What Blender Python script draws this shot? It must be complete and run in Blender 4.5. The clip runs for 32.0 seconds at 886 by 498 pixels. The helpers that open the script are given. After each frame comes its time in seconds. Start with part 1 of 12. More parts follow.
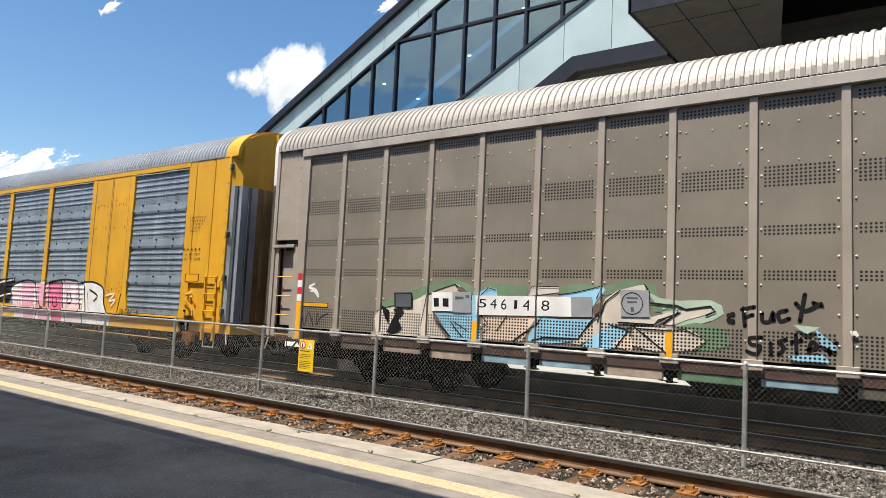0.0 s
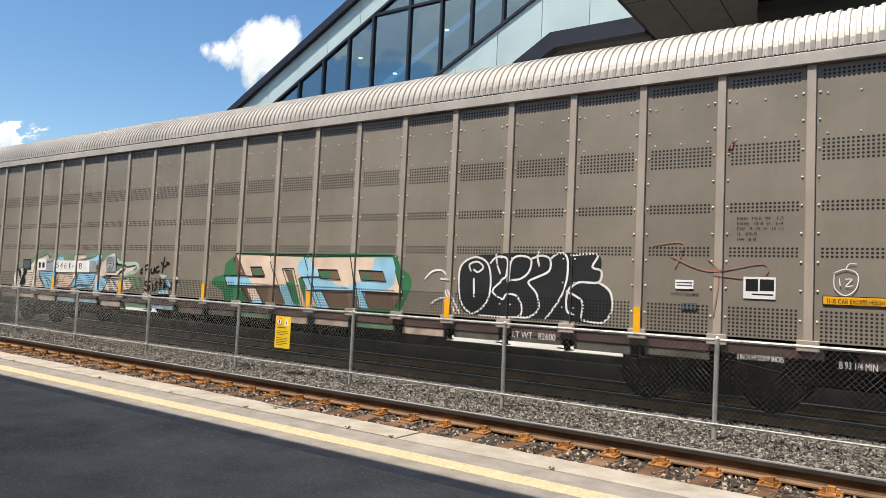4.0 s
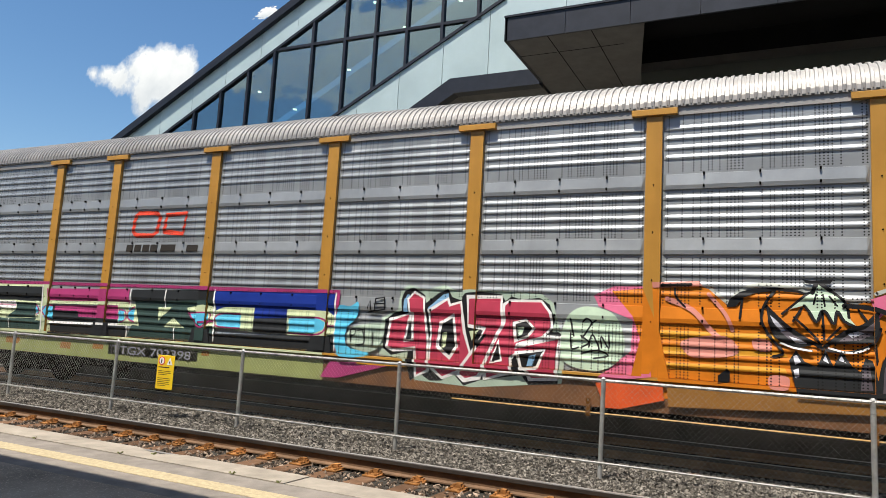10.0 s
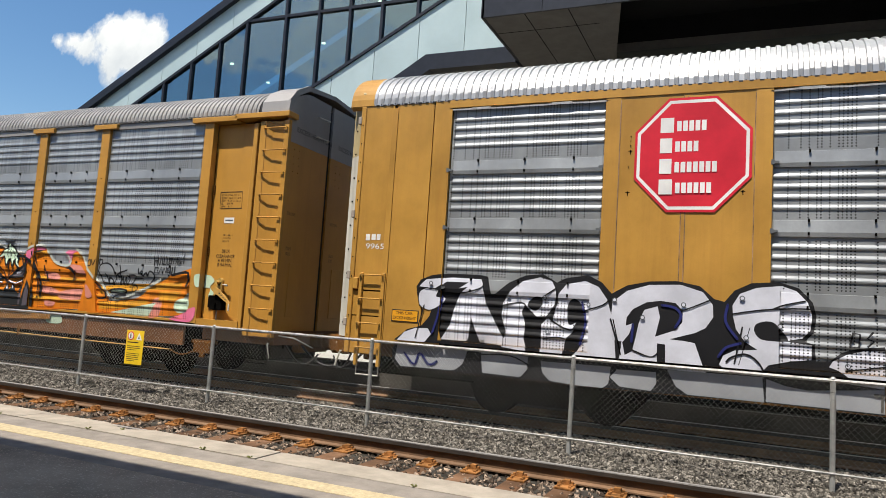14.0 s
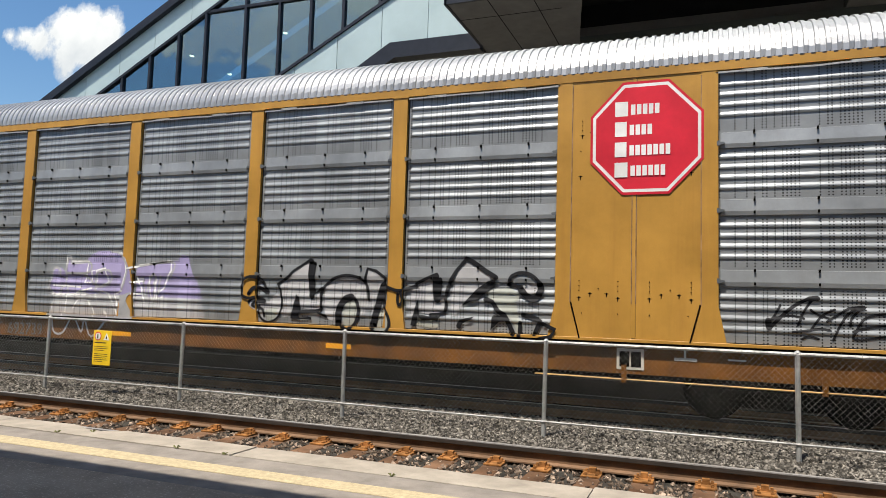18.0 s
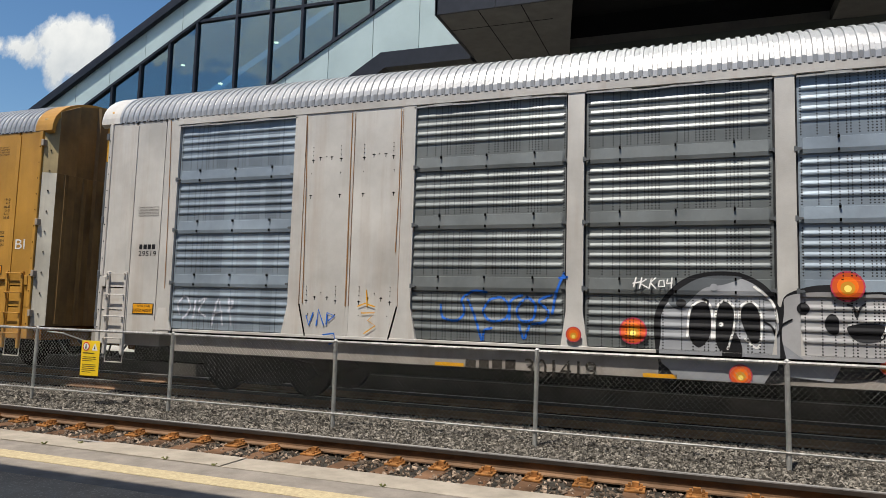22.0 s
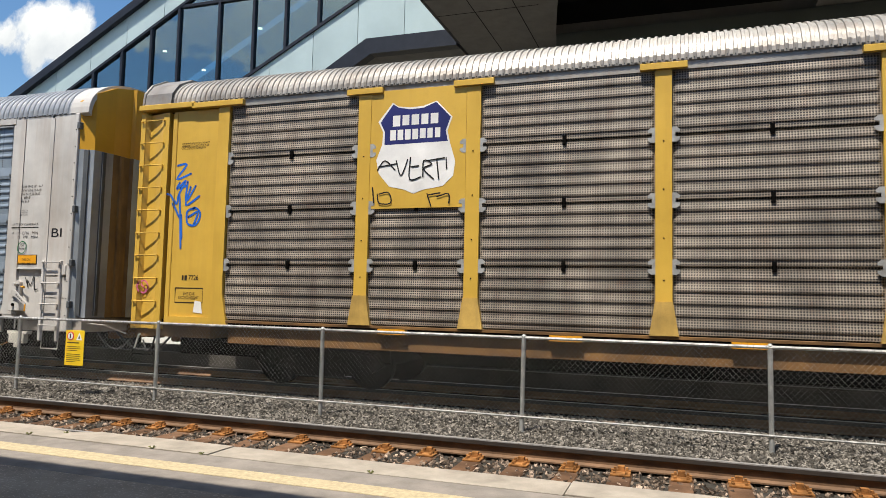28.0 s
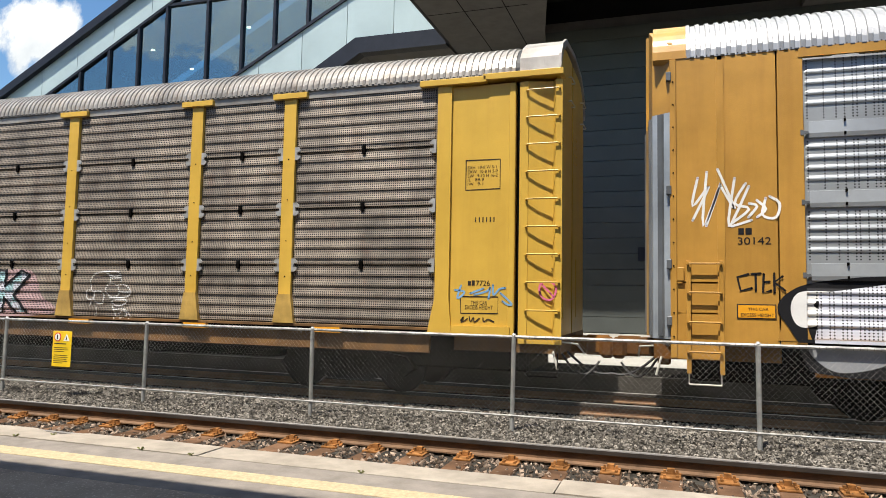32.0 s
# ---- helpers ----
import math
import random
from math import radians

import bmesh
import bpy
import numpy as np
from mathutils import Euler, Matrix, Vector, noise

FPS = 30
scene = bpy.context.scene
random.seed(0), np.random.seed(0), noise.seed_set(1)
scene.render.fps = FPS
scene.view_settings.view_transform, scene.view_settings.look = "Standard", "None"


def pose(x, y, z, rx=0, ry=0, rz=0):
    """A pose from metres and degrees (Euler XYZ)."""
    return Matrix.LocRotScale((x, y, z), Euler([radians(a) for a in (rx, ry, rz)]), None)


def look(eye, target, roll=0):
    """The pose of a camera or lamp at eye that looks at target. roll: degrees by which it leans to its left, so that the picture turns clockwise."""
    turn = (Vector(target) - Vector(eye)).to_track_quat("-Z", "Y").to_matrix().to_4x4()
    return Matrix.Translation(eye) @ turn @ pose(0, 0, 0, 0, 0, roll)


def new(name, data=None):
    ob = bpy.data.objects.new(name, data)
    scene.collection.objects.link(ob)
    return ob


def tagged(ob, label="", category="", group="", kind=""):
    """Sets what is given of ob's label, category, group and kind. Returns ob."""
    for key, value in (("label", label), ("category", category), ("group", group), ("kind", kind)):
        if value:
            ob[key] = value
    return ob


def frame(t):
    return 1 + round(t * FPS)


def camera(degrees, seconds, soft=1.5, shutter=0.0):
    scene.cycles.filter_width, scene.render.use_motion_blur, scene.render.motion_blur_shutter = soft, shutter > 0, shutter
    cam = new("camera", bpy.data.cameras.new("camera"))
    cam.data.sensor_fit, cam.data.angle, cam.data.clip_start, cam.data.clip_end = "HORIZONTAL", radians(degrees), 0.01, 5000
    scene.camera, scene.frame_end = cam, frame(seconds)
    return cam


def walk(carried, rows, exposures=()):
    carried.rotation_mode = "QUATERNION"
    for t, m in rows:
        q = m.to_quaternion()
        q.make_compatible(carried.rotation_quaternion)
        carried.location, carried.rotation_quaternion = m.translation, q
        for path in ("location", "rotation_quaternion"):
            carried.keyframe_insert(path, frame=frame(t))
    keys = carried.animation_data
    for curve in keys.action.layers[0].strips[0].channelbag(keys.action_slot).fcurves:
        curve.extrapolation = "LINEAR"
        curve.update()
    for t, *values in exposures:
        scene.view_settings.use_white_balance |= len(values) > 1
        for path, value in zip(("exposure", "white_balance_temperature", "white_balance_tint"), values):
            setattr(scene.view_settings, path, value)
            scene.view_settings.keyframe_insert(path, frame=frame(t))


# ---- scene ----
# The camera stands on the near platform and pans slowly after the train.
cam = camera(65.23, 32.0, soft=0.5)
EYE = (0.0, 0.0, 1.55)
# seconds, yaw to the left, pitch up, roll
PATH = [
    (0, 36.22, 5.19, 2.71),
    (0.5, 33.93, 3.93, 1.98),
    (1, 33.11, 3.44, 2.01),
    (1.5, 33.91, 3.69, 2.05),
    (2, 35.28, 3.35, 1.95),
    (2.5, 36.62, 2.26, 1.70),
    (4.5, 33.53, 3.61, 2.83),
    (5, 32.93, 3.86, 2.61),
    (5.5, 31.13, 5.58, 2.34),
    (6, 30.21, 6.12, 2.74),
    (6.5, 29.17, 6.82, 3.26),
    (7, 28.21, 6.99, 3.31),
    (7.5, 27.44, 7.32, 3.55),
    (8, 26.90, 7.44, 3.50),
    (8.5, 26.72, 7.37, 3.57),
    (9, 26.37, 7.01, 3.36),
    (9.5, 26.11, 7.03, 3.25),
    (10, 25.88, 7.04, 3.28),
    (10.5, 25.99, 6.91, 3.35),
    (11, 25.86, 6.83, 3.24),
    (11.5, 25.78, 6.52, 2.97),
    (12, 25.47, 4.85, 2.63),
    (12.5, 24.82, 2.71, 2.42),
    (13, 24.08, 3.56, 3.66),
    (13.5, 23.67, 5.22, 4.04),
    (14, 23.58, 5.32, 3.74),
    (14.5, 23.50, 5.07, 3.26),
    (15, 23.01, 5.33, 2.72),
    (15.5, 22.23, 5.29, 2.52),
    (17.5, 21.12, 4.64, 1.88),
    (18, 21.07, 4.48, 1.72),
    (18.5, 21.21, 4.33, 1.74),
    (19, 21.32, 4.30, 1.60),
    (19.5, 21.37, 4.44, 1.67),
    (20, 21.02, 4.77, 1.64),
    (20.5, 20.59, 5.10, 1.72),
    (21, 20.21, 5.18, 1.57),
    (21.5, 20.35, 5.36, 1.38),
    (22, 20.35, 5.27, 1.62),
    (22.5, 19.87, 5.04, 1.48),
    (23, 19.69, 5.13, 1.55),
    (23.5, 19.42, 5.20, 1.48),
    (24, 19.30, 4.92, 1.71),
    (24.5, 19.34, 4.67, 1.40),
    (25, 19.38, 4.61, 1.42),
    (25.5, 19.30, 4.45, 1.44),
    (26, 19.28, 4.36, 1.23),
    (26.5, 19.33, 4.38, 1.29),
    (28.5, 19.07, 4.20, 1.25),
    (29, 18.86, 4.20, 1.22),
    (29.5, 18.82, 4.20, 1.24),
    (30, 18.86, 4.33, 0.94),
    (30.5, 18.75, 4.28, 1.08),
    (31, 18.71, 4.13, 1.20),
    (31.5, 18.42, 4.10, 1.05),
    (32, 18.38, 4.21, 1.07),
]
walk(cam, [(t, pose(*EYE, 90 + pitch, 0, yaw) @ pose(0, 0, 0, 0, 0, roll)) for t, yaw, pitch, roll in PATH],
     exposures=[(t, e, 6660, 8) for t, e in ((0, 0.79), (2, 0.81), (5, 0.76), (8, 0.69), (10.5, 0.61), (13, 0.61), (15, 0.65), (18, 0.63), (19.5, 0.61), (21, 0.43), (23.5, 0.33), (26.2, 0.31), (28.5, 0.71), (30, 0.73), (32, 0.81))])


def train_shift(t):
    """How far the train has run towards -x, in metres."""
    u = t / 32
    return 10.27 * (10.4913 * u + 2.0331 * u ** 2 + 0.10495 * u ** 3 + 0.126 * u ** 4)


# ---- light ----
SUN = Vector((-0.10, -0.37, 0.925)).normalized()
world = bpy.data.worlds.new("sky")
scene.world = world
world.use_nodes = True
wn = world.node_tree.nodes
sky = wn.new("ShaderNodeTexSky")
sky.sky_type = "NISHITA"
sky.sun_disc = False
sky.sun_elevation = math.asin(SUN.z)
sky.sun_rotation = math.atan2(SUN.x, SUN.y)
sky.air_density, sky.dust_density, sky.ozone_density = 1.0, 0.8, 1.4
tone = wn.new("ShaderNodeHueSaturation")
tone.inputs["Saturation"].default_value = 1.24
world.node_tree.links.new(sky.outputs[0], tone.inputs["Color"])
world.node_tree.links.new(tone.outputs[0], wn["Background"].inputs[0])
wn["Background"].inputs[1].default_value = 0.098
sun = new("sun", bpy.data.lights.new("sun", "SUN"))
sun.data.energy, sun.data.angle, sun.data.color = 5.0, radians(0.5), (1.0, 0.94, 0.86)
sun.matrix_world = look((0, 0, 60), Vector((0, 0, 60)) - SUN)


# ---- materials ----
def math_node(nt, op, a, b=None, c=None):
    n = nt.nodes.new("ShaderNodeMath")
    n.operation = op
    for i, v in enumerate((a, b, c)):
        if v is None:
            continue
        if isinstance(v, (int, float)):
            n.inputs[i].default_value = v
        else:
            nt.links.new(v, n.inputs[i])
    return n.outputs[0]


def mix_node(nt, fac, a, b, blend="MIX"):
    n = nt.nodes.new("ShaderNodeMix")
    n.data_type, n.blend_type = "RGBA", blend
    for i, v in ((0, fac), (6, a), (7, b)):
        if isinstance(v, (int, float)):
            n.inputs[i].default_value = v
        elif isinstance(v, (tuple, list)):
            n.inputs[i].default_value = (*v[:3], 1)
        else:
            nt.links.new(v, n.inputs[i])
    return n.outputs[2]


def ramp(nt, x, lo, hi):
    n = nt.nodes.new("ShaderNodeMapRange")
    nt.links.new(x, n.inputs[0])
    n.inputs[1].default_value, n.inputs[2].default_value = lo, hi
    return n.outputs[0]


def noise_node(nt, vec, scale, detail=4.0, rough=0.55):
    n = nt.nodes.new("ShaderNodeTexNoise")
    nt.links.new(vec, n.inputs["Vector"])
    n.inputs["Scale"].default_value, n.inputs["Detail"].default_value, n.inputs["Roughness"].default_value = scale, detail, rough
    return n.outputs["Fac"]


def stretch(nt, vec, sx, sy, sz):
    n = nt.nodes.new("ShaderNodeMapping")
    nt.links.new(vec, n.inputs[0])
    n.inputs[3].default_value = (sx, sy, sz)
    return n.outputs[0]


def holes(nt, sep, kind):
    """Mask of punched holes in a sheet, in metres of the sheet: 1 inside a hole."""
    x, z = sep.outputs[0], sep.outputs[2]
    if kind == "columns":
        px, pz, r = 0.050, 0.040, 0.0108
    elif kind == "dense":
        px, pz, r = 0.037, 0.037, 0.0125
    else:
        px, pz, r = 0.056, 0.052, 0.017
    cx = math_node(nt, "DIVIDE", x, px)
    cz = math_node(nt, "DIVIDE", z, pz)
    fx = math_node(nt, "MULTIPLY", math_node(nt, "SUBTRACT", math_node(nt, "FRACT", cx), 0.5), px)
    fz = math_node(nt, "MULTIPLY", math_node(nt, "SUBTRACT", math_node(nt, "FRACT", cz), 0.5), pz)
    d = math_node(nt, "SQRT", math_node(nt, "ADD", math_node(nt, "MULTIPLY", fx, fx), math_node(nt, "MULTIPLY", fz, fz)))
    m = math_node(nt, "LESS_THAN", d, r)
    if kind == "columns":
        w = nt.nodes.new("ShaderNodeTexWhiteNoise")
        w.noise_dimensions = "1D"
        nt.links.new(math_node(nt, "FLOOR", cx), w.inputs["W"])
        m = math_node(nt, "MULTIPLY", m, math_node(nt, "GREATER_THAN", w.outputs[0], 0.40))
        for lo, hi in ((1.86, 2.15), (2.84, 3.13), (3.79, 4.08)):
            band = math_node(nt, "MULTIPLY", math_node(nt, "GREATER_THAN", z, lo), math_node(nt, "LESS_THAN", z, hi))
            m = math_node(nt, "MULTIPLY", m, math_node(nt, "SUBTRACT", 1.0, band))
    if kind in ("bands", "bands_open"):
        ok = None
        for lo, hi in ((4.575, 4.73), (3.485, 3.80), (2.81, 2.965), (2.185, 2.34), (1.10, 1.51)):
            a = math_node(nt, "MULTIPLY", math_node(nt, "GREATER_THAN", z, lo), math_node(nt, "LESS_THAN", z, hi))
            ok = a if ok is None else math_node(nt, "ADD", ok, a)
        m = math_node(nt, "MULTIPLY", m, ok)
        if kind == "bands":
            m = math_node(nt, "MULTIPLY", m, math_node(nt, "LESS_THAN", math_node(nt, "ABSOLUTE", x), 0.45))
    return m


def mat(name, base, rough=0.5, metal=0.0, var=0.12, scale=3.0, grain=60.0, bump=0.15, streak=0.0, dirt=(0.09, 0.07, 0.05), rust=0.0, punched="", spec=0.5, island=0.0, fleck=0.0):
    m = bpy.data.materials.new(name)
    m.use_nodes = True
    nt = m.node_tree
    bsdf = nt.nodes["Principled BSDF"]
    tc = nt.nodes.new("ShaderNodeTexCoord")
    info = nt.nodes.new("ShaderNodeObjectInfo")
    shift = nt.nodes.new("ShaderNodeVectorMath")
    shift.operation = "ADD"
    nt.links.new(tc.outputs["Object"], shift.inputs[0])
    nt.links.new(math_node(nt, "MULTIPLY", info.outputs["Random"], 37.0), shift.inputs[1])
    vec = shift.outputs[0]
    big = noise_node(nt, vec, scale, 5.0, 0.6)
    fine = noise_node(nt, vec, grain, 3.0, 0.7)
    lo = [max(0, c * (1 - 2.2 * var)) for c in base]
    hi = [min(1, c * (1 + 1.2 * var)) for c in base]
    col = mix_node(nt, ramp(nt, big, 0.3, 0.7), lo, hi)
    col = mix_node(nt, math_node(nt, "MULTIPLY", ramp(nt, fine, 0.35, 0.75), var * 0.9), col, [c * 0.55 for c in base])
    if fleck:
        g = math_node(nt, "MULTIPLY", ramp(nt, noise_node(nt, vec, 55.0, 2.0, 0.6), 0.58, 0.68), fleck)
        col = mix_node(nt, g, col, [min(1, c * 2.0) for c in base])
    if streak:
        s = noise_node(nt, stretch(nt, vec, 4.5, 4.5, 0.3), 1.0, 5.0, 0.65)
        col = mix_node(nt, math_node(nt, "MULTIPLY", ramp(nt, s, 0.48, 0.78), streak), col, dirt)
    if rust:
        s = noise_node(nt, stretch(nt, vec, 2.2, 2.2, 1.2), 1.6, 6.0, 0.7)
        col = mix_node(nt, math_node(nt, "MULTIPLY", ramp(nt, s, 0.56, 0.72), rust), col, (0.16, 0.055, 0.02))
    if island:
        g = nt.nodes.new("ShaderNodeNewGeometry")
        k = math_node(nt, "ADD", 1.0 - island, math_node(nt, "MULTIPLY", math_node(nt, "POWER", g.outputs["Random Per Island"], 1.6), island * 2.4))
        col = mix_node(nt, 1.0, col, k, "MULTIPLY")
    height = fine
    if punched:
        sep = nt.nodes.new("ShaderNodeSeparateXYZ")
        nt.links.new(tc.outputs["Object"], sep.inputs[0])
        h = holes(nt, sep, punched)
        # Holes are near-black dots; the dark inside is put into the colour.
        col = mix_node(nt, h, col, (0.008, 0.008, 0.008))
        nt.links.new(math_node(nt, "MULTIPLY", math_node(nt, "SUBTRACT", 1.0, h), metal), bsdf.inputs["Metallic"])
    else:
        bsdf.inputs["Metallic"].default_value = metal
    nt.links.new(col, bsdf.inputs["Base Color"])
    r = math_node(nt, "ADD", rough - 0.08, math_node(nt, "MULTIPLY", big, 0.16))
    nt.links.new(r, bsdf.inputs["Roughness"])
    bsdf.inputs["Specular IOR Level"].default_value = spec
    if bump:
        b = nt.nodes.new("ShaderNodeBump")
        b.inputs["Strength"].default_value, b.inputs["Distance"].default_value = bump, 0.01
        nt.links.new(height, b.inputs["Height"])
        nt.links.new(b.outputs[0], bsdf.inputs["Normal"])
    return m


def flat(name, base, rough=0.6, emit=0.0):
    """Spray paint and lettering: one colour with slight unevenness."""
    m = mat(name, base, rough, var=0.06, scale=2.0, bump=0.03)
    if emit:
        b = m.node_tree.nodes["Principled BSDF"]
        b.inputs["Emission Color"].default_value = (*base, 1)
        b.inputs["Emission Strength"].default_value = emit
    return m


# One asphalt in two tones: deck lightened for shade, strip toned for sun.
M_SHADED_ASPHALT = mat("asphalt", (0.36, 0.295, 0.225), 0.9, var=0.2, scale=1.1, grain=150, bump=0.5, spec=0.08, fleck=0.55)
M_SUNLIT_ASPHALT = mat("worn_sunlit_asphalt", (0.235, 0.208, 0.182), 0.9, var=0.12, scale=5.0, grain=140, bump=0.4, spec=0.08)
M_CURB = mat("curb_concrete", (0.325, 0.285, 0.235), 0.9, var=0.12, scale=4.0, grain=70, bump=0.5, streak=0.0, spec=0.08)
M_STRIPE = mat("faded_yellow_line", (0.43, 0.355, 0.225), 0.85, var=0.12, scale=30.0, grain=90, bump=0.3, spec=0.08)
M_BALLAST = mat("ballast_bed", (0.05, 0.045, 0.038), 0.95, var=0.3, scale=6.0, grain=40, bump=1.0, spec=0.08)
# Near-black ballast colour stands in for the shade under the train.
M_SHADE_BALLAST = mat("shade_black_ballast", (0.010, 0.009, 0.008), 0.95, var=0.3, scale=6.0, grain=40, bump=1.0, spec=0.0)
M_STONE = mat("ballast_stone", (0.165, 0.150, 0.130), 0.9, var=0.2, island=0.66, scale=9.0, grain=60, bump=0.4, spec=0.08)
M_STONE_RUST = mat("rusty_ballast_stone", (0.22, 0.165, 0.125), 0.9, var=0.3, island=0.75, scale=9.0, grain=60, bump=0.4, spec=0.08)
M_TIE = mat("creosoted_wood", (0.15, 0.085, 0.05), 0.85, var=0.3, scale=2.0, grain=30, bump=0.6, rust=0.3, spec=0.08)
M_RUST = mat("rusty_plate", (0.30, 0.135, 0.045), 0.85, var=0.35, scale=8.0, grain=60, bump=0.5, spec=0.08)
M_RAIL = mat("rail_steel", (0.17, 0.095, 0.05), 0.75, metal=0.0, var=0.25, scale=3.0, grain=60, bump=0.3)
# Dark head colour paints in the shaded band below the running surface.
M_HEADSIDE = mat("shade_dark_rail_head", (0.035, 0.028, 0.024), 0.55, var=0.2, scale=3.0, bump=0.1)
M_RAILTOP = mat("polished_rail_head", (0.42, 0.40, 0.38), 0.4, metal=0.5, var=0.08, scale=2.0, bump=0.05)
M_GALV = mat("galvanised_steel", (0.40, 0.40, 0.385), 0.5, metal=0.35, var=0.15, scale=8.0, grain=90, bump=0.2)
M_WIRE = mat("zinc_wire", (0.30, 0.295, 0.275), 0.5, metal=0.3, var=0.15, scale=3.0, grain=30, bump=0.0)
M_BRIGHT = mat("bright_zinc_rail", (0.52, 0.51, 0.49), 0.42, metal=0.4, var=0.25, scale=9.0, grain=60, bump=0.1)
# Near-black puts the shade under the cars into colour; dark hardware shares it.
M_DARK = mat("shade_black_underframe_and_hardware", (0.006, 0.0055, 0.005), 0.9, var=0.25, scale=3.0, bump=0.3, spec=0.0)
M_BLACK = flat("black_paint", (0.012, 0.012, 0.014))
M_WHITE = flat("white_paint", (0.78, 0.77, 0.75))
M_SIGN = flat("sign_yellow", (0.82, 0.55, 0.02), 0.45)
M_RED = flat("red_paint", (0.62, 0.02, 0.035))
M_TAUPE = mat("taupe_car_paint", (0.222, 0.194, 0.157), 0.40, var=0.09, scale=0.7, grain=30, bump=0.05, streak=0.12, punched="bands")
M_TAUPE_P = mat("taupe_post_paint", (0.345, 0.295, 0.245), 0.55, var=0.08, scale=1.0, grain=30, bump=0.05, streak=0.2, dirt=(0.2, 0.12, 0.07))
M_BROWN = mat("dark_brown_end_paint", (0.075, 0.062, 0.05), 0.65, var=0.2, scale=1.0, streak=0.3)
M_CREAM_ROOF = mat("cream_roof", (0.40, 0.365, 0.325), 0.5, metal=0.05, var=0.08, scale=0.6, streak=0.12, dirt=(0.3, 0.22, 0.15))
M_SILVER_ROOF = mat("silver_roof", (0.464, 0.464, 0.464), 0.38, metal=0.55, var=0.1, scale=0.6, streak=0.15, dirt=(0.3, 0.25, 0.2))
M_GREY_ROOF = mat("dull_grey_roof", (0.33, 0.315, 0.30), 0.5, metal=0.25, var=0.1, scale=0.6, streak=0.2, dirt=(0.25, 0.2, 0.16))
M_RUSTY_ROOF = mat("rust_stained_roof", (0.381, 0.354, 0.319), 0.42, metal=0.35, var=0.2, scale=1.2, streak=0.45, dirt=(0.26, 0.18, 0.12), rust=0.25)
M_ZINC = mat("galvanised_panel", (0.36, 0.38, 0.395), 0.40, metal=0.45, var=0.10, scale=0.9, grain=25, bump=0.06, streak=0.12, dirt=(0.2, 0.19, 0.18), punched="columns")
M_ZINC_DULL = mat("weathered_panel", (0.185, 0.202, 0.203), 0.43, metal=0.38, var=0.16, scale=0.9, grain=25, bump=0.06, streak=0.22, dirt=(0.14, 0.13, 0.12), punched="columns")
# Blue of the mirrored sky is mixed into this base colour.
M_ZINC_SKY = mat("sky_tinted_panel", (0.28, 0.335, 0.39), 0.46, metal=0.38, var=0.14, scale=0.9, grain=25, bump=0.06, streak=0.15, dirt=(0.16, 0.16, 0.17), punched="columns")
M_UPGREY = mat("rusty_perforated_panel", (0.315, 0.265, 0.212), 0.62, metal=0.15, var=0.28, scale=1.3, grain=25, bump=0.12, streak=0.6, dirt=(0.11, 0.07, 0.05), rust=0.35, punched="dense")
M_YELLOW = mat("bright_yellow_paint", (0.66, 0.34, 0.02), 0.45, var=0.07, scale=0.9, streak=0.15, dirt=(0.25, 0.10, 0.02))
M_OCHRE = mat("ochre_paint", (0.475, 0.24, 0.042), 0.38, var=0.08, scale=0.9, streak=0.25, dirt=(0.2, 0.08, 0.02))
M_ORANGE = mat("orange_tan_paint", (0.465, 0.245, 0.046), 0.38, var=0.13, scale=0.8, streak=0.3, dirt=(0.22, 0.085, 0.022), rust=0.10)
M_UPYEL = mat("signal_yellow_paint", (0.60, 0.375, 0.06), 0.36, var=0.06, scale=0.9, streak=0.18, dirt=(0.3, 0.14, 0.03), rust=0.08)
M_OFFWHITE = mat("off_white_paint", (0.55, 0.53, 0.50), 0.38, var=0.11, scale=0.9, streak=0.4, dirt=(0.33, 0.23, 0.16), rust=0.05)
M_GREYBLUE = mat("galvanised_post", (0.42, 0.46, 0.50), 0.45, metal=0.4, var=0.15, scale=1.0, streak=0.25)
M_RUSTBROWN = mat("rust_brown_sill", (0.16, 0.066, 0.013), 0.75, var=0.3, scale=1.4, streak=0.55, dirt=(0.045, 0.025, 0.012), spec=0.12)
M_OCHRESILL = mat("ochre_sill_paint", (0.17, 0.07, 0.021), 0.65, var=0.25, scale=1.2, streak=0.5, dirt=(0.13, 0.06, 0.02))
M_PALE = mat("pale_door_paint", (0.60, 0.57, 0.49), 0.55, var=0.1, scale=1.0, streak=0.3)
M_MARKER = flat("safety_yellow", (0.85, 0.40, 0.01), 0.5)
M_RUNG = mat("worn_yellow_rung", (0.70, 0.40, 0.10), 0.5, var=0.2)
M_PATCH = flat("orange_patch", (0.75, 0.33, 0.01), 0.5)

M_SEAM = mat("rusty_seam", (0.30, 0.19, 0.12), 0.7, var=0.4, scale=5.0, rust=0.5)
M_CHANNEL = mat("grey_brown_channel", (0.085, 0.075, 0.062), 0.8, var=0.3, scale=2.0, streak=0.4)
M_CH_TAN = mat("tan_sprayed_channel", (0.42, 0.32, 0.25), 0.7, var=0.2, scale=3.0)
M_CH_BLUE = mat("blue_sprayed_channel", (0.25, 0.40, 0.48), 0.7, var=0.2, scale=3.0)
M_CH_GREEN = mat("green_sprayed_channel", (0.10, 0.20, 0.11), 0.7, var=0.25, scale=3.0)
# Header taupe is paled to stand in for its sheen.
M_HEADER = mat("sheen_paled_header", (0.40, 0.365, 0.325), 0.4, var=0.1, scale=1.0, streak=0.2)
M_OLIVE = mat("faded_olive_paint", (0.42, 0.33, 0.17), 0.6, var=0.15, scale=1.0, streak=0.35)
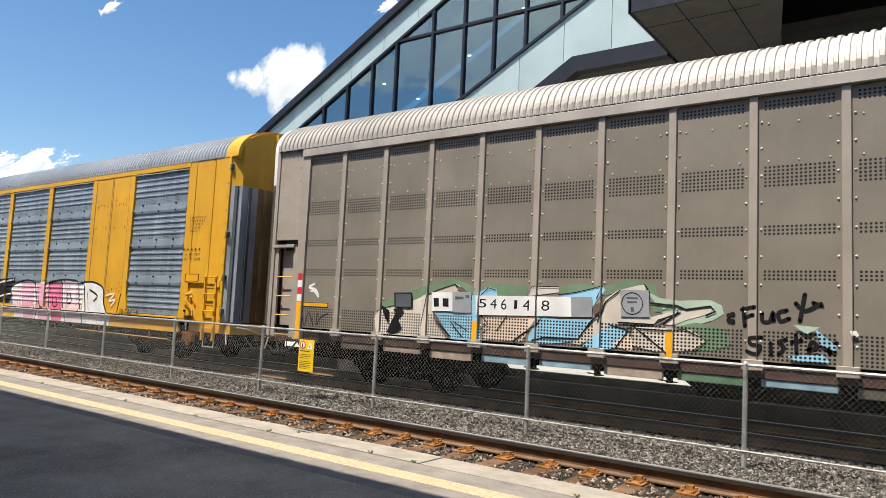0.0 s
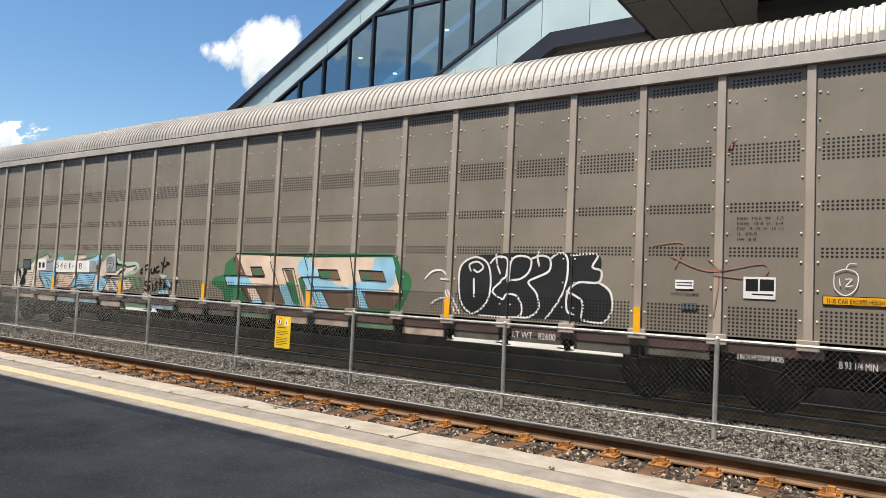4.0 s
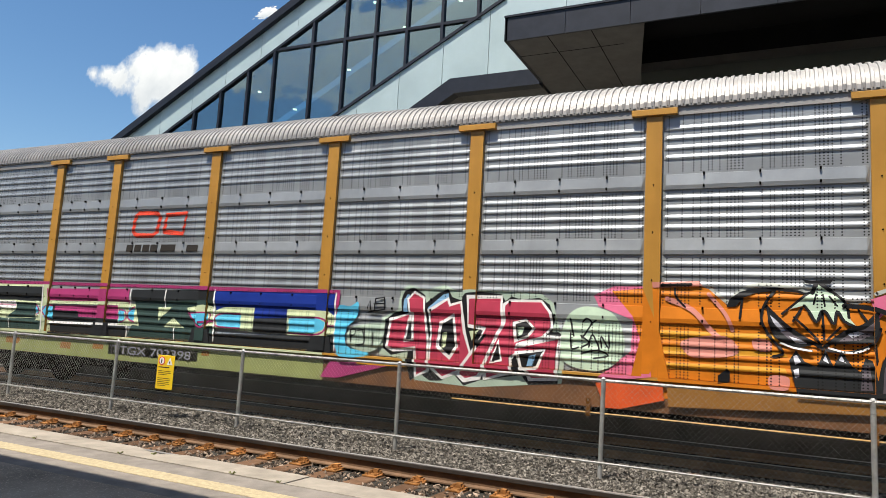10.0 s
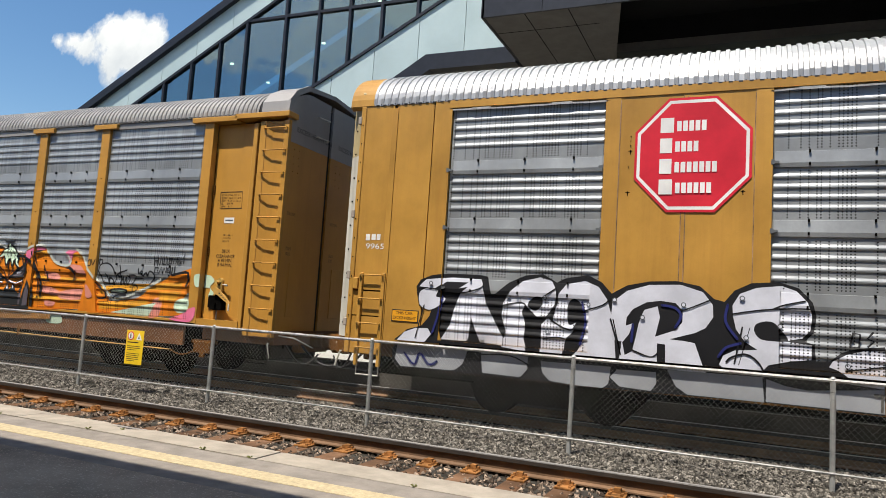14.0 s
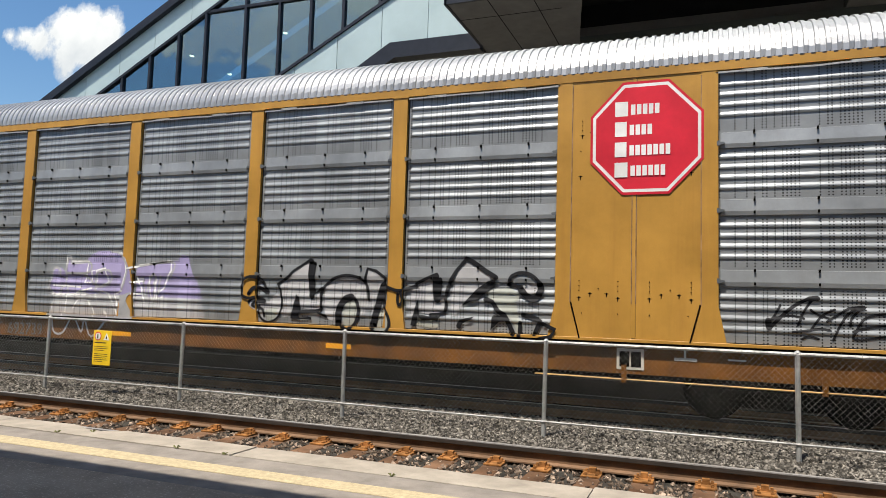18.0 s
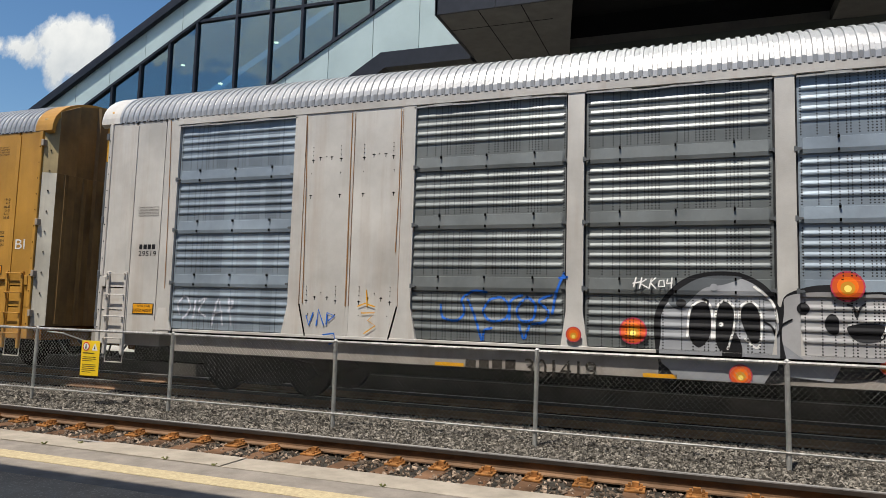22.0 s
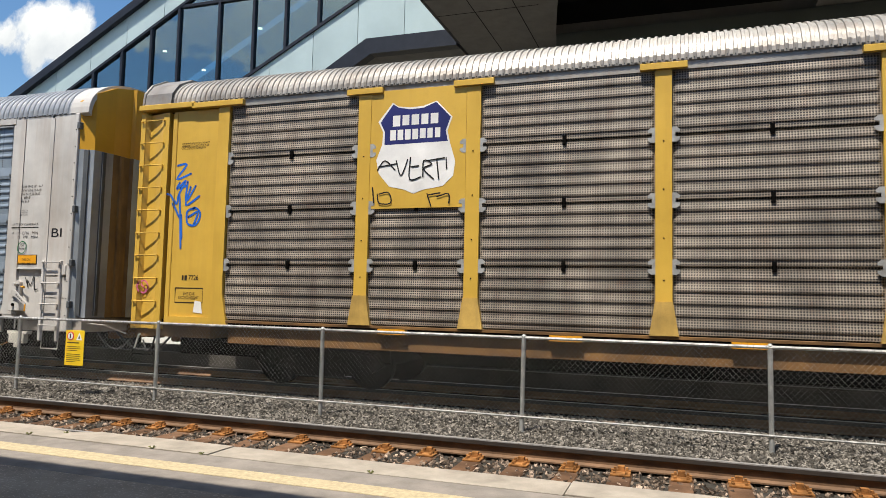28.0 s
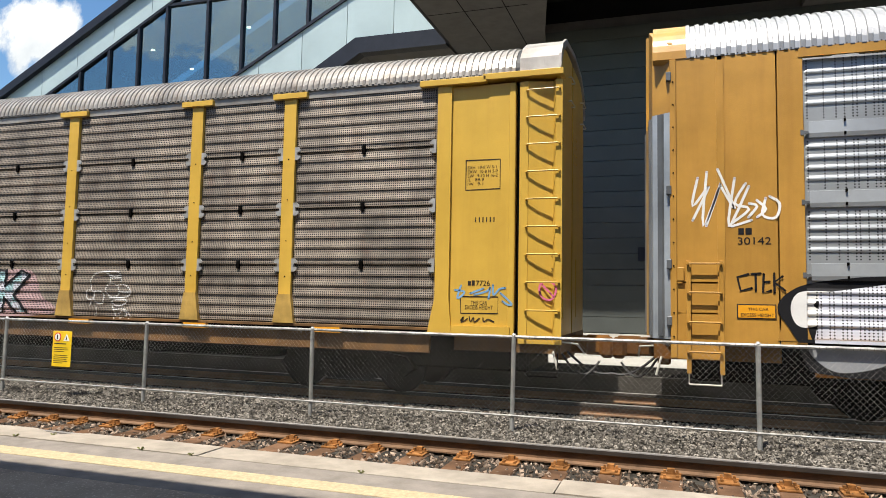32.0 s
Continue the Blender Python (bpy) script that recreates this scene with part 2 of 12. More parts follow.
M_MAROON = mat("dark_maroon_sill", (0.055, 0.026, 0.02), 0.8, var=0.25, scale=1.2, streak=0.3)
M_DARKSILL = mat("dark_brown_sill", (0.185, 0.092, 0.026), 0.75, var=0.3, scale=1.6, streak=0.55, dirt=(0.05, 0.03, 0.018))
M_GREYSILL = mat("grey_beige_sill", (0.34, 0.305, 0.27), 0.65, var=0.15, scale=1.2, streak=0.3)
M_FOOT = mat("tan_stake_foot", (0.52, 0.33, 0.08), 0.6, var=0.2, scale=2.0, streak=0.3, rust=0.3)
M_DARKZINC = mat("dark_zinc_rib", (0.13, 0.14, 0.15), 0.5, metal=0.3, var=0.2, scale=1.0, streak=0.2)
M_BROWNDOOR = mat("brown_stained_door", (0.28, 0.17, 0.06), 0.6, var=0.25, scale=1.0, streak=0.5, rust=0.3)
M_ZINC_WORN = mat("worn_galvanised_panel", (0.325, 0.34, 0.35), 0.40, metal=0.42, var=0.16, scale=0.9, grain=25, bump=0.06, streak=0.2, dirt=(0.17, 0.16, 0.14), punched="columns")


# ---- mesh helpers ----
def box(bm, x0, x1, y0, y1, z0, z1, bevel=0.0):
    vs = [bm.verts.new((x, y, z)) for x in (x0, x1) for y in (y0, y1) for z in (z0, z1)]
    fs = [(0, 1, 3, 2), (4, 6, 7, 5), (0, 4, 5, 1), (2, 3, 7, 6), (0, 2, 6, 4), (1, 5, 7, 3)]
    made = [bm.faces.new([vs[i] for i in f]) for f in fs]
    if bevel:
        es = list({e for f in made for e in f.edges})
        bmesh.ops.bevel(bm, geom=es, offset=bevel, segments=1, affect="EDGES")
    return made


def tube(bm, p, q, r, n=8, r2=None):
    """A round bar from p to q."""
    p, q = Vector(p), Vector(q)
    m = (q - p).to_track_quat("Z", "Y").to_matrix()
    rings = []
    for c, rr in ((p, r), (q, r if r2 is None else r2)):
        rings.append([bm.verts.new(c + m @ Vector((rr * math.cos(k * math.tau / n), rr * math.sin(k * math.tau / n), 0))) for k in range(n)])
    for k in range(n):
        bm.faces.new((rings[0][k], rings[0][(k + 1) % n], rings[1][(k + 1) % n], rings[1][k]))
    bm.faces.new(rings[0][::-1])
    bm.faces.new(rings[1])


def prism(bm, outline, x0, x1, axis="x"):
    """An outline of (a, b) pairs drawn out along an axis: x gives (y, z), y gives (x, z), z gives (x, y)."""
    def at(a, b, c):
        return {"x": (c, a, b), "y": (a, c, b), "z": (a, b, c)}[axis]
    lo = [bm.verts.new(at(a, b, x0)) for a, b in outline]
    hi = [bm.verts.new(at(a, b, x1)) for a, b in outline]
    n = len(outline)
    for k in range(n):
        bm.faces.new((lo[k], lo[(k + 1) % n], hi[(k + 1) % n], hi[k]))
    bm.faces.new(lo[::-1])
    bm.faces.new(hi)


def mesh_of(bm, name, material, smooth=False):
    bmesh.ops.recalc_face_normals(bm, faces=bm.faces[:])
    me = bpy.data.meshes.new(name)
    bm.to_mesh(me)
    bm.free()
    me.materials.append(material)
    if smooth:
        me.shade_smooth()
    return me


def part(name, bm, material, parent, label="", at=None, smooth=False):
    """Links a bmesh (or a shared mesh) as one mesh object under a thing or a part."""
    me = bm if isinstance(bm, bpy.types.Mesh) else mesh_of(bm, name, material, smooth)
    ob = new(name, me)
    ob.parent = parent
    if at is not None:
        ob.matrix_basis = at
    if label:
        ob["label"] = label
    return ob


def thing(name, label, category, group="", kind="", at=None):
    ob = tagged(new(name), label, category, group, kind)
    ob.empty_display_size = 0.2
    if at is not None:
        ob.matrix_basis = at
    return ob


def solid(name, bm, material, label, category="", kind="structure", group="", smooth=False):
    return tagged(new(name, mesh_of(bm, name, material, smooth)), label, category, group, kind)


def B(*args, **kw):
    bm = bmesh.new()
    box(bm, *args, **kw)
    return bm

# ---- ground, platforms and tracks ----
bm = bmesh.new()
box(bm, -1500, 1500, -600, 2500, -1.2, -0.24)
solid("ground", bm, M_BALLAST, "dark grey gravel ground under the tracks", "ground")
bm = bmesh.new()
prism(bm, [(5.3, -0.25), (5.45, -0.22), (8.3, -0.20), (8.8, -0.19), (9.3, -0.19), (10.2, -0.20), (13.2, -0.2), (13.35, -0.25)], -70, 40)
solid("ballast_bed", bm, M_BALLAST, "grey crushed stone bed between the platforms", "ballast")

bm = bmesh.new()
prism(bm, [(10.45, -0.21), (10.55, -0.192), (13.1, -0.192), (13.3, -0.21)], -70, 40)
solid("track_bed", bm, M_SHADE_BALLAST, "stone bed under the freight train, blackened for its shade", "ballast")

platform = thing("platform", "asphalt station platform with concrete edge and yellow line", "platform", kind="structure")
# The two tones meet just inside the canopy's shadow edge.
part("asphalt_deck", B(-70, 40, -9, 4.10, -0.3, 0.1955), M_SHADED_ASPHALT, platform, "asphalt deck, its tone raised for the shade")
part("worn_strip", B(-70, 40, 4.10, 5.006, -0.3, 0.196), M_SUNLIT_ASPHALT, platform, "worn grey asphalt strip in a sunlit tone")
part("safety_line", B(-70, 40, 4.475, 4.69, 0.19, 0.2005), M_STRIPE, platform, "faded yellow painted line")
rng = random.Random(4)
x = -62.0
k = 0
while x < 24:
    w = 3.05 + rng.uniform(-0.04, 0.04)
    bm = bmesh.new()
    z = 0.2 + rng.uniform(-0.006, 0.006)
    e = 5.405 + rng.uniform(-0.012, 0.012)
    # chipped front edge
    pts = [(x + 0.006, 5.02), (x + w - 0.006, 5.02)]
    n = 14
    for i in range(n + 1):
        px = x + w - 0.006 - (w - 0.012) * i / n
        chip = rng.uniform(0, 0.012)
        if -6.0 < px < -5.5:
            chip = 0.13 + 0.03 * math.sin(px * 9)
        if -15.4 < px < -14.9 or -2.1 < px < -1.9:
            chip = 0.05
        pts.append((px, e - chip))
    prism(bm, pts, -0.3, z, "z")
    part("curb_block", bm, M_CURB, platform)
    x += w
    k += 1


def rail_profile(y, w=1.0):
    return [(y - 0.07, -0.17), (y + 0.07, -0.17), (y + 0.07, -0.155), (y + 0.01, -0.14), (y + 0.01, -0.045), (y + 0.036, -0.03), (y + 0.036, -0.008),
            (y + 0.028, 0.0), (y - 0.028, 0.0), (y - 0.036, -0.008), (y - 0.036, -0.03), (y - 0.01, -0.045), (y - 0.01, -0.14), (y - 0.07, -0.155)]


def track(name, centre, x0, x1, label, ties):
    t = thing(name, label, "railway track", kind="structure")
    for y in (centre - 0.753, centre + 0.753):
        bm = bmesh.new()
        prism(bm, rail_profile(y), -200, 120)
        r = part("rail", bm, M_RAIL, t, "rusty steel rail")
        bm = bmesh.new()
        box(bm, -200, 120, y - 0.0395, y + 0.0395, -0.05, 0.003, bevel=0.006)
        part("rail_head", bm, M_HEADSIDE, r)
        part("running_surface", B(-200, 120, y - 0.027, y + 0.027, 0.0035, 0.0055), M_RAILTOP, r, "polished running surface")
    tie_me = mesh_of(B(-0.115, 0.115, -1.28, 1.28, -0.34, -0.188, bevel=0.012), "tie", M_TIE)
    bm = bmesh.new()
    box(bm, -0.10, 0.10, -0.27, 0.23, -0.186, -0.166, bevel=0.004)
    for sx in (-0.06, 0.06):
        for sy in (-0.10, 0.10):
            box(bm, sx - 0.013, sx + 0.013, sy - 0.02, sy + 0.02, -0.17, -0.128)
        for sy in (-0.225, -0.165):
            box(bm, sx - 0.014, sx + 0.014, sy - 0.013, sy + 0.013, -0.167, -0.148)
    box(bm, -0.10, 0.10, -0.115, -0.075, -0.17, -0.150)
    box(bm, -0.035, 0.035, -0.12, -0.05, -0.17, -0.115)
    plate_me = mesh_of(bm, "tie_plate", M_RUST)
    x = x0
    while x < x1:
        dx = rng.uniform(-0.03, 0.03)
        tie = part("tie", tie_me, M_TIE, t, at=pose(x + dx, centre, rng.uniform(-0.01, 0.006), 0, 0, rng.uniform(-1.5, 1.5)))
        for y in (-0.753, 0.753) if ties else ():
            part("tie_plate", plate_me, M_RUST, tie, at=pose(0, y, 0, 0, 0, 0 if y > 0 else 180))
        x += 0.5405
    return t


track("near_track", 6.87, -45.99, 6.5, "rusty rails on tarred timber ties beside the platform", True)
track("far_track", 11.77, -20, 6, "rails under the passing freight train", False)


def stones(name, count, x0, x1, y0, y1, z, size, material, seed, label, skip=None):
    """Loose angular stones, joined."""
    r = np.random.default_rng(seed)
    base = np.array([(1, 0, 0), (-1, 0, 0), (0, 1, 0), (0, -1, 0), (0, 0, 1), (0, 0, -1)], float)
    tri = np.array([(0, 2, 4), (2, 1, 4), (1, 3, 4), (3, 0, 4), (2, 0, 5), (1, 2, 5), (3, 1, 5), (0, 3, 5)])
    u = r.random(count)
    cx = x0 + (x1 - x0) * u
    cy = r.uniform(y0, y1, count)
    if skip:
        keep = np.array([not skip(a, b) for a, b in zip(cx, cy)])
        cx, cy = cx[keep], cy[keep]
    n = len(cx)
    s = size * r.uniform(0.45, 1.15, n)
    q = r.normal(size=(n, 3, 3))
    q, _ = np.linalg.qr(q)
    v = base[None] * r.uniform(0.55, 1.25, (n, 6, 1)) * np.array([1.3, 1.0, 0.62]) * s[:, None, None]
    v = v @ q
    v += np.stack([cx, cy, z + s * 0.25], -1)[:, None]
    f = (tri[None] + 6 * np.arange(n)[:, None, None]).reshape(-1, 3)
    me = bpy.data.meshes.new(name)
    me.from_pydata(v.reshape(-1, 3).tolist(), [], f.tolist())
    me.materials.append(material)
    return tagged(new(name, me), label, "gravel", kind="stuff")


for s, (xa, xb, cnt) in enumerate(((-9, 3.2, 34000), (-18, -9, 20000), (-34, -18, 16000))):
    stones("gravel", cnt, xa, xb, 7.75, 10.9, -0.195, 0.029 if s < 2 else 0.036, M_STONE, 20 + s, "grey crushed stone ballast beside the fence")
    stones("track_gravel", cnt // 4, xa, xb, 5.45, 7.7, -0.205, 0.03, M_STONE_RUST, 30 + s, "rust-stained crushed stone between the ties",
           skip=lambda a, b: (a + 46.105) % 0.5405 < 0.21 and (a * 7.31 + b * 3.17) % 1 < 0.72)

far = thing("far_platform", "pale concrete platform behind the train", "platform", kind="structure")
# Deck and edge are coloured dark for the shadow of the train.
M_SHADE_TAR = mat("shade_black_asphalt", (0.012, 0.011, 0.010), 0.9, var=0.2, scale=0.8, grain=120, bump=0.3, spec=0.0)
M_FAR = mat("pale_concrete", (0.38, 0.37, 0.34), 0.9, var=0.1, scale=0.7, grain=80, bump=0.2, spec=0.08)
part("asphalt_deck", B(-70, 40, 13.565, 15.645, -0.5, 0.196), M_SHADE_TAR, far)
part("concrete_edge", B(-70, 40, 13.38, 13.56, -0.5, 0.2), mat("shade_darkened_concrete", (0.07, 0.065, 0.058), 0.9, var=0.2, scale=2.0, spec=0.08), far)
part("concrete_walk", B(-70, 40, 15.65, 26, -0.5, 0.2), M_FAR, far)

# ---- unseen canopy behind the camera, added to shade the platform ----
canopy = thing("shade_canopy", "unseen high flat canopy added to shade the near platform", "canopy", kind="structure")
# Pale colour picked to bounce light down onto the shaded deck.
M_CANOPY = mat("pale_bounce_panels", (0.8, 0.79, 0.77), 0.7)
part("roof", B(-70, 40, -9, 1.05, 8.0, 8.3), M_CANOPY, canopy)
# Unseen wall, added pale so it reflects light into the shade.
solid("wall_station", B(-70, 40, -9.4, -9.0, 0, 8.2), mat("pale_bounce_wall", (0.68, 0.63, 0.55), 0.9, var=0.2), "unseen pale wall behind the platform, added to bounce light", "wall")

# ---- weeds in the platform joint ----
M_WEED = mat("dry_green_weed", (0.24, 0.25, 0.09), 0.7, var=0.3, scale=20.0)
wr = random.Random(12)
for wx, wy in ((-5.86, 5.02), (-5.6, 5.2), (-4.41, 5.02), (-3.88, 5.01), (-8.7, 5.02), (-7.14, 5.01), (-2.3, 5.01), (-11.0, 5.01)):
    bm = bmesh.new()
    for k in range(16):
        a, ln, up = wr.uniform(0, math.tau), wr.uniform(0.01, 0.04), wr.uniform(0.008, 0.03)
        dx, dy = math.cos(a), math.sin(a)
        vs = [bm.verts.new(v) for v in ((-0.003 * dy, 0.003 * dx, 0), (0.003 * dy, -0.003 * dx, 0), (dx * ln * 0.6 + 0.003 * dy, dy * ln * 0.6, up), (dx * ln, dy * ln, up * 0.8))]
        bm.faces.new(vs)
    w = solid("weed_tuft", bm, M_WEED, "small dry weed in the platform joint", "weed", kind="", group="weeds in the joint")
    w.matrix_basis = pose(wx, wy, 0.197)

# ---- chain-link fence between the tracks ----
FY = 9.28
GAP = 3.05
PITCH_X = 3.05 / 43
POST0 = 0.99
top_z, low_z, foot_z = 1.07, 0.02, -0.2
fence = thing("chain_link_fence", "galvanised chain-link fence with round posts between the tracks", "fence")
bm = bmesh.new()
tube(bm, (0, 0, foot_z - 0.1), (0, 0, top_z + 0.02), 0.03, 10)
tube(bm, (0, 0, top_z + 0.02), (0, 0, top_z + 0.045), 0.035, 10, 0.016)
for zz in (0.18, 0.44, 0.7, 0.94):
    tube(bm, (0, 0, zz), (0, 0, zz + 0.012), 0.034, 8)
post_me = mesh_of(bm, "post", M_GALV)


def link_mesh(width, height, pitch, r):
    """Zigzag wires that cross in diamonds, each a thin three-sided bar."""
    vs, fs = [], []
    n = int(width / pitch)
    rows = 2 * int(height / pitch)
    tri = [(math.cos(a), math.sin(a)) for a in (0.5, 2.6, 4.7)]
    for i in range(n):
        for flip in (0, 1):
            base = len(vs)
            for j in range(rows + 1):
                x = i * pitch + (pitch * 0.5 if j % 2 != flip else 0.0) + (pitch * 0.5 if flip else 0.0)
                y = 0.003 if (j % 2) else -0.003
                for c, s in tri:
                    vs.append((x + r * c, y + r * s, j * height / rows))
            for j in range(rows):
                for k in range(3):
                    a, b = base + 3 * j + k, base + 3 * j + (k + 1) % 3
                    fs.append((a, b, b + 3, a + 3))
    # twisted tips above the top rail
    for i in range(n):
        base = len(vs)
        x = i * pitch + pitch * 0.25
        vs += [(x - 0.004, 0, height - 0.02), (x + 0.004, 0, height - 0.02), (x + 0.012, 0.004, height + 0.05), (x, 0.008, height - 0.02)]
        fs += [(base, base + 1, base + 2), (base + 1, base + 3, base + 2), (base + 3, base, base + 2)]
    me = bpy.data.meshes.new("mesh")
    me.from_pydata(vs, [], fs)
    me.materials.append(M_WIRE)
    return me


near_mesh = link_mesh(GAP, top_z - low_z, PITCH_X, 0.0016)
for i in range(-11, 3):
    x = POST0 + GAP * i
    part("post", post_me, M_GALV, fence, at=pose(x, FY, 0, rng.uniform(-0.6, 0.6), rng.uniform(-0.8, 0.8)))
    part("mesh", near_mesh, M_WIRE, fence, "diamond wire mesh", at=pose(x, FY - 0.036, low_z))
    bm = bmesh.new()
    tube(bm, (x, FY, top_z), (x + GAP, FY, top_z), 0.021, 8)
    part("top_rail", bm, M_BRIGHT, fence)
    bm = bmesh.new()
    tube(bm, (x, FY - 0.03, low_z), (x + GAP, FY - 0.03, low_z), 0.013, 8)
    part("bottom_wire", bm, M_BRIGHT, fence)
sign = thing("warning_sign", "yellow warning sign with small pictograms fixed to the fence", "sign", at=pose(-9.86, FY - 0.05, 0.60, 0, 0.0, 0))
part("plate", B(-0.205, 0.205, -0.004, 0.004, -0.30, 0.30, bevel=0.003), M_SIGN, sign)
bm = bmesh.new()
tube(bm, (-0.095, -0.005, 0.20), (-0.095, -0.008, 0.20), 0.075, 24)
part("red_disc", bm, M_RED, sign)
bm = bmesh.new()
tube(bm, (-0.095, -0.009, 0.20), (-0.095, -0.011, 0.20), 0.058, 24)
part("white_disc", bm, M_WHITE, sign)
bm = bmesh.new()
prism(bm, [(-0.11, 0.16), (-0.08, 0.16), (-0.085, 0.24), (-0.105, 0.24)], -0.014, -0.012, "y")
part("symbol", bm, M_BLACK, sign)
bm = bmesh.new()
prism(bm, [(0.03, 0.135), (0.165, 0.135), (0.0975, 0.265)], -0.007, -0.005, "y")
part("white_triangle", bm, M_WHITE, sign)
bm = bmesh.new()
prism(bm, [(0.08, 0.16), (0.115, 0.16), (0.1, 0.22)], -0.010, -0.008, "y")
part("symbol", bm, M_BLACK, sign)
for i in range(11):
    zz = 0.08 - i * 0.032
    if i in (1, 5):
        continue
    w = (0.26, 0, 0.30, 0.31, 0.22, 0, 0.30, 0.31, 0.28, 0.30, 0.2)[i]
    part("text_line", B(-0.165, -0.165 + w, -0.0065, -0.005, zz, zz + (0.016 if i == 0 else 0.009)), M_BLACK, sign)

# ---- the station overpass behind the train ----
M_PANEL = mat("pale_blue_cladding", (0.41, 0.50, 0.505), 0.45, metal=0.15, var=0.05, scale=0.6, grain=20, bump=0.05)
M_NAVY = mat("dark_blue_trim", (0.013, 0.016, 0.026), 0.5, var=0.15, spec=0.3)
M_SOFFIT = mat("grey_soffit", (0.13, 0.125, 0.12), 0.7, var=0.08, spec=0.08)
M_VOID = mat("shade_black_recess_and_joint", (0.012, 0.012, 0.013), 0.8, spec=0.08)
M_SIDING = mat("dark_siding", (0.062, 0.070, 0.066), 0.6, var=0.12, scale=0.7, grain=30, bump=0.15)
M_BEIGE = mat("beige_siding", (0.42, 0.38, 0.27), 0.6, var=0.06)
M_CONC = mat("concrete_plinth", (0.5, 0.49, 0.45), 0.85, var=0.1)
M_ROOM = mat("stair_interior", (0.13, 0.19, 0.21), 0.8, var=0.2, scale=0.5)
M_STAIR = mat("stair_soffit_panel", (0.42, 0.55, 0.58), 0.6, var=0.1)
M_GLOW = flat("lamp_glow", (1.0, 0.85, 0.55), emit=5.0)


def glass(name, tint, gloss):
    m = bpy.data.materials.new(name)
    m.use_nodes = True
    nt = m.node_tree
    out = nt.nodes["Material Output"]
    tr, gl, mx = nt.nodes.new("ShaderNodeBsdfTransparent"), nt.nodes.new("ShaderNodeBsdfGlossy"), nt.nodes.new("ShaderNodeMixShader")
    tr.inputs[0].default_value = (*tint, 1)
    gl.inputs["Roughness"].default_value = 0.02
    gl.inputs[0].default_value = (0.72, 0.86, 0.90, 1)
    mx.inputs[0].default_value = gloss
    for a, b in ((tr.outputs[0], mx.inputs[1]), (gl.outputs[0], mx.inputs[2]), (mx.outputs[0], out.inputs[0])):
        nt.links.new(a, b)
    return m


M_GLASS = glass("tinted_glass", (0.45, 0.60, 0.63), 0.28)
BY = 18.0
over = thing("station_overpass", "pale blue clad stair tower and overpass with sloping glazing", "building")


def roof_z(x):
    return 8.48 + 0.5265 * (x + 22.66)


def glaze_top(x):
    return 10.95 + 0.532 * (x + 15.64)


def glaze_low(x):
    return 9.76 + 0.535 * (x + 10.35)


# cladding above the glazing, panel by panel
cuts = [-36 + 1.52 * i for i in range(20)] + [-4.9]
for a, b in zip(cuts, cuts[1:]):
    bm = bmesh.new()
    prism(bm, [(a + 0.008, glaze_top(a)), (b - 0.008, glaze_top(b)), (b - 0.008, roof_z(b) - 0.05), (a + 0.008, roof_z(a) - 0.05)], BY, BY + 0.12, "y")
    part("upper_cladding_panel", bm, M_PANEL, over)
bm = bmesh.new()
prism(bm, [(-37, roof_z(-37) - 0.18), (-4.9, roof_z(-4.9) - 0.18), (-4.9, roof_z(-4.9) + 0.12), (-37, roof_z(-37) + 0.12)], BY - 0.18, BY + 4.5, "y")
part("roof", bm, M_NAVY, over, "dark blue sloping roof edge")
# cladding below the glazing
band = lambda x: min(9.13, 9.12 + 0.6 * (x + 8.73))
cuts = [-24.0 + 1.49 * i for i in range(12)] + [-5.97]
for a, b in zip(cuts, cuts[1:]):
    bm = bmesh.new()
    prism(bm, [(a + 0.008, band(a) - 0.1), (b - 0.008, band(b) - 0.1), (b - 0.008, glaze_low(b)), (a + 0.008, glaze_low(a))], BY, BY + 0.12, "y")
    part("lower_cladding_panel", bm, M_PANEL, over)
bm = bmesh.new()
prism(bm, [(-24, band(-24) - 0.45), (-8.6, 8.67), (-5.97, 8.67), (-5.97, 9.14), (-8.76, 9.14), (-24, band(-24))], BY - 0.14, BY + 0.2, "y")
part("fascia", bm, M_NAVY, over, "dark blue fascia")
bm = bmesh.new()
prism(bm, [(-24, band(-24) - 0.44), (-8.6, 8.69), (-5.97, 8.69), (-5.97, 8.80), (-8.68, 8.80), (-24, band(-24) - 0.33)], BY + 0.2, BY + 4.4, "y")
part("stair_underside", bm, M_SOFFIT, over)
# mullions, transom and panes
mull = [-21.5, -20.3, -19.1, -17.9, -16.7, -15.6, -14.02, -12.72, -11.56, -10.41, -9.18, -8.0, -6.8, -5.6]
for x in mull:
    lo, hi = glaze_low(x), glaze_top(x)
    part("mullion", B(x - 0.045, x + 0.045, BY - 0.05, BY + 0.1, lo, hi), M_NAVY, over)
for f in (glaze_top, glaze_low):
    bm = bmesh.new()
    prism(bm, [(-24, f(-24) - 0.05), (-5.0, f(-5.0) - 0.05), (-5.0, f(-5.0) + 0.05), (-24, f(-24) + 0.05)], BY - 0.06, BY + 0.1, "y")
    part("glazing_frame", bm, M_NAVY, over)
part("transom", B(-15.6, -7.9, BY - 0.045, BY + 0.1, 10.93, 11.02), M_NAVY, over)
part("upper_transom", B(-11.56, -5.6, BY - 0.045, BY + 0.1, 13.0, 13.09), M_NAVY, over)
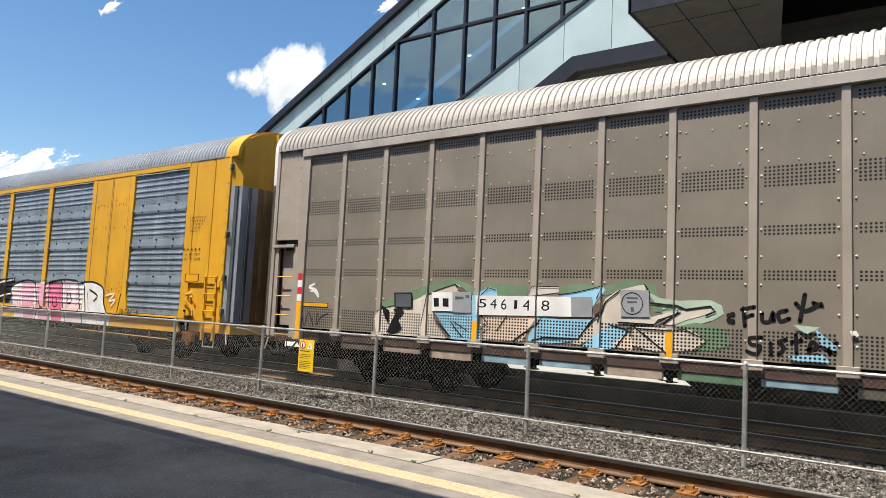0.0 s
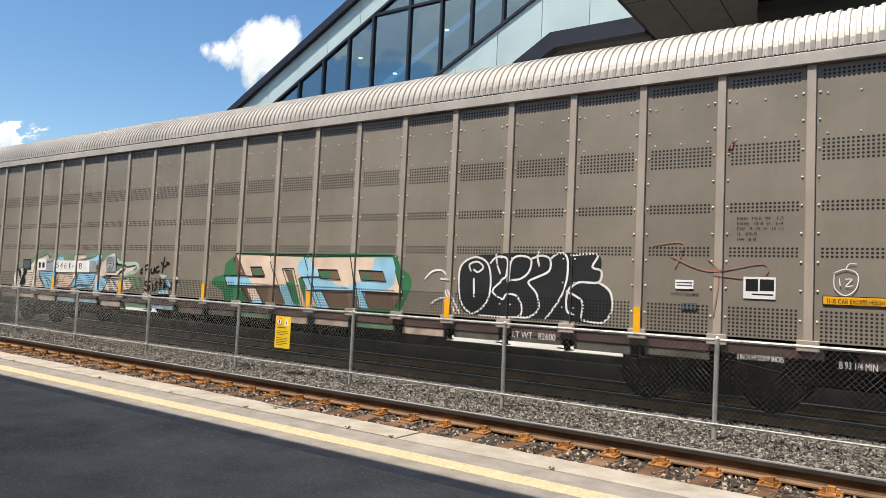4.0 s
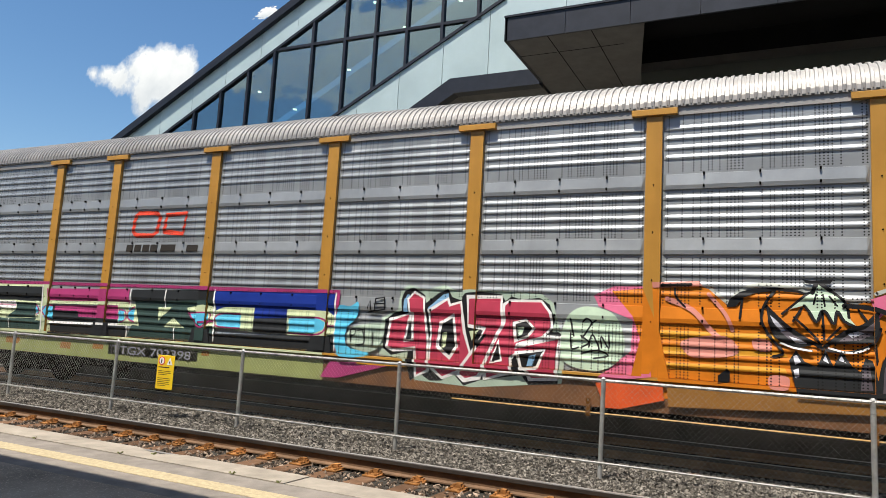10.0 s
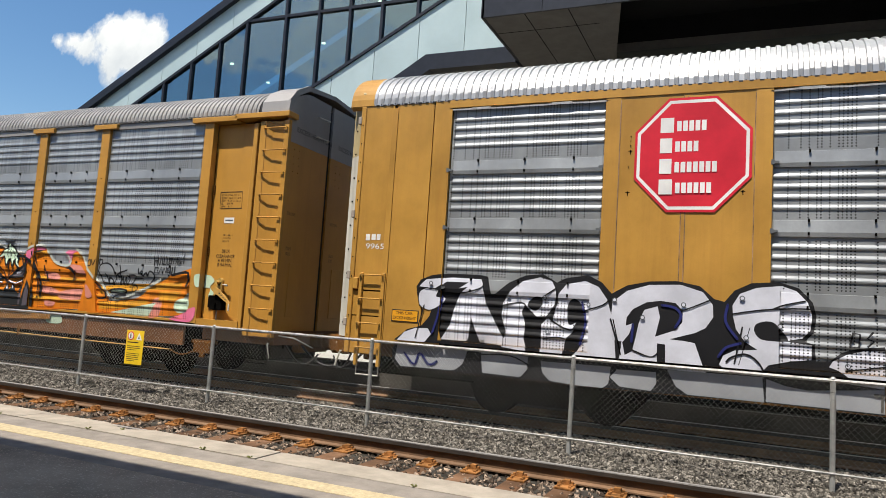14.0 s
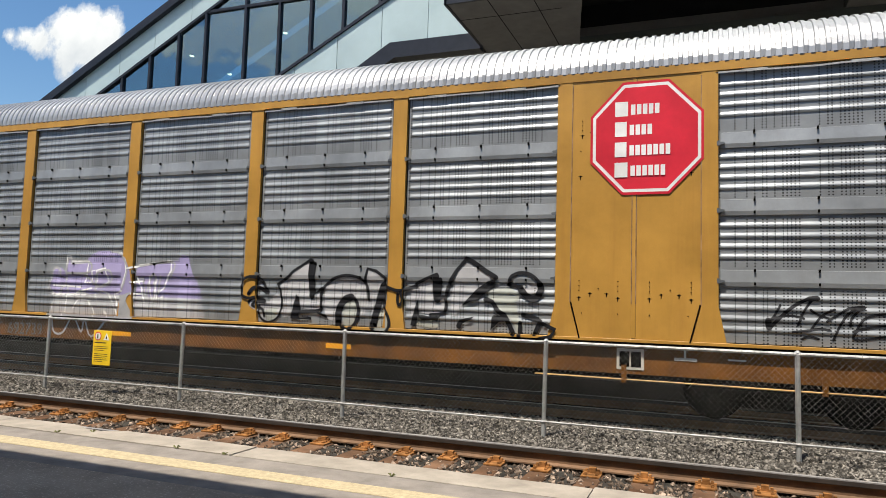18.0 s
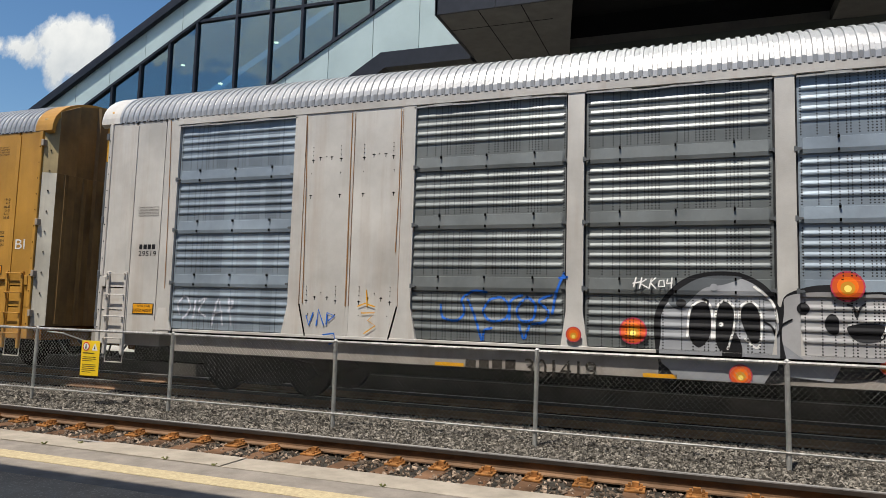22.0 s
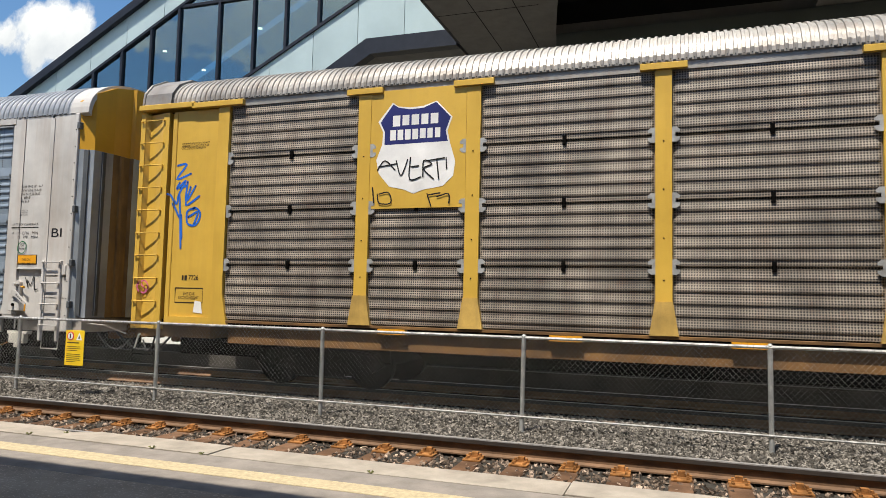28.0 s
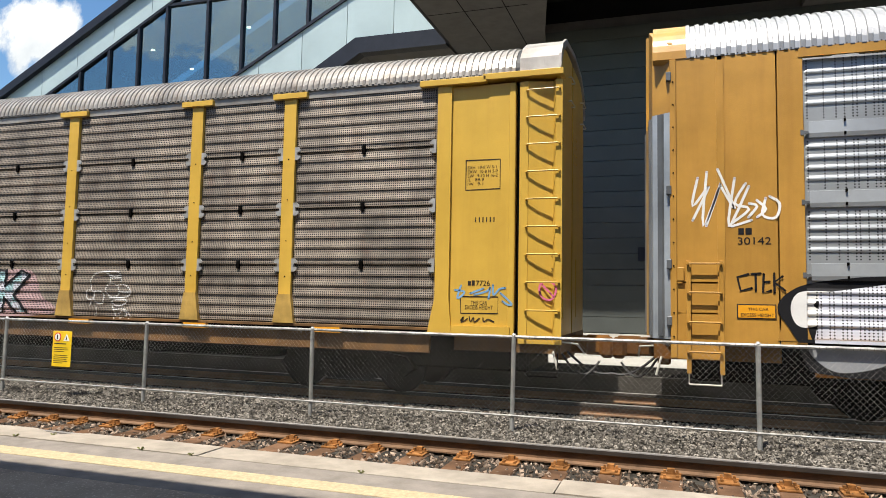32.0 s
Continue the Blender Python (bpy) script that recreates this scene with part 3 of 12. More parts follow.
for a, b in zip(mull, mull[1:]):
    bm = bmesh.new()
    prism(bm, [(a + 0.02, glaze_low(a)), (b - 0.02, glaze_low(b)), (b - 0.02, glaze_top(b)), (a + 0.02, glaze_top(a))], BY + 0.03, BY + 0.04, "y")
    p = part("pane", bm, M_GLASS, over, "tinted window pane")
    p.visible_shadow = False
# inside: back wall, pale far-wall band, landing, lamps
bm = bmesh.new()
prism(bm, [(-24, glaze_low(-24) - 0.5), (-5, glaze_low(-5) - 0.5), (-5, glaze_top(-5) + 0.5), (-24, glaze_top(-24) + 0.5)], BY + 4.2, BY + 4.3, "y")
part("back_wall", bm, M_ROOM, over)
# Slab added in place of the far wall panel seen through the glass.
bm = bmesh.new()
prism(bm, [(-16, 4.9), (-5, 10.8), (-5, 12.2), (-16, 6.3)], BY + 1.2, BY + 1.35, "y")
part("stair_balustrade", bm, M_STAIR, over, "pale band of the far wall seen through the glass")
bm = bmesh.new()
prism(bm, [(-11.3, 9.3), (-9.9, 9.3), (-9.9, 9.55), (-11.3, 9.55)], BY + 0.9, BY + 1.1, "y")
part("landing", bm, M_STAIR, over)
for lx, lz in ((-12.32, 12.66), (-11.09, 11.57), (-9.09, 12.19), (-13.19, 10.36), (-17.03, 9.97), (-15.36, 9.15)):
    bm = bmesh.new()
    tube(bm, (lx, BY + 1.0, lz), (lx, BY + 1.0, lz + 0.03), 0.07, 10)
    part("ceiling_lamp", bm, M_GLOW, over, "small glowing ceiling lamp")
# the raised hall over the platforms
SZ = 8.75
FX, FRONT, BACK = -5.95, 15.05, 22.5
RF, RB = FRONT + 0.064, 18.2
for outline in ([(FX + 0.02, RF), (-2.64, RF), (-3.25, RB), (-3.25, BACK), (FX + 0.02, BACK)], [(3.0, RF), (30, RF), (30, BACK), (3.0, BACK)], [(-3.246, RB), (2.996, RB), (2.996, BACK), (-3.246, BACK)]):
    bm = bmesh.new()
    prism(bm, outline, SZ, SZ + 0.3, "z")
    part("soffit", bm, M_SOFFIT, over, "dark grey soffit panel")
# Recess faces carry the shade of the void as near-black colour.
part("recess", B(-3.3, 3.1, RF, RB + 0.1, SZ + 0.9, SZ + 1.0), M_VOID, over, "soffit recess, coloured near-black for its shade")
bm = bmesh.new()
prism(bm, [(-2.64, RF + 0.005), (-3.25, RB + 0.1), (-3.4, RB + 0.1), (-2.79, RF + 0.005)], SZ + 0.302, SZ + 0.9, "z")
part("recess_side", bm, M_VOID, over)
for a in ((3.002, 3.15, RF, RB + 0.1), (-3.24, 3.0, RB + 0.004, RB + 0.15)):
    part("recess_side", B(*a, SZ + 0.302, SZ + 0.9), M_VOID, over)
for x in (-4.9, -3.85):
    part("soffit_joint", B(x - 0.012, x + 0.012, FRONT + 0.07, BACK - 0.02, SZ - 0.003, SZ + 0.01), M_VOID, over)
for y in (16.1, 19.3, 20.9):
    part("soffit_joint", B(FX + 0.03, -3.3, y - 0.012, y + 0.012, SZ - 0.004, SZ + 0.01), M_VOID, over)
for i in range(24):
    a = FX + i * 1.5
    part("front_fascia", B(a + 0.006, a + 1.494, FRONT, FRONT + 0.06, SZ - 0.02, SZ + 0.58), M_NAVY, over)
    part("front_cladding", B(a + 0.006, a + 1.494, FRONT + 0.03, FRONT + 0.12, SZ + 0.62, SZ + 6.0), M_PANEL, over)
part("front_sill", B(FX - 0.03, 30, FRONT - 0.03, FRONT + 0.05, SZ + 0.575, SZ + 0.625), M_NAVY, over)
part("side_fascia", B(FX - 0.02, FX + 0.05, FRONT, BY, SZ - 0.02, SZ + 0.58), M_NAVY, over)
part("side_cladding", B(FX + 0.01, FX + 0.1, FRONT + 0.1, BY, SZ + 0.6, SZ + 6.0), M_PANEL, over)
part("hall_roof", B(FX, 30, FRONT, BACK, SZ + 6.0, SZ + 6.3), M_NAVY, over)
# dark lift tower under the hall
tower = thing("lift_tower", "dark blue-grey clad tower below the overpass", "building")
for i in range(20):
    z = 0.80 + i * 0.40
    part("siding_board", B(-3.2, 30, BY + 0.02, BY + 0.16, z + 0.006, min(z + 0.394, SZ - 0.01)), M_SIDING, tower)
part("core", B(-3.17, 30, BY + 0.1, BACK - 0.5, 0.2, SZ - 0.02), M_SIDING, tower)
part("plinth", B(-3.26, 30, BY - 0.1, BY + 0.2, 0.2, 0.78), M_CONC, tower, "pale concrete plinth")
bm = bmesh.new()
prism(bm, [(-3.22, 3.58), (-2.68, 3.52), (-2.66, 3.66), (-2.8, 3.72), (-3.1, 3.74), (-3.22, 3.70)], BY - 0.28, BY + 0.02, "y")
lamp = thing("wall_lamp", "dark hooded lamp on the clad tower wall", "lamp")
part("hood", bm, M_NAVY, lamp)
# Intercom below the lamp, grouped with it; no light source.
part("back_plate", B(-3.07, -2.87, BY - 0.03, BY + 0.018, 2.75, 3.24, bevel=0.01), M_SIDING, lamp)
part("lens", B(-3.0, -2.94, BY - 0.045, BY - 0.028, 2.85, 3.12, bevel=0.008), M_GALV, lamp)
wall_sign = thing("wall_notice", "yellow notice board with small print on the tower wall", "sign")
part("plate", B(2.38, 2.82, BY - 0.01, BY + 0.015, 1.52, 2.24), M_SIGN, wall_sign)
bm = bmesh.new()
tube(bm, (2.5, BY - 0.013, 2.14), (2.5, BY - 0.011, 2.14), 0.06, 16)
part("red_disc", bm, M_RED, wall_sign)
for i in range(8):
    part("text_line", B(2.43, 2.72 - 0.05 * (i % 3), BY - 0.013, BY - 0.011, 1.6 + 0.055 * i, 1.62 + 0.055 * i), M_BLACK, wall_sign)
station_sign = thing("station_sign", "dark blue station name board with white letters", "sign")
part("board", B(-0.82, 0.85, BY - 0.02, BY + 0.012, 2.62, 2.96), M_NAVY, station_sign)
data = bpy.data.curves.new("letters", "FONT")
data.body, data.size, data.extrude = "Bell", 0.235, 0.002
tmp = bpy.data.objects.new("letters", data)
scene.collection.objects.link(tmp)
bpy.context.view_layer.update()
letters = bpy.data.meshes.new_from_object(tmp.evaluated_get(bpy.context.evaluated_depsgraph_get()))
bpy.data.objects.remove(tmp)
letters.materials.clear()
letters.materials.append(M_WHITE)
part("letters", letters, M_WHITE, station_sign, "white letters", at=pose(-0.57, BY - 0.024, 2.76, 90, 0, 0))
# beige shed beyond
shed = thing("beige_shed", "beige ribbed metal building with a dark eave", "building")
for i in range(36):
    a = -24 + i * 0.75
    part("siding_sheet", B(a + 0.02, a + 0.73, 30, 30.1, -0.2, 6.35), M_BEIGE, shed)
part("eave", B(-24.3, 3.3, 29.8, 31, 6.35, 6.78), M_NAVY, shed)
part("core", B(-24, 3, 30.05, 36, -0.2, 6.4), M_BEIGE, shed)


# ---- clouds: one far sheet of sky haze for each, clear where there is no cloud ----
def cloud_material(seed, ragged, lobes):
    m = bpy.data.materials.new("cloud")
    m.use_nodes = True
    nt = m.node_tree
    out = nt.nodes["Material Output"]
    tc = nt.nodes.new("ShaderNodeTexCoord")
    off = nt.nodes.new("ShaderNodeMapping")
    off.inputs[1].default_value = (seed * 3.7, 0, seed * 1.3)
    nt.links.new(tc.outputs["Object"], off.inputs[0])
    sep = nt.nodes.new("ShaderNodeSeparateXYZ")
    nt.links.new(tc.outputs["Object"], sep.inputs[0])
    x, z = sep.outputs[0], sep.outputs[2]
    reach = None
    for lx, lz, lr in lobes:
        dx, dz = math_node(nt, "SUBTRACT", x, lx), math_node(nt, "SUBTRACT", z, lz)
        far_off = math_node(nt, "SQRT", math_node(nt, "ADD", math_node(nt, "MULTIPLY", dx, dx), math_node(nt, "MULTIPLY", dz, dz)))
        one = math_node(nt, "SUBTRACT", lr, far_off)
        reach = one if reach is None else math_node(nt, "SMOOTH_MAX", reach, one, 0.25)
    n = noise_node(nt, off.outputs[0], 2.6, 12.0, 0.66)
    shape = math_node(nt, "ADD", reach, math_node(nt, "MULTIPLY", math_node(nt, "SUBTRACT", n, 0.5), ragged))
    alpha = ramp(nt, shape, 0.0, 0.10)
    # Shaded undersides and sunlit tops are painted into the glow.
    shade = noise_node(nt, off.outputs[0], 3.4, 8.0, 0.6)
    low = ramp(nt, math_node(nt, "ADD", z, math_node(nt, "MULTIPLY", shade, 0.9)), 0.15, 1.05)
    col = mix_node(nt, low, (0.50, 0.53, 0.56), (0.80, 0.80, 0.79))
    em, tr, mx = nt.nodes.new("ShaderNodeEmission"), nt.nodes.new("ShaderNodeBsdfTransparent"), nt.nodes.new("ShaderNodeMixShader")
    nt.links.new(col, em.inputs[0])
    for a, b in ((alpha, mx.inputs[0]), (tr.outputs[0], mx.inputs[1]), (em.outputs[0], mx.inputs[2]), (mx.outputs[0], out.inputs[0])):
        nt.links.new(a, b)
    return m


def cloud(cx, cz, wide, high, seed, ragged=1.6, tilt=0.0, cy=1500, lobes=((0.0, 0.05, 0.6), (0.3, -0.1, 0.4), (-0.35, -0.1, 0.35))):
    bm = bmesh.new()
    vs = [bm.verts.new((a, 0, b)) for a, b in ((-1.6, -1.6), (1.6, -1.6), (1.6, 1.6), (-1.6, 1.6))]
    bm.faces.new(vs)
    ob = solid("backdrop_cloud", bm, cloud_material(seed, ragged, lobes), "white cumulus cloud in the blue sky", "cloud", "structure")
    ob.matrix_basis = pose(cx, cy, cz, 0, tilt, 0) @ Matrix.Diagonal((wide, 1, high, 1))
    ob.visible_shadow = False


cloud(-1831, 766, 285, 285, 3, 0.40, 4, 1500, ((-0.08, 0.14, 0.24), (0.25, 0.10, 0.30), (0.62, 0.10, 0.24), (-0.40, 0.0, 0.20), (-0.66, 0.05, 0.13), (-0.86, 0.09, 0.09), (0.05, -0.14, 0.26), (0.06, -0.36, 0.12), (0.42, -0.14, 0.26)))
cloud(-3650, 590, 600, 150, 5, 1.8)
cloud(-3990, 640, 320, 120, 8, 1.8)
cloud(-330, 352, 110, 60, 11, 1.6)
cloud(-440, 262, 90, 45, 15, 1.6)
# clouds behind the platform, which the glazing mirrors
cloud(-1060, 770, 620, 260, 21, 2.4, 0, -1500)
cloud(-640, 850, 480, 230, 22, 2.2, 0, -1500)
cloud(-2100, 700, 420, 200, 23, 1.6, 0, -1500)
cloud(-1345, 908, 60, 30, 12, 2.2)
cloud(-3000, 1280, 130, 40, 14, 2.6)

# ---- the freight train ----
HALF = 13.65          # half length of a car body
SIDE = -1.50          # near side, in the car's own space
CAR_Y = 11.77
PITCH = 28.63
FLOOR_Z, TOP_Z = 1.13, 4.95


def sheet_profile(kind):
    """(z, depth) of a corrugated side sheet from the bottom up."""
    pts = []
    if kind == "dense":
        edges = [(4.0, 4.95), (3.05, 3.98), (2.10, 3.03), (1.13, 2.08)]
        for lo, hi in edges[::-1]:
            z = lo
            pts += [(z, -0.03), (z + 0.012, -0.03), (z + 0.014, 0.014), (z + 0.03, 0.014)]
            z += 0.03
            for _ in range(5):
                pts += [(z + 0.06, 0.012), (z + 0.07, 0.026), (z + 0.10, 0.029), (z + 0.172, 0.014)]
                z += 0.172
            pts += [(hi - 0.012, 0.014), (hi - 0.01, -0.03)]
        return pts
    for lo, hi, band in ((1.13, 1.90, 1), (2.13, 2.88, 1), (3.11, 3.83, 1), (4.06, 4.95, 0)):
        room = hi - lo - 0.58
        z = lo + room * 0.5
        pts += [(lo, 0.004), (z, 0.004)]
        for _ in range(4):
            pts += [(z + 0.058, 0.003), (z + 0.068, 0.017), (z + 0.086, 0.021), (z + 0.102, 0.018), (z + 0.135, 0.005), (z + 0.145, 0.004)]
            z += 0.145
        pts += [(hi - 0.004, 0.004)]
        if band:
            pts += [(hi, 0.026), (hi + 0.06, 0.034), (hi + 0.222, 0.016), (hi + 0.226, 0.004)]
    return pts


PROFILES = {k: sheet_profile(k) for k in ("plain", "dense")}
SILL = 0.085         # how far the sill lies behind the side
VALLEY = 0.052        # how far the sheets lie behind the posts


def sheet_depth(kind, z):
    p = PROFILES[kind]
    for (a, da), (b, db) in zip(p, p[1:]):
        if a <= z <= b:
            return da + (db - da) * (z - a) / max(1e-6, b - a)
    return 0.0


SHEETS = {}


def sheet_mesh(w, kind, material):
    key = (round(w, 3), kind, material.name)
    if key not in SHEETS:
        bm = bmesh.new()
        p = PROFILES[kind]
        xs = [(-w / 2, 0), (-w / 2 + 0.012, 0), (-w / 2 + 0.06, 1), (w / 2 - 0.06, 1), (w / 2 - 0.012, 0), (w / 2, 0)]
        grid = [[bm.verts.new((x, -d * s, z)) for z, d in p] for x, s in xs]
        for a, b in zip(grid, grid[1:]):
            for k in range(len(p) - 1):
                bm.faces.new((a[k], b[k], b[k + 1], a[k + 1]))
        SHEETS[key] = mesh_of(bm, "side_sheet", material)
        for poly in SHEETS[key].polygons:
            poly.use_smooth = False
    return SHEETS[key]


def arc_of(rise):
    """Half-round roof line over the eaves, drawn taller by the rise."""
    half = []
    for k in range(15):
        c, h = math.cos(k * math.pi / 28), math.sin(k * math.pi / 28)
        half.append((-1.5 * c ** 0.889, 5.06 + 0.70 * rise * h ** 0.889))
    return half + [(-y, z) for y, z in half[-2::-1]]


ARC = arc_of(1.0)


def roof_mesh(x0, x1, pitch, depth, material, sag=None):
    """Corrugated roof; sag(x, y) gives local dents."""
    bm = bmesh.new()
    n = max(1, round((x1 - x0) / pitch))
    step = (x1 - x0) / n
    xs = []
    for i in range(n):
        a = x0 + i * step
        xs += [(a, 0), (a + step * 0.07, depth), (a + step * 0.45, depth), (a + step * 0.52, 0)]
    xs.append((x1, 0))
    rows = []
    for x, d in xs:
        row = []
        for k, (y, z) in enumerate(ARC):
            ny, nz = y / 1.6, (z - 4.6) / 1.1
            ln = math.hypot(ny, nz)
            s = sag(x, y) if sag else 0.0
            lift = d * (0.25 if k in (0, len(ARC) - 1) else 1.0)
            row.append(bm.verts.new((x, y + lift * ny / ln, z + lift * nz / ln - s)))
        rows.append(row)
    for a, b in zip(rows, rows[1:]):
        for k in range(len(ARC) - 1):
            bm.faces.new((a[k], b[k], b[k + 1], a[k + 1]))
    return mesh_of(bm, "roof", material)


def eave_marks(car, x0, x1, pitch, z):
    """Black boxes for shaded gaps under the roof ribs, a bolt between each pair."""
    bm = bmesh.new()
    n = max(1, round((x1 - x0) / pitch))
    step = (x1 - x0) / n
    for i in range(n):
        a = x0 + i * step
        box(bm, a + step * 0.06, a + step * 0.48, -1.512, -1.49, z - 0.012, z + 0.008)
        box(bm, a + step * 0.70, a + step * 0.70 + 0.014, -1.512, -1.49, z + 0.006, z + 0.02)
    return tagged(part("drip_opening", bm, M_BLACK, car), kind="stuff")


def hood_mesh(x0, x1, material, grow=0.01):
    bm = bmesh.new()
    arc = [(y * 1.005, z + grow) for y, z in ARC]
    prism(bm, arc + [(y * 0.955, z - 0.045) for y, z in ARC[::-1]], x0, x1)
    return mesh_of(bm, "roof_hood", material)


def outline_end(z_lo, z_hi, inset=0.04):
    """Cross-section of the body between two heights."""
    left = [(-1.42, z_lo)]
    for y, z in ARC:
        if y <= 0 and z_lo < z - inset < z_hi:
            left.append((min(y + 0.06, 0), z - inset))
    if z_hi < 5.7:
        half = left[-1][0]
        left = [p for p in left if p[1] < z_hi] + [(-1.42 if z_hi < 5.05 else half, z_hi)]
    return left + [(-y, z) for y, z in left[::-1] if y < -1e-6]




def bolts(parent, pts, material, r=0.014, name="bolt"):
    bm = bmesh.new()
    for x, y, z in pts:
        tube(bm, (x, y, z), (x, y - 0.012, z), r, 6, r * 0.6)
    return tagged(part(name, bm, material, parent), kind="stuff")


def ladder(car, x0, x1, zs, y, material, name="ladder"):
    bm = bmesh.new()
    rail_lo, rail_hi = min(zs) - 0.02, max(zs) + 0.05
    first = True
    top = None
    for z in zs:
        bm = bmesh.new()
        tube(bm, (x0, y, z), (x1, y, z), 0.0125, 8)
        for x in (x0, x1):
            tube(bm, (x, y - 0.012, z), (x, y + 0.032, z), 0.017, 6)
        if top is None:
            top = thing_part = part("ladder", bm, material, car, "round steel ladder rungs")
        else:
            part("rung", bm, material, top)
    return top


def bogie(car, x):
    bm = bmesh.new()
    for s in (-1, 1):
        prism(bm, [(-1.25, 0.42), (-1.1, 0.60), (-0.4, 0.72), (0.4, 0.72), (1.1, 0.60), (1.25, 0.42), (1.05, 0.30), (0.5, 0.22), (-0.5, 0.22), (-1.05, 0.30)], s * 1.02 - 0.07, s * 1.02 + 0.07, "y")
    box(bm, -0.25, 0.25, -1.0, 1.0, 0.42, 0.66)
    b = part("bogie", bm, M_DARK, car, "cast steel bogie, coloured near-black for its shade", at=pose(x, 0, 0))
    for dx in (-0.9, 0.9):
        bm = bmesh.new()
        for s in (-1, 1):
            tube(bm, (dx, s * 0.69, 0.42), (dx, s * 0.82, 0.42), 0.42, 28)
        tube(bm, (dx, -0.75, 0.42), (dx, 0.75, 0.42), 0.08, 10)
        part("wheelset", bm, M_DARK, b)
    return b


def hand_brake(car, x, z, body, lever, tip, y, top=None):
    """Geared lever brake with its chain; x, z is the middle of the upper pivot."""
    bm = bmesh.new()
    prism(bm, [(x - 0.14, z - 0.52), (x + 0.15, z - 0.52), (x + 0.15, z - 0.36), (x + 0.07, z - 0.22), (x - 0.02, z - 0.22), (x - 0.15, z - 0.38)], y - 0.13, y, "y")
    bmesh.ops.bevel(bm, geom=bm.edges[:], offset=0.012, segments=1, affect="EDGES")
    b = part("hand_brake", bm, body, car, "geared hand brake")
    bm = bmesh.new()
    box(bm, x - 0.065, x + 0.065, y - 0.07, y, z - 0.24, z + 0.02, bevel=0.008)
    tube(bm, (x, y - 0.07, z + 0.02), (x, y, z + 0.02), 0.064, 14)
    part("bracket", bm, top or body, b)
    for dz, r in ((0.0, 0.034), (-0.16, 0.052), (-0.40, 0.03)):
        bm = bmesh.new()
        tube(bm, (x, y - 0.16, z + dz), (x, y - 0.06, z + dz), r, 12)
        part("pivot", bm, M_DARK if dz == -0.4 else top or body, b)
    bm = bmesh.new()
    prism(bm, [(x - 0.02, z - 0.215), (x + 0.03, z - 0.10), (x + 0.10, z - 0.13), (x + 0.38, z - 0.36), (x + 0.37, z - 0.40), (x + 0.33, z - 0.39), (x + 0.08, z - 0.24)], y - 0.175, y - 0.16, "y")
    lv = part("lever", bm, lever, b)
    for k in range(4):
        u = k / 4
        bm = bmesh.new()
        tube(bm, (x + 0.12 + 0.2 * u, y - 0.178, z - 0.205 - 0.145 * u), (x + 0.12 + 0.2 * u, y - 0.176, z - 0.205 - 0.145 * u), 0.016 - 0.006 * u, 8)
        part("hole", bm, M_BLACK, lv)
    part("grip", B(x + 0.345, x + 0.375, y - 0.185, y - 0.16, z - 0.52, z - 0.385, bevel=0.006), tip, lv)
    bm = bmesh.new()
    tube(bm, (x + 0.05, y - 0.05, z - 0.03), (x + 0.17, y - 0.09, z - 0.045), 0.01, 6)
    tube(bm, (x + 0.16, y - 0.09, z - 0.045), (x + 0.22, y - 0.10, z - 0.05), 0.022, 8)
    part("release_handle", bm, tip, b)
    part("side_bracket", B(x - 0.27, x - 0.15, y - 0.03, y, z - 0.48, z - 0.25, bevel=0.008), body, b)
    bm = bmesh.new()
    for k in range(10):
        zz = z - 0.53 - 0.035 * k
        if k % 2:
            box(bm, x - 0.016, x + 0.016, y - 0.072, y - 0.064, zz - 0.03, zz + 0.012)
        else:
            box(bm, x - 0.004, x + 0.004, y - 0.084, y - 0.052, zz - 0.03, zz + 0.012)
    part("chain", bm, M_GALV, b)
    return b


def rod_line(car, x0, x1, material, hangers):
    """Brake rod under the sill, with its hangers, end chain and bracket."""
    y = SIDE + 0.03
    bm = bmesh.new()
    tube(bm, (x0, y, 0.55), (x1, y, 0.53), 0.011, 6)
    rod = part("brake_rod", bm, material, car, "thin brake rod")
    for x in hangers:
        bm = bmesh.new()
        box(bm, x - 0.035, x + 0.035, y - 0.02, y - 0.012, 0.50, 0.75)
        box(bm, x - 0.035, x + 0.035, y - 0.02, y + 0.03, 0.492, 0.502)
        part("hanger", bm, M_RUSTBROWN if material is M_RUNG else material, rod)
    bm = bmesh.new()
    for k in range(16):
        x = x1 + 0.036 * k
        zz = 0.53 - 0.07 * math.sin(k / 15 * math.pi)
        box(bm, x, x + 0.05, y - (0.006 if k % 2 else 0.014), y + (0.006 if k % 2 else 0.014), zz - (0.013 if k % 2 else 0.004), zz + (0.013 if k % 2 else 0.004))
    part("chain", bm, M_RUSTBROWN, rod)
    bm = bmesh.new()
    x = x1 + 0.60
    box(bm, x, x + 0.40, y - 0.02, y + 0.10, 0.52, 0.74, bevel=0.015)
    box(bm, x - 0.06, x + 0.46, y, y + 0.12, 0.70, 0.76)
    box(bm, x + 0.16, x + 0.28, y - 0.03, y + 0.02, 0.44, 0.54, bevel=0.01)
    part("rod_bracket", bm, M_RUSTBROWN if material is M_RUNG else material, rod)


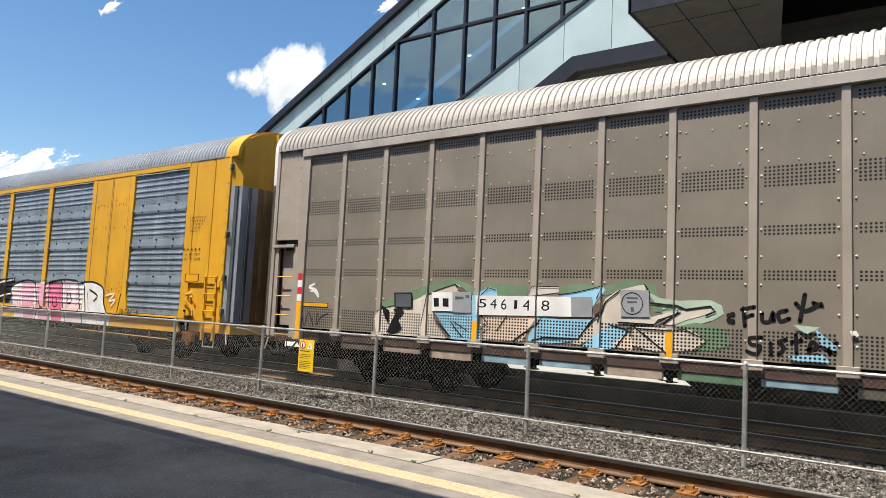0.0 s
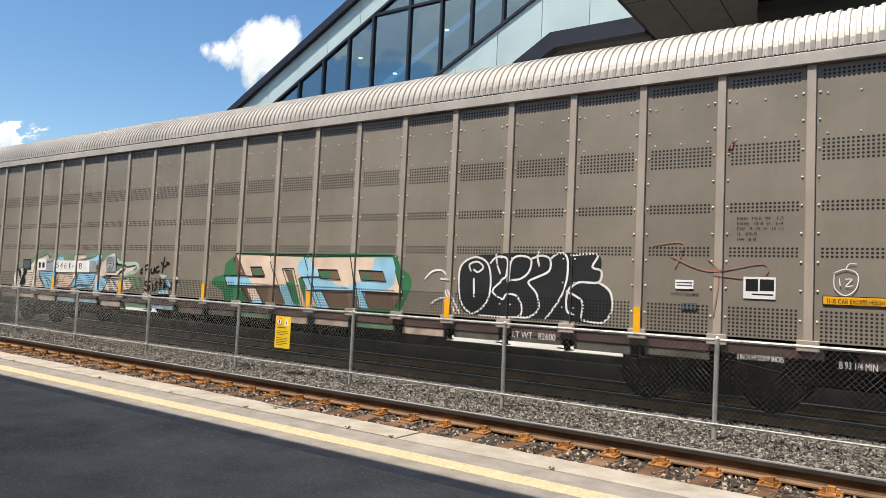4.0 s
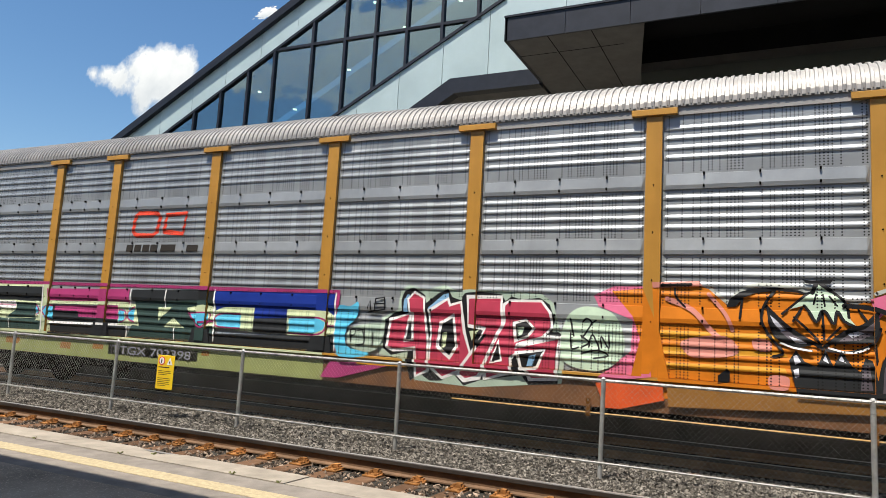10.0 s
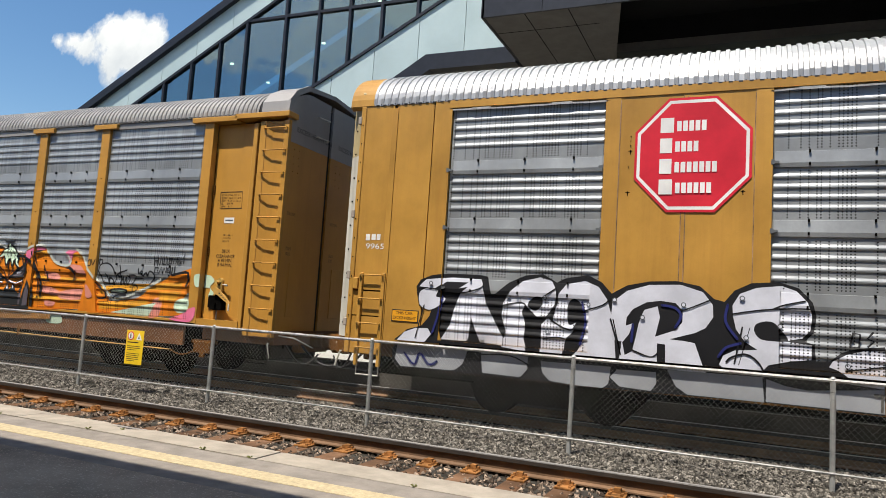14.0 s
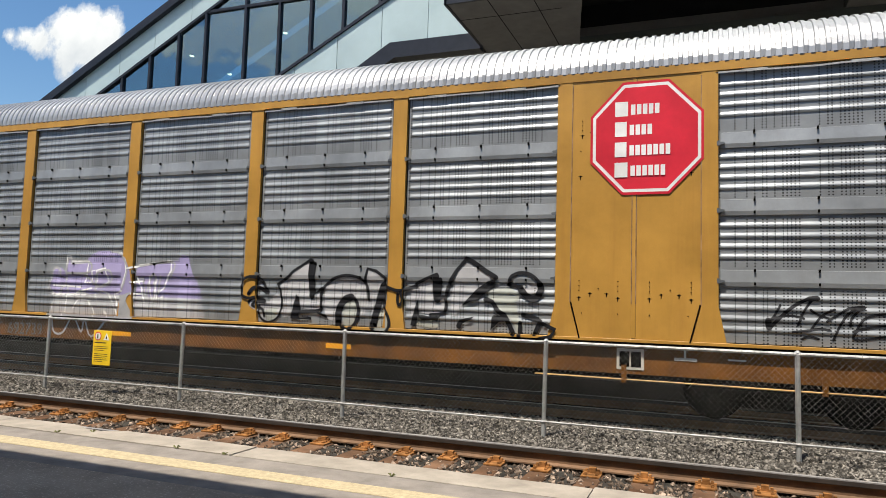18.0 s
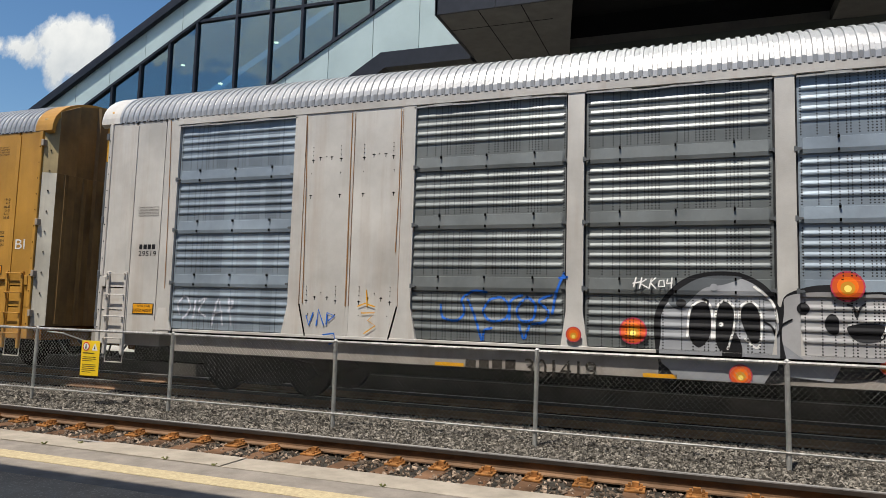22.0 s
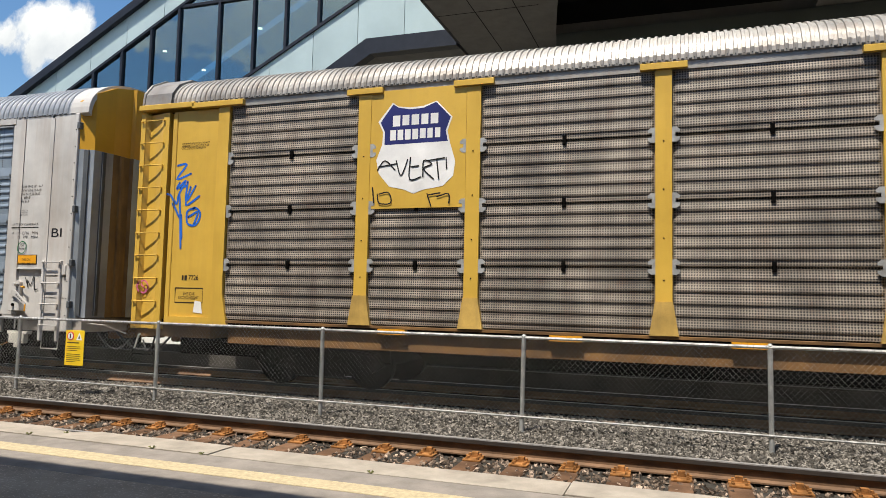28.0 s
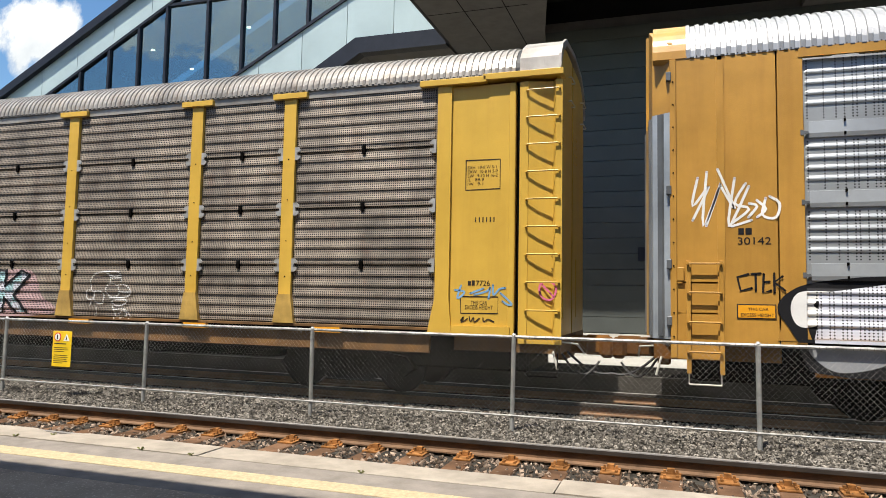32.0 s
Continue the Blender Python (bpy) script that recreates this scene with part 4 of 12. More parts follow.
def under(car, sill_mat, sill_lo=0.72, lip=None, flange=True, step=(12.76, 13.18), step_mat=None, back=SILL, belly=8.7):
    """Underframe, bogies and couplers that all cars share."""
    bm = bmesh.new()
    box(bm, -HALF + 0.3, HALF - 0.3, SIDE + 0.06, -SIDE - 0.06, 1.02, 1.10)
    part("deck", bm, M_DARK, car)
    bm = bmesh.new()
    box(bm, -11.6, 11.6, SIDE + back, SIDE + back + 0.05, sill_lo, 1.074)
    part("side_sill", bm, sill_mat, car, "side sill")
    if flange:
        part("sill_flange", B(-11.6, 11.6, SIDE - 0.012, SIDE + 0.19, 1.072, 1.118, bevel=0.004), lip or sill_mat, car)
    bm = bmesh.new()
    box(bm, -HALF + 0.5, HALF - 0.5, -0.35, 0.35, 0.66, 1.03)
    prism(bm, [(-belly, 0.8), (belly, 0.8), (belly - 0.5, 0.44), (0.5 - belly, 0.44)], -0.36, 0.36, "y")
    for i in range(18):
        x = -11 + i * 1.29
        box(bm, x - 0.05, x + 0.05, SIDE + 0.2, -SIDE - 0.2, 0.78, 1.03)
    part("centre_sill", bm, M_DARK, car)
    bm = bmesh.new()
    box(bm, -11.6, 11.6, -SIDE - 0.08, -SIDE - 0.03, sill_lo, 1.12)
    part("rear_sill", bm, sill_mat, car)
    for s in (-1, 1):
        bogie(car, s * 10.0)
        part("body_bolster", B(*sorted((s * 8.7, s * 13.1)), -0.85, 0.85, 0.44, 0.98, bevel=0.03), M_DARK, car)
        bm = bmesh.new()
        box(bm, *sorted((s * 13.0, s * 13.9)), -0.22, 0.22, 0.72, 1.0, bevel=0.03)
        box(bm, *sorted((s * 13.85, s * 14.28)), -0.16, 0.14, 0.70, 1.02, bevel=0.05)
        box(bm, *sorted((s * 13.42, s * 13.62)), -0.5, 0.5, 0.62, 1.0, bevel=0.03)
        box(bm, *sorted((s * 14.1, s * 14.34)), -0.24, 0.02, 0.66, 1.0, bevel=0.06)
        part("coupler", bm, M_RUSTBROWN, car, "rusty knuckle coupler")
        bm = bmesh.new()
        pts = [Vector((s * (13.6 + 0.72 * u), -0.45 + 0.1 * u, 0.78 - 0.36 * math.sin(u * 1.9))) for u in [i / 8 for i in range(9)]]
        for p, q in zip(pts, pts[1:]):
            tube(bm, p, q, 0.022, 6)
        part("brake_hose", bm, M_BLACK, car, "black rubber brake hose")
        bm = bmesh.new()
        pts = [Vector((s * (13.55 + 0.6 * u), -0.95 + 0.3 * u, 0.86 - 0.42 * math.sin(u * 2.6))) for u in [i / 8 for i in range(9)]]
        for p, q in zip(pts, pts[1:]):
            tube(bm, p, q, 0.018, 6)
        part("brake_hose", bm, M_BLACK, car, "black rubber brake hose")
        bm = bmesh.new()
        tube(bm, (s * 13.55, -1.42, 0.80), (s * 13.55, -0.6, 0.86), 0.016, 6)
        tube(bm, (s * 13.55, -1.42, 0.80), (s * 13.62, -1.44, 0.55), 0.016, 6)
        tube(bm, (s * 13.45, -1.40, 0.98), (s * 13.86, -1.05, 0.92), 0.014, 6)
        tube(bm, (s * 13.86, -1.05, 0.92), (s * 13.90, -0.5, 0.74), 0.014, 6)
        part("uncoupling_lever", bm, M_PALE, car, "bent steel uncoupling lever")
        bm = bmesh.new()
        tube(bm, (s * step[0], SIDE + 0.02, 0.45), (s * step[1], SIDE + 0.02, 0.45), 0.013, 6)
        for x in step:
            tube(bm, (s * x, SIDE + 0.02, 0.45), (s * x, SIDE + 0.04, 0.8), 0.009, 6)
        part("stirrup", bm, step_mat or M_PALE, car, "bent steel stirrup step")
        bm = bmesh.new()
        box(bm, *sorted((s * 12.0, s * HALF)), SIDE + 0.12, -SIDE - 0.12, 0.78, 1.04)
        part("end_sill", bm, sill_mat, car)


def end_doors(car, lower, upper, split_z, seams=(-0.7, 0.0, 0.7)):
    for s in (-1, 1):
        a, b = sorted((s * (HALF - 0.22), s * (HALF + 0.06)))
        bm = bmesh.new()
        prism(bm, [(-1.42, 1.1), (-1.42, split_z), (1.42, split_z), (1.42, 1.1)], a, b)
        d = part("end_door", bm, lower, car, "folding end door")
        bm = bmesh.new()
        prism(bm, outline_end(split_z, 9.0), a, b)
        part("upper_panel", bm, upper, d)
        for y in seams:
            part("door_rib", B(*sorted((s * (HALF + 0.05), s * (HALF + 0.085))), y - 0.05, y + 0.05, 1.12, 5.45), lower, d)
        for y in (-1.2, -0.35):
            part("door_seam", B(*sorted((s * (HALF + 0.05), s * (HALF + 0.066))), y - 0.012, y + 0.012, 1.12, 5.5), M_BLACK, d)
        for k in range(9):
            z = 1.4 + 0.42 * k
            bm = bmesh.new()
            tube(bm, (s * (HALF + 0.11), -1.05, z), (s * (HALF + 0.11), -0.55, z), 0.012, 6)
            for y in (-1.05, -0.55):
                tube(bm, (s * (HALF + 0.05), y, z + 0.03), (s * (HALF + 0.11), y, z), 0.012, 6)
            part("grab_iron", bm, M_RUNG, d)


def arc_top(y):
    """Height of the roof's curve over y."""
    for (a, za), (b, zb) in zip(ARC, ARC[1:]):
        if a <= y <= b:
            return za + (zb - za) * (y - a) / (b - a)
    return 5.06


def folded_doors(car, lower, lower_dark, inner, upper, split_z):
    """End doors of ribbed panels folded round the corners of the body."""
    plan = [(13.43, -1.47), (13.66, -1.32), (13.72, -0.90), (13.72, -0.46), (13.78, -0.42), (13.78, 0.42), (13.72, 0.46), (13.72, 0.90), (13.66, 1.32), (13.43, 1.47)]
    pale = lower is M_PALE
    tints = [lower, inner if pale else lower, inner, inner, inner if pale else lower, inner, inner, lower, lower]
    for s in (-1, 1):
        door = None
        for k, ((xa, ya), (xb, yb)) in enumerate(zip(plan, plan[1:])):
            for lo, hi, m in ((1.06, split_z, tints[k]), (split_z + 0.002, 9.0, (M_OLIVE if k in (0, 8) else inner) if pale else upper)):
                bm = bmesh.new()
                ta, tb = (min(hi, arc_top(y * 0.97) - 0.05) for y in (ya, yb))
                pts = [(xa, ya, lo), (xb, yb, lo), (xb, yb, tb), (xa, ya, ta)]
                front = [bm.verts.new((s * x, y, z)) for x, y, z in pts]
                back = [bm.verts.new((s * (x - 0.05), y, z)) for x, y, z in pts]
                bm.faces.new(front)
                bm.faces.new(back[::-1])
                for i in range(4):
                    bm.faces.new((front[i], front[(i + 1) % 4], back[(i + 1) % 4], back[i]))
                ob = part("end_door" if door is None else "door_panel", bm, m, door or car, "folding ribbed end door" if door is None else "")
                door = door or ob
            # raised vertical rib with a darker flank
            ux, uy = xb - xa, yb - ya
            ln = math.hypot(ux, uy)
            if ln < 0.25:
                continue
            if k in (0, 8) and lower is M_PALE:
                bolts(door, [(s * (xa + ux * 0.5), ya + uy * 0.5 - 0.006, 1.3 + 0.42 * i) for i in range(10)], M_DARK, 0.018)
                continue
            for f in (0.28, 0.72) if ln > 0.45 else (0.5,):
                cx, cy, hx, hy = xa + ux * f, ya + uy * f, ux / ln * 0.035, uy / ln * 0.035
                nx, ny = uy / ln * 0.03, -ux / ln * 0.03
                bm = bmesh.new()
                prism(bm, [(s * (cx - hx * 1.5), cy - hy * 1.5), (s * (cx + hx * 1.5), cy + hy * 1.5), (s * (cx + hx + nx), cy + hy + ny), (s * (cx - hx + nx), cy - hy + ny)], 1.10, split_z - 0.01, "z")
                part("door_rib", bm, lower_dark if tints[k] is lower else inner, door)
        for z in (1.25, 2.05, 3.1, 4.75):
            part("hinge", B(*sorted((s * 13.40, s * 13.47)), -1.535, -1.44, z, z + 0.13, bevel=0.008), lower_dark, door)


def flat_end(car, lower, upper, split_z, wording):
    """Flat end wall with a black slot between its two leaves."""
    for s in (-1, 1):
        a, b = sorted((s * (HALF - 0.065), s * (HALF - 0.02)))
        door = None
        for y0, y1 in ((-1.44, -0.10), (0.02, 1.44)):
            bm = bmesh.new()
            prism(bm, [(y0, 1.02), (y1, 1.02), (y1, split_z), (y0, split_z)], a, b)
            leaf = part("end_leaf", bm, lower, car, "end wall leaf")
            bm = bmesh.new()
            ys = [y0 + (y1 - y0) * i / 8 for i in range(9)]
            prism(bm, [(y0, split_z + 0.002)] + [(y, min(arc_top(y) - 0.06, 5.6)) for y in ys] + [(y1, split_z + 0.002)], a, b)
            part("upper_leaf", bm, upper, leaf)
            e = s * (HALF - 0.02)
            part("recess_plate", B(*sorted((e, e + s * 0.012)), y0 + 0.35, y0 + 0.70, 1.3, 2.3, bevel=0.004), lower, leaf)
            bm = bmesh.new()
            for i in range(2):
                for k in range(4):
                    y, z = y0 + 0.22 + 0.16 * i, split_z - 0.12 - 0.14 * k
                    tube(bm, (e, y, z), (e + s * 0.015, y, z), 0.016, 6)
            tagged(part("bolt", bm, lower, leaf), kind="stuff")
            for z in (4.85, 5.25):
                bm = bmesh.new()
                tube(bm, (e + s * 0.06, y1 - 0.45, z - 0.02), (e + s * 0.06, y1 - 0.08, z), 0.012, 6)
                for y in (y1 - 0.45, y1 - 0.08):
                    tube(bm, (e, y, z - 0.01), (e + s * 0.06, y, z - 0.01), 0.012, 6)
                part("grab_iron", bm, M_PALE, leaf)
            for text, y, z, size in wording:
                words(leaf, text, pose(e + s * 0.004, y0 + y if s > 0 else y1 - y, z, 90, 0, 90 * s), size)
        # Black box behind the leaves stands in for the slot's shade.
        part("end_slot", B(*sorted((s * (HALF - 0.16), s * (HALF - 0.07))), -0.12, 0.04, 1.02, 5.5), M_BLACK, car)


def words(parent, text, at, size, material=None):
    """Flat letters as a mesh part."""
    data = bpy.data.curves.new("lettering", "FONT")
    data.body, data.size = text, size
    ob = bpy.data.objects.new("lettering", data)
    scene.collection.objects.link(ob)
    bpy.context.view_layer.update()
    me = bpy.data.meshes.new_from_object(ob.evaluated_get(bpy.context.evaluated_depsgraph_get()))
    bpy.data.objects.remove(ob)
    me.materials.clear()
    me.materials.append(material or M_BLACK)
    return tagged(part("lettering", me, None, parent, at=at), kind="stuff")


class Spec:
    pass


CARS = []


def base_car(label, index, roof_mat, body, style, rise=1.0):
    global ARC
    ARC = arc_of(rise)
    car = thing("autorack_railcar", label, "railcar", "cars of the freight train")
    car["style"] = style
    c = Spec()
    c.ob, c.x0, c.style, c.body = car, 1.24 + PITCH * (index - 1), style, body
    c.bays = []
    c.plates = []
    c.sheet = "plain"
    c.kind = style
    c.sill = SILL
    c.low = 0.72
    CARS.append(c)
    # far wall
    bm = bmesh.new()
    box(bm, -HALF + 0.25, HALF - 0.25, -SIDE - 0.06, -SIDE, 1.1, 5.08)
    part("rear_wall", bm, body, car)
    return c


bm = bmesh.new()
prism(bm, [(-0.02, 0.02), (0.012, 0.02), (0.03, 0.0), (0.07, 0.0), (0.085, -0.018), (0.07, -0.036), (0.03, -0.036), (0.012, -0.05), (-0.02, -0.05)], -0.004, 0.03, "y")
LATCH = mesh_of(bm, "latch_tab", M_DARKZINC)


def top_strip(w, seed):
    """Thin strip over a side sheet, a little buckled, with two lap plates."""
    r = random.Random(seed)
    bm = bmesh.new()
    n = 8
    zs = [r.uniform(-0.010, 0.010) for _ in range(n + 1)]
    lo = [(-w / 2 + w * i / n, zs[i] - 0.012) for i in range(n + 1)]
    hi = [(x, z + 0.024) for x, z in lo]
    prism(bm, lo + hi[::-1], 0.0, 0.012, "y")
    for f in (-0.3, 0.22):
        box(bm, w * f - 0.16, w * f + 0.16, -0.008, 0.0, -0.012, 0.026)
    return mesh_of(bm, "top_strip", M_GALV)


def stained_bolts(car, pts, drip):
    """Bolt heads, each with a short dark run-off stain below."""
    bm = bmesh.new()
    for x, y, z in pts:
        tube(bm, (x, y, z), (x, y - 0.012, z), 0.015, 6, 0.009)
        box(bm, x - 0.006, x + 0.006, y - 0.001, y, z - 0.02 - drip, z)
        box(bm, x - 0.03, x + 0.03, y - 0.001, y, z - 0.007, z + 0.003)
    return tagged(part("bolt", bm, M_DARK, car), kind="stuff")


def framed_car(label, index, roof_mat, body, sheets, sill, door_lo, door_hi, split_z, post=None, sill_back=SILL):
    """Car with flush framing, plain bays near the ends and smooth roof hoods."""
    c = base_car(label, index, roof_mat, body, "framed", 1.18)
    car = c.ob
    post = post or body
    c.low = 0.62 if body is M_ORANGE else 0.72
    under(car, sill, c.low, lip=body, back=sill_back)
    c.sill = sill_back
    stakes = [-4.27, -1.43, 1.41, 4.25]
    edges = [-9.12, -6.95] + stakes + [6.95, 9.10]
    w = 0.125
    spans = [(-11.72, -9.12)] + [(-6.95 if i == 0 else stakes[i - 1] + w, (stakes[i] if i < 4 else 6.95) - (w if i < 4 else 0)) for i in range(5)] + [(9.10, 11.70)]
    for k, (a, b) in enumerate(spans):
        wide = 0.18 if body is M_ORANGE else 0.07
        c.bays.append((a + (wide if a in (9.10, -6.95) else 0.02), b - (wide if b in (-9.12, 6.95) else 0.02)))
        m = sheets[k % len(sheets)]
        part("side_sheet", sheet_mesh(round(b - a - 0.06, 2), "plain", m), m, car, "corrugated perforated steel sheet", at=pose((a + b) / 2, SIDE + VALLEY, 0))
        # Black sheet stands in for the shaded car interior behind the gaps.
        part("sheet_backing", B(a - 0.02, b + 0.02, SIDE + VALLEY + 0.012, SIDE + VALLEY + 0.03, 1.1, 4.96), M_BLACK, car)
        part("top_strip", top_strip(b - a - 0.05, k), M_GALV, car, "bent bright edge strip", at=pose((a + b) / 2, SIDE - 0.004, 4.905))
        for zz in (1.985, 2.965, 3.915):
            for e, f in ((a + (0.06 if a in (9.10, -6.95) else 0.0), 1), (b - (0.06 if b in (-9.12, 6.95) else 0.0), -1)):
                part("latch_tab", LATCH, M_DARKZINC, car, at=pose(e, SIDE - 0.004 if f > 0 else SIDE + 0.022, zz if f > 0 else zz - 0.03, 0, 0 if f > 0 else 180, 0))
        bm = bmesh.new()
        for zz in (2.13, 3.11, 4.06):
            for xx in (0.2, 0.5, 0.8):
                for dz in (-0.01, -0.19):
                    box(bm, a + (b - a) * xx - 0.012, a + (b - a) * xx + 0.012, SIDE - 0.002, SIDE + 0.03, zz + dz - 0.02, zz + dz + 0.02)
        tagged(part("sheet_clip", bm, M_DARK, car), kind="stuff")
    for x in stakes:
        bm = bmesh.new()
        prism(bm, [(x - 0.2, 1.09), (x + 0.2, 1.09), (x + w, 1.62), (x + w, TOP_Z), (x - w, TOP_Z), (x - w, 1.62)], SIDE, SIDE + 0.09, "y")
        part("post", bm, post, car)
        part("post_bracket", B(x - 0.15, x + 0.15, SIDE - 0.012, SIDE + 0.05, TOP_Z - 0.02, TOP_Z + 0.025), post, car)
    for a, b in ((-9.12, -6.95), (6.95, 9.10)):
        m = (a + b) / 2
        for p, q in ((a, m - 0.033), (m + 0.033, b)):
            part("plain_panel", B(p, q, SIDE + 0.004, SIDE + 0.06, 1.12, TOP_Z + 0.03), body, car)
        part("panel_seam", B(m - 0.03, m + 0.03, SIDE + 0.001, SIDE + 0.03, 1.13, TOP_Z), post, car)
        for e, s in ((a, 1), (b, -1)):
            bm = bmesh.new()
            prism(bm, [(e - 0.17 * s, 1.09), (e + 0.30 * s, 1.09), (e + 0.16 * s, 1.62), (e + 0.16 * s, TOP_Z), (e - 0.06 * s, TOP_Z), (e - 0.06 * s, 1.62)], SIDE - 0.004, SIDE + 0.07, "y")
            part("post", bm, post, car)
            bm = bmesh.new()
            tube(bm, (e + 0.31 * s, SIDE - 0.006, 1.10), (e + 0.175 * s, SIDE - 0.006, 1.63), 0.012, 6)
            part("brace_bar", bm, M_DARK, car)
        y = SIDE + 0.004
        runs = [(m + dx * g, y, z) for g in (-1, 1) for dx, z in ((0.22, 4.12), (0.40, 4.16), (0.62, 4.16), (0.76, 4.12), (0.22, 3.50), (0.78, 3.50), (0.22, 1.70), (0.38, 1.76), (0.62, 1.76), (0.78, 1.70))]
        stained_bolts(car, runs, 0.035)
        dots = [(m + dx * g, y, z) for g in (-1, 1) for dx, z in ((0.22, 4.20), (0.22, 4.27), (0.22, 4.34), (0.76, 4.20), (0.76, 4.27), (0.76, 4.34), (0.5, 4.17), (0.22, 3.88), (0.78, 3.88), (0.22, 1.80), (0.22, 1.87), (0.22, 1.94), (0.78, 1.80), (0.78, 1.87), (0.78, 1.94), (0.5, 1.83), (0.22, 1.47), (0.74, 1.47))]
        bolts(car, dots, M_DARK, 0.009)
        for e in (a + 0.165, b - 0.165, m - 0.03, m + 0.03):
            part("rust_seam", B(e - 0.006, e + 0.006, SIDE - 0.006, SIDE + 0.02, 1.62, TOP_Z - 0.05), M_SEAM, car, "thin rust-stained seam")
    # header beam
    part("header_beam", B(-11.75, 11.75, SIDE - 0.01, SIDE + 0.08, TOP_Z - 0.005, 5.075), body, car)
    for s in (-1, 1):
        for p, q, lo, hi, dy in ((11.70, 12.015, 1.02, 5.075, 0.0), (12.035, 12.72, 2.0 if s > 0 else 1.02, 5.075, 0.004), (12.03, 12.72, 1.02, 1.975, 0.05),
                                 (12.78, 13.34, 1.87, 5.08, 0.004), (12.78, 13.34, 1.44, 1.845, 0.012), (12.78, 13.34, 0.80, 1.42, 0.012)):
            if s < 0 and (lo, hi) == (1.02, 1.975):
                continue
            a, b = sorted((s * p, s * q))
            part("end_panel", B(a, b, SIDE + dy, SIDE + 0.09, lo, hi), body, car)
        bm = bmesh.new()
        prism(bm, [(s * 11.64, 1.09), (s * 12.06, 1.09), (s * 11.95, 1.50), (s * 11.77, 1.50)], SIDE - 0.006, SIDE + 0.02, "y")
        part("post_foot", bm, post, car)
        if s > 0:
            part("panel_lip", B(12.01, 12.70, SIDE - 0.006, SIDE + 0.05, 1.985, 2.012), body, car)
        a, b = sorted((s * 12.70, s * 12.80))
        part("corner_rib", B(a, b, SIDE - 0.012, SIDE + 0.06, 1.0, 5.0), post, car)
        a, b = sorted((s * 13.33, s * 13.42))
        part("corner_post", B(a, b, SIDE - 0.02, SIDE + 0.2, 0.8, 5.06, bevel=0.01), body, car)
        bolts(car, [(s * 13.375, SIDE - 0.02, 1.1 + 0.33 * k) for k in range(12)], M_DARK, 0.012)
        rungs = ladder(car, *sorted((s * 12.76, s * 13.19)), [2.12, 1.72, 1.31, 0.90], SIDE - 0.07, post)
        for x in (12.75, 13.18):
            part("stile", B(*sorted((s * (x - 0.03), s * (x + 0.03))), SIDE - 0.04, SIDE + 0.02, 0.60, 2.16, bevel=0.006), body, rungs)
        part("hinge_block", B(*sorted((s * 13.24, s * 13.33)), SIDE - 0.035, SIDE + 0.02, 1.88, 2.07, bevel=0.006), body, car)
        part("roof_hood", hood_mesh(*sorted((s * 13.18, s * HALF)), body if roof_mat is not M_CREAM_ROOF else roof_mat), body, car, "smooth painted roof end")
        nx0, nx1, nz0, nz1 = (-12.56, -12.07, 1.372, 1.572) if s < 0 else (11.86, 12.43, 2.01, 2.20) if body is M_YELLOW else (12.03, 12.54, 2.085, 2.275)
        plate = part("height_notice", B(nx0, nx1, SIDE - 0.004, SIDE + 0.03, nz0, nz1), M_BLACK, car, "black-edged notice plate")
        part("notice_face", B(nx0 + 0.015, nx1 - 0.015, SIDE - 0.008, SIDE - 0.003, nz0 + 0.015, nz1 - 0.015), M_PATCH, plate, "orange notice")
    hand_brake(car, 12.09, 1.68, M_RUSTBROWN if body is M_ORANGE else body, M_RUNG if body is M_ORANGE else body, M_PATCH if body is M_OFFWHITE else M_PALE, SIDE + 0.05)
    rod_line(car, 6.6, 11.3, M_PALE if body is M_OFFWHITE else M_RUNG, (7.9, 10.45))
    part("roof", roof_mesh(-13.2, 13.2, 0.135, 0.022, roof_mat), roof_mat, car, "ribbed metal roof")
    eave_marks(car, -13.15, 13.15, 0.135, 5.07)
    folded_doors(car, door_lo, M_DARKZINC if door_lo is not M_PALE else M_TAUPE_P, M_BROWNDOOR, door_hi, split_z)
    return c


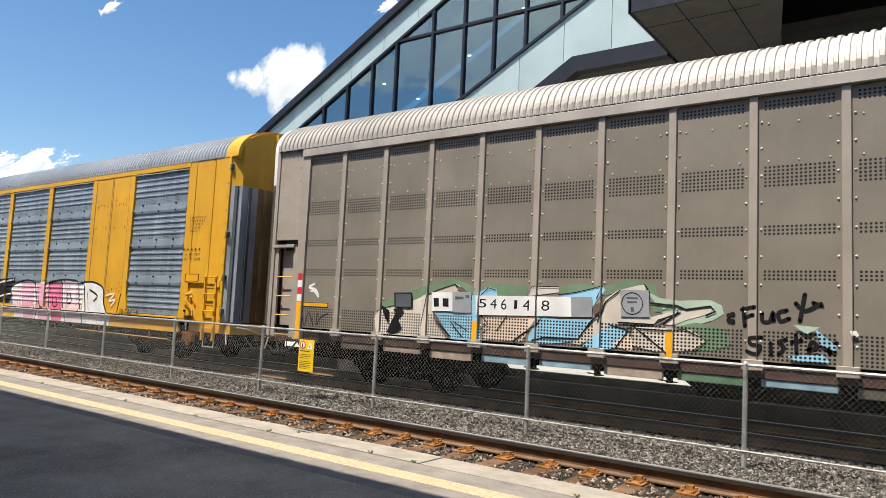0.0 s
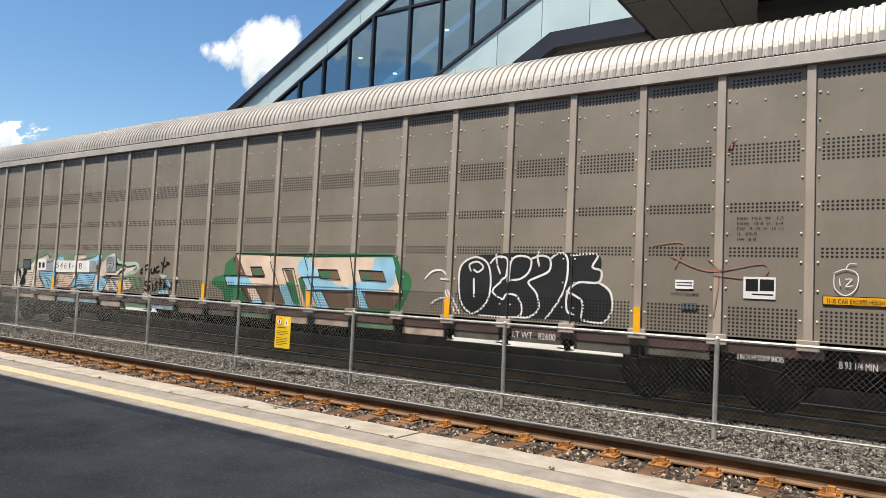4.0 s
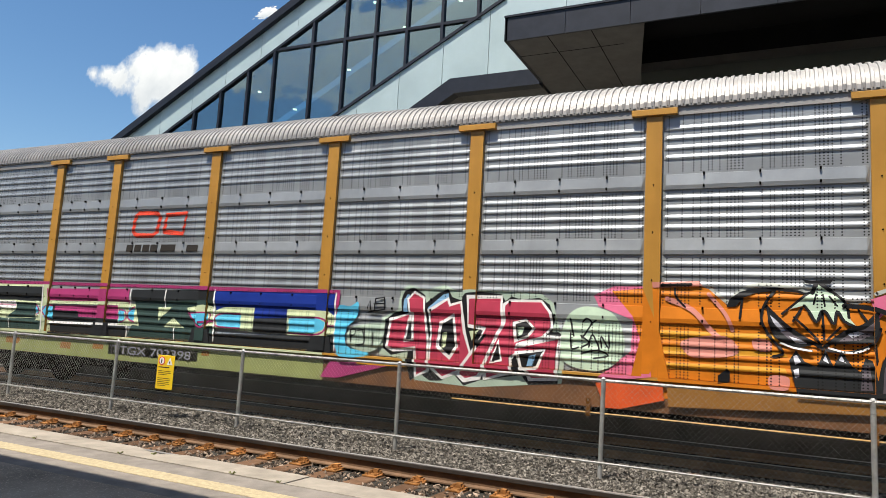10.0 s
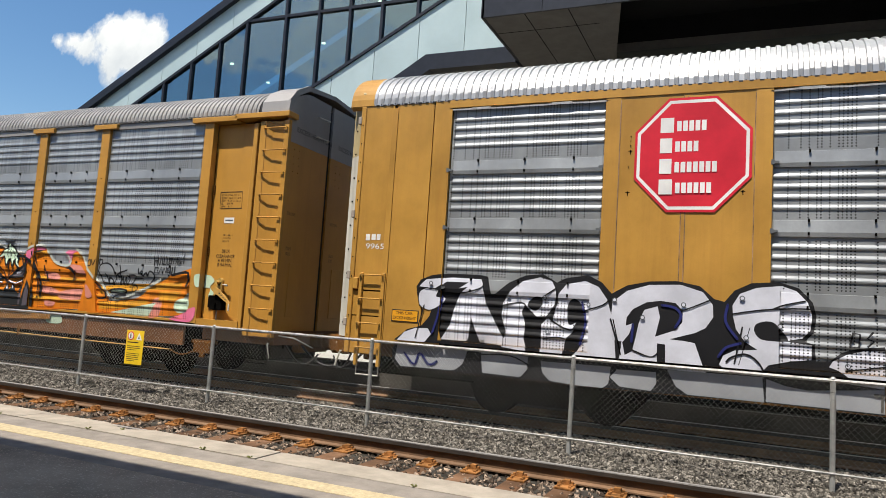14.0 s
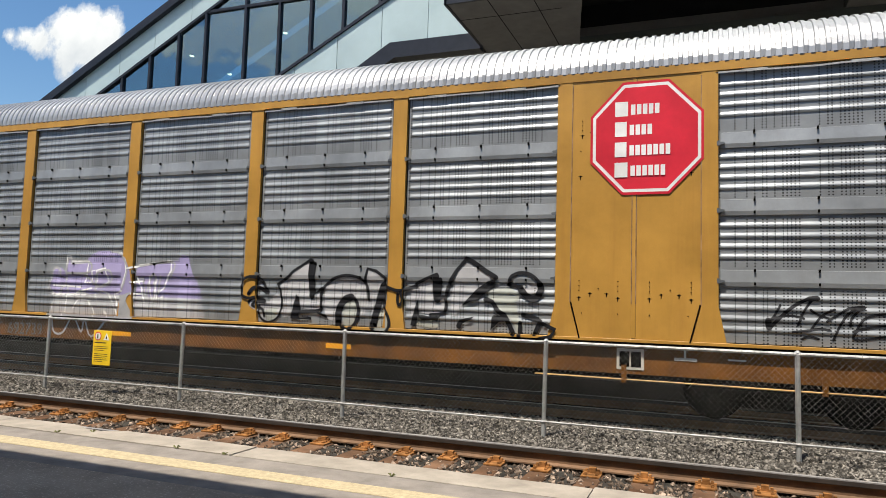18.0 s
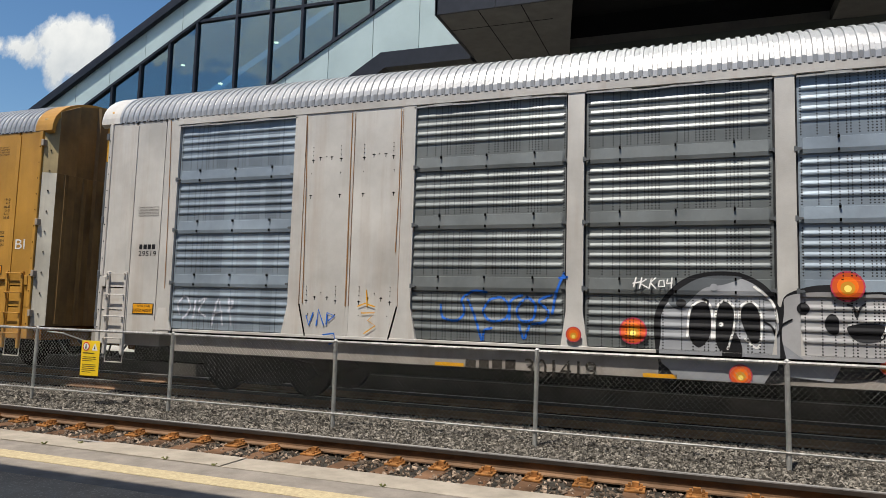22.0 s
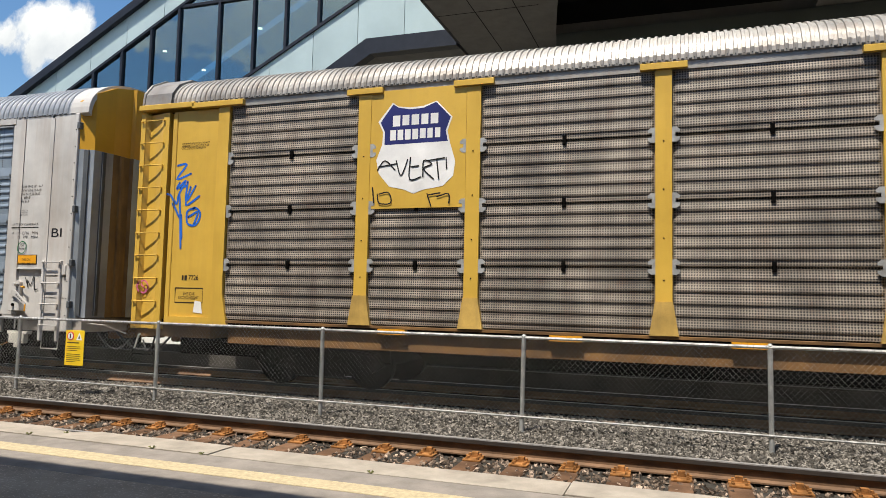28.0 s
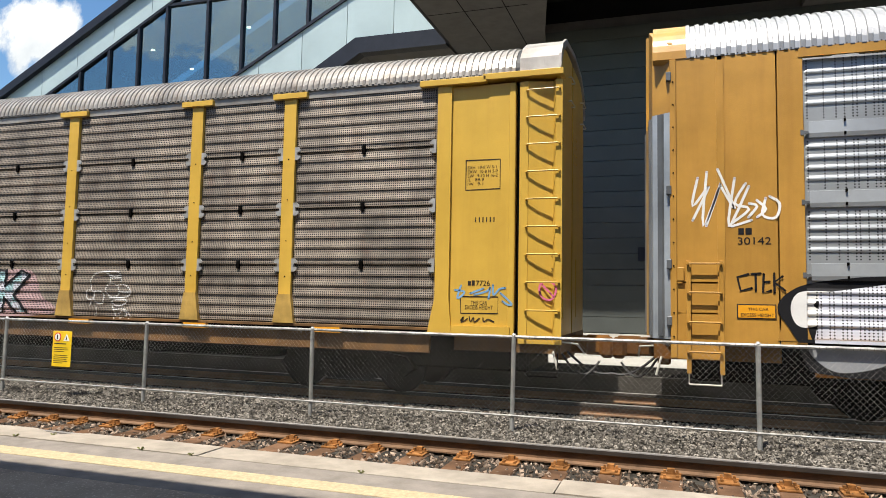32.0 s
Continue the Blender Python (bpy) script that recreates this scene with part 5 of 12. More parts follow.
def stake_car(label, index, roof_mat, body, sheets, sill, kind, flare, door_lo, door_hi, split_z, sill_back=SILL):
    """Car with free-standing side stakes, recessed end doors and full-height end ladders."""
    c = base_car(label, index, roof_mat, body, "stake")
    car = c.ob
    c.sheet = kind
    c.low = 0.72 if flare else 0.63
    under(car, sill, c.low, lip=sill if flare else body, step=(13.16, 13.62), step_mat=M_DARK, back=sill_back)
    c.sill = sill_back
    c.feet = {}
    stakes = [-9.02, -7.13, -4.28, -1.43, 1.42, 4.27, 7.12, 9.02]
    ends = [-11.80] + stakes + [11.80]
    w = 0.115
    for k, (a, b) in enumerate(zip(ends, ends[1:])):
        a, b = a + w, b - w
        c.bays.append((a, b))
        m = sheets[k % len(sheets)]
        part("side_sheet", sheet_mesh(round(b - a, 2), kind, m), m, car, "corrugated perforated steel sheet", at=pose((a + b) / 2, SIDE + VALLEY, 0))
        bm = bmesh.new()
        if kind == "dense":
            # Black sheet stands in for the shaded interior behind the slits.
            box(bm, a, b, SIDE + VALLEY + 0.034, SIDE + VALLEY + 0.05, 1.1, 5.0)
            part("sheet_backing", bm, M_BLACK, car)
            bm = bmesh.new()
            for zz in (2.09, 3.04, 3.99):
                box(bm, (a + b) / 2 - 0.03, (a + b) / 2 + 0.03, SIDE + 0.005, SIDE + 0.05, zz - 0.06, zz + 0.08)
            tagged(part("sheet_latch", bm, M_DARK, car), kind="stuff")
            for zz in (2.09, 3.04, 3.99):
                for e, s in ((a, 1), (b, -1)):
                    bm = bmesh.new()
                    prism(bm, [(e, zz - 0.11), (e + 0.06 * s, zz - 0.11), (e + 0.105 * s, zz - 0.07), (e + 0.105 * s, zz - 0.035), (e + 0.045 * s, zz - 0.03), (e + 0.045 * s, zz + 0.03),
                               (e + 0.105 * s, zz + 0.035), (e + 0.105 * s, zz + 0.07), (e + 0.06 * s, zz + 0.11), (e, zz + 0.11)], SIDE - 0.01, SIDE + 0.01, "y")
                    part("hinge_plate", bm, M_GALV, car, "grey steel hinge plate")
        else:
            for zz in (2.13, 3.11, 4.06):
                for xx in (0.22, 0.5, 0.78):
                    for dz in (-0.01, -0.19):
                        box(bm, a + (b - a) * xx - 0.012, a + (b - a) * xx + 0.012, SIDE - 0.002, SIDE + 0.03, zz + dz - 0.02, zz + dz + 0.02)
            tagged(part("sheet_clip", bm, M_DARK, car), kind="stuff")
    for x in stakes:
        bm = bmesh.new()
        if flare:
            box(bm, x - w, x + w, SIDE - 0.01, SIDE + 0.09, 1.55, TOP_Z)
        else:
            box(bm, x - w, x + w, SIDE - 0.01, SIDE + 0.09, 1.1, TOP_Z)
        s = part("stake", bm, body, car, "painted steel side stake")
        if flare:
            bm = bmesh.new()
            prism(bm, [(x - 0.2, 1.12), (x + 0.2, 1.12), (x + w + 0.005, 1.60), (x - w - 0.005, 1.60)], SIDE - 0.03, SIDE + 0.09, "y")
            c.feet[x] = part("stake_foot", bm, M_FOOT, s, "tan flared foot of the stake")
        part("cap_plate", B(x - 0.33, x + 0.33, SIDE - 0.05, SIDE + 0.06, TOP_Z - 0.005, TOP_Z + 0.09, bevel=0.006), body, s)
        bolts(s, [(x, SIDE - 0.01, z) for z in (1.9, 2.5, 3.2, 3.9)], M_DARK, 0.012)
    part("header_beam", B(-11.75, 11.75, SIDE + 0.02, SIDE + 0.08, TOP_Z - 0.01, 5.09), roof_mat, car, "grey header beam")
    for s in (-1, 1):
        a, b = sorted((s * 11.70, s * 11.92))
        bm = bmesh.new()
        if flare:
            prism(bm, [(s * 11.58, 1.02), (s * 11.98, 1.02), (s * 11.93, 1.58), (s * 11.93, TOP_Z), (s * 11.70, TOP_Z), (s * 11.70, 1.58)], SIDE - 0.01, SIDE + 0.12, "y")
        else:
            box(bm, a, b, SIDE - 0.01, SIDE + 0.12, 1.06, TOP_Z)
        part("stake", bm, body, car)
        # recessed door with a lip
        a, b = sorted((s * 11.92, s * 12.95))
        part("end_door", B(a, b, SIDE + (0.04 if flare else 0.14), SIDE + 0.20, 1.15, 4.93), body, car, "recessed side door")
        a, b = sorted((s * 12.55, s * 12.80))
        if s < 0 and not flare:
            part("door_fold", B(a, b, SIDE + 0.04, SIDE + 0.15, 1.02, 4.92, bevel=0.02), body, car)
        a, b = sorted((s * 12.86, s * 12.96))
        part("door_fold", B(a, b, SIDE + 0.02, SIDE + 0.12, 1.02, 4.9, bevel=0.01), body, car)
        a, b = sorted((s * 11.9, s * 12.9))
        part("door_sill", B(a, b, SIDE + 0.0, SIDE + 0.15, 1.02, 1.16), body, car)
        for z in (3.55, 2.35):
            bm = bmesh.new()
            for k in range(5):
                tube(bm, (s * 11.955, SIDE + 0.12, z + 0.04 * k), (s * 11.955, SIDE + 0.12, z + 0.04 * k + 0.03), 0.016, 6)
            part("door_hinge", bm, M_RUSTBROWN, car)
        # black strip for the slot's shade, then the ladder bay with a slanted plate
        part("slot", B(*sorted((s * 12.97, s * 13.04)), SIDE + 0.16, SIDE + 0.3, 1.0, 4.95), M_BLACK, car)
        bm = bmesh.new()
        x1, x2, x3, x4 = s * 13.03, s * 13.16, s * 13.58, s * 13.68
        y = SIDE
        x5 = s * 13.53
        x6 = s * 13.30
        prism(bm, [(x1, y), (x2, y), (x2 + s * 0.01, y + 0.015), (x6, y + 0.05), (x5, y + (0.095 if flare else 0.062)), (x3, y + 0.012), (x3, y), (x4, y), (x4, y + 0.08), (x5, y + 0.13), (x1, y + 0.10)], 0.92, 4.92, "z")
        bay = part("ladder_bay", bm, body, car, "folded steel ladder bay")
        top = ladder(car, *sorted((x2 - s * 0.02, x4 - s * 0.04)), [1.0 + 0.42 * k for k in range(10)], SIDE - 0.03, body)
        # top beam over the door
        bm = bmesh.new()
        box(bm, *sorted((s * 11.4, s * 12.5)), SIDE - 0.06, SIDE + 0.2, TOP_Z + 0.0, TOP_Z + 0.1, bevel=0.008)
        box(bm, *sorted((s * 12.45, s * 13.70)), SIDE - 0.06, SIDE + 0.25, TOP_Z + 0.03, TOP_Z + 0.13, bevel=0.008)
        part("top_beam", bm, body, car)
        fold = [(-1.505, 5.07), (-1.475, 5.30), (-1.30, 5.52), (-0.95, 5.71), (0.0, 5.80)]
        fold += [(-q, z) for q, z in fold[-2::-1]]
        bm = bmesh.new()
        prism(bm, fold + [(q * 0.97, z - 0.03) for q, z in fold[::-1]], *sorted((s * 13.02, s * 13.62)))
        hood = part("roof_hood", bm, roof_mat, car, "folded metal roof end")
        bm = bmesh.new()
        prism(bm, [(q * 1.012, z + 0.025) for q, z in fold] + [(q * 0.95, z - 0.06) for q, z in fold[::-1]], *sorted((s * 13.62, s * 13.66)))
        part("flange", bm, roof_mat, hood)
        # Solid black arc puts the gap's shade into shape and colour.
        bm = bmesh.new()
        prism(bm, [(q * 0.985, z + 0.0) for q, z in ARC] + [(q * 0.93, z - 0.06) for q, z in ARC[::-1]], *sorted((s * 12.90, s * 13.04)))
        part("roof_gap", bm, M_BLACK, hood, "black strip for the shaded gap beside the roof end")
        part("roof_liner", B(*sorted((s * 13.0, s * 13.34)), -1.2, 1.2, 5.0, 5.4), M_DARK, car)
    if not flare:
        hand_brake(car, 12.33, 1.86, M_DARK, M_RUNG, M_PALE, SIDE + 0.14, M_FOOT)
    if not flare:
        rod_line(car, 1.2, 11.3, M_RUNG, (3.4, 7.0, 10.45))
    part("roof", roof_mesh(-12.95, 12.95, 0.108, 0.022, roof_mat), roof_mat, car, "ribbed metal roof")
    eave_marks(car, -12.9, 12.9, 0.108, 5.078)
    flat_end(car, door_lo, door_hi, split_z, (("EXCESS HEIGHT CAR", 0.25, 4.78, 0.13), ("|||||||||||||||", 0.15, 3.2, 0.07), ("|||||||||", 0.2, 2.55, 0.07), ("||||||||", 0.2, 2.45, 0.07)) if not flare else ())
    return c


def post_car(label, index):
    """Taupe car with narrow perforated bays between many posts."""
    c = base_car(label, index, M_CREAM_ROOF, M_TAUPE, "posts", 1.18)
    car = c.ob
    under(car, M_MAROON, 0.85, flange=False, step=(12.88, 13.32), step_mat=M_DARK, belly=4.9)
    pitch = 1.142
    bay = mesh_of(B(-pitch / 2 + 0.05, pitch / 2 - 0.05, SIDE + 0.045, SIDE + 0.08, 1.08, 4.79), "side_sheet", M_TAUPE)
    post = mesh_of(B(-0.056, 0.056, SIDE, SIDE + 0.08, 0.97, 4.80, bevel=0.006), "post", M_TAUPE_P)
    foot = mesh_of(B(-0.135, 0.135, SIDE - 0.006, SIDE + 0.06, 0.955, 1.10, bevel=0.006), "post_foot", M_TAUPE_P)
    bm = bmesh.new()
    for s in (-1, 1):
        for z in (1.35, 1.75, 2.13, 2.52, 2.9, 3.28, 3.66, 4.05, 4.42):
            tube(bm, (s * (pitch / 2 - 0.10), SIDE + 0.045, z), (s * (pitch / 2 - 0.10), SIDE + 0.03, z), 0.019, 7, 0.008)
    for z in (4.40, 3.86):
        for x in (-0.38, 0.0, 0.38):
            tube(bm, (x, SIDE + 0.045, z), (x, SIDE + 0.035, z), 0.013, 6)
    rivets = mesh_of(bm, "bolt", M_PALE)
    for k in range(22):
        x = -12.562 + pitch * (k + 0.5)
        p = part("side_sheet", bay, M_TAUPE, car, "perforated flat steel sheet", at=pose(x, 0, 0))
        tagged(part("bolt", rivets, M_PALE, p), kind="stuff")
        c.bays.append((x - pitch / 2 + 0.056, x + pitch / 2 - 0.056))
    for k in range(1, 22):
        part("post", post, M_TAUPE_P, car, at=pose(-12.562 + pitch * k, 0, 0))
        part("post_foot", foot, M_TAUPE_P, car, at=pose(-12.562 + pitch * k, 0, 0))
    for k in range(1, 20):
        x = -12.562 + pitch * (k + 0.5)
        tint = {2: M_CH_TAN, 3: M_CH_TAN, 4: M_CH_BLUE, 5: M_CH_BLUE, 6: M_CH_TAN, 7: M_CH_GREEN, 8: M_CH_BLUE, 11: M_CH_GREEN, 12: M_CH_TAN, 13: M_CH_TAN, 14: M_CH_GREEN, 15: M_CH_TAN}.get(k, M_CHANNEL)
        part("lower_channel", B(x - 0.47, x + 0.45, SIDE + 0.10, SIDE + 0.16, 0.70 + 0.02 * (k % 3), 0.835, bevel=0.006), tint, car)
        bm = bmesh.new()
        box(bm, x + 0.5, x + 0.58, SIDE + 0.12, SIDE + 0.2, 0.66, 0.86)
        tube(bm, (x + 0.40, SIDE + 0.09, 0.70), (x + 0.68, SIDE + 0.09, 0.68), 0.012, 6)
        part("tie_down_bracket", bm, M_DARK, car)
    for s in (-1, 1):
        part("end_post", B(*sorted((s * 12.45, s * 12.68)), SIDE - 0.004, SIDE + 0.09, 0.82, 4.82), M_TAUPE_P, car)
        part("yellow_marker", B(*sorted((s * 12.47, s * 12.60)), SIDE - 0.009, SIDE - 0.003, 0.85, 1.62), M_MARKER, car, "yellow reflective strip")
        for k in range(4):
            part("marker_band", B(*sorted((s * 12.47, s * 12.60)), SIDE - 0.009, SIDE - 0.003, 1.64 + 0.15 * k, 1.785 + 0.15 * k), (M_RED, M_WHITE)[(k + 1) % 2], car)
        # end bay with a ladder recess
        a, b = sorted((s * 12.72, s * 13.46))
        part("end_panel", B(a, b, SIDE + 0.05, SIDE + 0.10, 2.98, 5.1), M_TAUPE_P, car)
        for p, q in ((12.72, 12.86), (13.34, 13.46)):
            part("end_panel", B(*sorted((s * p, s * q)), SIDE + 0.05, SIDE + 0.10, 0.85, 2.82), M_TAUPE_P, car)
        # Black box puts the shade of the slot into colour.
        part("end_slot", B(*sorted((s * 12.82, s * 13.2)), SIDE + 0.12, SIDE + 0.2, 2.75, 3.0), M_BLACK, car)
        part("shelf", B(*sorted((s * 12.82, s * 13.50)), SIDE + 0.0, SIDE + 0.12, 2.80, 2.87, bevel=0.01), M_TAUPE_P, car)
        part("ladder_recess", B(*sorted((s * 12.86, s * 13.34)), SIDE + 0.18, SIDE + 0.22, 0.85, 2.82), M_TAUPE_P, car)
        ladder(car, *sorted((s * 12.88, s * 13.32)), [0.9, 1.32, 1.74, 2.16], SIDE + 0.06, M_RUNG)
        bolts(car, [(s * x, SIDE + 0.05, 3.1 + 0.3 * k) for x in (12.8, 13.4) for k in range(6)], M_PALE, 0.016)
        part("corner_post", B(*sorted((s * 13.46, s * 13.56)), SIDE + 0.02, SIDE + 0.2, 0.85, 5.15), M_TAUPE_P, car)
        bm = bmesh.new()
        box(bm, *sorted((s * 12.72, s * 13.5)), SIDE + 0.04, SIDE + 0.10, 5.0, 5.15)
        part("end_header", bm, M_CREAM_ROOF, car)
    for k in (4, 7, 10, 13, 16, 19):
        x = -12.562 + pitch * k
        part("yellow_marker", B(x - 0.052, x + 0.052, SIDE - 0.012, SIDE - 0.001, 1.0, 1.42), M_MARKER, car, "yellow reflective strip")
    part("header_beam", B(-12.68, 12.68, SIDE - 0.035, SIDE + 0.08, 4.80, 4.965, bevel=0.008), M_HEADER, car, "taupe header beam")
    part("roof", roof_mesh(-13.5, 13.5, 0.132, 0.026, M_CREAM_ROOF), M_CREAM_ROOF, car, "ribbed cream metal roof", at=pose(0, 0, -0.07))
    eave_marks(car, -13.5, 13.5, 0.132, 4.985)
    end_doors(car, M_BROWN, M_WHITE, 4.25)
    return c


car_yellow = framed_car("bright yellow autorack railcar with ribbed grey side sheets", 0, M_SILVER_ROOF, M_YELLOW, [M_ZINC_SKY], M_YELLOW, M_GREYBLUE, M_YELLOW, 4.35)
car_taupe = post_car("taupe autorack railcar with perforated sheets and graffiti", 1)
car_ochre = stake_car("ochre and silver autorack railcar covered in colourful graffiti", 2, M_GREY_ROOF, M_OCHRE, [M_ZINC], M_OCHRESILL, "plain", False, M_OCHRE, M_GREY_ROOF, 4.55, sill_back=0.05)
car_orange = framed_car("orange-tan autorack railcar with red octagon badges", 3, M_SILVER_ROOF, M_ORANGE, [M_ZINC_WORN], M_RUSTBROWN, M_PALE, M_ORANGE, 4.2)
car_white = framed_car("off-white autorack railcar with dull grey side sheets", 4, M_SILVER_ROOF, M_OFFWHITE, [M_ZINC_SKY, M_ZINC_DULL, M_ZINC_DULL, M_ZINC_SKY, M_ZINC_DULL, M_ZINC_DULL, M_ZINC_SKY], M_GREYSILL, M_GREYBLUE, M_YELLOW, 4.35)
car_rusty = stake_car("yellow autorack railcar with rust-stained perforated sheets", 5, M_RUSTY_ROOF, M_UPYEL, [M_UPGREY], M_DARKSILL, "dense", True, M_UPYEL, M_UPYEL, 4.5)
part("emblem_plate", B(-8.90, -7.25, SIDE - 0.006, SIDE + 0.045, 3.02, TOP_Z + 0.03), M_UPYEL, car_rusty.ob, "flat yellow plate")
car_rusty.plates.append((-8.90, -7.25, 3.02, TOP_Z))
for c, z, xs in ((car_orange, 0.735, (-6.6, -1.8, 2.97)), (car_rusty, 0.985, (-8.68, -5.9, -3.4, -0.82, 1.8, 4.4, 7.0, 9.6))):
    front = SIDE - 0.014 if c is car_rusty else SIDE + SILL - 0.006
    for x in xs:
        part("reflector_patch", B(x, x + 0.48, front, SIDE + SILL + 0.01, z, z + 0.085), M_PATCH, c.ob, "orange reflector patch")
part("sill_window", B(7.79, 8.17, SIDE + SILL - 0.012, SIDE + SILL + 0.01, 0.68, 0.98, bevel=0.004), M_PALE, car_orange.ob, "pale framed opening in the sill")
for a, b in ((7.83, 7.97), (7.99, 8.13)):
    part("opening", B(a, b, SIDE + SILL - 0.016, SIDE + SILL, 0.72, 0.94), M_DARK, car_orange.ob)
part("sill_stencil", B(8.58, 8.88, SIDE + SILL - 0.008, SIDE + SILL + 0.01, 0.845, 0.885), M_PALE, car_orange.ob)
part("stem", B(8.71, 8.74, SIDE + SILL - 0.012, SIDE + SILL + 0.01, 0.885, 0.99), M_PALE, car_orange.ob)
part("sill_stencil", B(9.28, 9.51, SIDE + SILL - 0.008, SIDE + SILL + 0.01, 0.88, 0.90), M_PALE, car_orange.ob)
car_tan = framed_car("orange autorack railcar with grey corner posts", 6, M_SILVER_ROOF, M_ORANGE, [M_ZINC], M_RUSTBROWN, M_GREYBLUE, M_ORANGE, 4.3)


# ---- paint on the cars: graffiti and lettering laid on the real surface ----
COLOURS = {
    "black": (0.012, 0.012, 0.014), "white": (0.76, 0.75, 0.73), "tan": (0.70, 0.55, 0.43), "sky": (0.30, 0.56, 0.72), "green": (0.045, 0.17, 0.075), "pink": (0.72, 0.38, 0.48),
    "palepink": (0.74, 0.58, 0.62), "rose": (0.68, 0.16, 0.28), "magenta": (0.36, 0.04, 0.15), "navy": (0.008, 0.030, 0.24), "lime": (0.55, 0.62, 0.38), "mint": (0.52, 0.66, 0.50),
    "bottle": (0.035, 0.065, 0.058), "coal": (0.022, 0.024, 0.026), "cyan": (0.10, 0.50, 0.74), "crimson": (0.44, 0.045, 0.085), "orange": (0.62, 0.185, 0.012), "amber": (0.62, 0.285, 0.025),
    "lilac": (0.33, 0.29, 0.47), "silver": (0.60, 0.61, 0.68), "haze": (0.38, 0.375, 0.38), "dim": (0.17, 0.165, 0.15), "mid": (0.30, 0.31, 0.33), "steel": (0.20, 0.38, 0.58), "azure": (0.02, 0.13, 0.55), "glow": (0.95, 0.70, 0.15),
    "ember": (0.62, 0.09, 0.02), "slate": (0.09, 0.10, 0.11), "badge": (0.60, 0.02, 0.04), "shield": (0.02, 0.025, 0.13), "ink": (0.03, 0.025, 0.02), "plum": (0.10, 0.085, 0.10),
    "fadedpink": (0.50, 0.34, 0.34), "teal": (0.36, 0.56, 0.58), "flame": (0.80, 0.16, 0.01), "gold": (0.75, 0.36, 0.01), "brownish": (0.16, 0.11, 0.08), "vermilion": (0.70, 0.06, 0.028), "copper": (0.28, 0.13, 0.03), "shaded_lime": (0.27, 0.30, 0.11), "fern": (0.17, 0.25, 0.155), "cream": (0.62, 0.555, 0.47), "salmon": (0.60, 0.235, 0.19), "foam": (0.46, 0.48, 0.43), "bone": (0.36, 0.37, 0.33), "worn": (0.10, 0.095, 0.085), "sage": (0.40, 0.50, 0.40), "redhaze": (0.33, 0.17, 0.14),
}
SPRAY = {}


def spray(colour, punched=""):
    key = (colour, punched)
    if key not in SPRAY:
        SPRAY[key] = mat("spray_" + colour, COLOURS[colour], 0.55, spec=0.22, var=0.10, scale=1.6, grain=40, bump=0.03, punched=punched)
    return SPRAY[key]


def smooth_path(pts, closed=False, per=5):
    """Catmull-Rom curve through the points."""
    n = len(pts)
    out = []
    for i in range(n if closed else n - 1):
        p = [pts[(i + k) % n] if closed else pts[min(max(i + k, 0), n - 1)] for k in (-1, 0, 1, 2)]
        for s in range(per):
            t = s / per
            out.append(tuple(0.5 * (2 * b + (c - a) * t + (2 * a - 5 * b + 4 * c - d) * t * t + (3 * b - a - 3 * c + d) * t ** 3) for a, b, c, d in zip(*p)))
    if not closed:
        out.append(pts[-1])
    return out


def cut(poly, axis, limit, keep_low):
    """The part of a convex polygon on one side of a line."""
    out = []
    for p, q in zip(poly, poly[1:] + poly[:1]):
        a, b = p[axis] - limit, q[axis] - limit
        if keep_low:
            a, b = -a, -b
        if a >= 0:
            out.append(p)
        if (a > 0 > b) or (a < 0 < b):
            u = a / (a - b)
            out.append((p[0] + (q[0] - p[0]) * u, p[1] + (q[1] - p[1]) * u))
    return out


STEPS = {
    "framed": ((6.77, -0.006), (9.30, 0.0), (11.64, -0.007), (12.06, 0.004), (12.70, -0.012), (12.80, 0.004), (13.33, -0.02), (13.42, 0.0)),
    "stake": ((11.70, -0.01), (11.925, 0.14), (12.55, 0.04), (12.80, 0.02), (12.86, 0.02), (12.96, 0.0), (13.16, 0.012), (13.235, 0.028), (13.31, 0.044), (13.385, 0.050), (13.46, 0.054), (13.53, 0.01), (13.58, 0.0)),
    "posts": ((12.45, -0.004), (12.68, 0.05), (12.86, 0.18), (13.34, 0.05), (13.46, 0.02)),
}


def side_depth(c, x, z):
    """How far the painted side lies behind the near plane, off the sheets."""
    d = {"framed": 0.0, "stake": -0.01, "posts": 0.0}[c.style]
    if c.style == "framed" and 6.77 < abs(x) < 9.3:
        d = -0.006
    for at, depth in STEPS[c.style]:
        if abs(x) >= at:
            d = depth
    if c.style == "stake" and 11.92 < abs(x) < 12.86:
        if c.sheet == "dense":
            d = 0.04
        elif x > 0:
            d = 0.14
    if c.style == "posts" and z > 2.98 and abs(x) > 12.7:
        d = 0.05
    if c.style == "framed" and 12.03 < x < 12.7 and z < 1.98:
        d = 0.05
    return d


def surface_y(c, x, z):
    if z < 1.073:
        return SIDE + c.sill
    for a, b in c.bays:
        if a < x < b and z < TOP_Z:
            return SIDE + 0.045 if c.style == "posts" else SIDE + VALLEY - sheet_depth(c.sheet, z)
    return SIDE + side_depth(c, x, z)


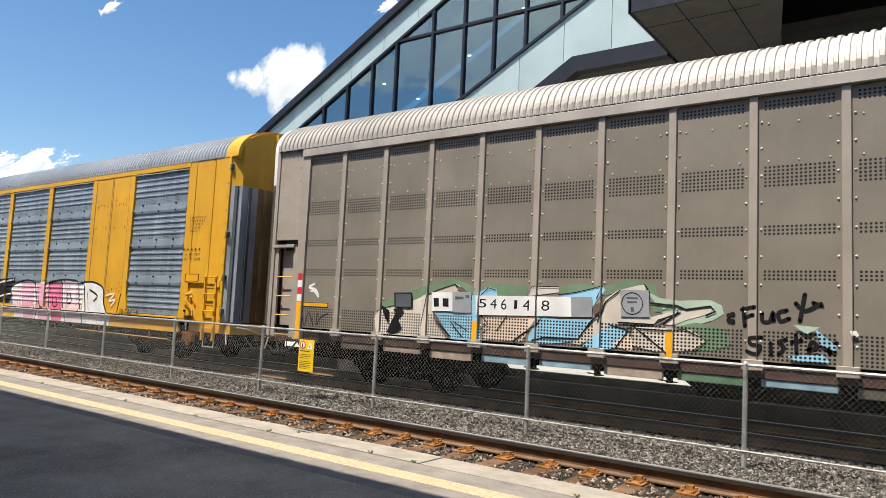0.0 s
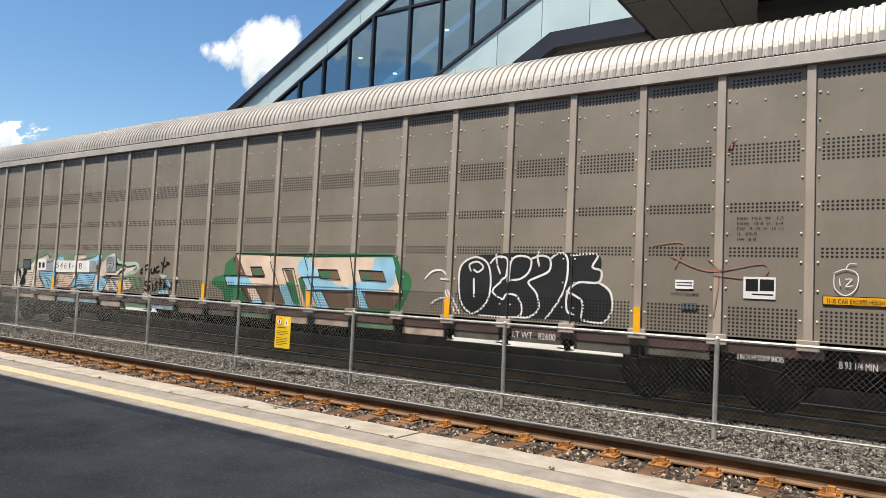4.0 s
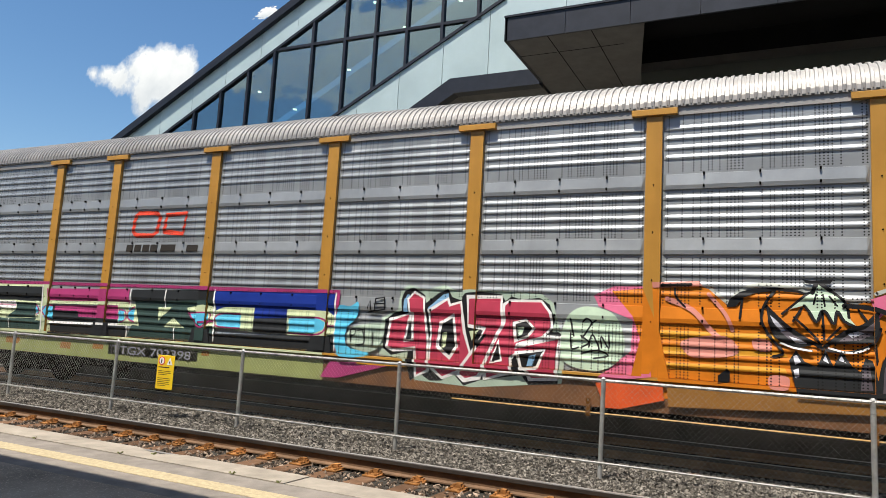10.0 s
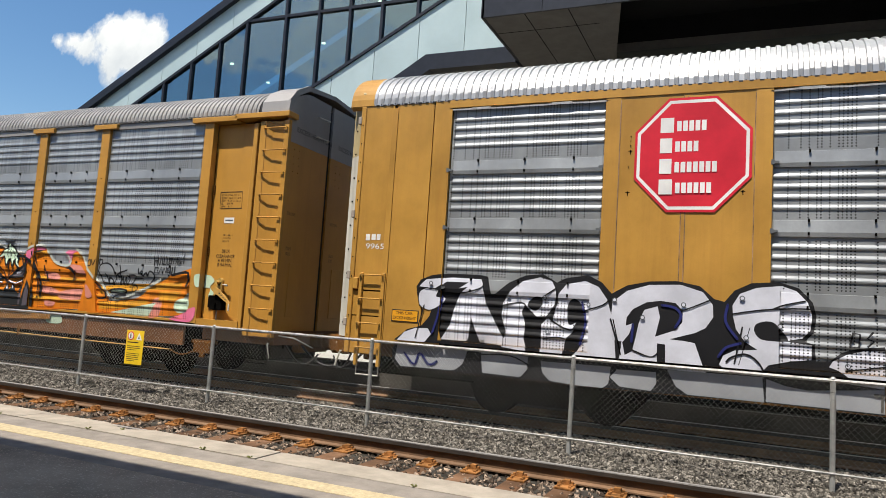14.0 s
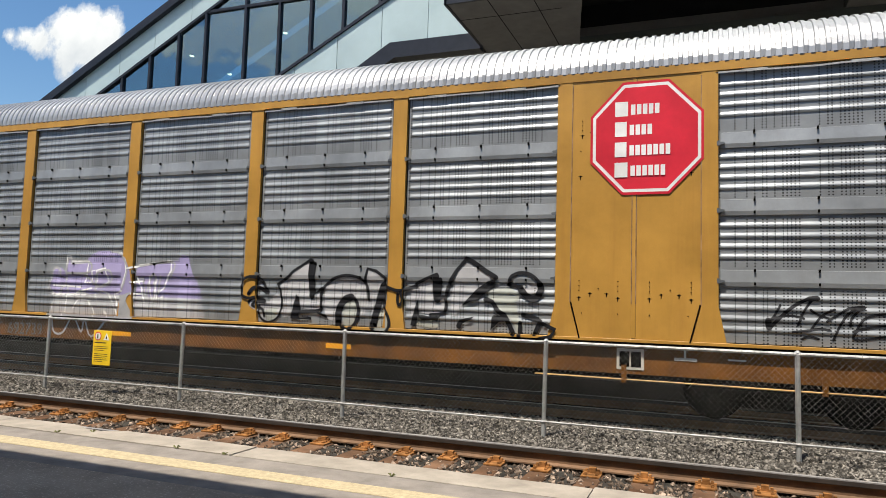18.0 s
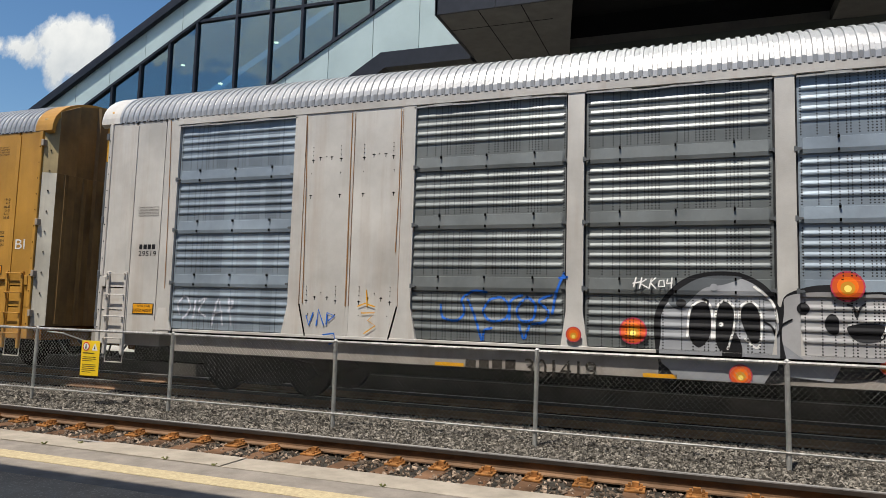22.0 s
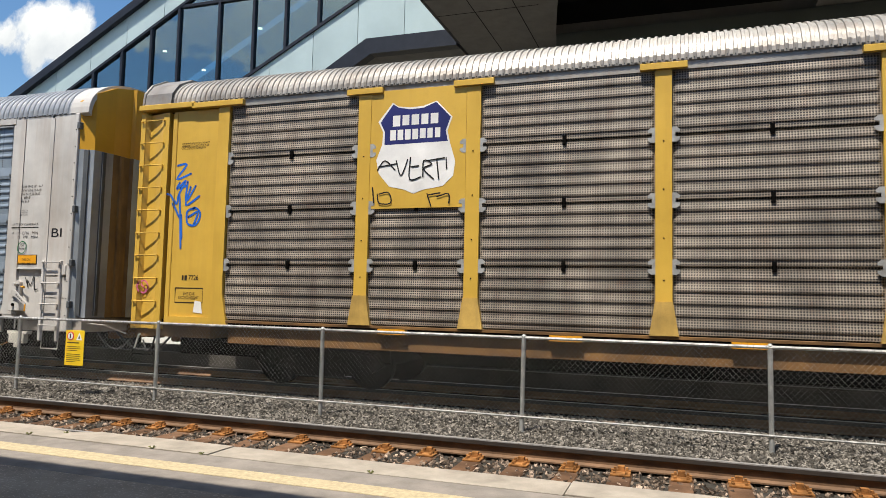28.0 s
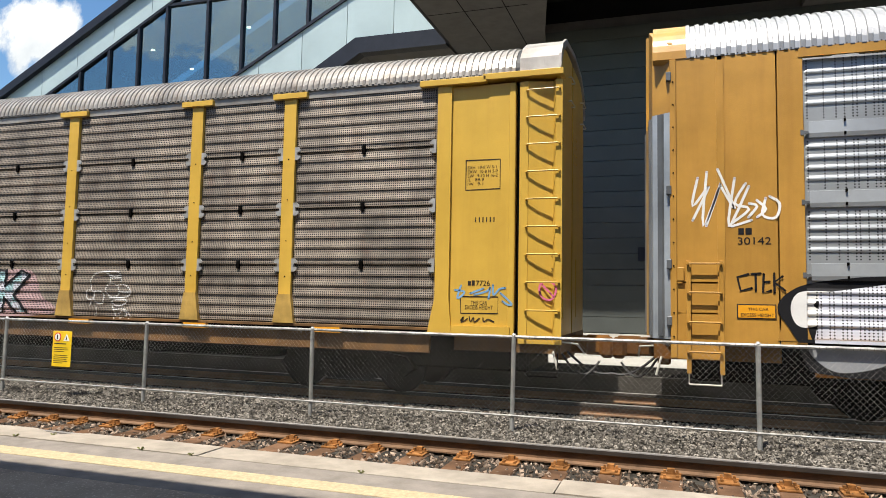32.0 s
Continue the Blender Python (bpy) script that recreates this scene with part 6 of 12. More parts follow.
class Paint:
    """A painted piece on a car's side, in layers of one colour each."""

    def __init__(self, car, name, label=""):
        self.car, self.name, self.label = car, name, label
        self.layers = []
        self.count = 0

    def add(self, colour, polys):
        if not self.layers or self.layers[-1][0] != colour:
            self.layers.append((colour, []))
        self.count += 1
        self.layers[-1][1].append((self.count, polys))
        return self

    def poly(self, colour, pts, soft=False):
        from mathutils.geometry import tessellate_polygon
        pts = smooth_path(pts, True) if soft else pts
        tris = tessellate_polygon([[Vector((x, z, 0)) for x, z in pts]])
        return self.add(colour, [[pts[i] for i in t] for t in tris])

    def checks(self, colours, pts, size=0.2):
        """A shape filled with squares of two colours by turns."""
        from mathutils.geometry import tessellate_polygon
        tris = [[pts[i] for i in t] for t in tessellate_polygon([[Vector((x, z, 0)) for x, z in pts]])]
        x0, z0 = min(x for x, _ in pts), min(z for _, z in pts)
        nx = int((max(x for x, _ in pts) - x0) / size) + 1
        nz = int((max(z for _, z in pts) - z0) / size) + 1
        for turn, colour in enumerate(colours):
            polys = []
            for i, j in ((i, j) for i in range(nx) for j in range(nz)):
                if (i + j) % 2 != turn:
                    continue
                for tri in tris:
                    q = cut(cut(tri, 0, x0 + i * size, False), 0, x0 + (i + 1) * size, True)
                    q = cut(cut(q, 1, z0 + j * size, False), 1, z0 + (j + 1) * size, True) if len(q) > 2 else q
                    if len(q) > 2:
                        polys.append(q)
            self.add(colour, polys)
        return self

    def disc(self, colour, x, z, r, rz=None, n=18):
        rz = rz or r
        return self.add(colour, [[(x + r * math.cos(k * math.tau / n), z + rz * math.sin(k * math.tau / n)) for k in range(n)]])

    def rect(self, colour, x0, x1, z0, z1):
        return self.add(colour, [[(x0, z0), (x1, z0), (x1, z1), (x0, z1)]])

    def line(self, colour, width, pts, soft=True, closed=False):
        if soft and len(pts) > 2:
            pts = smooth_path(pts, closed, 4)
        if closed:
            pts = pts + [pts[0]]
        h = width / 2
        side = []
        for i, p in enumerate(pts):
            a, b = pts[max(i - 1, 0)], pts[min(i + 1, len(pts) - 1)]
            dx, dz = b[0] - a[0], b[1] - a[1]
            ln = math.hypot(dx, dz) or 1.0
            side.append((-dz / ln * h, dx / ln * h))
        polys = []
        for p, q, s, t in zip(pts, pts[1:], side, side[1:]):
            polys.append([(p[0] + s[0], p[1] + s[1]), (p[0] - s[0], p[1] - s[1]), (q[0] - t[0], q[1] - t[1]), (q[0] + t[0], q[1] + t[1])])
        for p in (pts[0], pts[-1]):
            polys.append([(p[0] + h * math.cos(k * math.tau / 8), p[1] + h * math.sin(k * math.tau / 8)) for k in range(8)])
        return self.add(colour, polys)

    def done(self):
        c = self.car
        punched = {"framed": "columns", "stake": "columns" if c.sheet == "plain" else "dense", "posts": "bands_open"}[c.style]
        zs = [z for z, _ in PROFILES[c.sheet]] if c.style != "posts" else [1.08]
        sill = 1.08 if c.style == "posts" else 1.12
        floor = 0.97 if c.style == "posts" else c.low + 0.005
        cuts_z = sorted({-1.0, 1.073, sill, *[q[2] for q in c.plates], TOP_Z, 9.0, *zs})
        marks = {-99.0, 99.0}
        for a, b in c.bays:
            marks |= {a, b}
        for at, _ in STEPS[c.style]:
            marks |= {at, -at}
        cuts_x = sorted(marks)
        top = None
        for colour, polys in self.layers:
            vs, fs, mi = [], [], []
            for k, group in polys:
                lift = 0.003 + 0.0004 * k
                for poly in group:
                    poly = cut(poly, 1, floor, False)
                    if len(poly) < 3:
                        continue
                    x0, x1 = min(p[0] for p in poly), max(p[0] for p in poly)
                    z0, z1 = min(p[1] for p in poly), max(p[1] for p in poly)
                    for ix, (xa, xb) in enumerate(zip(cuts_x, cuts_x[1:])):
                        if xb <= x0 or xa >= x1 or xb - xa < 1e-4:
                            continue
                        strip = poly
                        if xa > x0:
                            strip = cut(strip, 0, xa, False)
                        if xb < x1 and len(strip) > 2:
                            strip = cut(strip, 0, xb, True)
                        if len(strip) < 3:
                            continue
                        mid = (xa + xb) / 2
                        in_bay = any(a < mid < b for a, b in c.bays)
                        for za, zb in zip(cuts_z, cuts_z[1:]):
                            if zb <= z0 or za >= z1 or zb - za < 1e-4:
                                continue
                            piece = strip
                            if za > z0:
                                piece = cut(piece, 1, za, False)
                            if zb < z1 and len(piece) > 2:
                                piece = cut(piece, 1, zb, True)
                            if len(piece) < 3:
                                continue
                            base = len(vs)
                            sheet = in_bay and za >= sill - 1e-6 and zb <= TOP_Z + 1e-6
                            plate = any(q[0] < mid < q[1] and q[2] < (za + zb) / 2 < q[3] for q in c.plates)
                            sheet = sheet and not plate
                            for x, z in piece:
                                if plate:
                                    vs.append((x, SIDE - 0.006 - lift, z))
                                    continue
                                if sheet and c.style == "posts":
                                    y = SIDE + 0.045
                                elif sheet:
                                    y = SIDE + VALLEY - sheet_depth(c.sheet, min(max(z, za + 1e-5), zb - 1e-5))
                                elif zb <= sill + 1e-6:
                                    y = SIDE - 0.012 if za > 1.07 else SIDE + c.sill
                                else:
                                    y = SIDE + side_depth(c, mid, (za + zb) / 2 if zb < 2.05 else z)
                                vs.append((x, y - lift, z))
                            fs.append(list(range(base, base + len(piece))))
                            mi.append(1 if sheet else 0)
            if not fs:
                continue
            me = bpy.data.meshes.new(self.name)
            me.from_pydata(vs, [], fs)
            me.materials.append(spray(colour))
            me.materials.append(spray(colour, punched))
            for p, m in zip(me.polygons, mi):
                p.material_index = m
            if top is None:
                top = tagged(part(self.name, me, None, c.ob, self.label), kind="stuff")
            else:
                tagged(part("paint_layer", me, None, top), kind="stuff")


def octagon_badge(car, x, z, r):
    """Red octagonal company badge, its wording as plain white bars."""
    p = Paint(car, "octagon_badge", "red octagonal badge with white border")
    ring = lambda q: [(x + q * 1.02 * math.cos(math.tau * (k + 0.5) / 8), z + q * 1.08 * math.sin(math.tau * (k + 0.5) / 8)) for k in range(8)]
    p.poly("badge", ring(r)).poly("white", ring(r * 0.955)).poly("badge", ring(r * 0.90))
    for i, (w, big) in enumerate(((0.52, 0.22), (0.38, 0.2), (0.66, 0.2), (0.60, 0.22))):
        zz = z + r * (0.50 - 0.36 * i)
        xx = x - r * 0.52
        p.rect("white", xx, xx + r * big, zz - r * 0.11, zz + r * 0.15)
        n = round(w / 0.1)
        for k in range(n):
            p.rect("white", xx + r * (big + 0.05 + 0.1 * k), xx + r * (big + 0.05 + 0.1 * k + 0.075), zz - r * 0.09, zz + r * 0.09)
    p.done()


TEXTS = []


def lettering(car, text, x0, x1, z0, z1, colour="ink", y=None):
    """Stencilled words in the box between x0, x1 and z0, z1."""
    data = bpy.data.curves.new("lettering", "FONT")
    data.body, data.size = text, 1.0
    ob = new("lettering", data)
    TEXTS.append((ob, car, x0, x1, z0, z1, colour, y))


def place_lettering():
    deps = bpy.context.evaluated_depsgraph_get()
    for ob, car, x0, x1, z0, z1, colour, y in TEXTS:
        if y is None:
            y = min(surface_y(car, x0 + (x1 - x0) * f, (z0 + z1) / 2) for f in (0.4, 0.5, 0.6)) - 0.004
        me = bpy.data.meshes.new_from_object(ob.evaluated_get(deps))
        co = np.empty(len(me.vertices) * 3)
        me.vertices.foreach_get("co", co)
        co = co.reshape(-1, 3)
        lo, hi = co.min(0), co.max(0)
        out = np.zeros_like(co)
        out[:, 0] = x0 + (co[:, 0] - lo[0]) / max(hi[0] - lo[0], 1e-6) * (x1 - x0)
        out[:, 2] = z0 + (co[:, 1] - lo[1]) / max(hi[1] - lo[1], 1e-6) * (z1 - z0)
        out[:, 1] = y
        me.vertices.foreach_set("co", out.ravel())
        me.materials.clear()
        me.materials.append(spray(colour))
        data = ob.data
        bpy.data.objects.remove(ob)
        bpy.data.curves.remove(data)
        tagged(part("lettering", me, None, car.ob if isinstance(car, Spec) else car), kind="stuff")


# bright yellow car
# flared stake feet under the spray paint
for x, colour in ((-7.13, "coal"), (-4.28, "coal"), (-1.43, "coal"), (4.27, "orange"), (9.02, "orange")):
    bm = bmesh.new()
    top, half = (1.40, 0.20) if colour == "coal" else (1.76, 0.12)
    prism(bm, [(x - 0.26, 1.12), (x + 0.26, 1.12), (x + half, top), (x - half, top)], SIDE - 0.012, SIDE + 0.06, "y")
    part("stake_foot", bm, spray(colour), car_ochre.ob, "flared stake foot covered in spray paint")
car_rusty.feet[1.42].data.materials[0] = spray("mid")
p = Paint(car_yellow, "graffiti", "pink and white graffiti letters")
p.poly("black", [(0.20, 1.90), (2.25, 2.03), (2.12, 1.48), (1.88, 1.16), (0.38, 1.18)])
p.line("white", 0.06, [(0.54, 1.80), (2.13, 1.95), (1.95, 1.48), (0.81, 1.32)], soft=False)
p.poly("white", [(2.01, 1.73), (2.43, 1.87), (3.23, 1.96), (3.72, 1.87), (4.66, 1.92), (5.56, 1.99), (6.37, 1.97), (6.61, 1.89), (7.32, 1.94), (7.95, 1.78), (8.07, 1.35), (8.31, 1.03), (8.24, 0.59), (2.34, 0.46)])
p.poly("palepink", [(2.19, 1.67), (2.65, 1.80), (2.88, 0.51), (2.35, 0.52)])
p.poly("pink", [(2.74, 1.83), (3.65, 1.85), (3.66, 1.21), (3.69, 0.49), (2.99, 0.51)])
p.poly("pink", [(3.79, 1.85), (4.61, 1.86), (4.74, 0.95), (4.71, 0.51), (4.01, 0.51)])
p.poly("rose", [(4.63, 1.86), (5.46, 1.90), (5.58, 1.10), (5.43, 0.55), (4.89, 0.55)])
p.poly("palepink", [(5.57, 1.93), (6.44, 1.91), (6.63, 1.03), (6.58, 0.58), (5.84, 0.57)])
p.line("black", 0.05, [(1.97, 1.70), (2.50, 1.87), (3.23, 1.95), (3.68, 1.85)])
p.line("black", 0.05, [(3.68, 1.85), (3.86, 1.22), (3.69, 0.49)])
p.line("black", 0.05, [(4.61, 1.89), (4.72, 1.07), (4.71, 0.51)])
p.line("black", 0.05, [(5.45, 1.93), (5.62, 1.10), (5.78, 0.57)])
p.line("black", 0.05, [(6.47, 1.90), (6.64, 1.14), (6.81, 0.57)])
p.line("black", 0.05, [(6.61, 1.89), (7.32, 1.94), (7.95, 1.78), (8.07, 1.35), (8.31, 1.03)])
p.line("black", 0.05, [(4.05, 1.52), (4.20, 1.14), (4.45, 1.15), (4.43, 1.53)])
p.line("black", 0.05, [(4.94, 1.46), (5.00, 1.17), (5.24, 1.20), (5.13, 1.46)])
p.line("black", 0.05, [(5.84, 1.56), (5.90, 1.28), (6.15, 1.35), (5.99, 1.57)])
p.line("black", 0.05, [(6.91, 1.81), (7.10, 1.04)])
p.line("black", 0.05, [(7.25, 1.71), (7.70, 1.55), (7.52, 1.39)])
p.line("black", 0.05, [(4.67, 1.89), (5.56, 1.99), (6.37, 1.97)])
p.line("white", 0.04, [(8.17, 1.56), (8.61, 1.63), (8.35, 1.41), (8.68, 1.47), (8.47, 1.28)])
p.done()
lettering(car_yellow, "BLEACH!", 8.99, 9.91, 1.045, 1.227, "black", -1.53)
p = Paint(car_yellow, "notice_plate", "")
p.rect("black", 11.89, 12.42, 2.00, 2.20)
p.rect("gold", 11.91, 12.40, 2.01, 2.19)
p.done()
lettering(car_yellow, "|||||||||", 11.89, 12.55, 3.592, 3.650, "ink")
lettering(car_yellow, "|||||||||", 11.90, 12.49, 3.507, 3.565, "ink")
lettering(car_yellow, "|||||||||", 11.91, 12.43, 3.423, 3.480, "ink")
lettering(car_yellow, "|||||||||", 11.92, 12.37, 3.338, 3.395, "ink")
lettering(car_yellow, "|||||||||", 11.93, 12.31, 3.253, 3.310, "ink")
lettering(car_yellow, "- - - - -", 11.71, 12.42, 2.797, 2.840, "ink")
lettering(car_yellow, "A  89  MIN", 11.80, 12.41, 2.668, 2.725, "ink")
lettering(car_yellow, "B  93  MIN", 11.81, 12.43, 2.555, 2.611, "ink")
# taupe car
p = Paint(car_taupe, "graffiti", "blue and tan graffiti letters over the car number")
p.poly("fern", [(-10.23, 1.67), (-9.91, 1.82), (-9.38, 1.95), (-9.04, 2.04), (-8.59, 2.17), (-8.21, 2.08), (-8.01, 1.99), (-8.07, 1.89), (-9.19, 1.78), (-9.8, 1.58), (-10.16, 1.53)])
p.poly("fern", [(-7.96, 1.92), (-7.73, 2.1), (-6.98, 2.06), (-6.97, 1.88), (-7.56, 1.85)])
p.poly("fern", [(-6.46, 2.04), (-6.13, 2.12), (-5.59, 2.07), (-5.21, 2.18), (-4.81, 2.12), (-4.75, 1.93), (-5.08, 1.99), (-5.58, 1.94), (-6.25, 1.89)])
p.poly("sage", [(-4.93, 2.01), (-4.73, 1.91), (-4.44, 1.88), (-4.0, 1.9), (-3.84, 1.83), (-3.81, 1.71), (-3.96, 1.61), (-4.26, 1.51), (-4.45, 1.48), (-4.69, 1.69)])
p.poly("fern", [(-4.88, 1.83), (-4.46, 1.8), (-4.34, 1.76), (-4.81, 1.69)])
p.poly("fern", [(-4.47, 1.5), (-4.19, 1.57), (-3.76, 1.48), (-3.71, 1.27), (-3.97, 1.18), (-4.31, 1.15)])
p.poly("cream", [(-10.38, 1.37), (-10.26, 1.5), (-10.17, 1.57), (-9.54, 1.7), (-9.11, 1.86), (-8.86, 1.95), (-8.48, 2.06), (-8.37, 2.04), (-8.39, 1.9), (-8.99, 1.87), (-8.97, 1.56), (-8.89, 1.33), (-8.6, 1.06), (-10.25, 1.02)])
p.poly("sky", [(-8.92, 1.54), (-8.06, 1.56), (-8.05, 1.39), (-8.11, 1.07), (-8.5, 1.07), (-8.82, 1.42)])
p.poly("sky", [(-7.96, 1.92), (-7.76, 2.02), (-7.6, 1.99), (-7.56, 1.85), (-7.95, 1.85)])
p.poly("tan", [(-7.86, 1.56), (-6.95, 1.55), (-6.72, 1.59), (-6.93, 1.31), (-7.07, 1.11), (-7.83, 1.1)])
p.poly("sky", [(-8.1, 1.87), (-7.97, 1.87), (-7.89, 1.05), (-7.63, 0.88), (-8.13, 0.85)])
p.poly("cream", [(-6.97, 1.95), (-6.86, 2.05), (-6.4, 2.05), (-6.4, 1.96), (-6.97, 1.88)])
p.poly("sky", [(-6.95, 1.14), (-6.79, 1.42), (-6.77, 1.56), (-6.37, 1.52), (-5.7, 1.56), (-5.83, 1.48), (-6.08, 1.18), (-6.63, 1.1)])
p.poly("sky", [(-6.39, 1.9), (-6.12, 1.96), (-5.63, 2.07), (-5.59, 2.01), (-5.77, 1.75), (-6.18, 1.87)])
p.poly("cream", [(-5.7, 1.54), (-5.64, 1.78), (-5.58, 1.88), (-5.39, 2.01), (-5.08, 2.09), (-4.96, 2.11), (-4.93, 1.99), (-4.86, 1.62), (-4.57, 1.7), (-4.42, 1.7), (-4.75, 1.59), (-4.81, 1.51), (-5.3, 1.49), (-5.56, 1.44), (-5.68, 1.31), (-6.01, 1.13), (-6.15, 1.15)])
p.poly("cream", [(-4.5, 1.68), (-4.28, 1.78), (-3.94, 1.81), (-3.99, 1.71), (-4.33, 1.6), (-4.51, 1.52), (-4.66, 1.52)])
p.poly("cream", [(-5.11, 1.46), (-4.8, 1.47), (-4.27, 1.46), (-4.03, 1.32), (-4.2, 1.17), (-4.79, 1.11), (-5.1, 1.17), (-5.15, 1.35)])
p.poly("sky", [(-5.97, 1.11), (-5.69, 1.33), (-5.5, 1.46), (-5.17, 1.41), (-5.35, 1.14), (-5.54, 1.09)])
p.poly("tan", [(-5.48, 1.16), (-5.2, 1.37), (-5.1, 1.19), (-5.16, 1.09)])
p.line("black", 0.015, [(-10.29, 1.5), (-10.17, 1.57), (-9.54, 1.7)], soft=False)
p.line("black", 0.017, [(-9.23, 1.11), (-9.13, 1.59), (-9.08, 1.86), (-8.86, 1.95), (-8.48, 2.06), (-8.33, 1.9)], soft=False)
p.line("black", 0.020, [(-8.48, 2.06), (-8.2, 1.91)], soft=False)
p.line("black", 0.020, [(-8.86, 1.38), (-8.55, 1.13)], soft=False)
p.line("black", 0.024, [(-8.54, 1.39), (-8.43, 1.26), (-8.27, 1.12)], soft=False)
p.line("black", 0.020, [(-8.45, 1.37), (-8.18, 1.24)], soft=False)
p.line("black", 0.020, [(-7.93, 1.56), (-7.75, 1.39), (-7.88, 1.28)], soft=False)
p.line("black", 0.017, [(-7.84, 1.37), (-7.68, 1.31), (-7.83, 1.23)], soft=False)
p.line("black", 0.027, [(-6.95, 1.55), (-6.66, 1.59), (-6.79, 1.4), (-7.07, 1.23), (-7.22, 1.11)], soft=False)
p.line("black", 0.017, [(-7.36, 1.54), (-7.56, 1.27)], soft=False)
p.line("black", 0.024, [(-6.84, 1.15), (-6.64, 1.21), (-6.22, 1.22), (-6.03, 1.22), (-5.83, 1.5), (-5.67, 1.62)], soft=False)
p.line("black", 0.015, [(-6.4, 1.92), (-6.12, 1.96), (-5.63, 2.07), (-5.71, 1.88)], soft=False)
p.line("black", 0.020, [(-5.5, 1.47), (-5.24, 1.41), (-5.08, 1.5)], soft=False)
p.line("black", 0.020, [(-4.96, 2.11), (-4.88, 1.99)], soft=False)
p.line("black", 0.027, [(-4.86, 1.83), (-4.46, 1.8), (-4.34, 1.75), (-3.99, 1.81), (-3.92, 1.74), (-4.05, 1.68)], soft=False)
p.line("black", 0.020, [(-5.37, 1.52), (-4.81, 1.51), (-4.63, 1.61), (-4.42, 1.7)], soft=False)
p.line("black", 0.031, [(-4.45, 1.7), (-4.66, 1.52)], soft=False)
p.line("black", 0.020, [(-5.11, 1.46), (-4.92, 1.33), (-4.61, 1.1)], soft=False)
p.line("black", 0.020, [(-5.2, 1.4), (-5.39, 1.14)], soft=False)
p.line("black", 0.017, [(-4.33, 1.45), (-4.03, 1.32), (-4.22, 1.17)], soft=False)
p.line("black", 0.020, [(-5.69, 1.51), (-5.58, 1.83), (-5.35, 2.01)], soft=False)
p.line("black", 0.017, [(-7.91, 1.87), (-7.76, 2.01), (-7.6, 1.97)], soft=False)
p.line("black", 0.015, [(-6.97, 1.92), (-6.86, 2.05), (-6.4, 2.05)], soft=False)
p.line("black", 0.020, [(-5.05, 1.44), (-4.68, 1.43), (-4.33, 1.46)], soft=False)
p.poly("black", [(-10.21, 1.63), (-10.0, 1.53), (-10.0, 1.27), (-10.12, 1.42)])
p.poly("black", [(-9.91, 1.56), (-9.71, 1.61), (-9.63, 1.52), (-9.77, 1.38), (-9.66, 1.2), (-9.87, 1.07), (-10.04, 1.12), (-9.94, 1.32), (-9.83, 1.5)])
p.poly("brownish", [(-5.77, 1.75), (-5.61, 1.84), (-5.65, 1.67), (-5.75, 1.62)])
p.poly("brownish", [(-8.43, 1.94), (-8.33, 2.02), (-8.17, 1.92)])
p.poly("white", [(-8.99, 1.91), (-8.52, 1.91), (-8.5, 1.57), (-8.97, 1.56)])
p.poly("mid", [(-8.52, 1.92), (-8.12, 1.93), (-8.09, 1.56), (-8.5, 1.55)])
p.poly("white", [(-7.99, 1.87), (-6.17, 1.89), (-6.15, 1.57), (-7.96, 1.53)])
p.poly("mid", [(-6.17, 1.89), (-5.81, 1.9), (-5.79, 1.58), (-6.15, 1.57)])
p.poly("mid", [(-5.34, 2.02), (-4.89, 2.02), (-4.87, 1.62), (-5.32, 1.61)])
p.poly("black", [(-9.9, 1.88), (-9.45, 1.89), (-9.42, 1.6), (-9.87, 1.59)])
p.poly("slate", [(-9.86, 1.86), (-9.48, 1.86), (-9.46, 1.62), (-9.84, 1.61)])
p.poly("black", [(-8.94, 1.8), (-8.82, 1.8), (-8.81, 1.65), (-8.92, 1.64)])
p.poly("black", [(-8.73, 1.8), (-8.6, 1.8), (-8.59, 1.65), (-8.72, 1.65)])
p.poly("slate", [(-8.45, 1.84), (-8.27, 1.84), (-8.27, 1.8), (-8.45, 1.79)])
p.poly("slate", [(-8.23, 1.87), (-8.15, 1.87), (-8.14, 1.82), (-8.22, 1.82)])
p.line("black", 0.014, [(-4.98, 1.82), (-5.0, 1.74), (-5.05, 1.68), (-5.14, 1.65), (-5.22, 1.67), (-5.28, 1.73), (-5.31, 1.81), (-5.29, 1.9), (-5.23, 1.96), (-5.15, 1.98), (-5.07, 1.96), (-5.01, 1.9)], closed=True)
p.poly("slate", [(-5.24, 1.91), (-5.06, 1.91), (-5.06, 1.89), (-5.23, 1.89)])
p.poly("slate", [(-5.22, 1.85), (-5.07, 1.85), (-5.07, 1.83), (-5.22, 1.82)])
p.poly("slate", [(-5.17, 1.76), (-5.12, 1.76), (-5.11, 1.69), (-5.16, 1.69)])
p.poly("tan", [(-9.79, 0.84), (-9.07, 0.90), (-9.04, 0.78), (-9.79, 0.71)])
p.poly("amber", [(-8.95, 0.85), (-8.11, 0.88), (-8.13, 0.77), (-8.92, 0.71)])
p.poly("sage", [(-4.46, 0.80), (-3.81, 0.85), (-3.83, 0.77), (-4.43, 0.72)])
p.poly("tan", [(-5.56, 0.83), (-4.73, 0.86), (-4.75, 0.78), (-5.55, 0.73)])
p.poly("sky", [(-2.66, 1.57), (-2.56, 1.47), (-2.41, 1.35), (-2.43, 1.28), (-2.60, 1.36)])
p.poly("sage", [(-2.92, 1.60), (-2.60, 1.58), (-2.76, 1.48)])
p.poly("white", [(-2.26, 1.55), (-2.19, 1.56), (-2.15, 1.49), (-2.22, 1.47)])
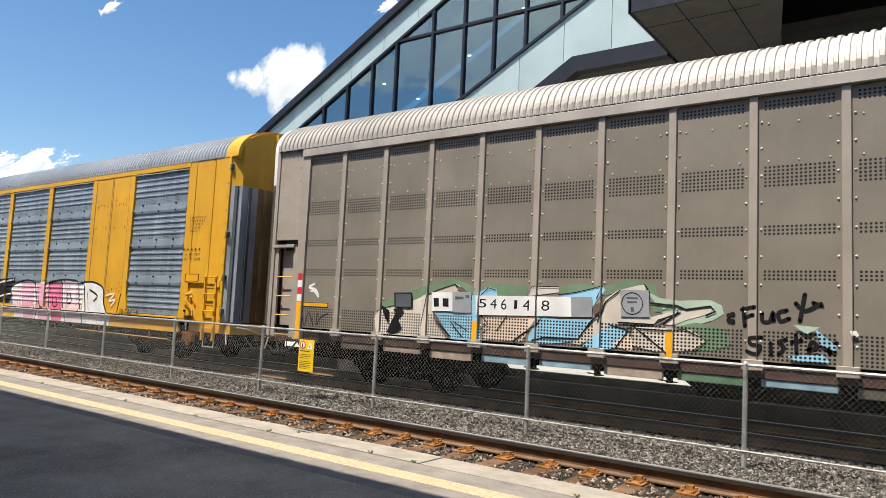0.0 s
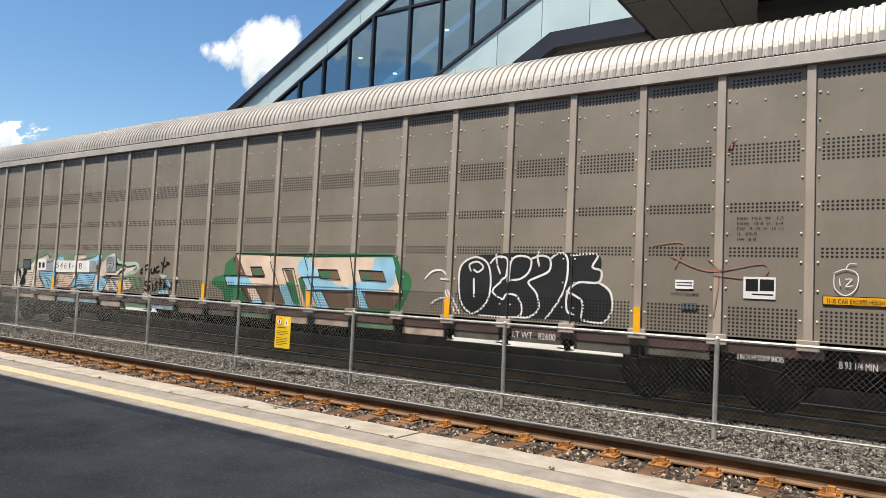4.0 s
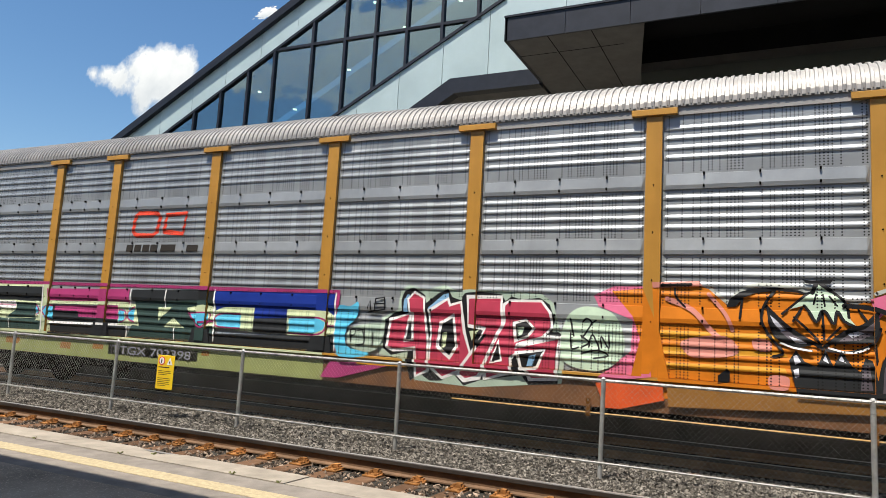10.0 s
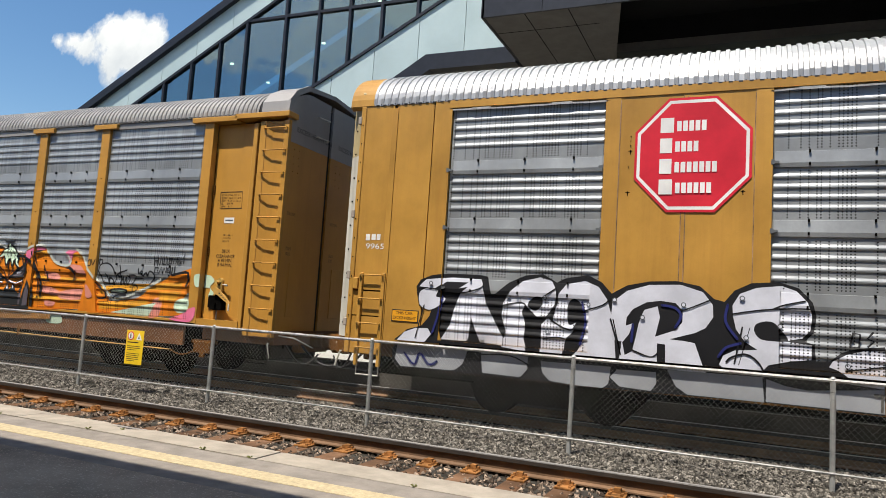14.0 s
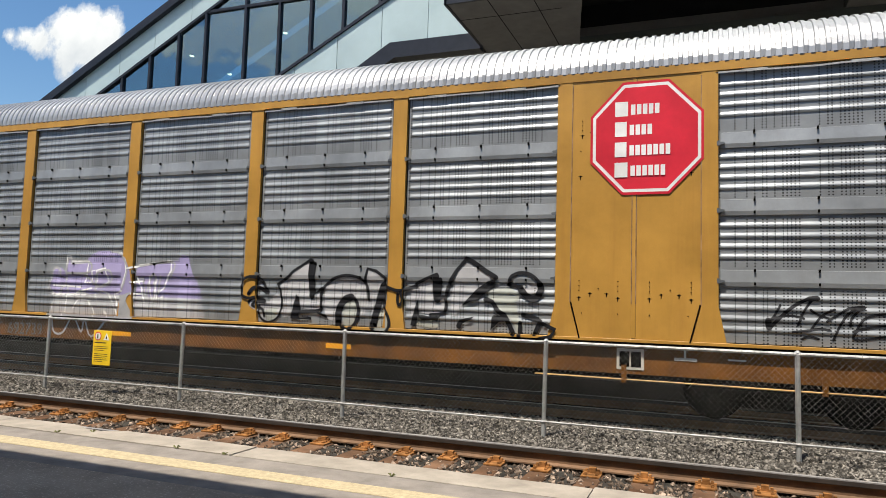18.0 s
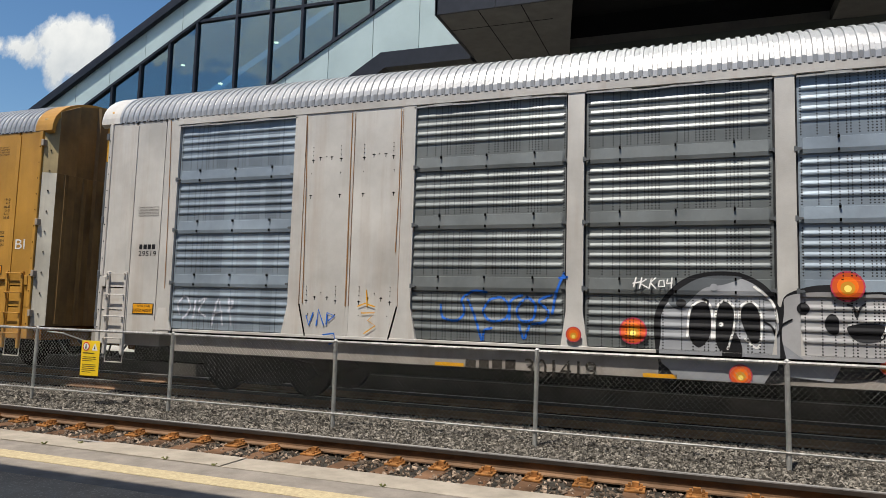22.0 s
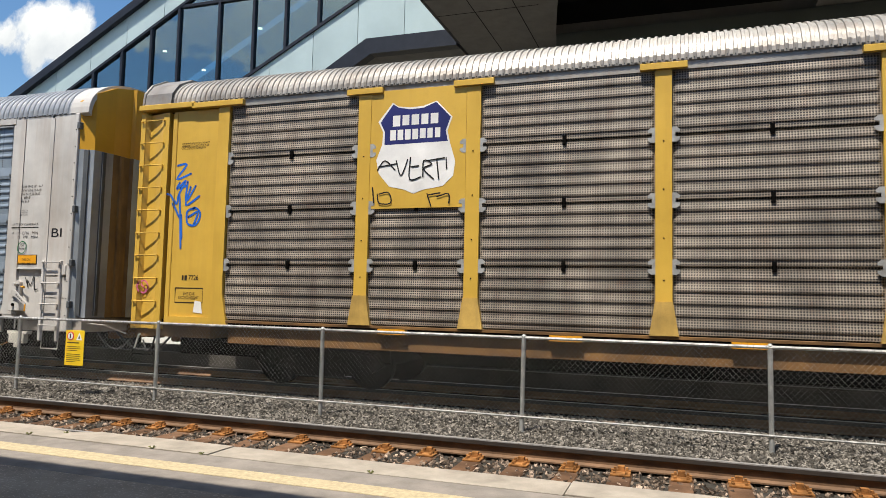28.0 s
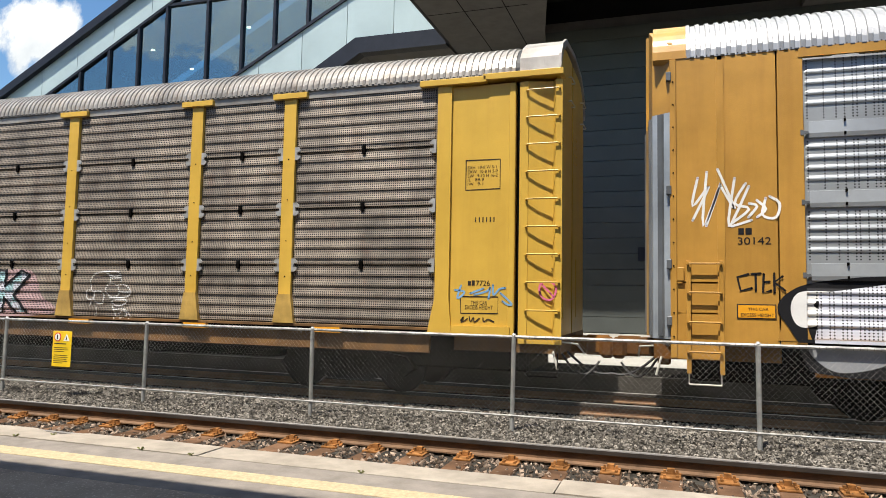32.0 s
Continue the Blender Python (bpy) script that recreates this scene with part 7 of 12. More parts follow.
p.poly("sky", [(-3.00, 1.18), (-2.56, 1.23), (-2.49, 1.13), (-2.88, 1.12)])
p.done()
lettering(car_taupe, "5", -7.94, -7.78, 1.66, 1.81, "black", -1.479)
lettering(car_taupe, "4", -7.7, -7.57, 1.65, 1.82, "black", -1.479)
lettering(car_taupe, "6", -7.48, -7.37, 1.64, 1.82, "black", -1.479)
lettering(car_taupe, "1", -7.22, -7.16, 1.66, 1.81, "black", -1.479)
lettering(car_taupe, "4", -7.05, -6.91, 1.64, 1.82, "black", -1.479)
lettering(car_taupe, "8", -6.7, -6.55, 1.65, 1.82, "black", -1.479)
p = Paint(car_taupe, "scrawl", "black sprayed scrawl")
p.line("black", 0.055, [(-3.55, 1.80), (-3.53, 1.55)])
p.line("black", 0.055, [(-3.57, 1.78), (-3.40, 1.82)])
p.line("black", 0.055, [(-3.54, 1.67), (-3.42, 1.71)])
p.line("black", 0.055, [(-3.31, 1.74), (-3.30, 1.63), (-3.21, 1.63), (-3.17, 1.76), (-3.16, 1.64)])
p.line("black", 0.055, [(-3.00, 1.79), (-3.10, 1.75), (-3.08, 1.64), (-2.97, 1.68)])
p.line("black", 0.055, [(-2.78, 2.01), (-2.84, 1.65)])
p.line("black", 0.055, [(-2.89, 1.89), (-2.78, 1.79), (-2.59, 1.89)])
p.line("black", 0.055, [(-2.68, 1.90), (-2.58, 1.86)])
p.line("black", 0.05, [(-3.31, 1.41), (-3.46, 1.39), (-3.44, 1.31), (-3.33, 1.29), (-3.37, 1.18), (-3.50, 1.21)])
p.line("black", 0.05, [(-3.20, 1.34), (-3.19, 1.18)])
p.line("black", 0.05, [(-3.01, 1.40), (-3.10, 1.35), (-3.03, 1.29), (-3.10, 1.19)])
p.line("black", 0.05, [(-2.89, 1.47), (-2.88, 1.21)])
p.line("black", 0.05, [(-2.94, 1.37), (-2.82, 1.40)])
p.line("black", 0.05, [(-2.74, 1.28), (-2.63, 1.32), (-2.70, 1.39), (-2.73, 1.22), (-2.63, 1.22)])
p.line("black", 0.05, [(-2.51, 1.39), (-2.49, 1.24), (-2.49, 1.34), (-2.41, 1.39)])
p.disc("black", -3.74, 1.69, 0.035)
p.disc("black", -3.69, 1.71, 0.035)
p.disc("black", -3.74, 1.62, 0.035)
p.disc("black", -3.69, 1.61, 0.035)
p.done()
p = Paint(car_taupe, "graffiti", "tan and pale blue block graffiti on a green cloud")
p.poly("green", [(-0.86, 1.42), (-0.83, 1.58), (-0.5, 1.67), (-0.44, 1.91), (-0.12, 2.09), (0.25, 2.16), (2.16, 2.17), (4.32, 2.17), (4.56, 2.06), (4.64, 1.9), (4.81, 1.79), (4.87, 1.59), (4.72, 1.27), (4.57, 1.08), (4.01, 1.02), (2.68, 0.99), (-0.08, 0.98), (-0.51, 1.28)], True)
p.poly("brownish", [(-0.16, 1.96), (-0.05, 2.13), (0.29, 1.66), (0.08, 1.63), (-0.11, 1.8)])
p.poly("brownish", [(0.09, 1.42), (1.38, 1.46), (1.64, 1.04), (0.94, 1.03), (0.41, 1.01)])
p.poly("brownish", [(1.42, 1.85), (1.77, 1.85), (2.08, 1.09), (1.85, 1.08)])
p.poly("brownish", [(2.23, 1.42), (3.54, 1.45), (3.66, 1.11), (2.87, 1.07)])
p.poly("brownish", [(3.67, 1.44), (4.68, 1.44), (4.57, 1.22), (4.42, 1.11), (3.89, 1.11)])
p.poly("tan", [(-0.05, 2.13), (1.03, 2.1), (1.33, 1.46), (0.52, 1.44), (0.87, 1.65), (0.27, 1.66)])
p.poly("sky", [(-0.46, 1.64), (0.29, 1.65), (0.54, 1.44), (-0.33, 1.41)])
p.poly("tan", [(0.29, 1.65), (0.87, 1.65), (1.35, 1.46), (0.54, 1.44)])
p.poly("tan", [(0.32, 1.38), (0.62, 1.39), (0.81, 1.13), (0.51, 1.13)])
p.poly("sky", [(0.51, 1.14), (0.79, 1.16), (0.95, 0.97), (0.63, 0.95)])
p.poly("tan", [(1.03, 2.1), (2.06, 2.09), (2.19, 1.79), (1.91, 1.63), (2.18, 1.07), (2.03, 1.06), (1.72, 1.8), (1.48, 1.82), (1.96, 1.06), (1.64, 1.06), (1.3, 1.49)])
p.poly("sky", [(1.33, 1.47), (1.61, 1.49), (1.96, 1.06), (1.61, 1.04)])
p.poly("sky", [(2.04, 2.09), (2.28, 2.06), (2.53, 1.7), (2.05, 1.67), (1.88, 1.78), (1.9, 1.97)])
p.poly("green", [(1.54, 1.54), (1.78, 1.59), (2.03, 1.09), (1.87, 1.08)])
p.poly("tan", [(2.24, 2.08), (3.38, 2.1), (3.51, 1.45), (2.76, 1.44), (2.53, 1.7)])
p.poly("sky", [(2.02, 1.67), (2.76, 1.67), (3.0, 1.54), (3.32, 1.51), (3.48, 1.58), (3.5, 1.45), (2.23, 1.4)])
p.poly("tan", [(2.12, 1.56), (2.28, 1.4), (2.48, 1.09), (2.18, 1.07)])
p.poly("sky", [(2.32, 1.41), (2.59, 1.42), (2.85, 1.07), (2.52, 1.07)])
p.poly("tan", [(3.38, 2.1), (4.4, 2.11), (4.68, 1.44), (3.51, 1.45)])
p.poly("sky", [(3.96, 2.1), (4.4, 2.11), (4.53, 1.82), (4.46, 1.59), (4.25, 1.47), (3.51, 1.45), (3.48, 1.59), (3.84, 1.69), (3.92, 1.9)])
p.poly("sky", [(3.51, 1.45), (3.72, 1.45), (3.88, 1.11), (3.61, 1.11)])
p.poly("brownish", [(0.42, 1.85), (0.77, 1.86), (0.91, 1.67), (0.51, 1.66)])
p.poly("green", [(0.51, 1.78), (0.72, 1.81), (0.77, 1.7), (0.57, 1.68)])
p.poly("brownish", [(2.48, 1.84), (3.01, 1.84), (3.11, 1.65), (2.55, 1.66)])
p.poly("green", [(2.54, 1.78), (2.8, 1.8), (2.85, 1.67), (2.59, 1.68)])
p.poly("brownish", [(3.58, 1.85), (4.18, 1.84), (4.28, 1.65), (3.65, 1.66)])
p.poly("green", [(3.63, 1.77), (3.92, 1.76), (3.94, 1.68), (3.67, 1.69)])
p.line("black", 0.022, [(-0.16, 1.96), (-0.09, 2.14), (4.4, 2.14), (4.68, 1.45)], soft=False)
p.line("black", 0.022, [(1.03, 2.1), (1.35, 1.44), (1.61, 1.02)], soft=False)
p.line("black", 0.022, [(2.06, 2.1), (2.29, 1.59), (2.64, 1.06)], soft=False)
p.line("black", 0.026, [(3.38, 2.1), (3.54, 1.45), (3.64, 1.11)], soft=False)
p.line("black", 0.022, [(-0.46, 1.64), (0.87, 1.65)], soft=False)
p.line("black", 0.022, [(-0.46, 1.64), (-0.33, 1.41), (1.33, 1.46)], soft=False)
p.line("black", 0.022, [(2.02, 1.67), (2.57, 1.69)], soft=False)
p.line("black", 0.022, [(2.02, 1.67), (2.21, 1.4), (3.5, 1.44)], soft=False)
p.line("black", 0.026, [(3.67, 1.44), (4.68, 1.44), (4.56, 1.19)], soft=False)
p.line("black", 0.022, [(1.43, 1.83), (1.77, 1.85), (2.08, 1.08)], soft=False)
p.line("black", 0.022, [(1.43, 1.83), (1.85, 1.07)], soft=False)
p.line("black", 0.02, [(0.42, 1.85), (0.77, 1.86), (0.91, 1.67), (0.51, 1.66), (0.42, 1.85)], soft=False)
p.line("black", 0.02, [(2.48, 1.84), (3.01, 1.84), (3.11, 1.65), (2.55, 1.66), (2.48, 1.84)], soft=False)
p.line("black", 0.02, [(3.58, 1.85), (4.18, 1.84), (4.28, 1.65), (3.65, 1.66), (3.58, 1.85)], soft=False)
p.line("black", 0.022, [(2.62, 1.4), (2.85, 1.09)], soft=False)
p.line("black", 0.022, [(3.69, 1.44), (3.88, 1.13)], soft=False)
p.line("black", 0.03, [(0.15, 1.4), (0.53, 1.01)], soft=False)
p.line("black", 0.022, [(0.62, 1.41), (0.94, 1.03)], soft=False)
p.done()
p = Paint(car_taupe, "graffiti", "black bubble letters with white outlines")
p.poly("coal", [(5.88, 1.62), (6.00, 2.03), (6.28, 2.17), (6.61, 2.19), (7.04, 2.22), (7.51, 2.20), (8.05, 2.23), (8.48, 2.20), (8.54, 1.99), (8.52, 1.77), (8.72, 1.56), (8.71, 1.28), (8.53, 1.13), (8.11, 1.14), (7.92, 1.15), (7.11, 1.13), (6.35, 1.13), (6.00, 1.22)], True)
p.line("white", 0.035, [(5.91, 1.62), (5.94, 1.98), (6.22, 2.14), (6.48, 2.04), (6.56, 1.73), (6.50, 1.38), (6.23, 1.16), (5.99, 1.31), (5.91, 1.62)])
p.line("white", 0.035, [(6.15, 1.90), (6.12, 2.01), (6.28, 2.06), (6.40, 1.97), (6.30, 1.88), (6.21, 1.92)])
p.line("white", 0.035, [(6.54, 2.04), (6.67, 2.15), (6.89, 2.11), (6.88, 1.83), (6.80, 1.76), (6.60, 1.56), (6.82, 1.43), (6.90, 1.52), (7.08, 1.49), (7.18, 1.28), (7.05, 1.14), (6.35, 1.13)])
p.line("white", 0.035, [(6.91, 1.74), (6.94, 2.07), (7.09, 2.17), (7.31, 2.12), (7.29, 1.92), (7.14, 1.79), (6.96, 1.76)])
p.line("white", 0.035, [(7.31, 2.12), (7.51, 2.18), (7.66, 2.12), (7.65, 1.93), (7.43, 1.82), (7.28, 1.73), (7.44, 1.55), (7.48, 1.30), (7.31, 1.16), (7.08, 1.15)])
p.line("white", 0.035, [(7.66, 2.12), (7.81, 2.22), (7.98, 2.15), (7.98, 1.77), (7.85, 1.48), (7.71, 1.27), (7.62, 1.16)])
p.line("white", 0.035, [(8.05, 2.19), (8.24, 2.21), (8.48, 2.20), (8.39, 2.01), (8.54, 1.95), (8.50, 1.77), (8.17, 1.76), (8.01, 1.61), (8.00, 1.32), (8.10, 1.25)])
p.line("white", 0.035, [(8.50, 1.77), (8.69, 1.64), (8.73, 1.36), (8.58, 1.15), (8.25, 1.17)])
p.line("white", 0.035, [(6.68, 2.00), (6.74, 1.87)])
p.line("white", 0.035, [(7.47, 2.01), (7.43, 2.18), (7.48, 2.27)])
p.line("white", 0.035, [(6.67, 2.04), (6.65, 2.19)])
p.line("white", 0.035, [(7.99, 1.61), (8.24, 1.46), (8.23, 1.21)])
p.line("white", 0.035, [(6.22, 1.76), (6.24, 1.45)])
p.line("white", 0.035, [(5.18, 1.73), (5.33, 1.87), (5.54, 1.89), (5.63, 1.82)])
p.line("white", 0.035, [(5.52, 1.74), (5.73, 1.73)])
p.line("white", 0.035, [(5.34, 1.28), (5.46, 1.37), (5.63, 1.40)])
p.line("white", 0.035, [(5.65, 1.54), (5.86, 1.14)])
p.line("white", 0.035, [(5.71, 1.54), (5.95, 1.15)])
p.line("white", 0.035, [(5.78, 1.48), (5.70, 1.25)])
p.done()
p = Paint(car_taupe, "tag", "thin black marker tag")
p.line("black", 0.018, [(12.90, 3.32), (12.91, 3.46), (12.98, 3.32), (13.00, 3.47)], soft=False)
p.line("black", 0.018, [(13.04, 3.45), (13.03, 3.33), (13.08, 3.33), (13.09, 3.44), (13.04, 3.45)], soft=False)
p.line("black", 0.018, [(13.12, 3.44), (13.12, 3.32), (13.18, 3.33), (13.18, 3.44), (13.12, 3.44)], soft=False)
p.line("black", 0.018, [(13.12, 3.31), (13.19, 3.46)], soft=False)
p.line("black", 0.018, [(13.22, 3.45), (13.24, 3.38), (13.28, 3.45)], soft=False)
p.line("black", 0.018, [(13.24, 3.38), (13.24, 3.31)], soft=False)
p.line("black", 0.018, [(13.30, 3.45), (13.31, 3.37), (13.36, 3.37)], soft=False)
p.line("black", 0.018, [(13.36, 3.45), (13.35, 3.30)], soft=False)
p.line("black", 0.018, [(13.38, 3.43), (13.43, 3.43), (13.42, 3.37), (13.38, 3.31), (13.45, 3.31)], soft=False)
p.line("black", 0.018, [(12.77, 3.42), (12.86, 3.42)], soft=False)
p.line("black", 0.018, [(12.78, 3.38), (12.86, 3.38)], soft=False)
p.line("black", 0.018, [(13.46, 3.41), (13.53, 3.41)], soft=False)
p.line("black", 0.018, [(13.46, 3.37), (13.52, 3.37)], soft=False)
p.line("black", 0.018, [(13.15, 3.67), (13.16, 3.57)], soft=False)
p.line("black", 0.018, [(13.08, 3.63), (13.11, 3.56)], soft=False)
p.line("black", 0.018, [(13.23, 3.59), (13.21, 3.55)], soft=False)
p.rect("black", 13.03, 13.29, 2.76, 2.86)
p.line("redhaze", 0.05, [(10.39, 3.72), (10.44, 3.82)])
p.line("redhaze", 0.02, [(10.14, 2.15), (10.29, 1.94), (10.23, 1.35)])
p.line("redhaze", 0.02, [(9.60, 2.20), (10.15, 1.99), (10.86, 2.11), (10.82, 1.90), (10.21, 1.94)])
p.line("redhaze", 0.02, [(9.35, 2.36), (9.78, 2.39), (9.67, 2.03)])
p.rect("white", 10.61, 11.02, 1.62, 1.92)
p.rect("black", 10.64, 10.80, 1.72, 1.89)
p.rect("black", 10.82, 11.00, 1.73, 1.89)
p.rect("black", 10.72, 10.99, 1.67, 1.69)
p.rect("white", 9.68, 9.94, 1.72, 1.85)
p.rect("slate", 9.69, 9.92, 1.80, 1.82)
p.rect("slate", 9.70, 9.92, 1.76, 1.78)
p.rect("slate", 9.77, 10.00, 1.42, 1.52)
p.rect("black", 11.58, 12.34, 1.58, 1.70)
p.rect("gold", 11.59, 12.33, 1.59, 1.69)
p.line("white", 0.012, [(11.71, 2.00), (11.84, 2.05), (11.97, 1.99), (11.96, 1.81), (11.84, 1.71), (11.72, 1.80), (11.71, 1.98)])
p.line("white", 0.012, [(11.84, 2.05), (11.88, 2.12), (11.96, 2.12)])
p.line("white", 0.012, [(11.77, 1.93), (11.78, 1.83)])
p.line("white", 0.012, [(11.84, 1.92), (11.91, 1.92), (11.84, 1.83), (11.92, 1.84)])
p.done()
lettering(car_taupe, "THIS CAR EXCESS HEIGHT", 11.62, 12.31, 1.605, 1.663, "ink", -1.476)
lettering(car_taupe, "EXH  19-0  W   1-3", 10.51, 11.10, 2.713, 2.755, "ink", -1.462)
lettering(car_taupe, "EXW  10-8  H   6-4", 10.51, 11.10, 2.640, 2.682, "ink", -1.462)
lettering(car_taupe, "EW   9-10  H  15-11", 10.51, 11.10, 2.567, 2.609, "ink", -1.462)
lettering(car_taupe, "IL  89-9", 10.52, 10.77, 2.494, 2.536, "ink", -1.462)
lettering(car_taupe, "IW  8-8", 10.52, 10.76, 2.421, 2.463, "ink", -1.462)
lettering(car_taupe, "PATENT PENDING", 9.62, 10.02, 1.624, 1.667, "ink", -1.462)
lettering(car_taupe, "B 93 1/4 MIN", 11.78, 12.20, 0.768, 0.859, "white", -1.43)
lettering(car_taupe, "2 INCH HF COMP SHOES", 10.54, 11.13, 0.779, 0.850, "white", -1.43)
lettering(car_taupe, "LT WT   82600", 7.01, 7.79, 0.807, 0.911, "white", -1.43)
p = Paint(car_taupe, "tag", "")
p.line("white", 0.05, [(-12.14, 2.02), (-12.29, 1.94), (-12.08, 1.89), (-12.00, 1.75), (-12.12, 1.86), (-12.23, 1.86)])
p.line("ink", 0.03, [(-12.48, 1.37), (-12.37, 1.13), (-12.26, 1.41), (-12.10, 1.13)])
p.line("ink", 0.03, [(-11.99, 1.39), (-12.01, 1.14), (-11.89, 1.31), (-11.68, 1.40)])
p.rect("black", -12.45, -11.69, 1.52, 1.62)
p.rect("gold", -12.43, -11.71, 1.54, 1.61)
p.done()
# ochre car
p = Paint(car_ochre, "graffiti", "long green, black and magenta block graffiti")
p.poly("cyan", [(-12.38, 2.04), (-12.02, 2.07), (-12.00, 1.09), (-12.58, 1.17), (-12.69, 1.30), (-12.49, 1.55)], True)
p.line("magenta", 0.02, [(-12.57, 1.98), (-12.32, 1.96)])
p.line("magenta", 0.02, [(-12.45, 1.98), (-12.51, 1.85), (-12.31, 1.91)])
p.line("magenta", 0.02, [(-12.67, 1.62), (-12.67, 1.41), (-12.55, 1.41)])
p.line("magenta", 0.02, [(-12.49, 1.60), (-12.42, 1.43)])
p.line("magenta", 0.02, [(-12.50, 1.60), (-12.34, 1.61)])
p.line("magenta", 0.02, [(-12.26, 1.61), (-12.21, 1.43)])
p.line("magenta", 0.02, [(-12.54, 1.79), (-12.43, 1.66), (-12.36, 1.80)])
p.line("magenta", 0.02, [(-12.45, 1.34), (-12.17, 1.38)])
p.poly("magenta", [(-11.81, 2.24), (-3.80, 2.23), (-3.79, 2.17), (-11.76, 2.16)])
p.poly("lime", [(-11.98, 0.99), (-12.08, 1.89), (-11.76, 2.15), (-8.89, 2.17), (-8.73, 1.07)])
p.line("magenta", 0.05, [(-12.04, 0.88), (-12.08, 1.89), (-11.81, 2.21)])
p.poly("coal", [(-11.83, 1.89), (-11.55, 2.10), (-9.08, 2.12), (-9.07, 1.78), (-9.30, 1.77), (-10.08, 1.79), (-11.26, 1.76), (-11.20, 1.52), (-11.75, 1.47)])
p.poly("bottle", [(-11.75, 1.45), (-10.40, 1.35), (-9.05, 1.42), (-9.01, 1.15), (-11.68, 1.10)])
p.poly("bottle", [(-10.07, 1.74), (-9.33, 1.74), (-9.32, 1.42), (-10.37, 1.37), (-10.01, 1.60)])
p.poly("white", [(-11.24, 1.75), (-10.06, 1.77), (-10.05, 1.60), (-11.23, 1.59)])
p.line("pink", 0.03, [(-11.18, 1.68), (-10.08, 1.67)], soft=False)
p.poly("lime", [(-11.75, 1.46), (-10.66, 1.36), (-10.88, 1.35), (-11.73, 1.34)])
p.poly("magenta", [(-8.96, 2.08), (-6.37, 2.13), (-6.34, 1.79), (-8.90, 1.81)])
p.poly("coal", [(-8.86, 1.71), (-6.63, 1.66), (-6.62, 1.39), (-8.81, 1.38)])
p.poly("magenta", [(-8.69, 1.70), (-6.64, 1.77), (-6.61, 1.48), (-7.89, 1.49), (-7.91, 1.61), (-8.68, 1.60)])
p.line("lime", 0.07, [(-8.87, 1.78), (-6.39, 1.82)], soft=False)
p.line("white", 0.05, [(-8.80, 1.33), (-6.34, 1.38)], soft=False)
p.poly("coal", [(-8.80, 1.31), (-6.37, 1.34), (-6.34, 1.12), (-8.77, 1.09)])
p.poly("lime", [(-6.67, 1.80), (-6.03, 1.82), (-6.01, 1.36), (-6.62, 1.36)])
p.poly("cyan", [(-6.63, 1.68), (-6.46, 1.71), (-6.45, 1.47), (-6.60, 1.43)])
p.poly("cyan", [(-6.34, 1.74), (-6.17, 1.75), (-6.16, 1.46), (-6.33, 1.50)])
p.line("magenta", 0.03, [(-6.63, 1.69), (-6.43, 1.65), (-6.41, 1.49), (-6.58, 1.42)])
p.line("magenta", 0.03, [(-6.16, 1.76), (-6.34, 1.65), (-6.33, 1.51), (-6.14, 1.45)])
p.poly("bottle", [(-6.28, 2.12), (-3.98, 2.16), (-3.90, 1.17), (-6.32, 1.15), (-6.20, 1.39), (-5.98, 1.36)])
p.poly("coal", [(-6.28, 2.12), (-3.98, 2.16), (-3.97, 1.96), (-6.26, 1.88)])
p.poly("lime", [(-9.37, 1.79), (-8.93, 1.78), (-8.85, 1.69), (-8.84, 1.35), (-9.31, 1.35), (-9.24, 1.58)])
p.poly("cyan", [(-9.34, 1.67), (-9.22, 1.68), (-9.19, 1.47), (-9.30, 1.50)])
p.poly("cyan", [(-9.05, 1.67), (-8.76, 1.70), (-8.71, 1.41), (-8.95, 1.42)])
p.line("magenta", 0.03, [(-9.33, 1.70), (-9.17, 1.58), (-9.04, 1.59), (-8.92, 1.69), (-8.77, 1.70)])
p.line("magenta", 0.03, [(-9.29, 1.48), (-9.17, 1.56), (-9.03, 1.55), (-8.84, 1.38)])
p.poly("lime", [(-5.48, 1.78), (-5.09, 1.79), (-5.31, 1.63), (-5.46, 1.50)])
p.poly("lime", [(-5.29, 1.38), (-5.05, 1.58), (-4.72, 1.39)])
p.poly("lime", [(-4.71, 1.79), (-4.25, 1.87), (-3.91, 1.82), (-3.88, 1.47), (-4.21, 1.44), (-4.52, 1.63)])
p.poly("cyan", [(-4.63, 1.68), (-4.14, 1.70), (-4.10, 1.54), (-4.26, 1.45), (-4.47, 1.55)])
p.line("magenta", 0.03, [(-4.65, 1.69), (-4.11, 1.71), (-4.08, 1.57), (-3.89, 1.59)])
p.line("magenta", 0.03, [(-4.63, 1.68), (-4.41, 1.49), (-4.24, 1.43), (-4.08, 1.57)])
p.line("white", 0.03, [(-6.31, 2.13), (-6.30, 1.74)], soft=False)
p.line("white", 0.03, [(-5.31, 2.15), (-5.30, 1.78)], soft=False)
p.line("white", 0.03, [(-6.34, 1.36), (-6.34, 1.10)], soft=False)
p.line("white", 0.025, [(-10.26, 1.36), (-10.22, 1.14)], soft=False)
p.line("white", 0.025, [(-5.00, 1.38), (-4.98, 1.12)], soft=False)
p.line("white", 0.04, [(-9.09, 2.14), (-9.01, 1.13)], soft=False)
p.poly("navy", [(-3.99, 2.15), (-1.18, 2.17), (-1.18, 1.78), (-2.22, 1.83), (-2.20, 1.53), (-2.94, 1.41), (-3.00, 1.86), (-3.94, 1.76)])
p.poly("coal", [(-4.06, 1.32), (-1.12, 1.40), (-1.12, 1.16), (-4.04, 1.12)])
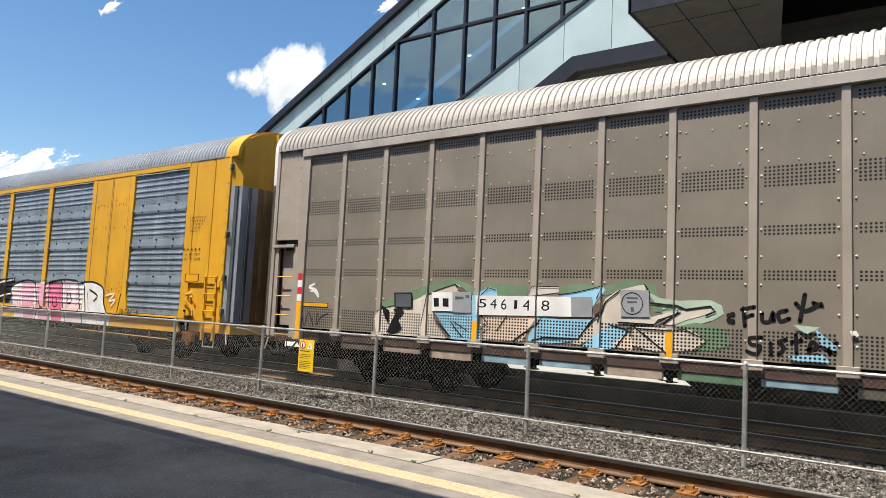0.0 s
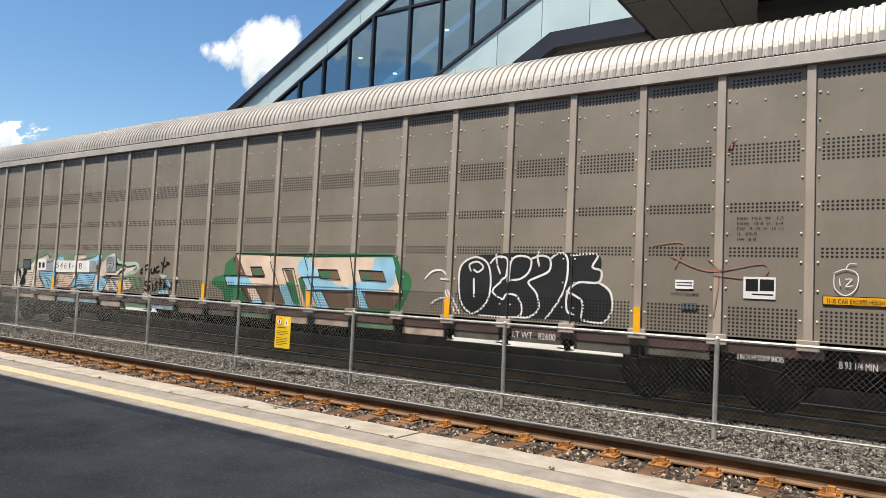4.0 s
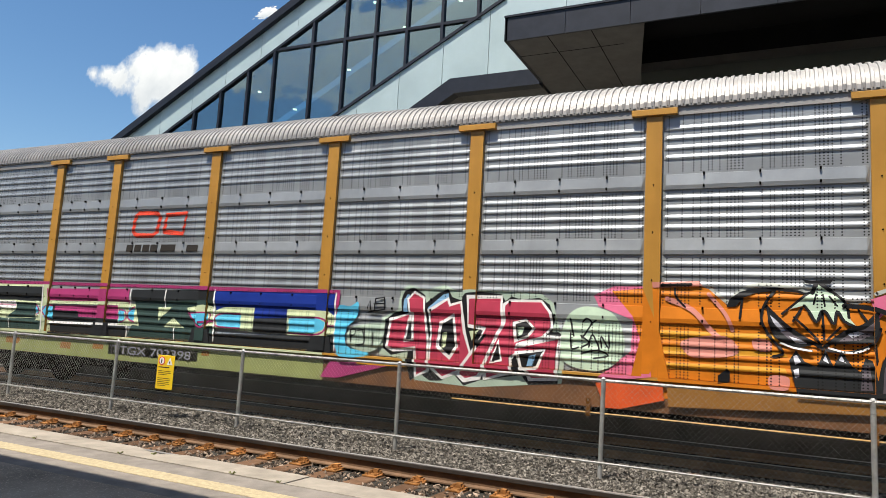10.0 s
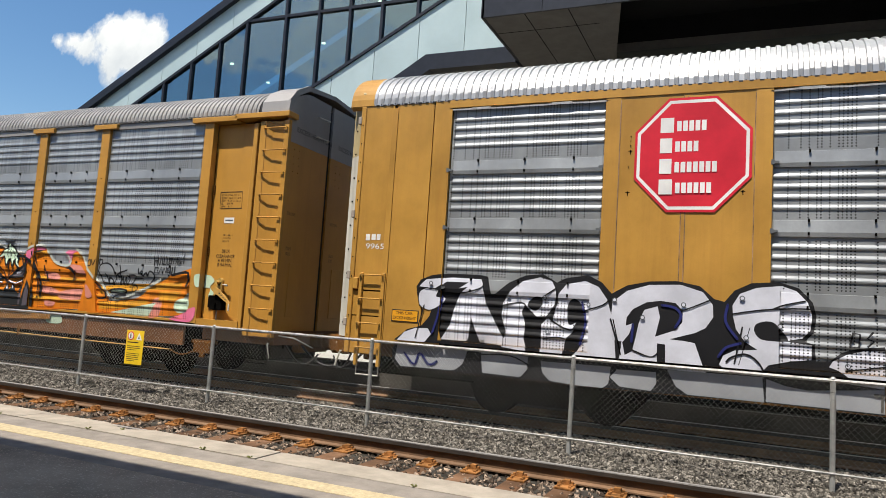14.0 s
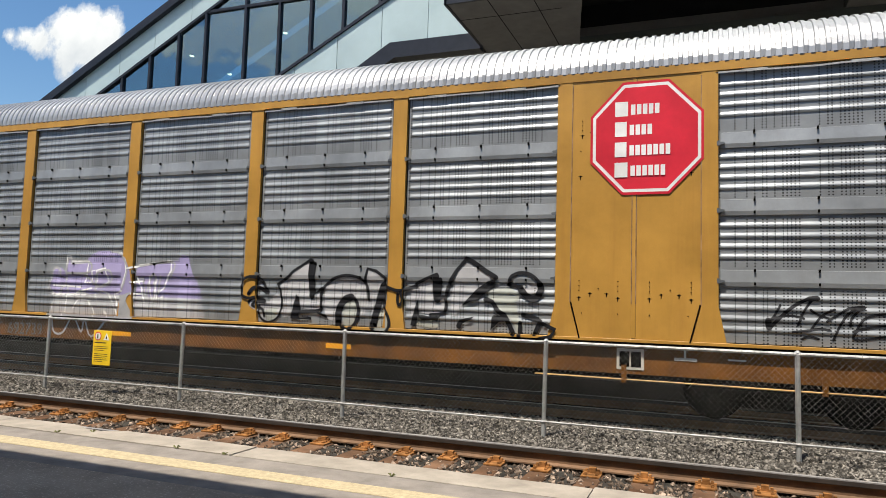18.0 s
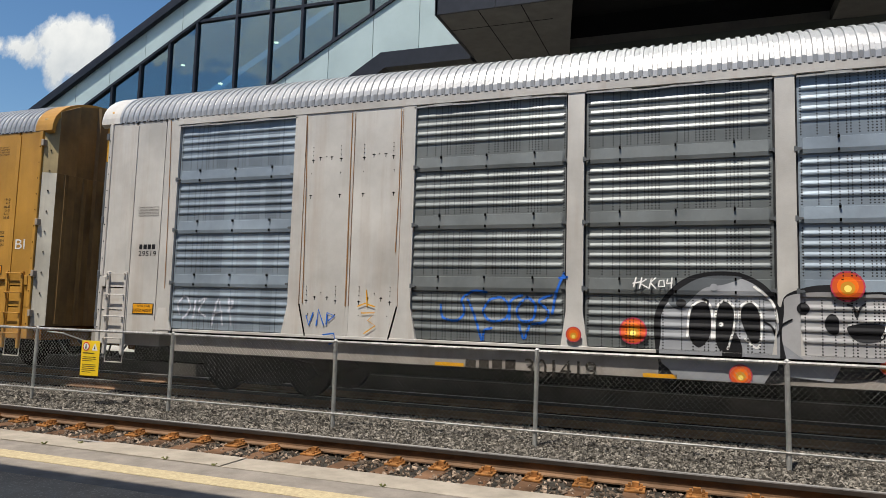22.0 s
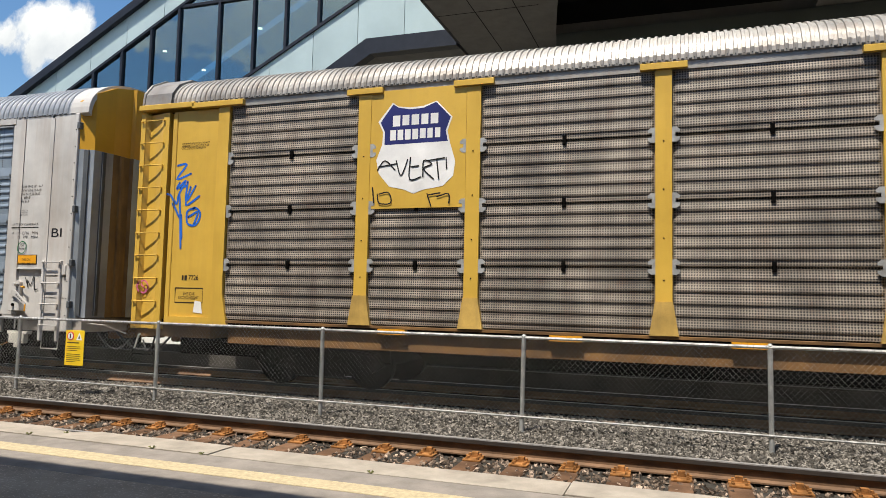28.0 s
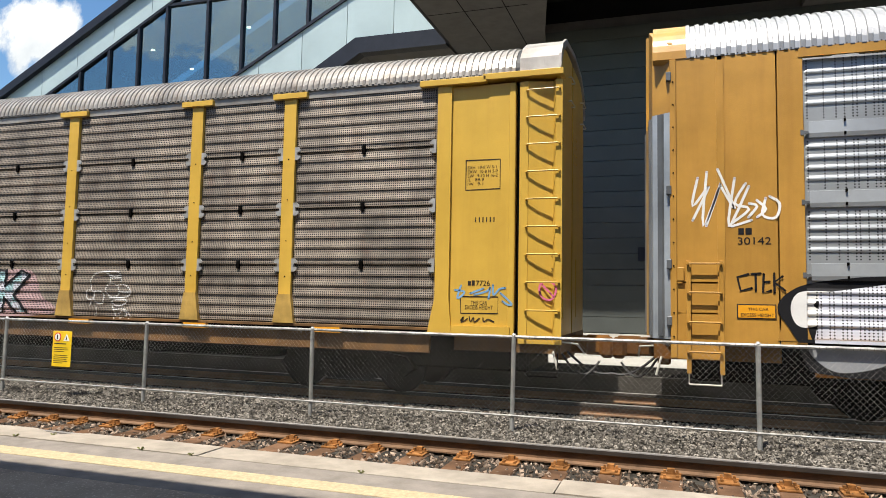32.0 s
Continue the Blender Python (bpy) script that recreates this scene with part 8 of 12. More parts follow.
p.poly("coal", [(-2.98, 1.65), (-2.21, 1.69), (-2.20, 1.41), (-2.97, 1.40)])
p.poly("lime", [(-3.94, 1.76), (-3.74, 1.84), (-2.98, 1.85), (-2.99, 1.40), (-3.91, 1.42), (-4.03, 1.60)])
p.poly("cyan", [(-3.93, 1.65), (-3.78, 1.70), (-3.30, 1.71), (-3.29, 1.46), (-3.87, 1.47)])
p.line("magenta", 0.03, [(-3.31, 1.72), (-3.83, 1.70), (-3.95, 1.56), (-3.84, 1.46), (-3.29, 1.45)])
p.poly("lime", [(-2.21, 1.85), (-1.31, 1.85), (-1.12, 1.74), (-1.11, 1.47), (-1.29, 1.41), (-2.18, 1.38)])
p.poly("cyan", [(-2.16, 1.69), (-1.47, 1.71), (-1.32, 1.64), (-1.35, 1.52), (-1.54, 1.44), (-2.14, 1.44)])
p.line("magenta", 0.03, [(-2.17, 1.70), (-1.47, 1.72), (-1.30, 1.62), (-1.45, 1.43), (-2.16, 1.42)])
p.line("magenta", 0.035, [(-1.29, 1.58), (-1.09, 1.59)], soft=False)
p.line("magenta", 0.035, [(-4.33, 1.52), (-3.95, 1.56)], soft=False)
p.poly("magenta", [(-4.39, 2.23), (-1.08, 2.23), (-1.04, 1.15), (-1.11, 1.17), (-1.14, 2.17), (-4.38, 2.15)])
p.line("white", 0.035, [(-4.00, 2.16), (-3.94, 1.18)], soft=False)
p.line("white", 0.03, [(-1.16, 2.17), (-1.13, 1.17)], soft=False)
p.poly("cyan", [(-1.10, 1.90), (-0.83, 1.95), (-0.67, 2.03), (-0.70, 1.76), (-0.89, 1.56), (-0.86, 1.26), (-0.45, 1.18), (-0.49, 1.10), (-1.07, 1.13)], True)
p.poly("sage", [(-0.81, 1.57), (-0.17, 1.68), (-0.19, 1.34), (-0.41, 1.18), (-0.80, 1.27)], True)
p.line("black", 0.028, [(-0.48, 1.93), (-0.44, 2.06), (-0.41, 1.87)], soft=False)
p.line("black", 0.028, [(-0.47, 1.86), (-0.36, 1.89)], soft=False)
p.line("black", 0.028, [(-0.33, 2.10), (-0.34, 1.89), (-0.14, 1.92), (-0.16, 2.13), (-0.33, 2.10)], soft=False)
p.line("black", 0.028, [(-0.35, 2.01), (-0.14, 2.02)], soft=False)
p.line("black", 0.028, [(-0.81, 1.53), (-0.79, 1.34)], soft=False)
p.line("black", 0.028, [(-0.82, 1.55), (-0.70, 1.56), (-0.71, 1.46), (-0.80, 1.44)], soft=False)
p.line("black", 0.028, [(-0.66, 1.54), (-0.52, 1.57), (-0.51, 1.32), (-0.65, 1.29)], soft=False)
p.line("black", 0.028, [(-0.56, 1.54), (-0.54, 1.49)], soft=False)
p.line("black", 0.028, [(-0.35, 1.52), (-0.34, 1.30)], soft=False)
p.poly("magenta", [(-1.19, 0.97), (0.03, 1.01), (0.07, 1.00), (-1.02, 0.70), (-1.38, 0.69)])
p.poly("amber", [(-0.64, 1.03), (0.32, 1.06), (0.32, 0.98), (-0.64, 0.96)])
p.done()
# Sill takes a lime darkened for its shade; the flange keeps plain lime.
p = Paint(car_ochre, "sill_paint", "lime green paint on the sill").rect("shaded_lime", -11.6, -1.35, 0.63, 1.07).rect("lime", -11.58, -1.35, 1.076, 1.117)
p.done()
p = Paint(car_ochre, "graffiti", "dark red sharp graffiti letters with white edges")
p.poly("sage", [(-0.22, 1.16), (-0.19, 1.79), (0.12, 1.93), (0.13, 2.23), (0.29, 2.36), (0.62, 2.28), (0.97, 2.37), (1.17, 2.27), (1.41, 2.3), (2.0, 2.29), (2.63, 2.26), (2.82, 2.12), (2.92, 1.76), (3.05, 1.65), (2.98, 0.92), (1.54, 0.75), (0.5, 0.78), (0.26, 1.11)])
p.poly("black", [(-0.15, 1.27), (-0.13, 1.75), (0.03, 1.87), (0.19, 1.91), (0.16, 2.11), (0.21, 2.25), (0.39, 2.31), (0.6, 2.19), (0.64, 2.06), (0.85, 2.23), (1.03, 2.3), (1.1, 2.17), (1.26, 2.12), (1.35, 2.24), (1.58, 2.27), (1.96, 2.24), (2.03, 2.13), (2.13, 2.21), (2.3, 2.16), (2.59, 2.2), (2.76, 2.1), (2.85, 1.88), (2.81, 1.68), (2.91, 1.69), (3.01, 1.6), (2.95, 1.38), (2.92, 0.91), (2.46, 0.86), (2.34, 1.0), (1.66, 0.87), (1.38, 0.76), (1.16, 0.96), (0.99, 0.81), (0.77, 0.79), (0.59, 0.89), (0.41, 0.76), (0.32, 1.03), (0.34, 1.24), (0.02, 1.16)])
p.poly("steel", [(0.22, 1.89), (0.21, 2.09), (0.27, 2.2), (0.33, 2.18), (0.28, 2.03), (0.3, 1.9)])
p.poly("steel", [(0.68, 1.98), (0.94, 2.21), (1.03, 2.23), (1.05, 2.15), (0.71, 1.91)])
p.poly("white", [(-0.1, 1.28), (-0.05, 1.78), (0.32, 1.88), (0.27, 2.13), (0.4, 2.26), (0.61, 2.15), (0.63, 1.91), (0.73, 1.4), (0.75, 0.94), (0.48, 0.82), (0.44, 1.26), (0.05, 1.22)])
p.poly("crimson", [(-0.05, 1.31), (-0.01, 1.73), (0.36, 1.87), (0.31, 2.11), (0.4, 2.21), (0.57, 2.13), (0.6, 1.89), (0.68, 1.4), (0.7, 0.97), (0.52, 0.87), (0.48, 1.33), (0.05, 1.27)])
p.poly("white", [(0.24, 1.39), (0.33, 1.9), (0.41, 1.9), (0.44, 1.42)])
p.poly("black", [(0.29, 1.44), (0.35, 1.79), (0.4, 1.45)])
p.poly("white", [(0.67, 1.95), (1.04, 2.17), (1.09, 2.06), (1.3, 2.12), (1.4, 1.61), (1.51, 1.28), (1.34, 0.97), (0.99, 0.83), (0.71, 1.02), (0.74, 1.57)])
p.poly("crimson", [(0.72, 1.91), (1.02, 2.11), (1.07, 2.01), (1.26, 2.07), (1.35, 1.6), (1.47, 1.29), (1.31, 1.02), (0.99, 0.88), (0.75, 1.06), (0.77, 1.57)])
p.poly("white", [(0.9, 1.75), (1.16, 1.91), (1.25, 1.36), (1.11, 1.15), (0.85, 1.34)])
p.poly("black", [(0.95, 1.72), (1.13, 1.83), (1.2, 1.38), (1.1, 1.22), (0.91, 1.37)])
p.poly("lime", [(0.96, 1.58), (1.05, 1.6), (1.03, 1.37), (0.96, 1.31)])
p.poly("white", [(1.38, 2.21), (1.98, 2.22), (2.03, 1.7), (1.84, 1.29), (1.66, 0.88), (1.37, 0.81), (1.22, 0.94), (1.51, 1.33), (1.68, 1.65), (1.43, 1.69)])
p.poly("crimson", [(1.43, 2.15), (1.95, 2.17), (1.98, 1.73), (1.79, 1.3), (1.6, 0.94), (1.4, 0.88), (1.29, 0.95), (1.56, 1.32), (1.73, 1.71), (1.44, 1.74)])
p.poly("lime", [(1.46, 1.63), (1.6, 1.65), (1.51, 1.48)])
p.poly("black", [(1.54, 1.43), (1.69, 1.59), (1.75, 1.61), (1.59, 1.38)])
p.poly("white", [(2.0, 2.09), (2.1, 2.16), (2.63, 2.17), (2.8, 1.98), (2.83, 1.74), (2.71, 1.63), (2.97, 1.63), (2.94, 1.38), (2.92, 0.96), (2.46, 0.92), (2.35, 1.15), (2.26, 1.33), (2.18, 1.23), (2.2, 1.01), (1.71, 0.87), (1.68, 1.13), (1.91, 1.65), (2.01, 1.8)])
p.poly("crimson", [(2.04, 2.06), (2.11, 2.12), (2.62, 2.13), (2.76, 1.96), (2.79, 1.76), (2.65, 1.61), (2.25, 1.49), (2.21, 1.39), (2.91, 1.58), (2.88, 1.37), (2.87, 1.0), (2.5, 0.97), (2.4, 1.18), (2.3, 1.38), (2.12, 1.26), (2.15, 1.05), (1.77, 0.92), (1.74, 1.13), (1.96, 1.62), (2.05, 1.77)])
p.poly("white", [(2.17, 1.81), (2.39, 1.87), (2.55, 1.73), (2.44, 1.58), (2.21, 1.49)])
p.poly("black", [(2.22, 1.78), (2.39, 1.83), (2.5, 1.73), (2.41, 1.61), (2.25, 1.55)])
p.poly("mint", [(2.25, 1.73), (2.37, 1.74), (2.33, 1.62), (2.27, 1.6)])
p.poly("white", [(2.22, 1.36), (2.72, 1.42), (2.6, 1.1), (2.32, 1.07)])
p.poly("black", [(2.29, 1.32), (2.67, 1.38), (2.57, 1.15), (2.35, 1.12)])
p.poly("steel", [(2.46, 1.3), (2.57, 1.33), (2.52, 1.16), (2.42, 1.14)])
p.poly("white", [(1.8, 1.14), (1.95, 1.54), (2.02, 1.19)])
p.poly("black", [(1.84, 1.17), (1.94, 1.46), (1.99, 1.22)])
p.poly("mint", [(2.95, 1.43), (3.03, 1.90), (3.32, 2.09), (3.77, 1.96), (3.90, 1.46), (3.60, 1.17), (3.10, 1.20)], True)
p.line("black", 0.025, [(3.09, 1.90), (3.15, 1.64)])
p.line("black", 0.025, [(3.28, 1.86), (3.34, 1.91), (3.41, 1.84), (3.28, 1.62)])
p.line("black", 0.025, [(3.41, 1.84), (3.48, 1.89)])
p.line("black", 0.025, [(3.10, 1.69), (3.12, 1.46), (3.23, 1.48)])
p.line("black", 0.025, [(3.26, 1.65), (3.38, 1.56), (3.27, 1.48)])
p.line("black", 0.025, [(3.38, 1.49), (3.43, 1.68), (3.54, 1.47)])
p.line("black", 0.025, [(3.57, 1.49), (3.56, 1.66), (3.68, 1.48), (3.67, 1.68)])
p.line("black", 0.025, [(3.27, 1.39), (3.51, 1.45), (3.67, 1.38), (3.46, 1.33)])
p.done()
p = Paint(car_ochre, "graffiti", "big orange graffiti with a black pumpkin face")
p.line("foam", 0.05, [(5.04, 2.41), (5.31, 2.21), (5.42, 2.36), (5.7, 2.47), (6.18, 2.42)])
p.poly("rose", [(3.43, 2.26), (3.72, 2.40), (4.14, 2.41), (4.29, 1.12), (3.43, 0.98), (3.99, 1.46), (4.01, 1.92), (3.51, 2.10)])
p.poly("orange", [(3.70, 2.33), (4.15, 2.38), (4.38, 1.80), (4.41, 1.44), (4.26, 1.16), (4.02, 1.15), (4.13, 1.61), (4.01, 1.97)])
p.poly("orange", [(4.28, 2.45), (4.81, 2.48), (5.04, 2.39), (5.31, 2.15), (5.42, 2.3), (5.61, 2.39), (5.9, 2.41), (6.18, 2.36), (6.46, 2.31), (6.82, 2.23), (6.97, 2.3), (7.24, 2.4), (7.53, 2.42), (7.66, 2.28), (7.87, 2.11), (8.07, 2.05), (8.34, 2.06), (8.28, 2.19), (8.18, 2.28), (8.22, 2.37), (8.53, 2.37), (8.69, 2.26), (8.83, 2.07), (8.92, 1.98), (9.14, 1.82), (9.26, 1.73), (9.47, 1.54), (9.55, 1.45), (9.56, 1.22), (4.4, 0.83)])
p.poly("orange", [(9.10, 1.56), (9.30, 1.45), (9.62, 1.36), (10.32, 1.45), (10.75, 1.72), (11.18, 1.95), (11.66, 2.10), (11.70, 1.69), (11.47, 1.47), (11.55, 1.17), (9.31, 1.10), (9.05, 1.10)])
p.poly("salmon", [(10.76, 1.44), (10.98, 1.48), (10.92, 1.13), (10.70, 1.13)], True)
p.poly("salmon", [(11.61, 1.27), (11.88, 1.36), (11.85, 1.12), (11.58, 1.10)], True)
p.poly("amber", [(9.28, 1.66), (11.46, 1.82), (11.46, 1.70), (9.29, 1.51)])
p.poly("amber", [(9.30, 1.33), (10.62, 1.43), (10.62, 1.30), (9.30, 1.19)])
p.poly("amber", [(10.90, 1.62), (11.47, 1.64), (11.33, 1.46), (10.91, 1.44)])
p.poly("sage", [(9.63, 1.14), (10.84, 1.40), (10.66, 1.11)])
p.poly("mint", [(11.30, 1.39), (11.47, 1.51), (11.71, 1.48), (11.68, 1.31), (11.41, 1.23)], True)
p.poly("mint", [(11.80, 1.97), (12.03, 1.99), (12.16, 1.89), (12.07, 1.77), (12.17, 1.64), (12.04, 1.57), (12.07, 1.74), (11.84, 1.76)], True)
p.poly("mint", [(7.80, 0.97), (8.16, 1.03), (8.26, 0.84), (7.85, 0.82)], True)
p.poly("rose", [(11.58, 1.24), (11.88, 1.36), (11.78, 1.08), (11.27, 1.11)], True)
p.poly("amber", [(4.38, 1.79), (5.93, 1.81), (5.98, 1.72), (4.39, 1.68)])
p.poly("amber", [(4.4, 1.56), (5.98, 1.57), (6.03, 1.51), (4.41, 1.46)])
p.poly("amber", [(4.41, 1.34), (5.99, 1.37), (6.02, 1.3), (4.42, 1.25)])
p.poly("amber", [(7.28, 1.81), (8.87, 1.78), (8.87, 1.73), (7.28, 1.74)])
p.poly("amber", [(7.29, 1.37), (8.87, 1.39), (8.87, 1.32), (7.29, 1.3)])
p.poly("amber", [(7.26, 2.34), (7.62, 2.34), (7.7, 2.27), (7.29, 2.28)])
p.poly("amber", [(8.37, 2.34), (8.69, 2.25), (8.74, 2.2), (8.41, 2.26)])
p.poly("salmon", [(4.28, 2.47), (4.91, 2.5), (4.96, 2.43), (4.29, 2.39)])
p.poly("rose", [(6.97, 2.3), (7.24, 2.4), (7.21, 2.23), (7.05, 2.05)])
p.poly("rose", [(7.24, 2.42), (7.53, 2.41), (7.51, 2.36), (7.24, 2.36)])
p.poly("rose", [(8.14, 2.28), (8.22, 2.37), (8.51, 2.37), (8.41, 2.3), (8.36, 2.19), (8.36, 2.07), (8.27, 2.17)])
p.poly("salmon", [(4.7, 1.66), (5.25, 1.75), (5.42, 1.52), (4.97, 1.43), (4.77, 1.47)], True)
p.poly("salmon", [(5.61, 1.73), (5.82, 1.71), (5.81, 1.57), (5.63, 1.59)], True)
p.poly("salmon", [(5.81, 1.25), (6.03, 1.25), (6.02, 1.09), (5.82, 1.09)], True)
p.poly("salmon", [(8.34, 2.06), (8.68, 2.05), (8.84, 1.88), (8.57, 1.91)], True)
p.poly("salmon", [(7.56, 1.59), (7.92, 1.55), (8.16, 1.45), (7.92, 1.4), (7.56, 1.47)], True)
p.poly("salmon", [(7.59, 1.9), (7.99, 1.87), (8.09, 1.75), (7.75, 1.76)], True)
p.poly("salmon", [(8.08, 1.46), (8.46, 1.55), (8.85, 1.54), (8.76, 1.36), (8.2, 1.34)], True)
p.poly("salmon", [(8.92, 1.68), (9.14, 1.48), (9.12, 1.42), (8.97, 1.42)], True)
p.poly("salmon", [(7.69, 1.27), (8.0, 1.26), (7.93, 1.17), (7.73, 1.18)], True)
p.line("salmon", 0.07, [(4.49, 2.24), (4.83, 2.09), (5.07, 1.82), (5.26, 1.66)])
p.line("salmon", 0.05, [(5.04, 2.32), (5.26, 2.05), (5.35, 1.83)])
p.line("foam", 0.05, [(7.03, 2.37), (7.28, 2.46), (7.52, 2.45), (7.66, 2.31), (7.84, 2.14), (8.07, 2.06), (8.3, 2.05), (8.36, 2.13), (8.24, 2.25), (8.14, 2.31)])
p.line("foam", 0.05, [(8.49, 2.4), (8.69, 2.28), (8.83, 2.09), (9.12, 1.83), (9.4, 1.65), (9.62, 1.44), (9.88, 1.44), (10.2, 1.53), (10.52, 1.66), (10.77, 1.77), (10.94, 1.88)])
p.line("foam", 0.05, [(6.18, 2.39), (6.32, 2.42)])
p.line("white", 0.05, [(6.68, 2.3), (6.95, 2.28)])
p.poly("black", [(5.27, 2.14), (5.31, 2.26), (5.44, 2.36), (5.61, 2.41), (5.9, 2.43), (6.18, 2.39), (6.27, 2.35), (5.9, 2.39), (5.63, 2.35), (5.48, 2.28), (5.39, 2.16)])
p.line("black", 0.03, [(5.47, 2.27), (5.44, 2.0)])
p.line("black", 0.035, [(5.87, 2.39), (5.74, 2.18), (5.71, 1.98), (5.82, 1.76), (5.97, 1.57), (5.85, 1.51)])
p.line("black", 0.04, [(4.41, 2.43), (4.81, 2.45)])
p.line("black", 0.028, [(4.59, 2.39), (4.61, 2.27), (4.73, 2.13)])
p.line("black", 0.03, [(6.19, 2.16), (6.09, 1.99)])
p.line("black", 0.028, [(6.43, 2.12), (6.45, 1.77)])
p.line("black", 0.028, [(6.84, 2.16), (6.93, 2.02)])
p.poly("mint", [(6.03, 2.14), (6.23, 2.33), (6.32, 2.39), (6.33, 2.53), (6.43, 2.5), (6.53, 2.4), (6.64, 2.31), (6.7, 2.21), (6.73, 2.06), (6.81, 1.95), (6.68, 2.01), (6.6, 2.14), (6.56, 1.97), (6.48, 2.11), (6.42, 2.13), (6.36, 1.99), (6.28, 2.12), (6.22, 2.2)])
p.line("black", 0.03, [(5.96, 2.08), (6.23, 2.33), (6.33, 2.39)])
p.line("black", 0.035, [(6.22, 2.2), (6.28, 2.12), (6.36, 1.99), (6.42, 2.13), (6.48, 2.11), (6.56, 1.97), (6.6, 2.14), (6.68, 2.01), (6.83, 1.93)])
p.line("black", 0.035, [(6.53, 2.4), (6.64, 2.31), (6.71, 2.21), (6.73, 2.06)])
p.line("black", 0.022, [(6.36, 2.35), (6.33, 2.22)])
p.line("black", 0.022, [(6.44, 2.35), (6.46, 2.2)])
p.line("black", 0.022, [(6.51, 2.33), (6.6, 2.21)])
p.line("black", 0.05, [(6.32, 2.37), (6.36, 2.5)])
p.line("black", 0.05, [(6.4, 2.5), (6.53, 2.4)])
p.poly("black", [(6.19, 2.55), (6.31, 2.53), (6.56, 2.55), (6.52, 2.49), (6.38, 2.48), (6.25, 2.49)])
p.poly("coal", [(5.77, 2.17), (5.94, 2.01), (6.13, 1.84), (6.37, 1.7), (6.17, 1.65), (5.98, 1.71), (5.86, 1.84), (5.79, 1.98)])
p.poly("coal", [(7.05, 2.11), (7.07, 1.93), (7.0, 1.76), (6.83, 1.73), (6.45, 1.7), (6.7, 1.88), (6.88, 1.96)])
p.poly("plum", [(5.82, 2.06), (5.96, 1.93), (6.09, 1.81), (6.25, 1.72), (6.04, 1.75), (5.89, 1.89)])
p.poly("plum", [(7.01, 2.01), (6.99, 1.85), (6.83, 1.77), (6.61, 1.75), (6.74, 1.86), (6.9, 1.92)])
p.poly("silver", [(5.81, 2.06), (5.9, 1.98), (6.0, 1.86), (5.95, 1.85), (5.86, 1.95)])
p.poly("silver", [(6.04, 1.79), (6.17, 1.75), (6.26, 1.7), (6.12, 1.7)])
p.poly("silver", [(6.71, 1.85), (6.83, 1.89), (6.9, 1.87), (6.76, 1.8)])
p.line("black", 0.045, [(5.76, 2.18), (5.97, 1.96), (6.16, 1.81), (6.35, 1.7), (6.43, 1.65)])
p.line("black", 0.035, [(5.8, 1.98), (5.88, 1.79), (6.05, 1.67), (6.3, 1.61)])
p.line("black", 0.045, [(7.05, 2.13), (6.9, 1.97), (6.7, 1.88), (6.45, 1.67)])
p.line("black", 0.035, [(7.07, 1.93), (6.99, 1.74), (6.75, 1.62), (6.47, 1.63)])
p.line("black", 0.03, [(6.1, 2.04), (6.34, 1.8), (6.41, 1.68)])
p.line("black", 0.028, [(6.63, 1.93), (6.48, 1.76)])
p.line("black", 0.028, [(7.01, 1.73), (7.03, 1.48)])
p.line("white", 0.025, [(6.5, 1.66), (6.75, 1.61), (6.94, 1.68)])
p.line("white", 0.025, [(5.93, 1.7), (6.1, 1.64), (6.3, 1.61)])
p.poly("coal", [(6.04, 1.47), (6.12, 1.61), (6.22, 1.47), (6.36, 1.41), (6.46, 1.63), (6.55, 1.43), (6.64, 1.63), (6.76, 1.44), (6.85, 1.38), (6.9, 1.55), (6.98, 1.53), (7.03, 1.35), (7.15, 1.7), (7.27, 1.53), (7.32, 1.35), (7.31, 1.07), (6.15, 0.98), (6.08, 1.27)])
p.poly("plum", [(7.16, 1.59), (7.24, 1.44), (7.25, 1.15), (7.08, 1.13), (7.1, 1.43)])
p.poly("plum", [(6.87, 1.45), (6.95, 1.47), (6.98, 1.16), (6.85, 1.15)])
p.poly("silver", [(6.09, 1.53), (6.13, 1.55), (6.18, 1.46), (6.11, 1.42)])
p.poly("silver", [(6.43, 1.5), (6.46, 1.57), (6.5, 1.46)])
p.poly("silver", [(6.61, 1.51), (6.64, 1.57), (6.69, 1.48)])
p.poly("silver", [(6.09, 1.35), (6.15, 1.38), (6.16, 1.27), (6.11, 1.25)])
p.poly("orange", [(7.01, 1.41), (7.05, 1.56), (7.1, 1.65), (7.05, 1.38), (7.03, 1.28)])
p.poly("black", [(5.17, 1.21), (5.29, 1.31), (5.32, 1.27), (5.32, 1.13), (5.17, 1.1)])
p.line("black", 0.06, [(6.68, 2.21), (6.95, 2.19), (7.17, 2.11), (7.34, 1.98), (7.47, 1.77), (7.56, 1.53), (7.55, 1.38)])
p.line("black", 0.03, [(7.25, 2.03), (7.38, 1.83), (7.45, 1.59), (7.46, 1.32)])
p.line("black", 0.03, [(7.23, 2.24), (7.35, 2.07)])
p.line("black", 0.03, [(7.61, 2.02), (7.7, 1.84), (7.76, 1.7), (7.55, 1.71)])
p.line("black", 0.035, [(9.17, 1.72), (9.37, 1.6), (9.49, 1.51), (9.51, 1.44), (9.4, 1.41), (9.28, 1.41)])
p.poly("black", [(7.18, 2.31), (7.45, 2.36), (7.5, 2.33), (7.25, 2.28), (7.27, 2.19), (7.21, 2.23)])
p.poly("black", [(8.26, 1.98), (8.42, 2.02), (8.52, 1.97), (8.57, 1.84), (8.56, 1.74), (8.51, 1.72), (8.53, 1.84), (8.47, 1.92), (8.38, 1.97)])
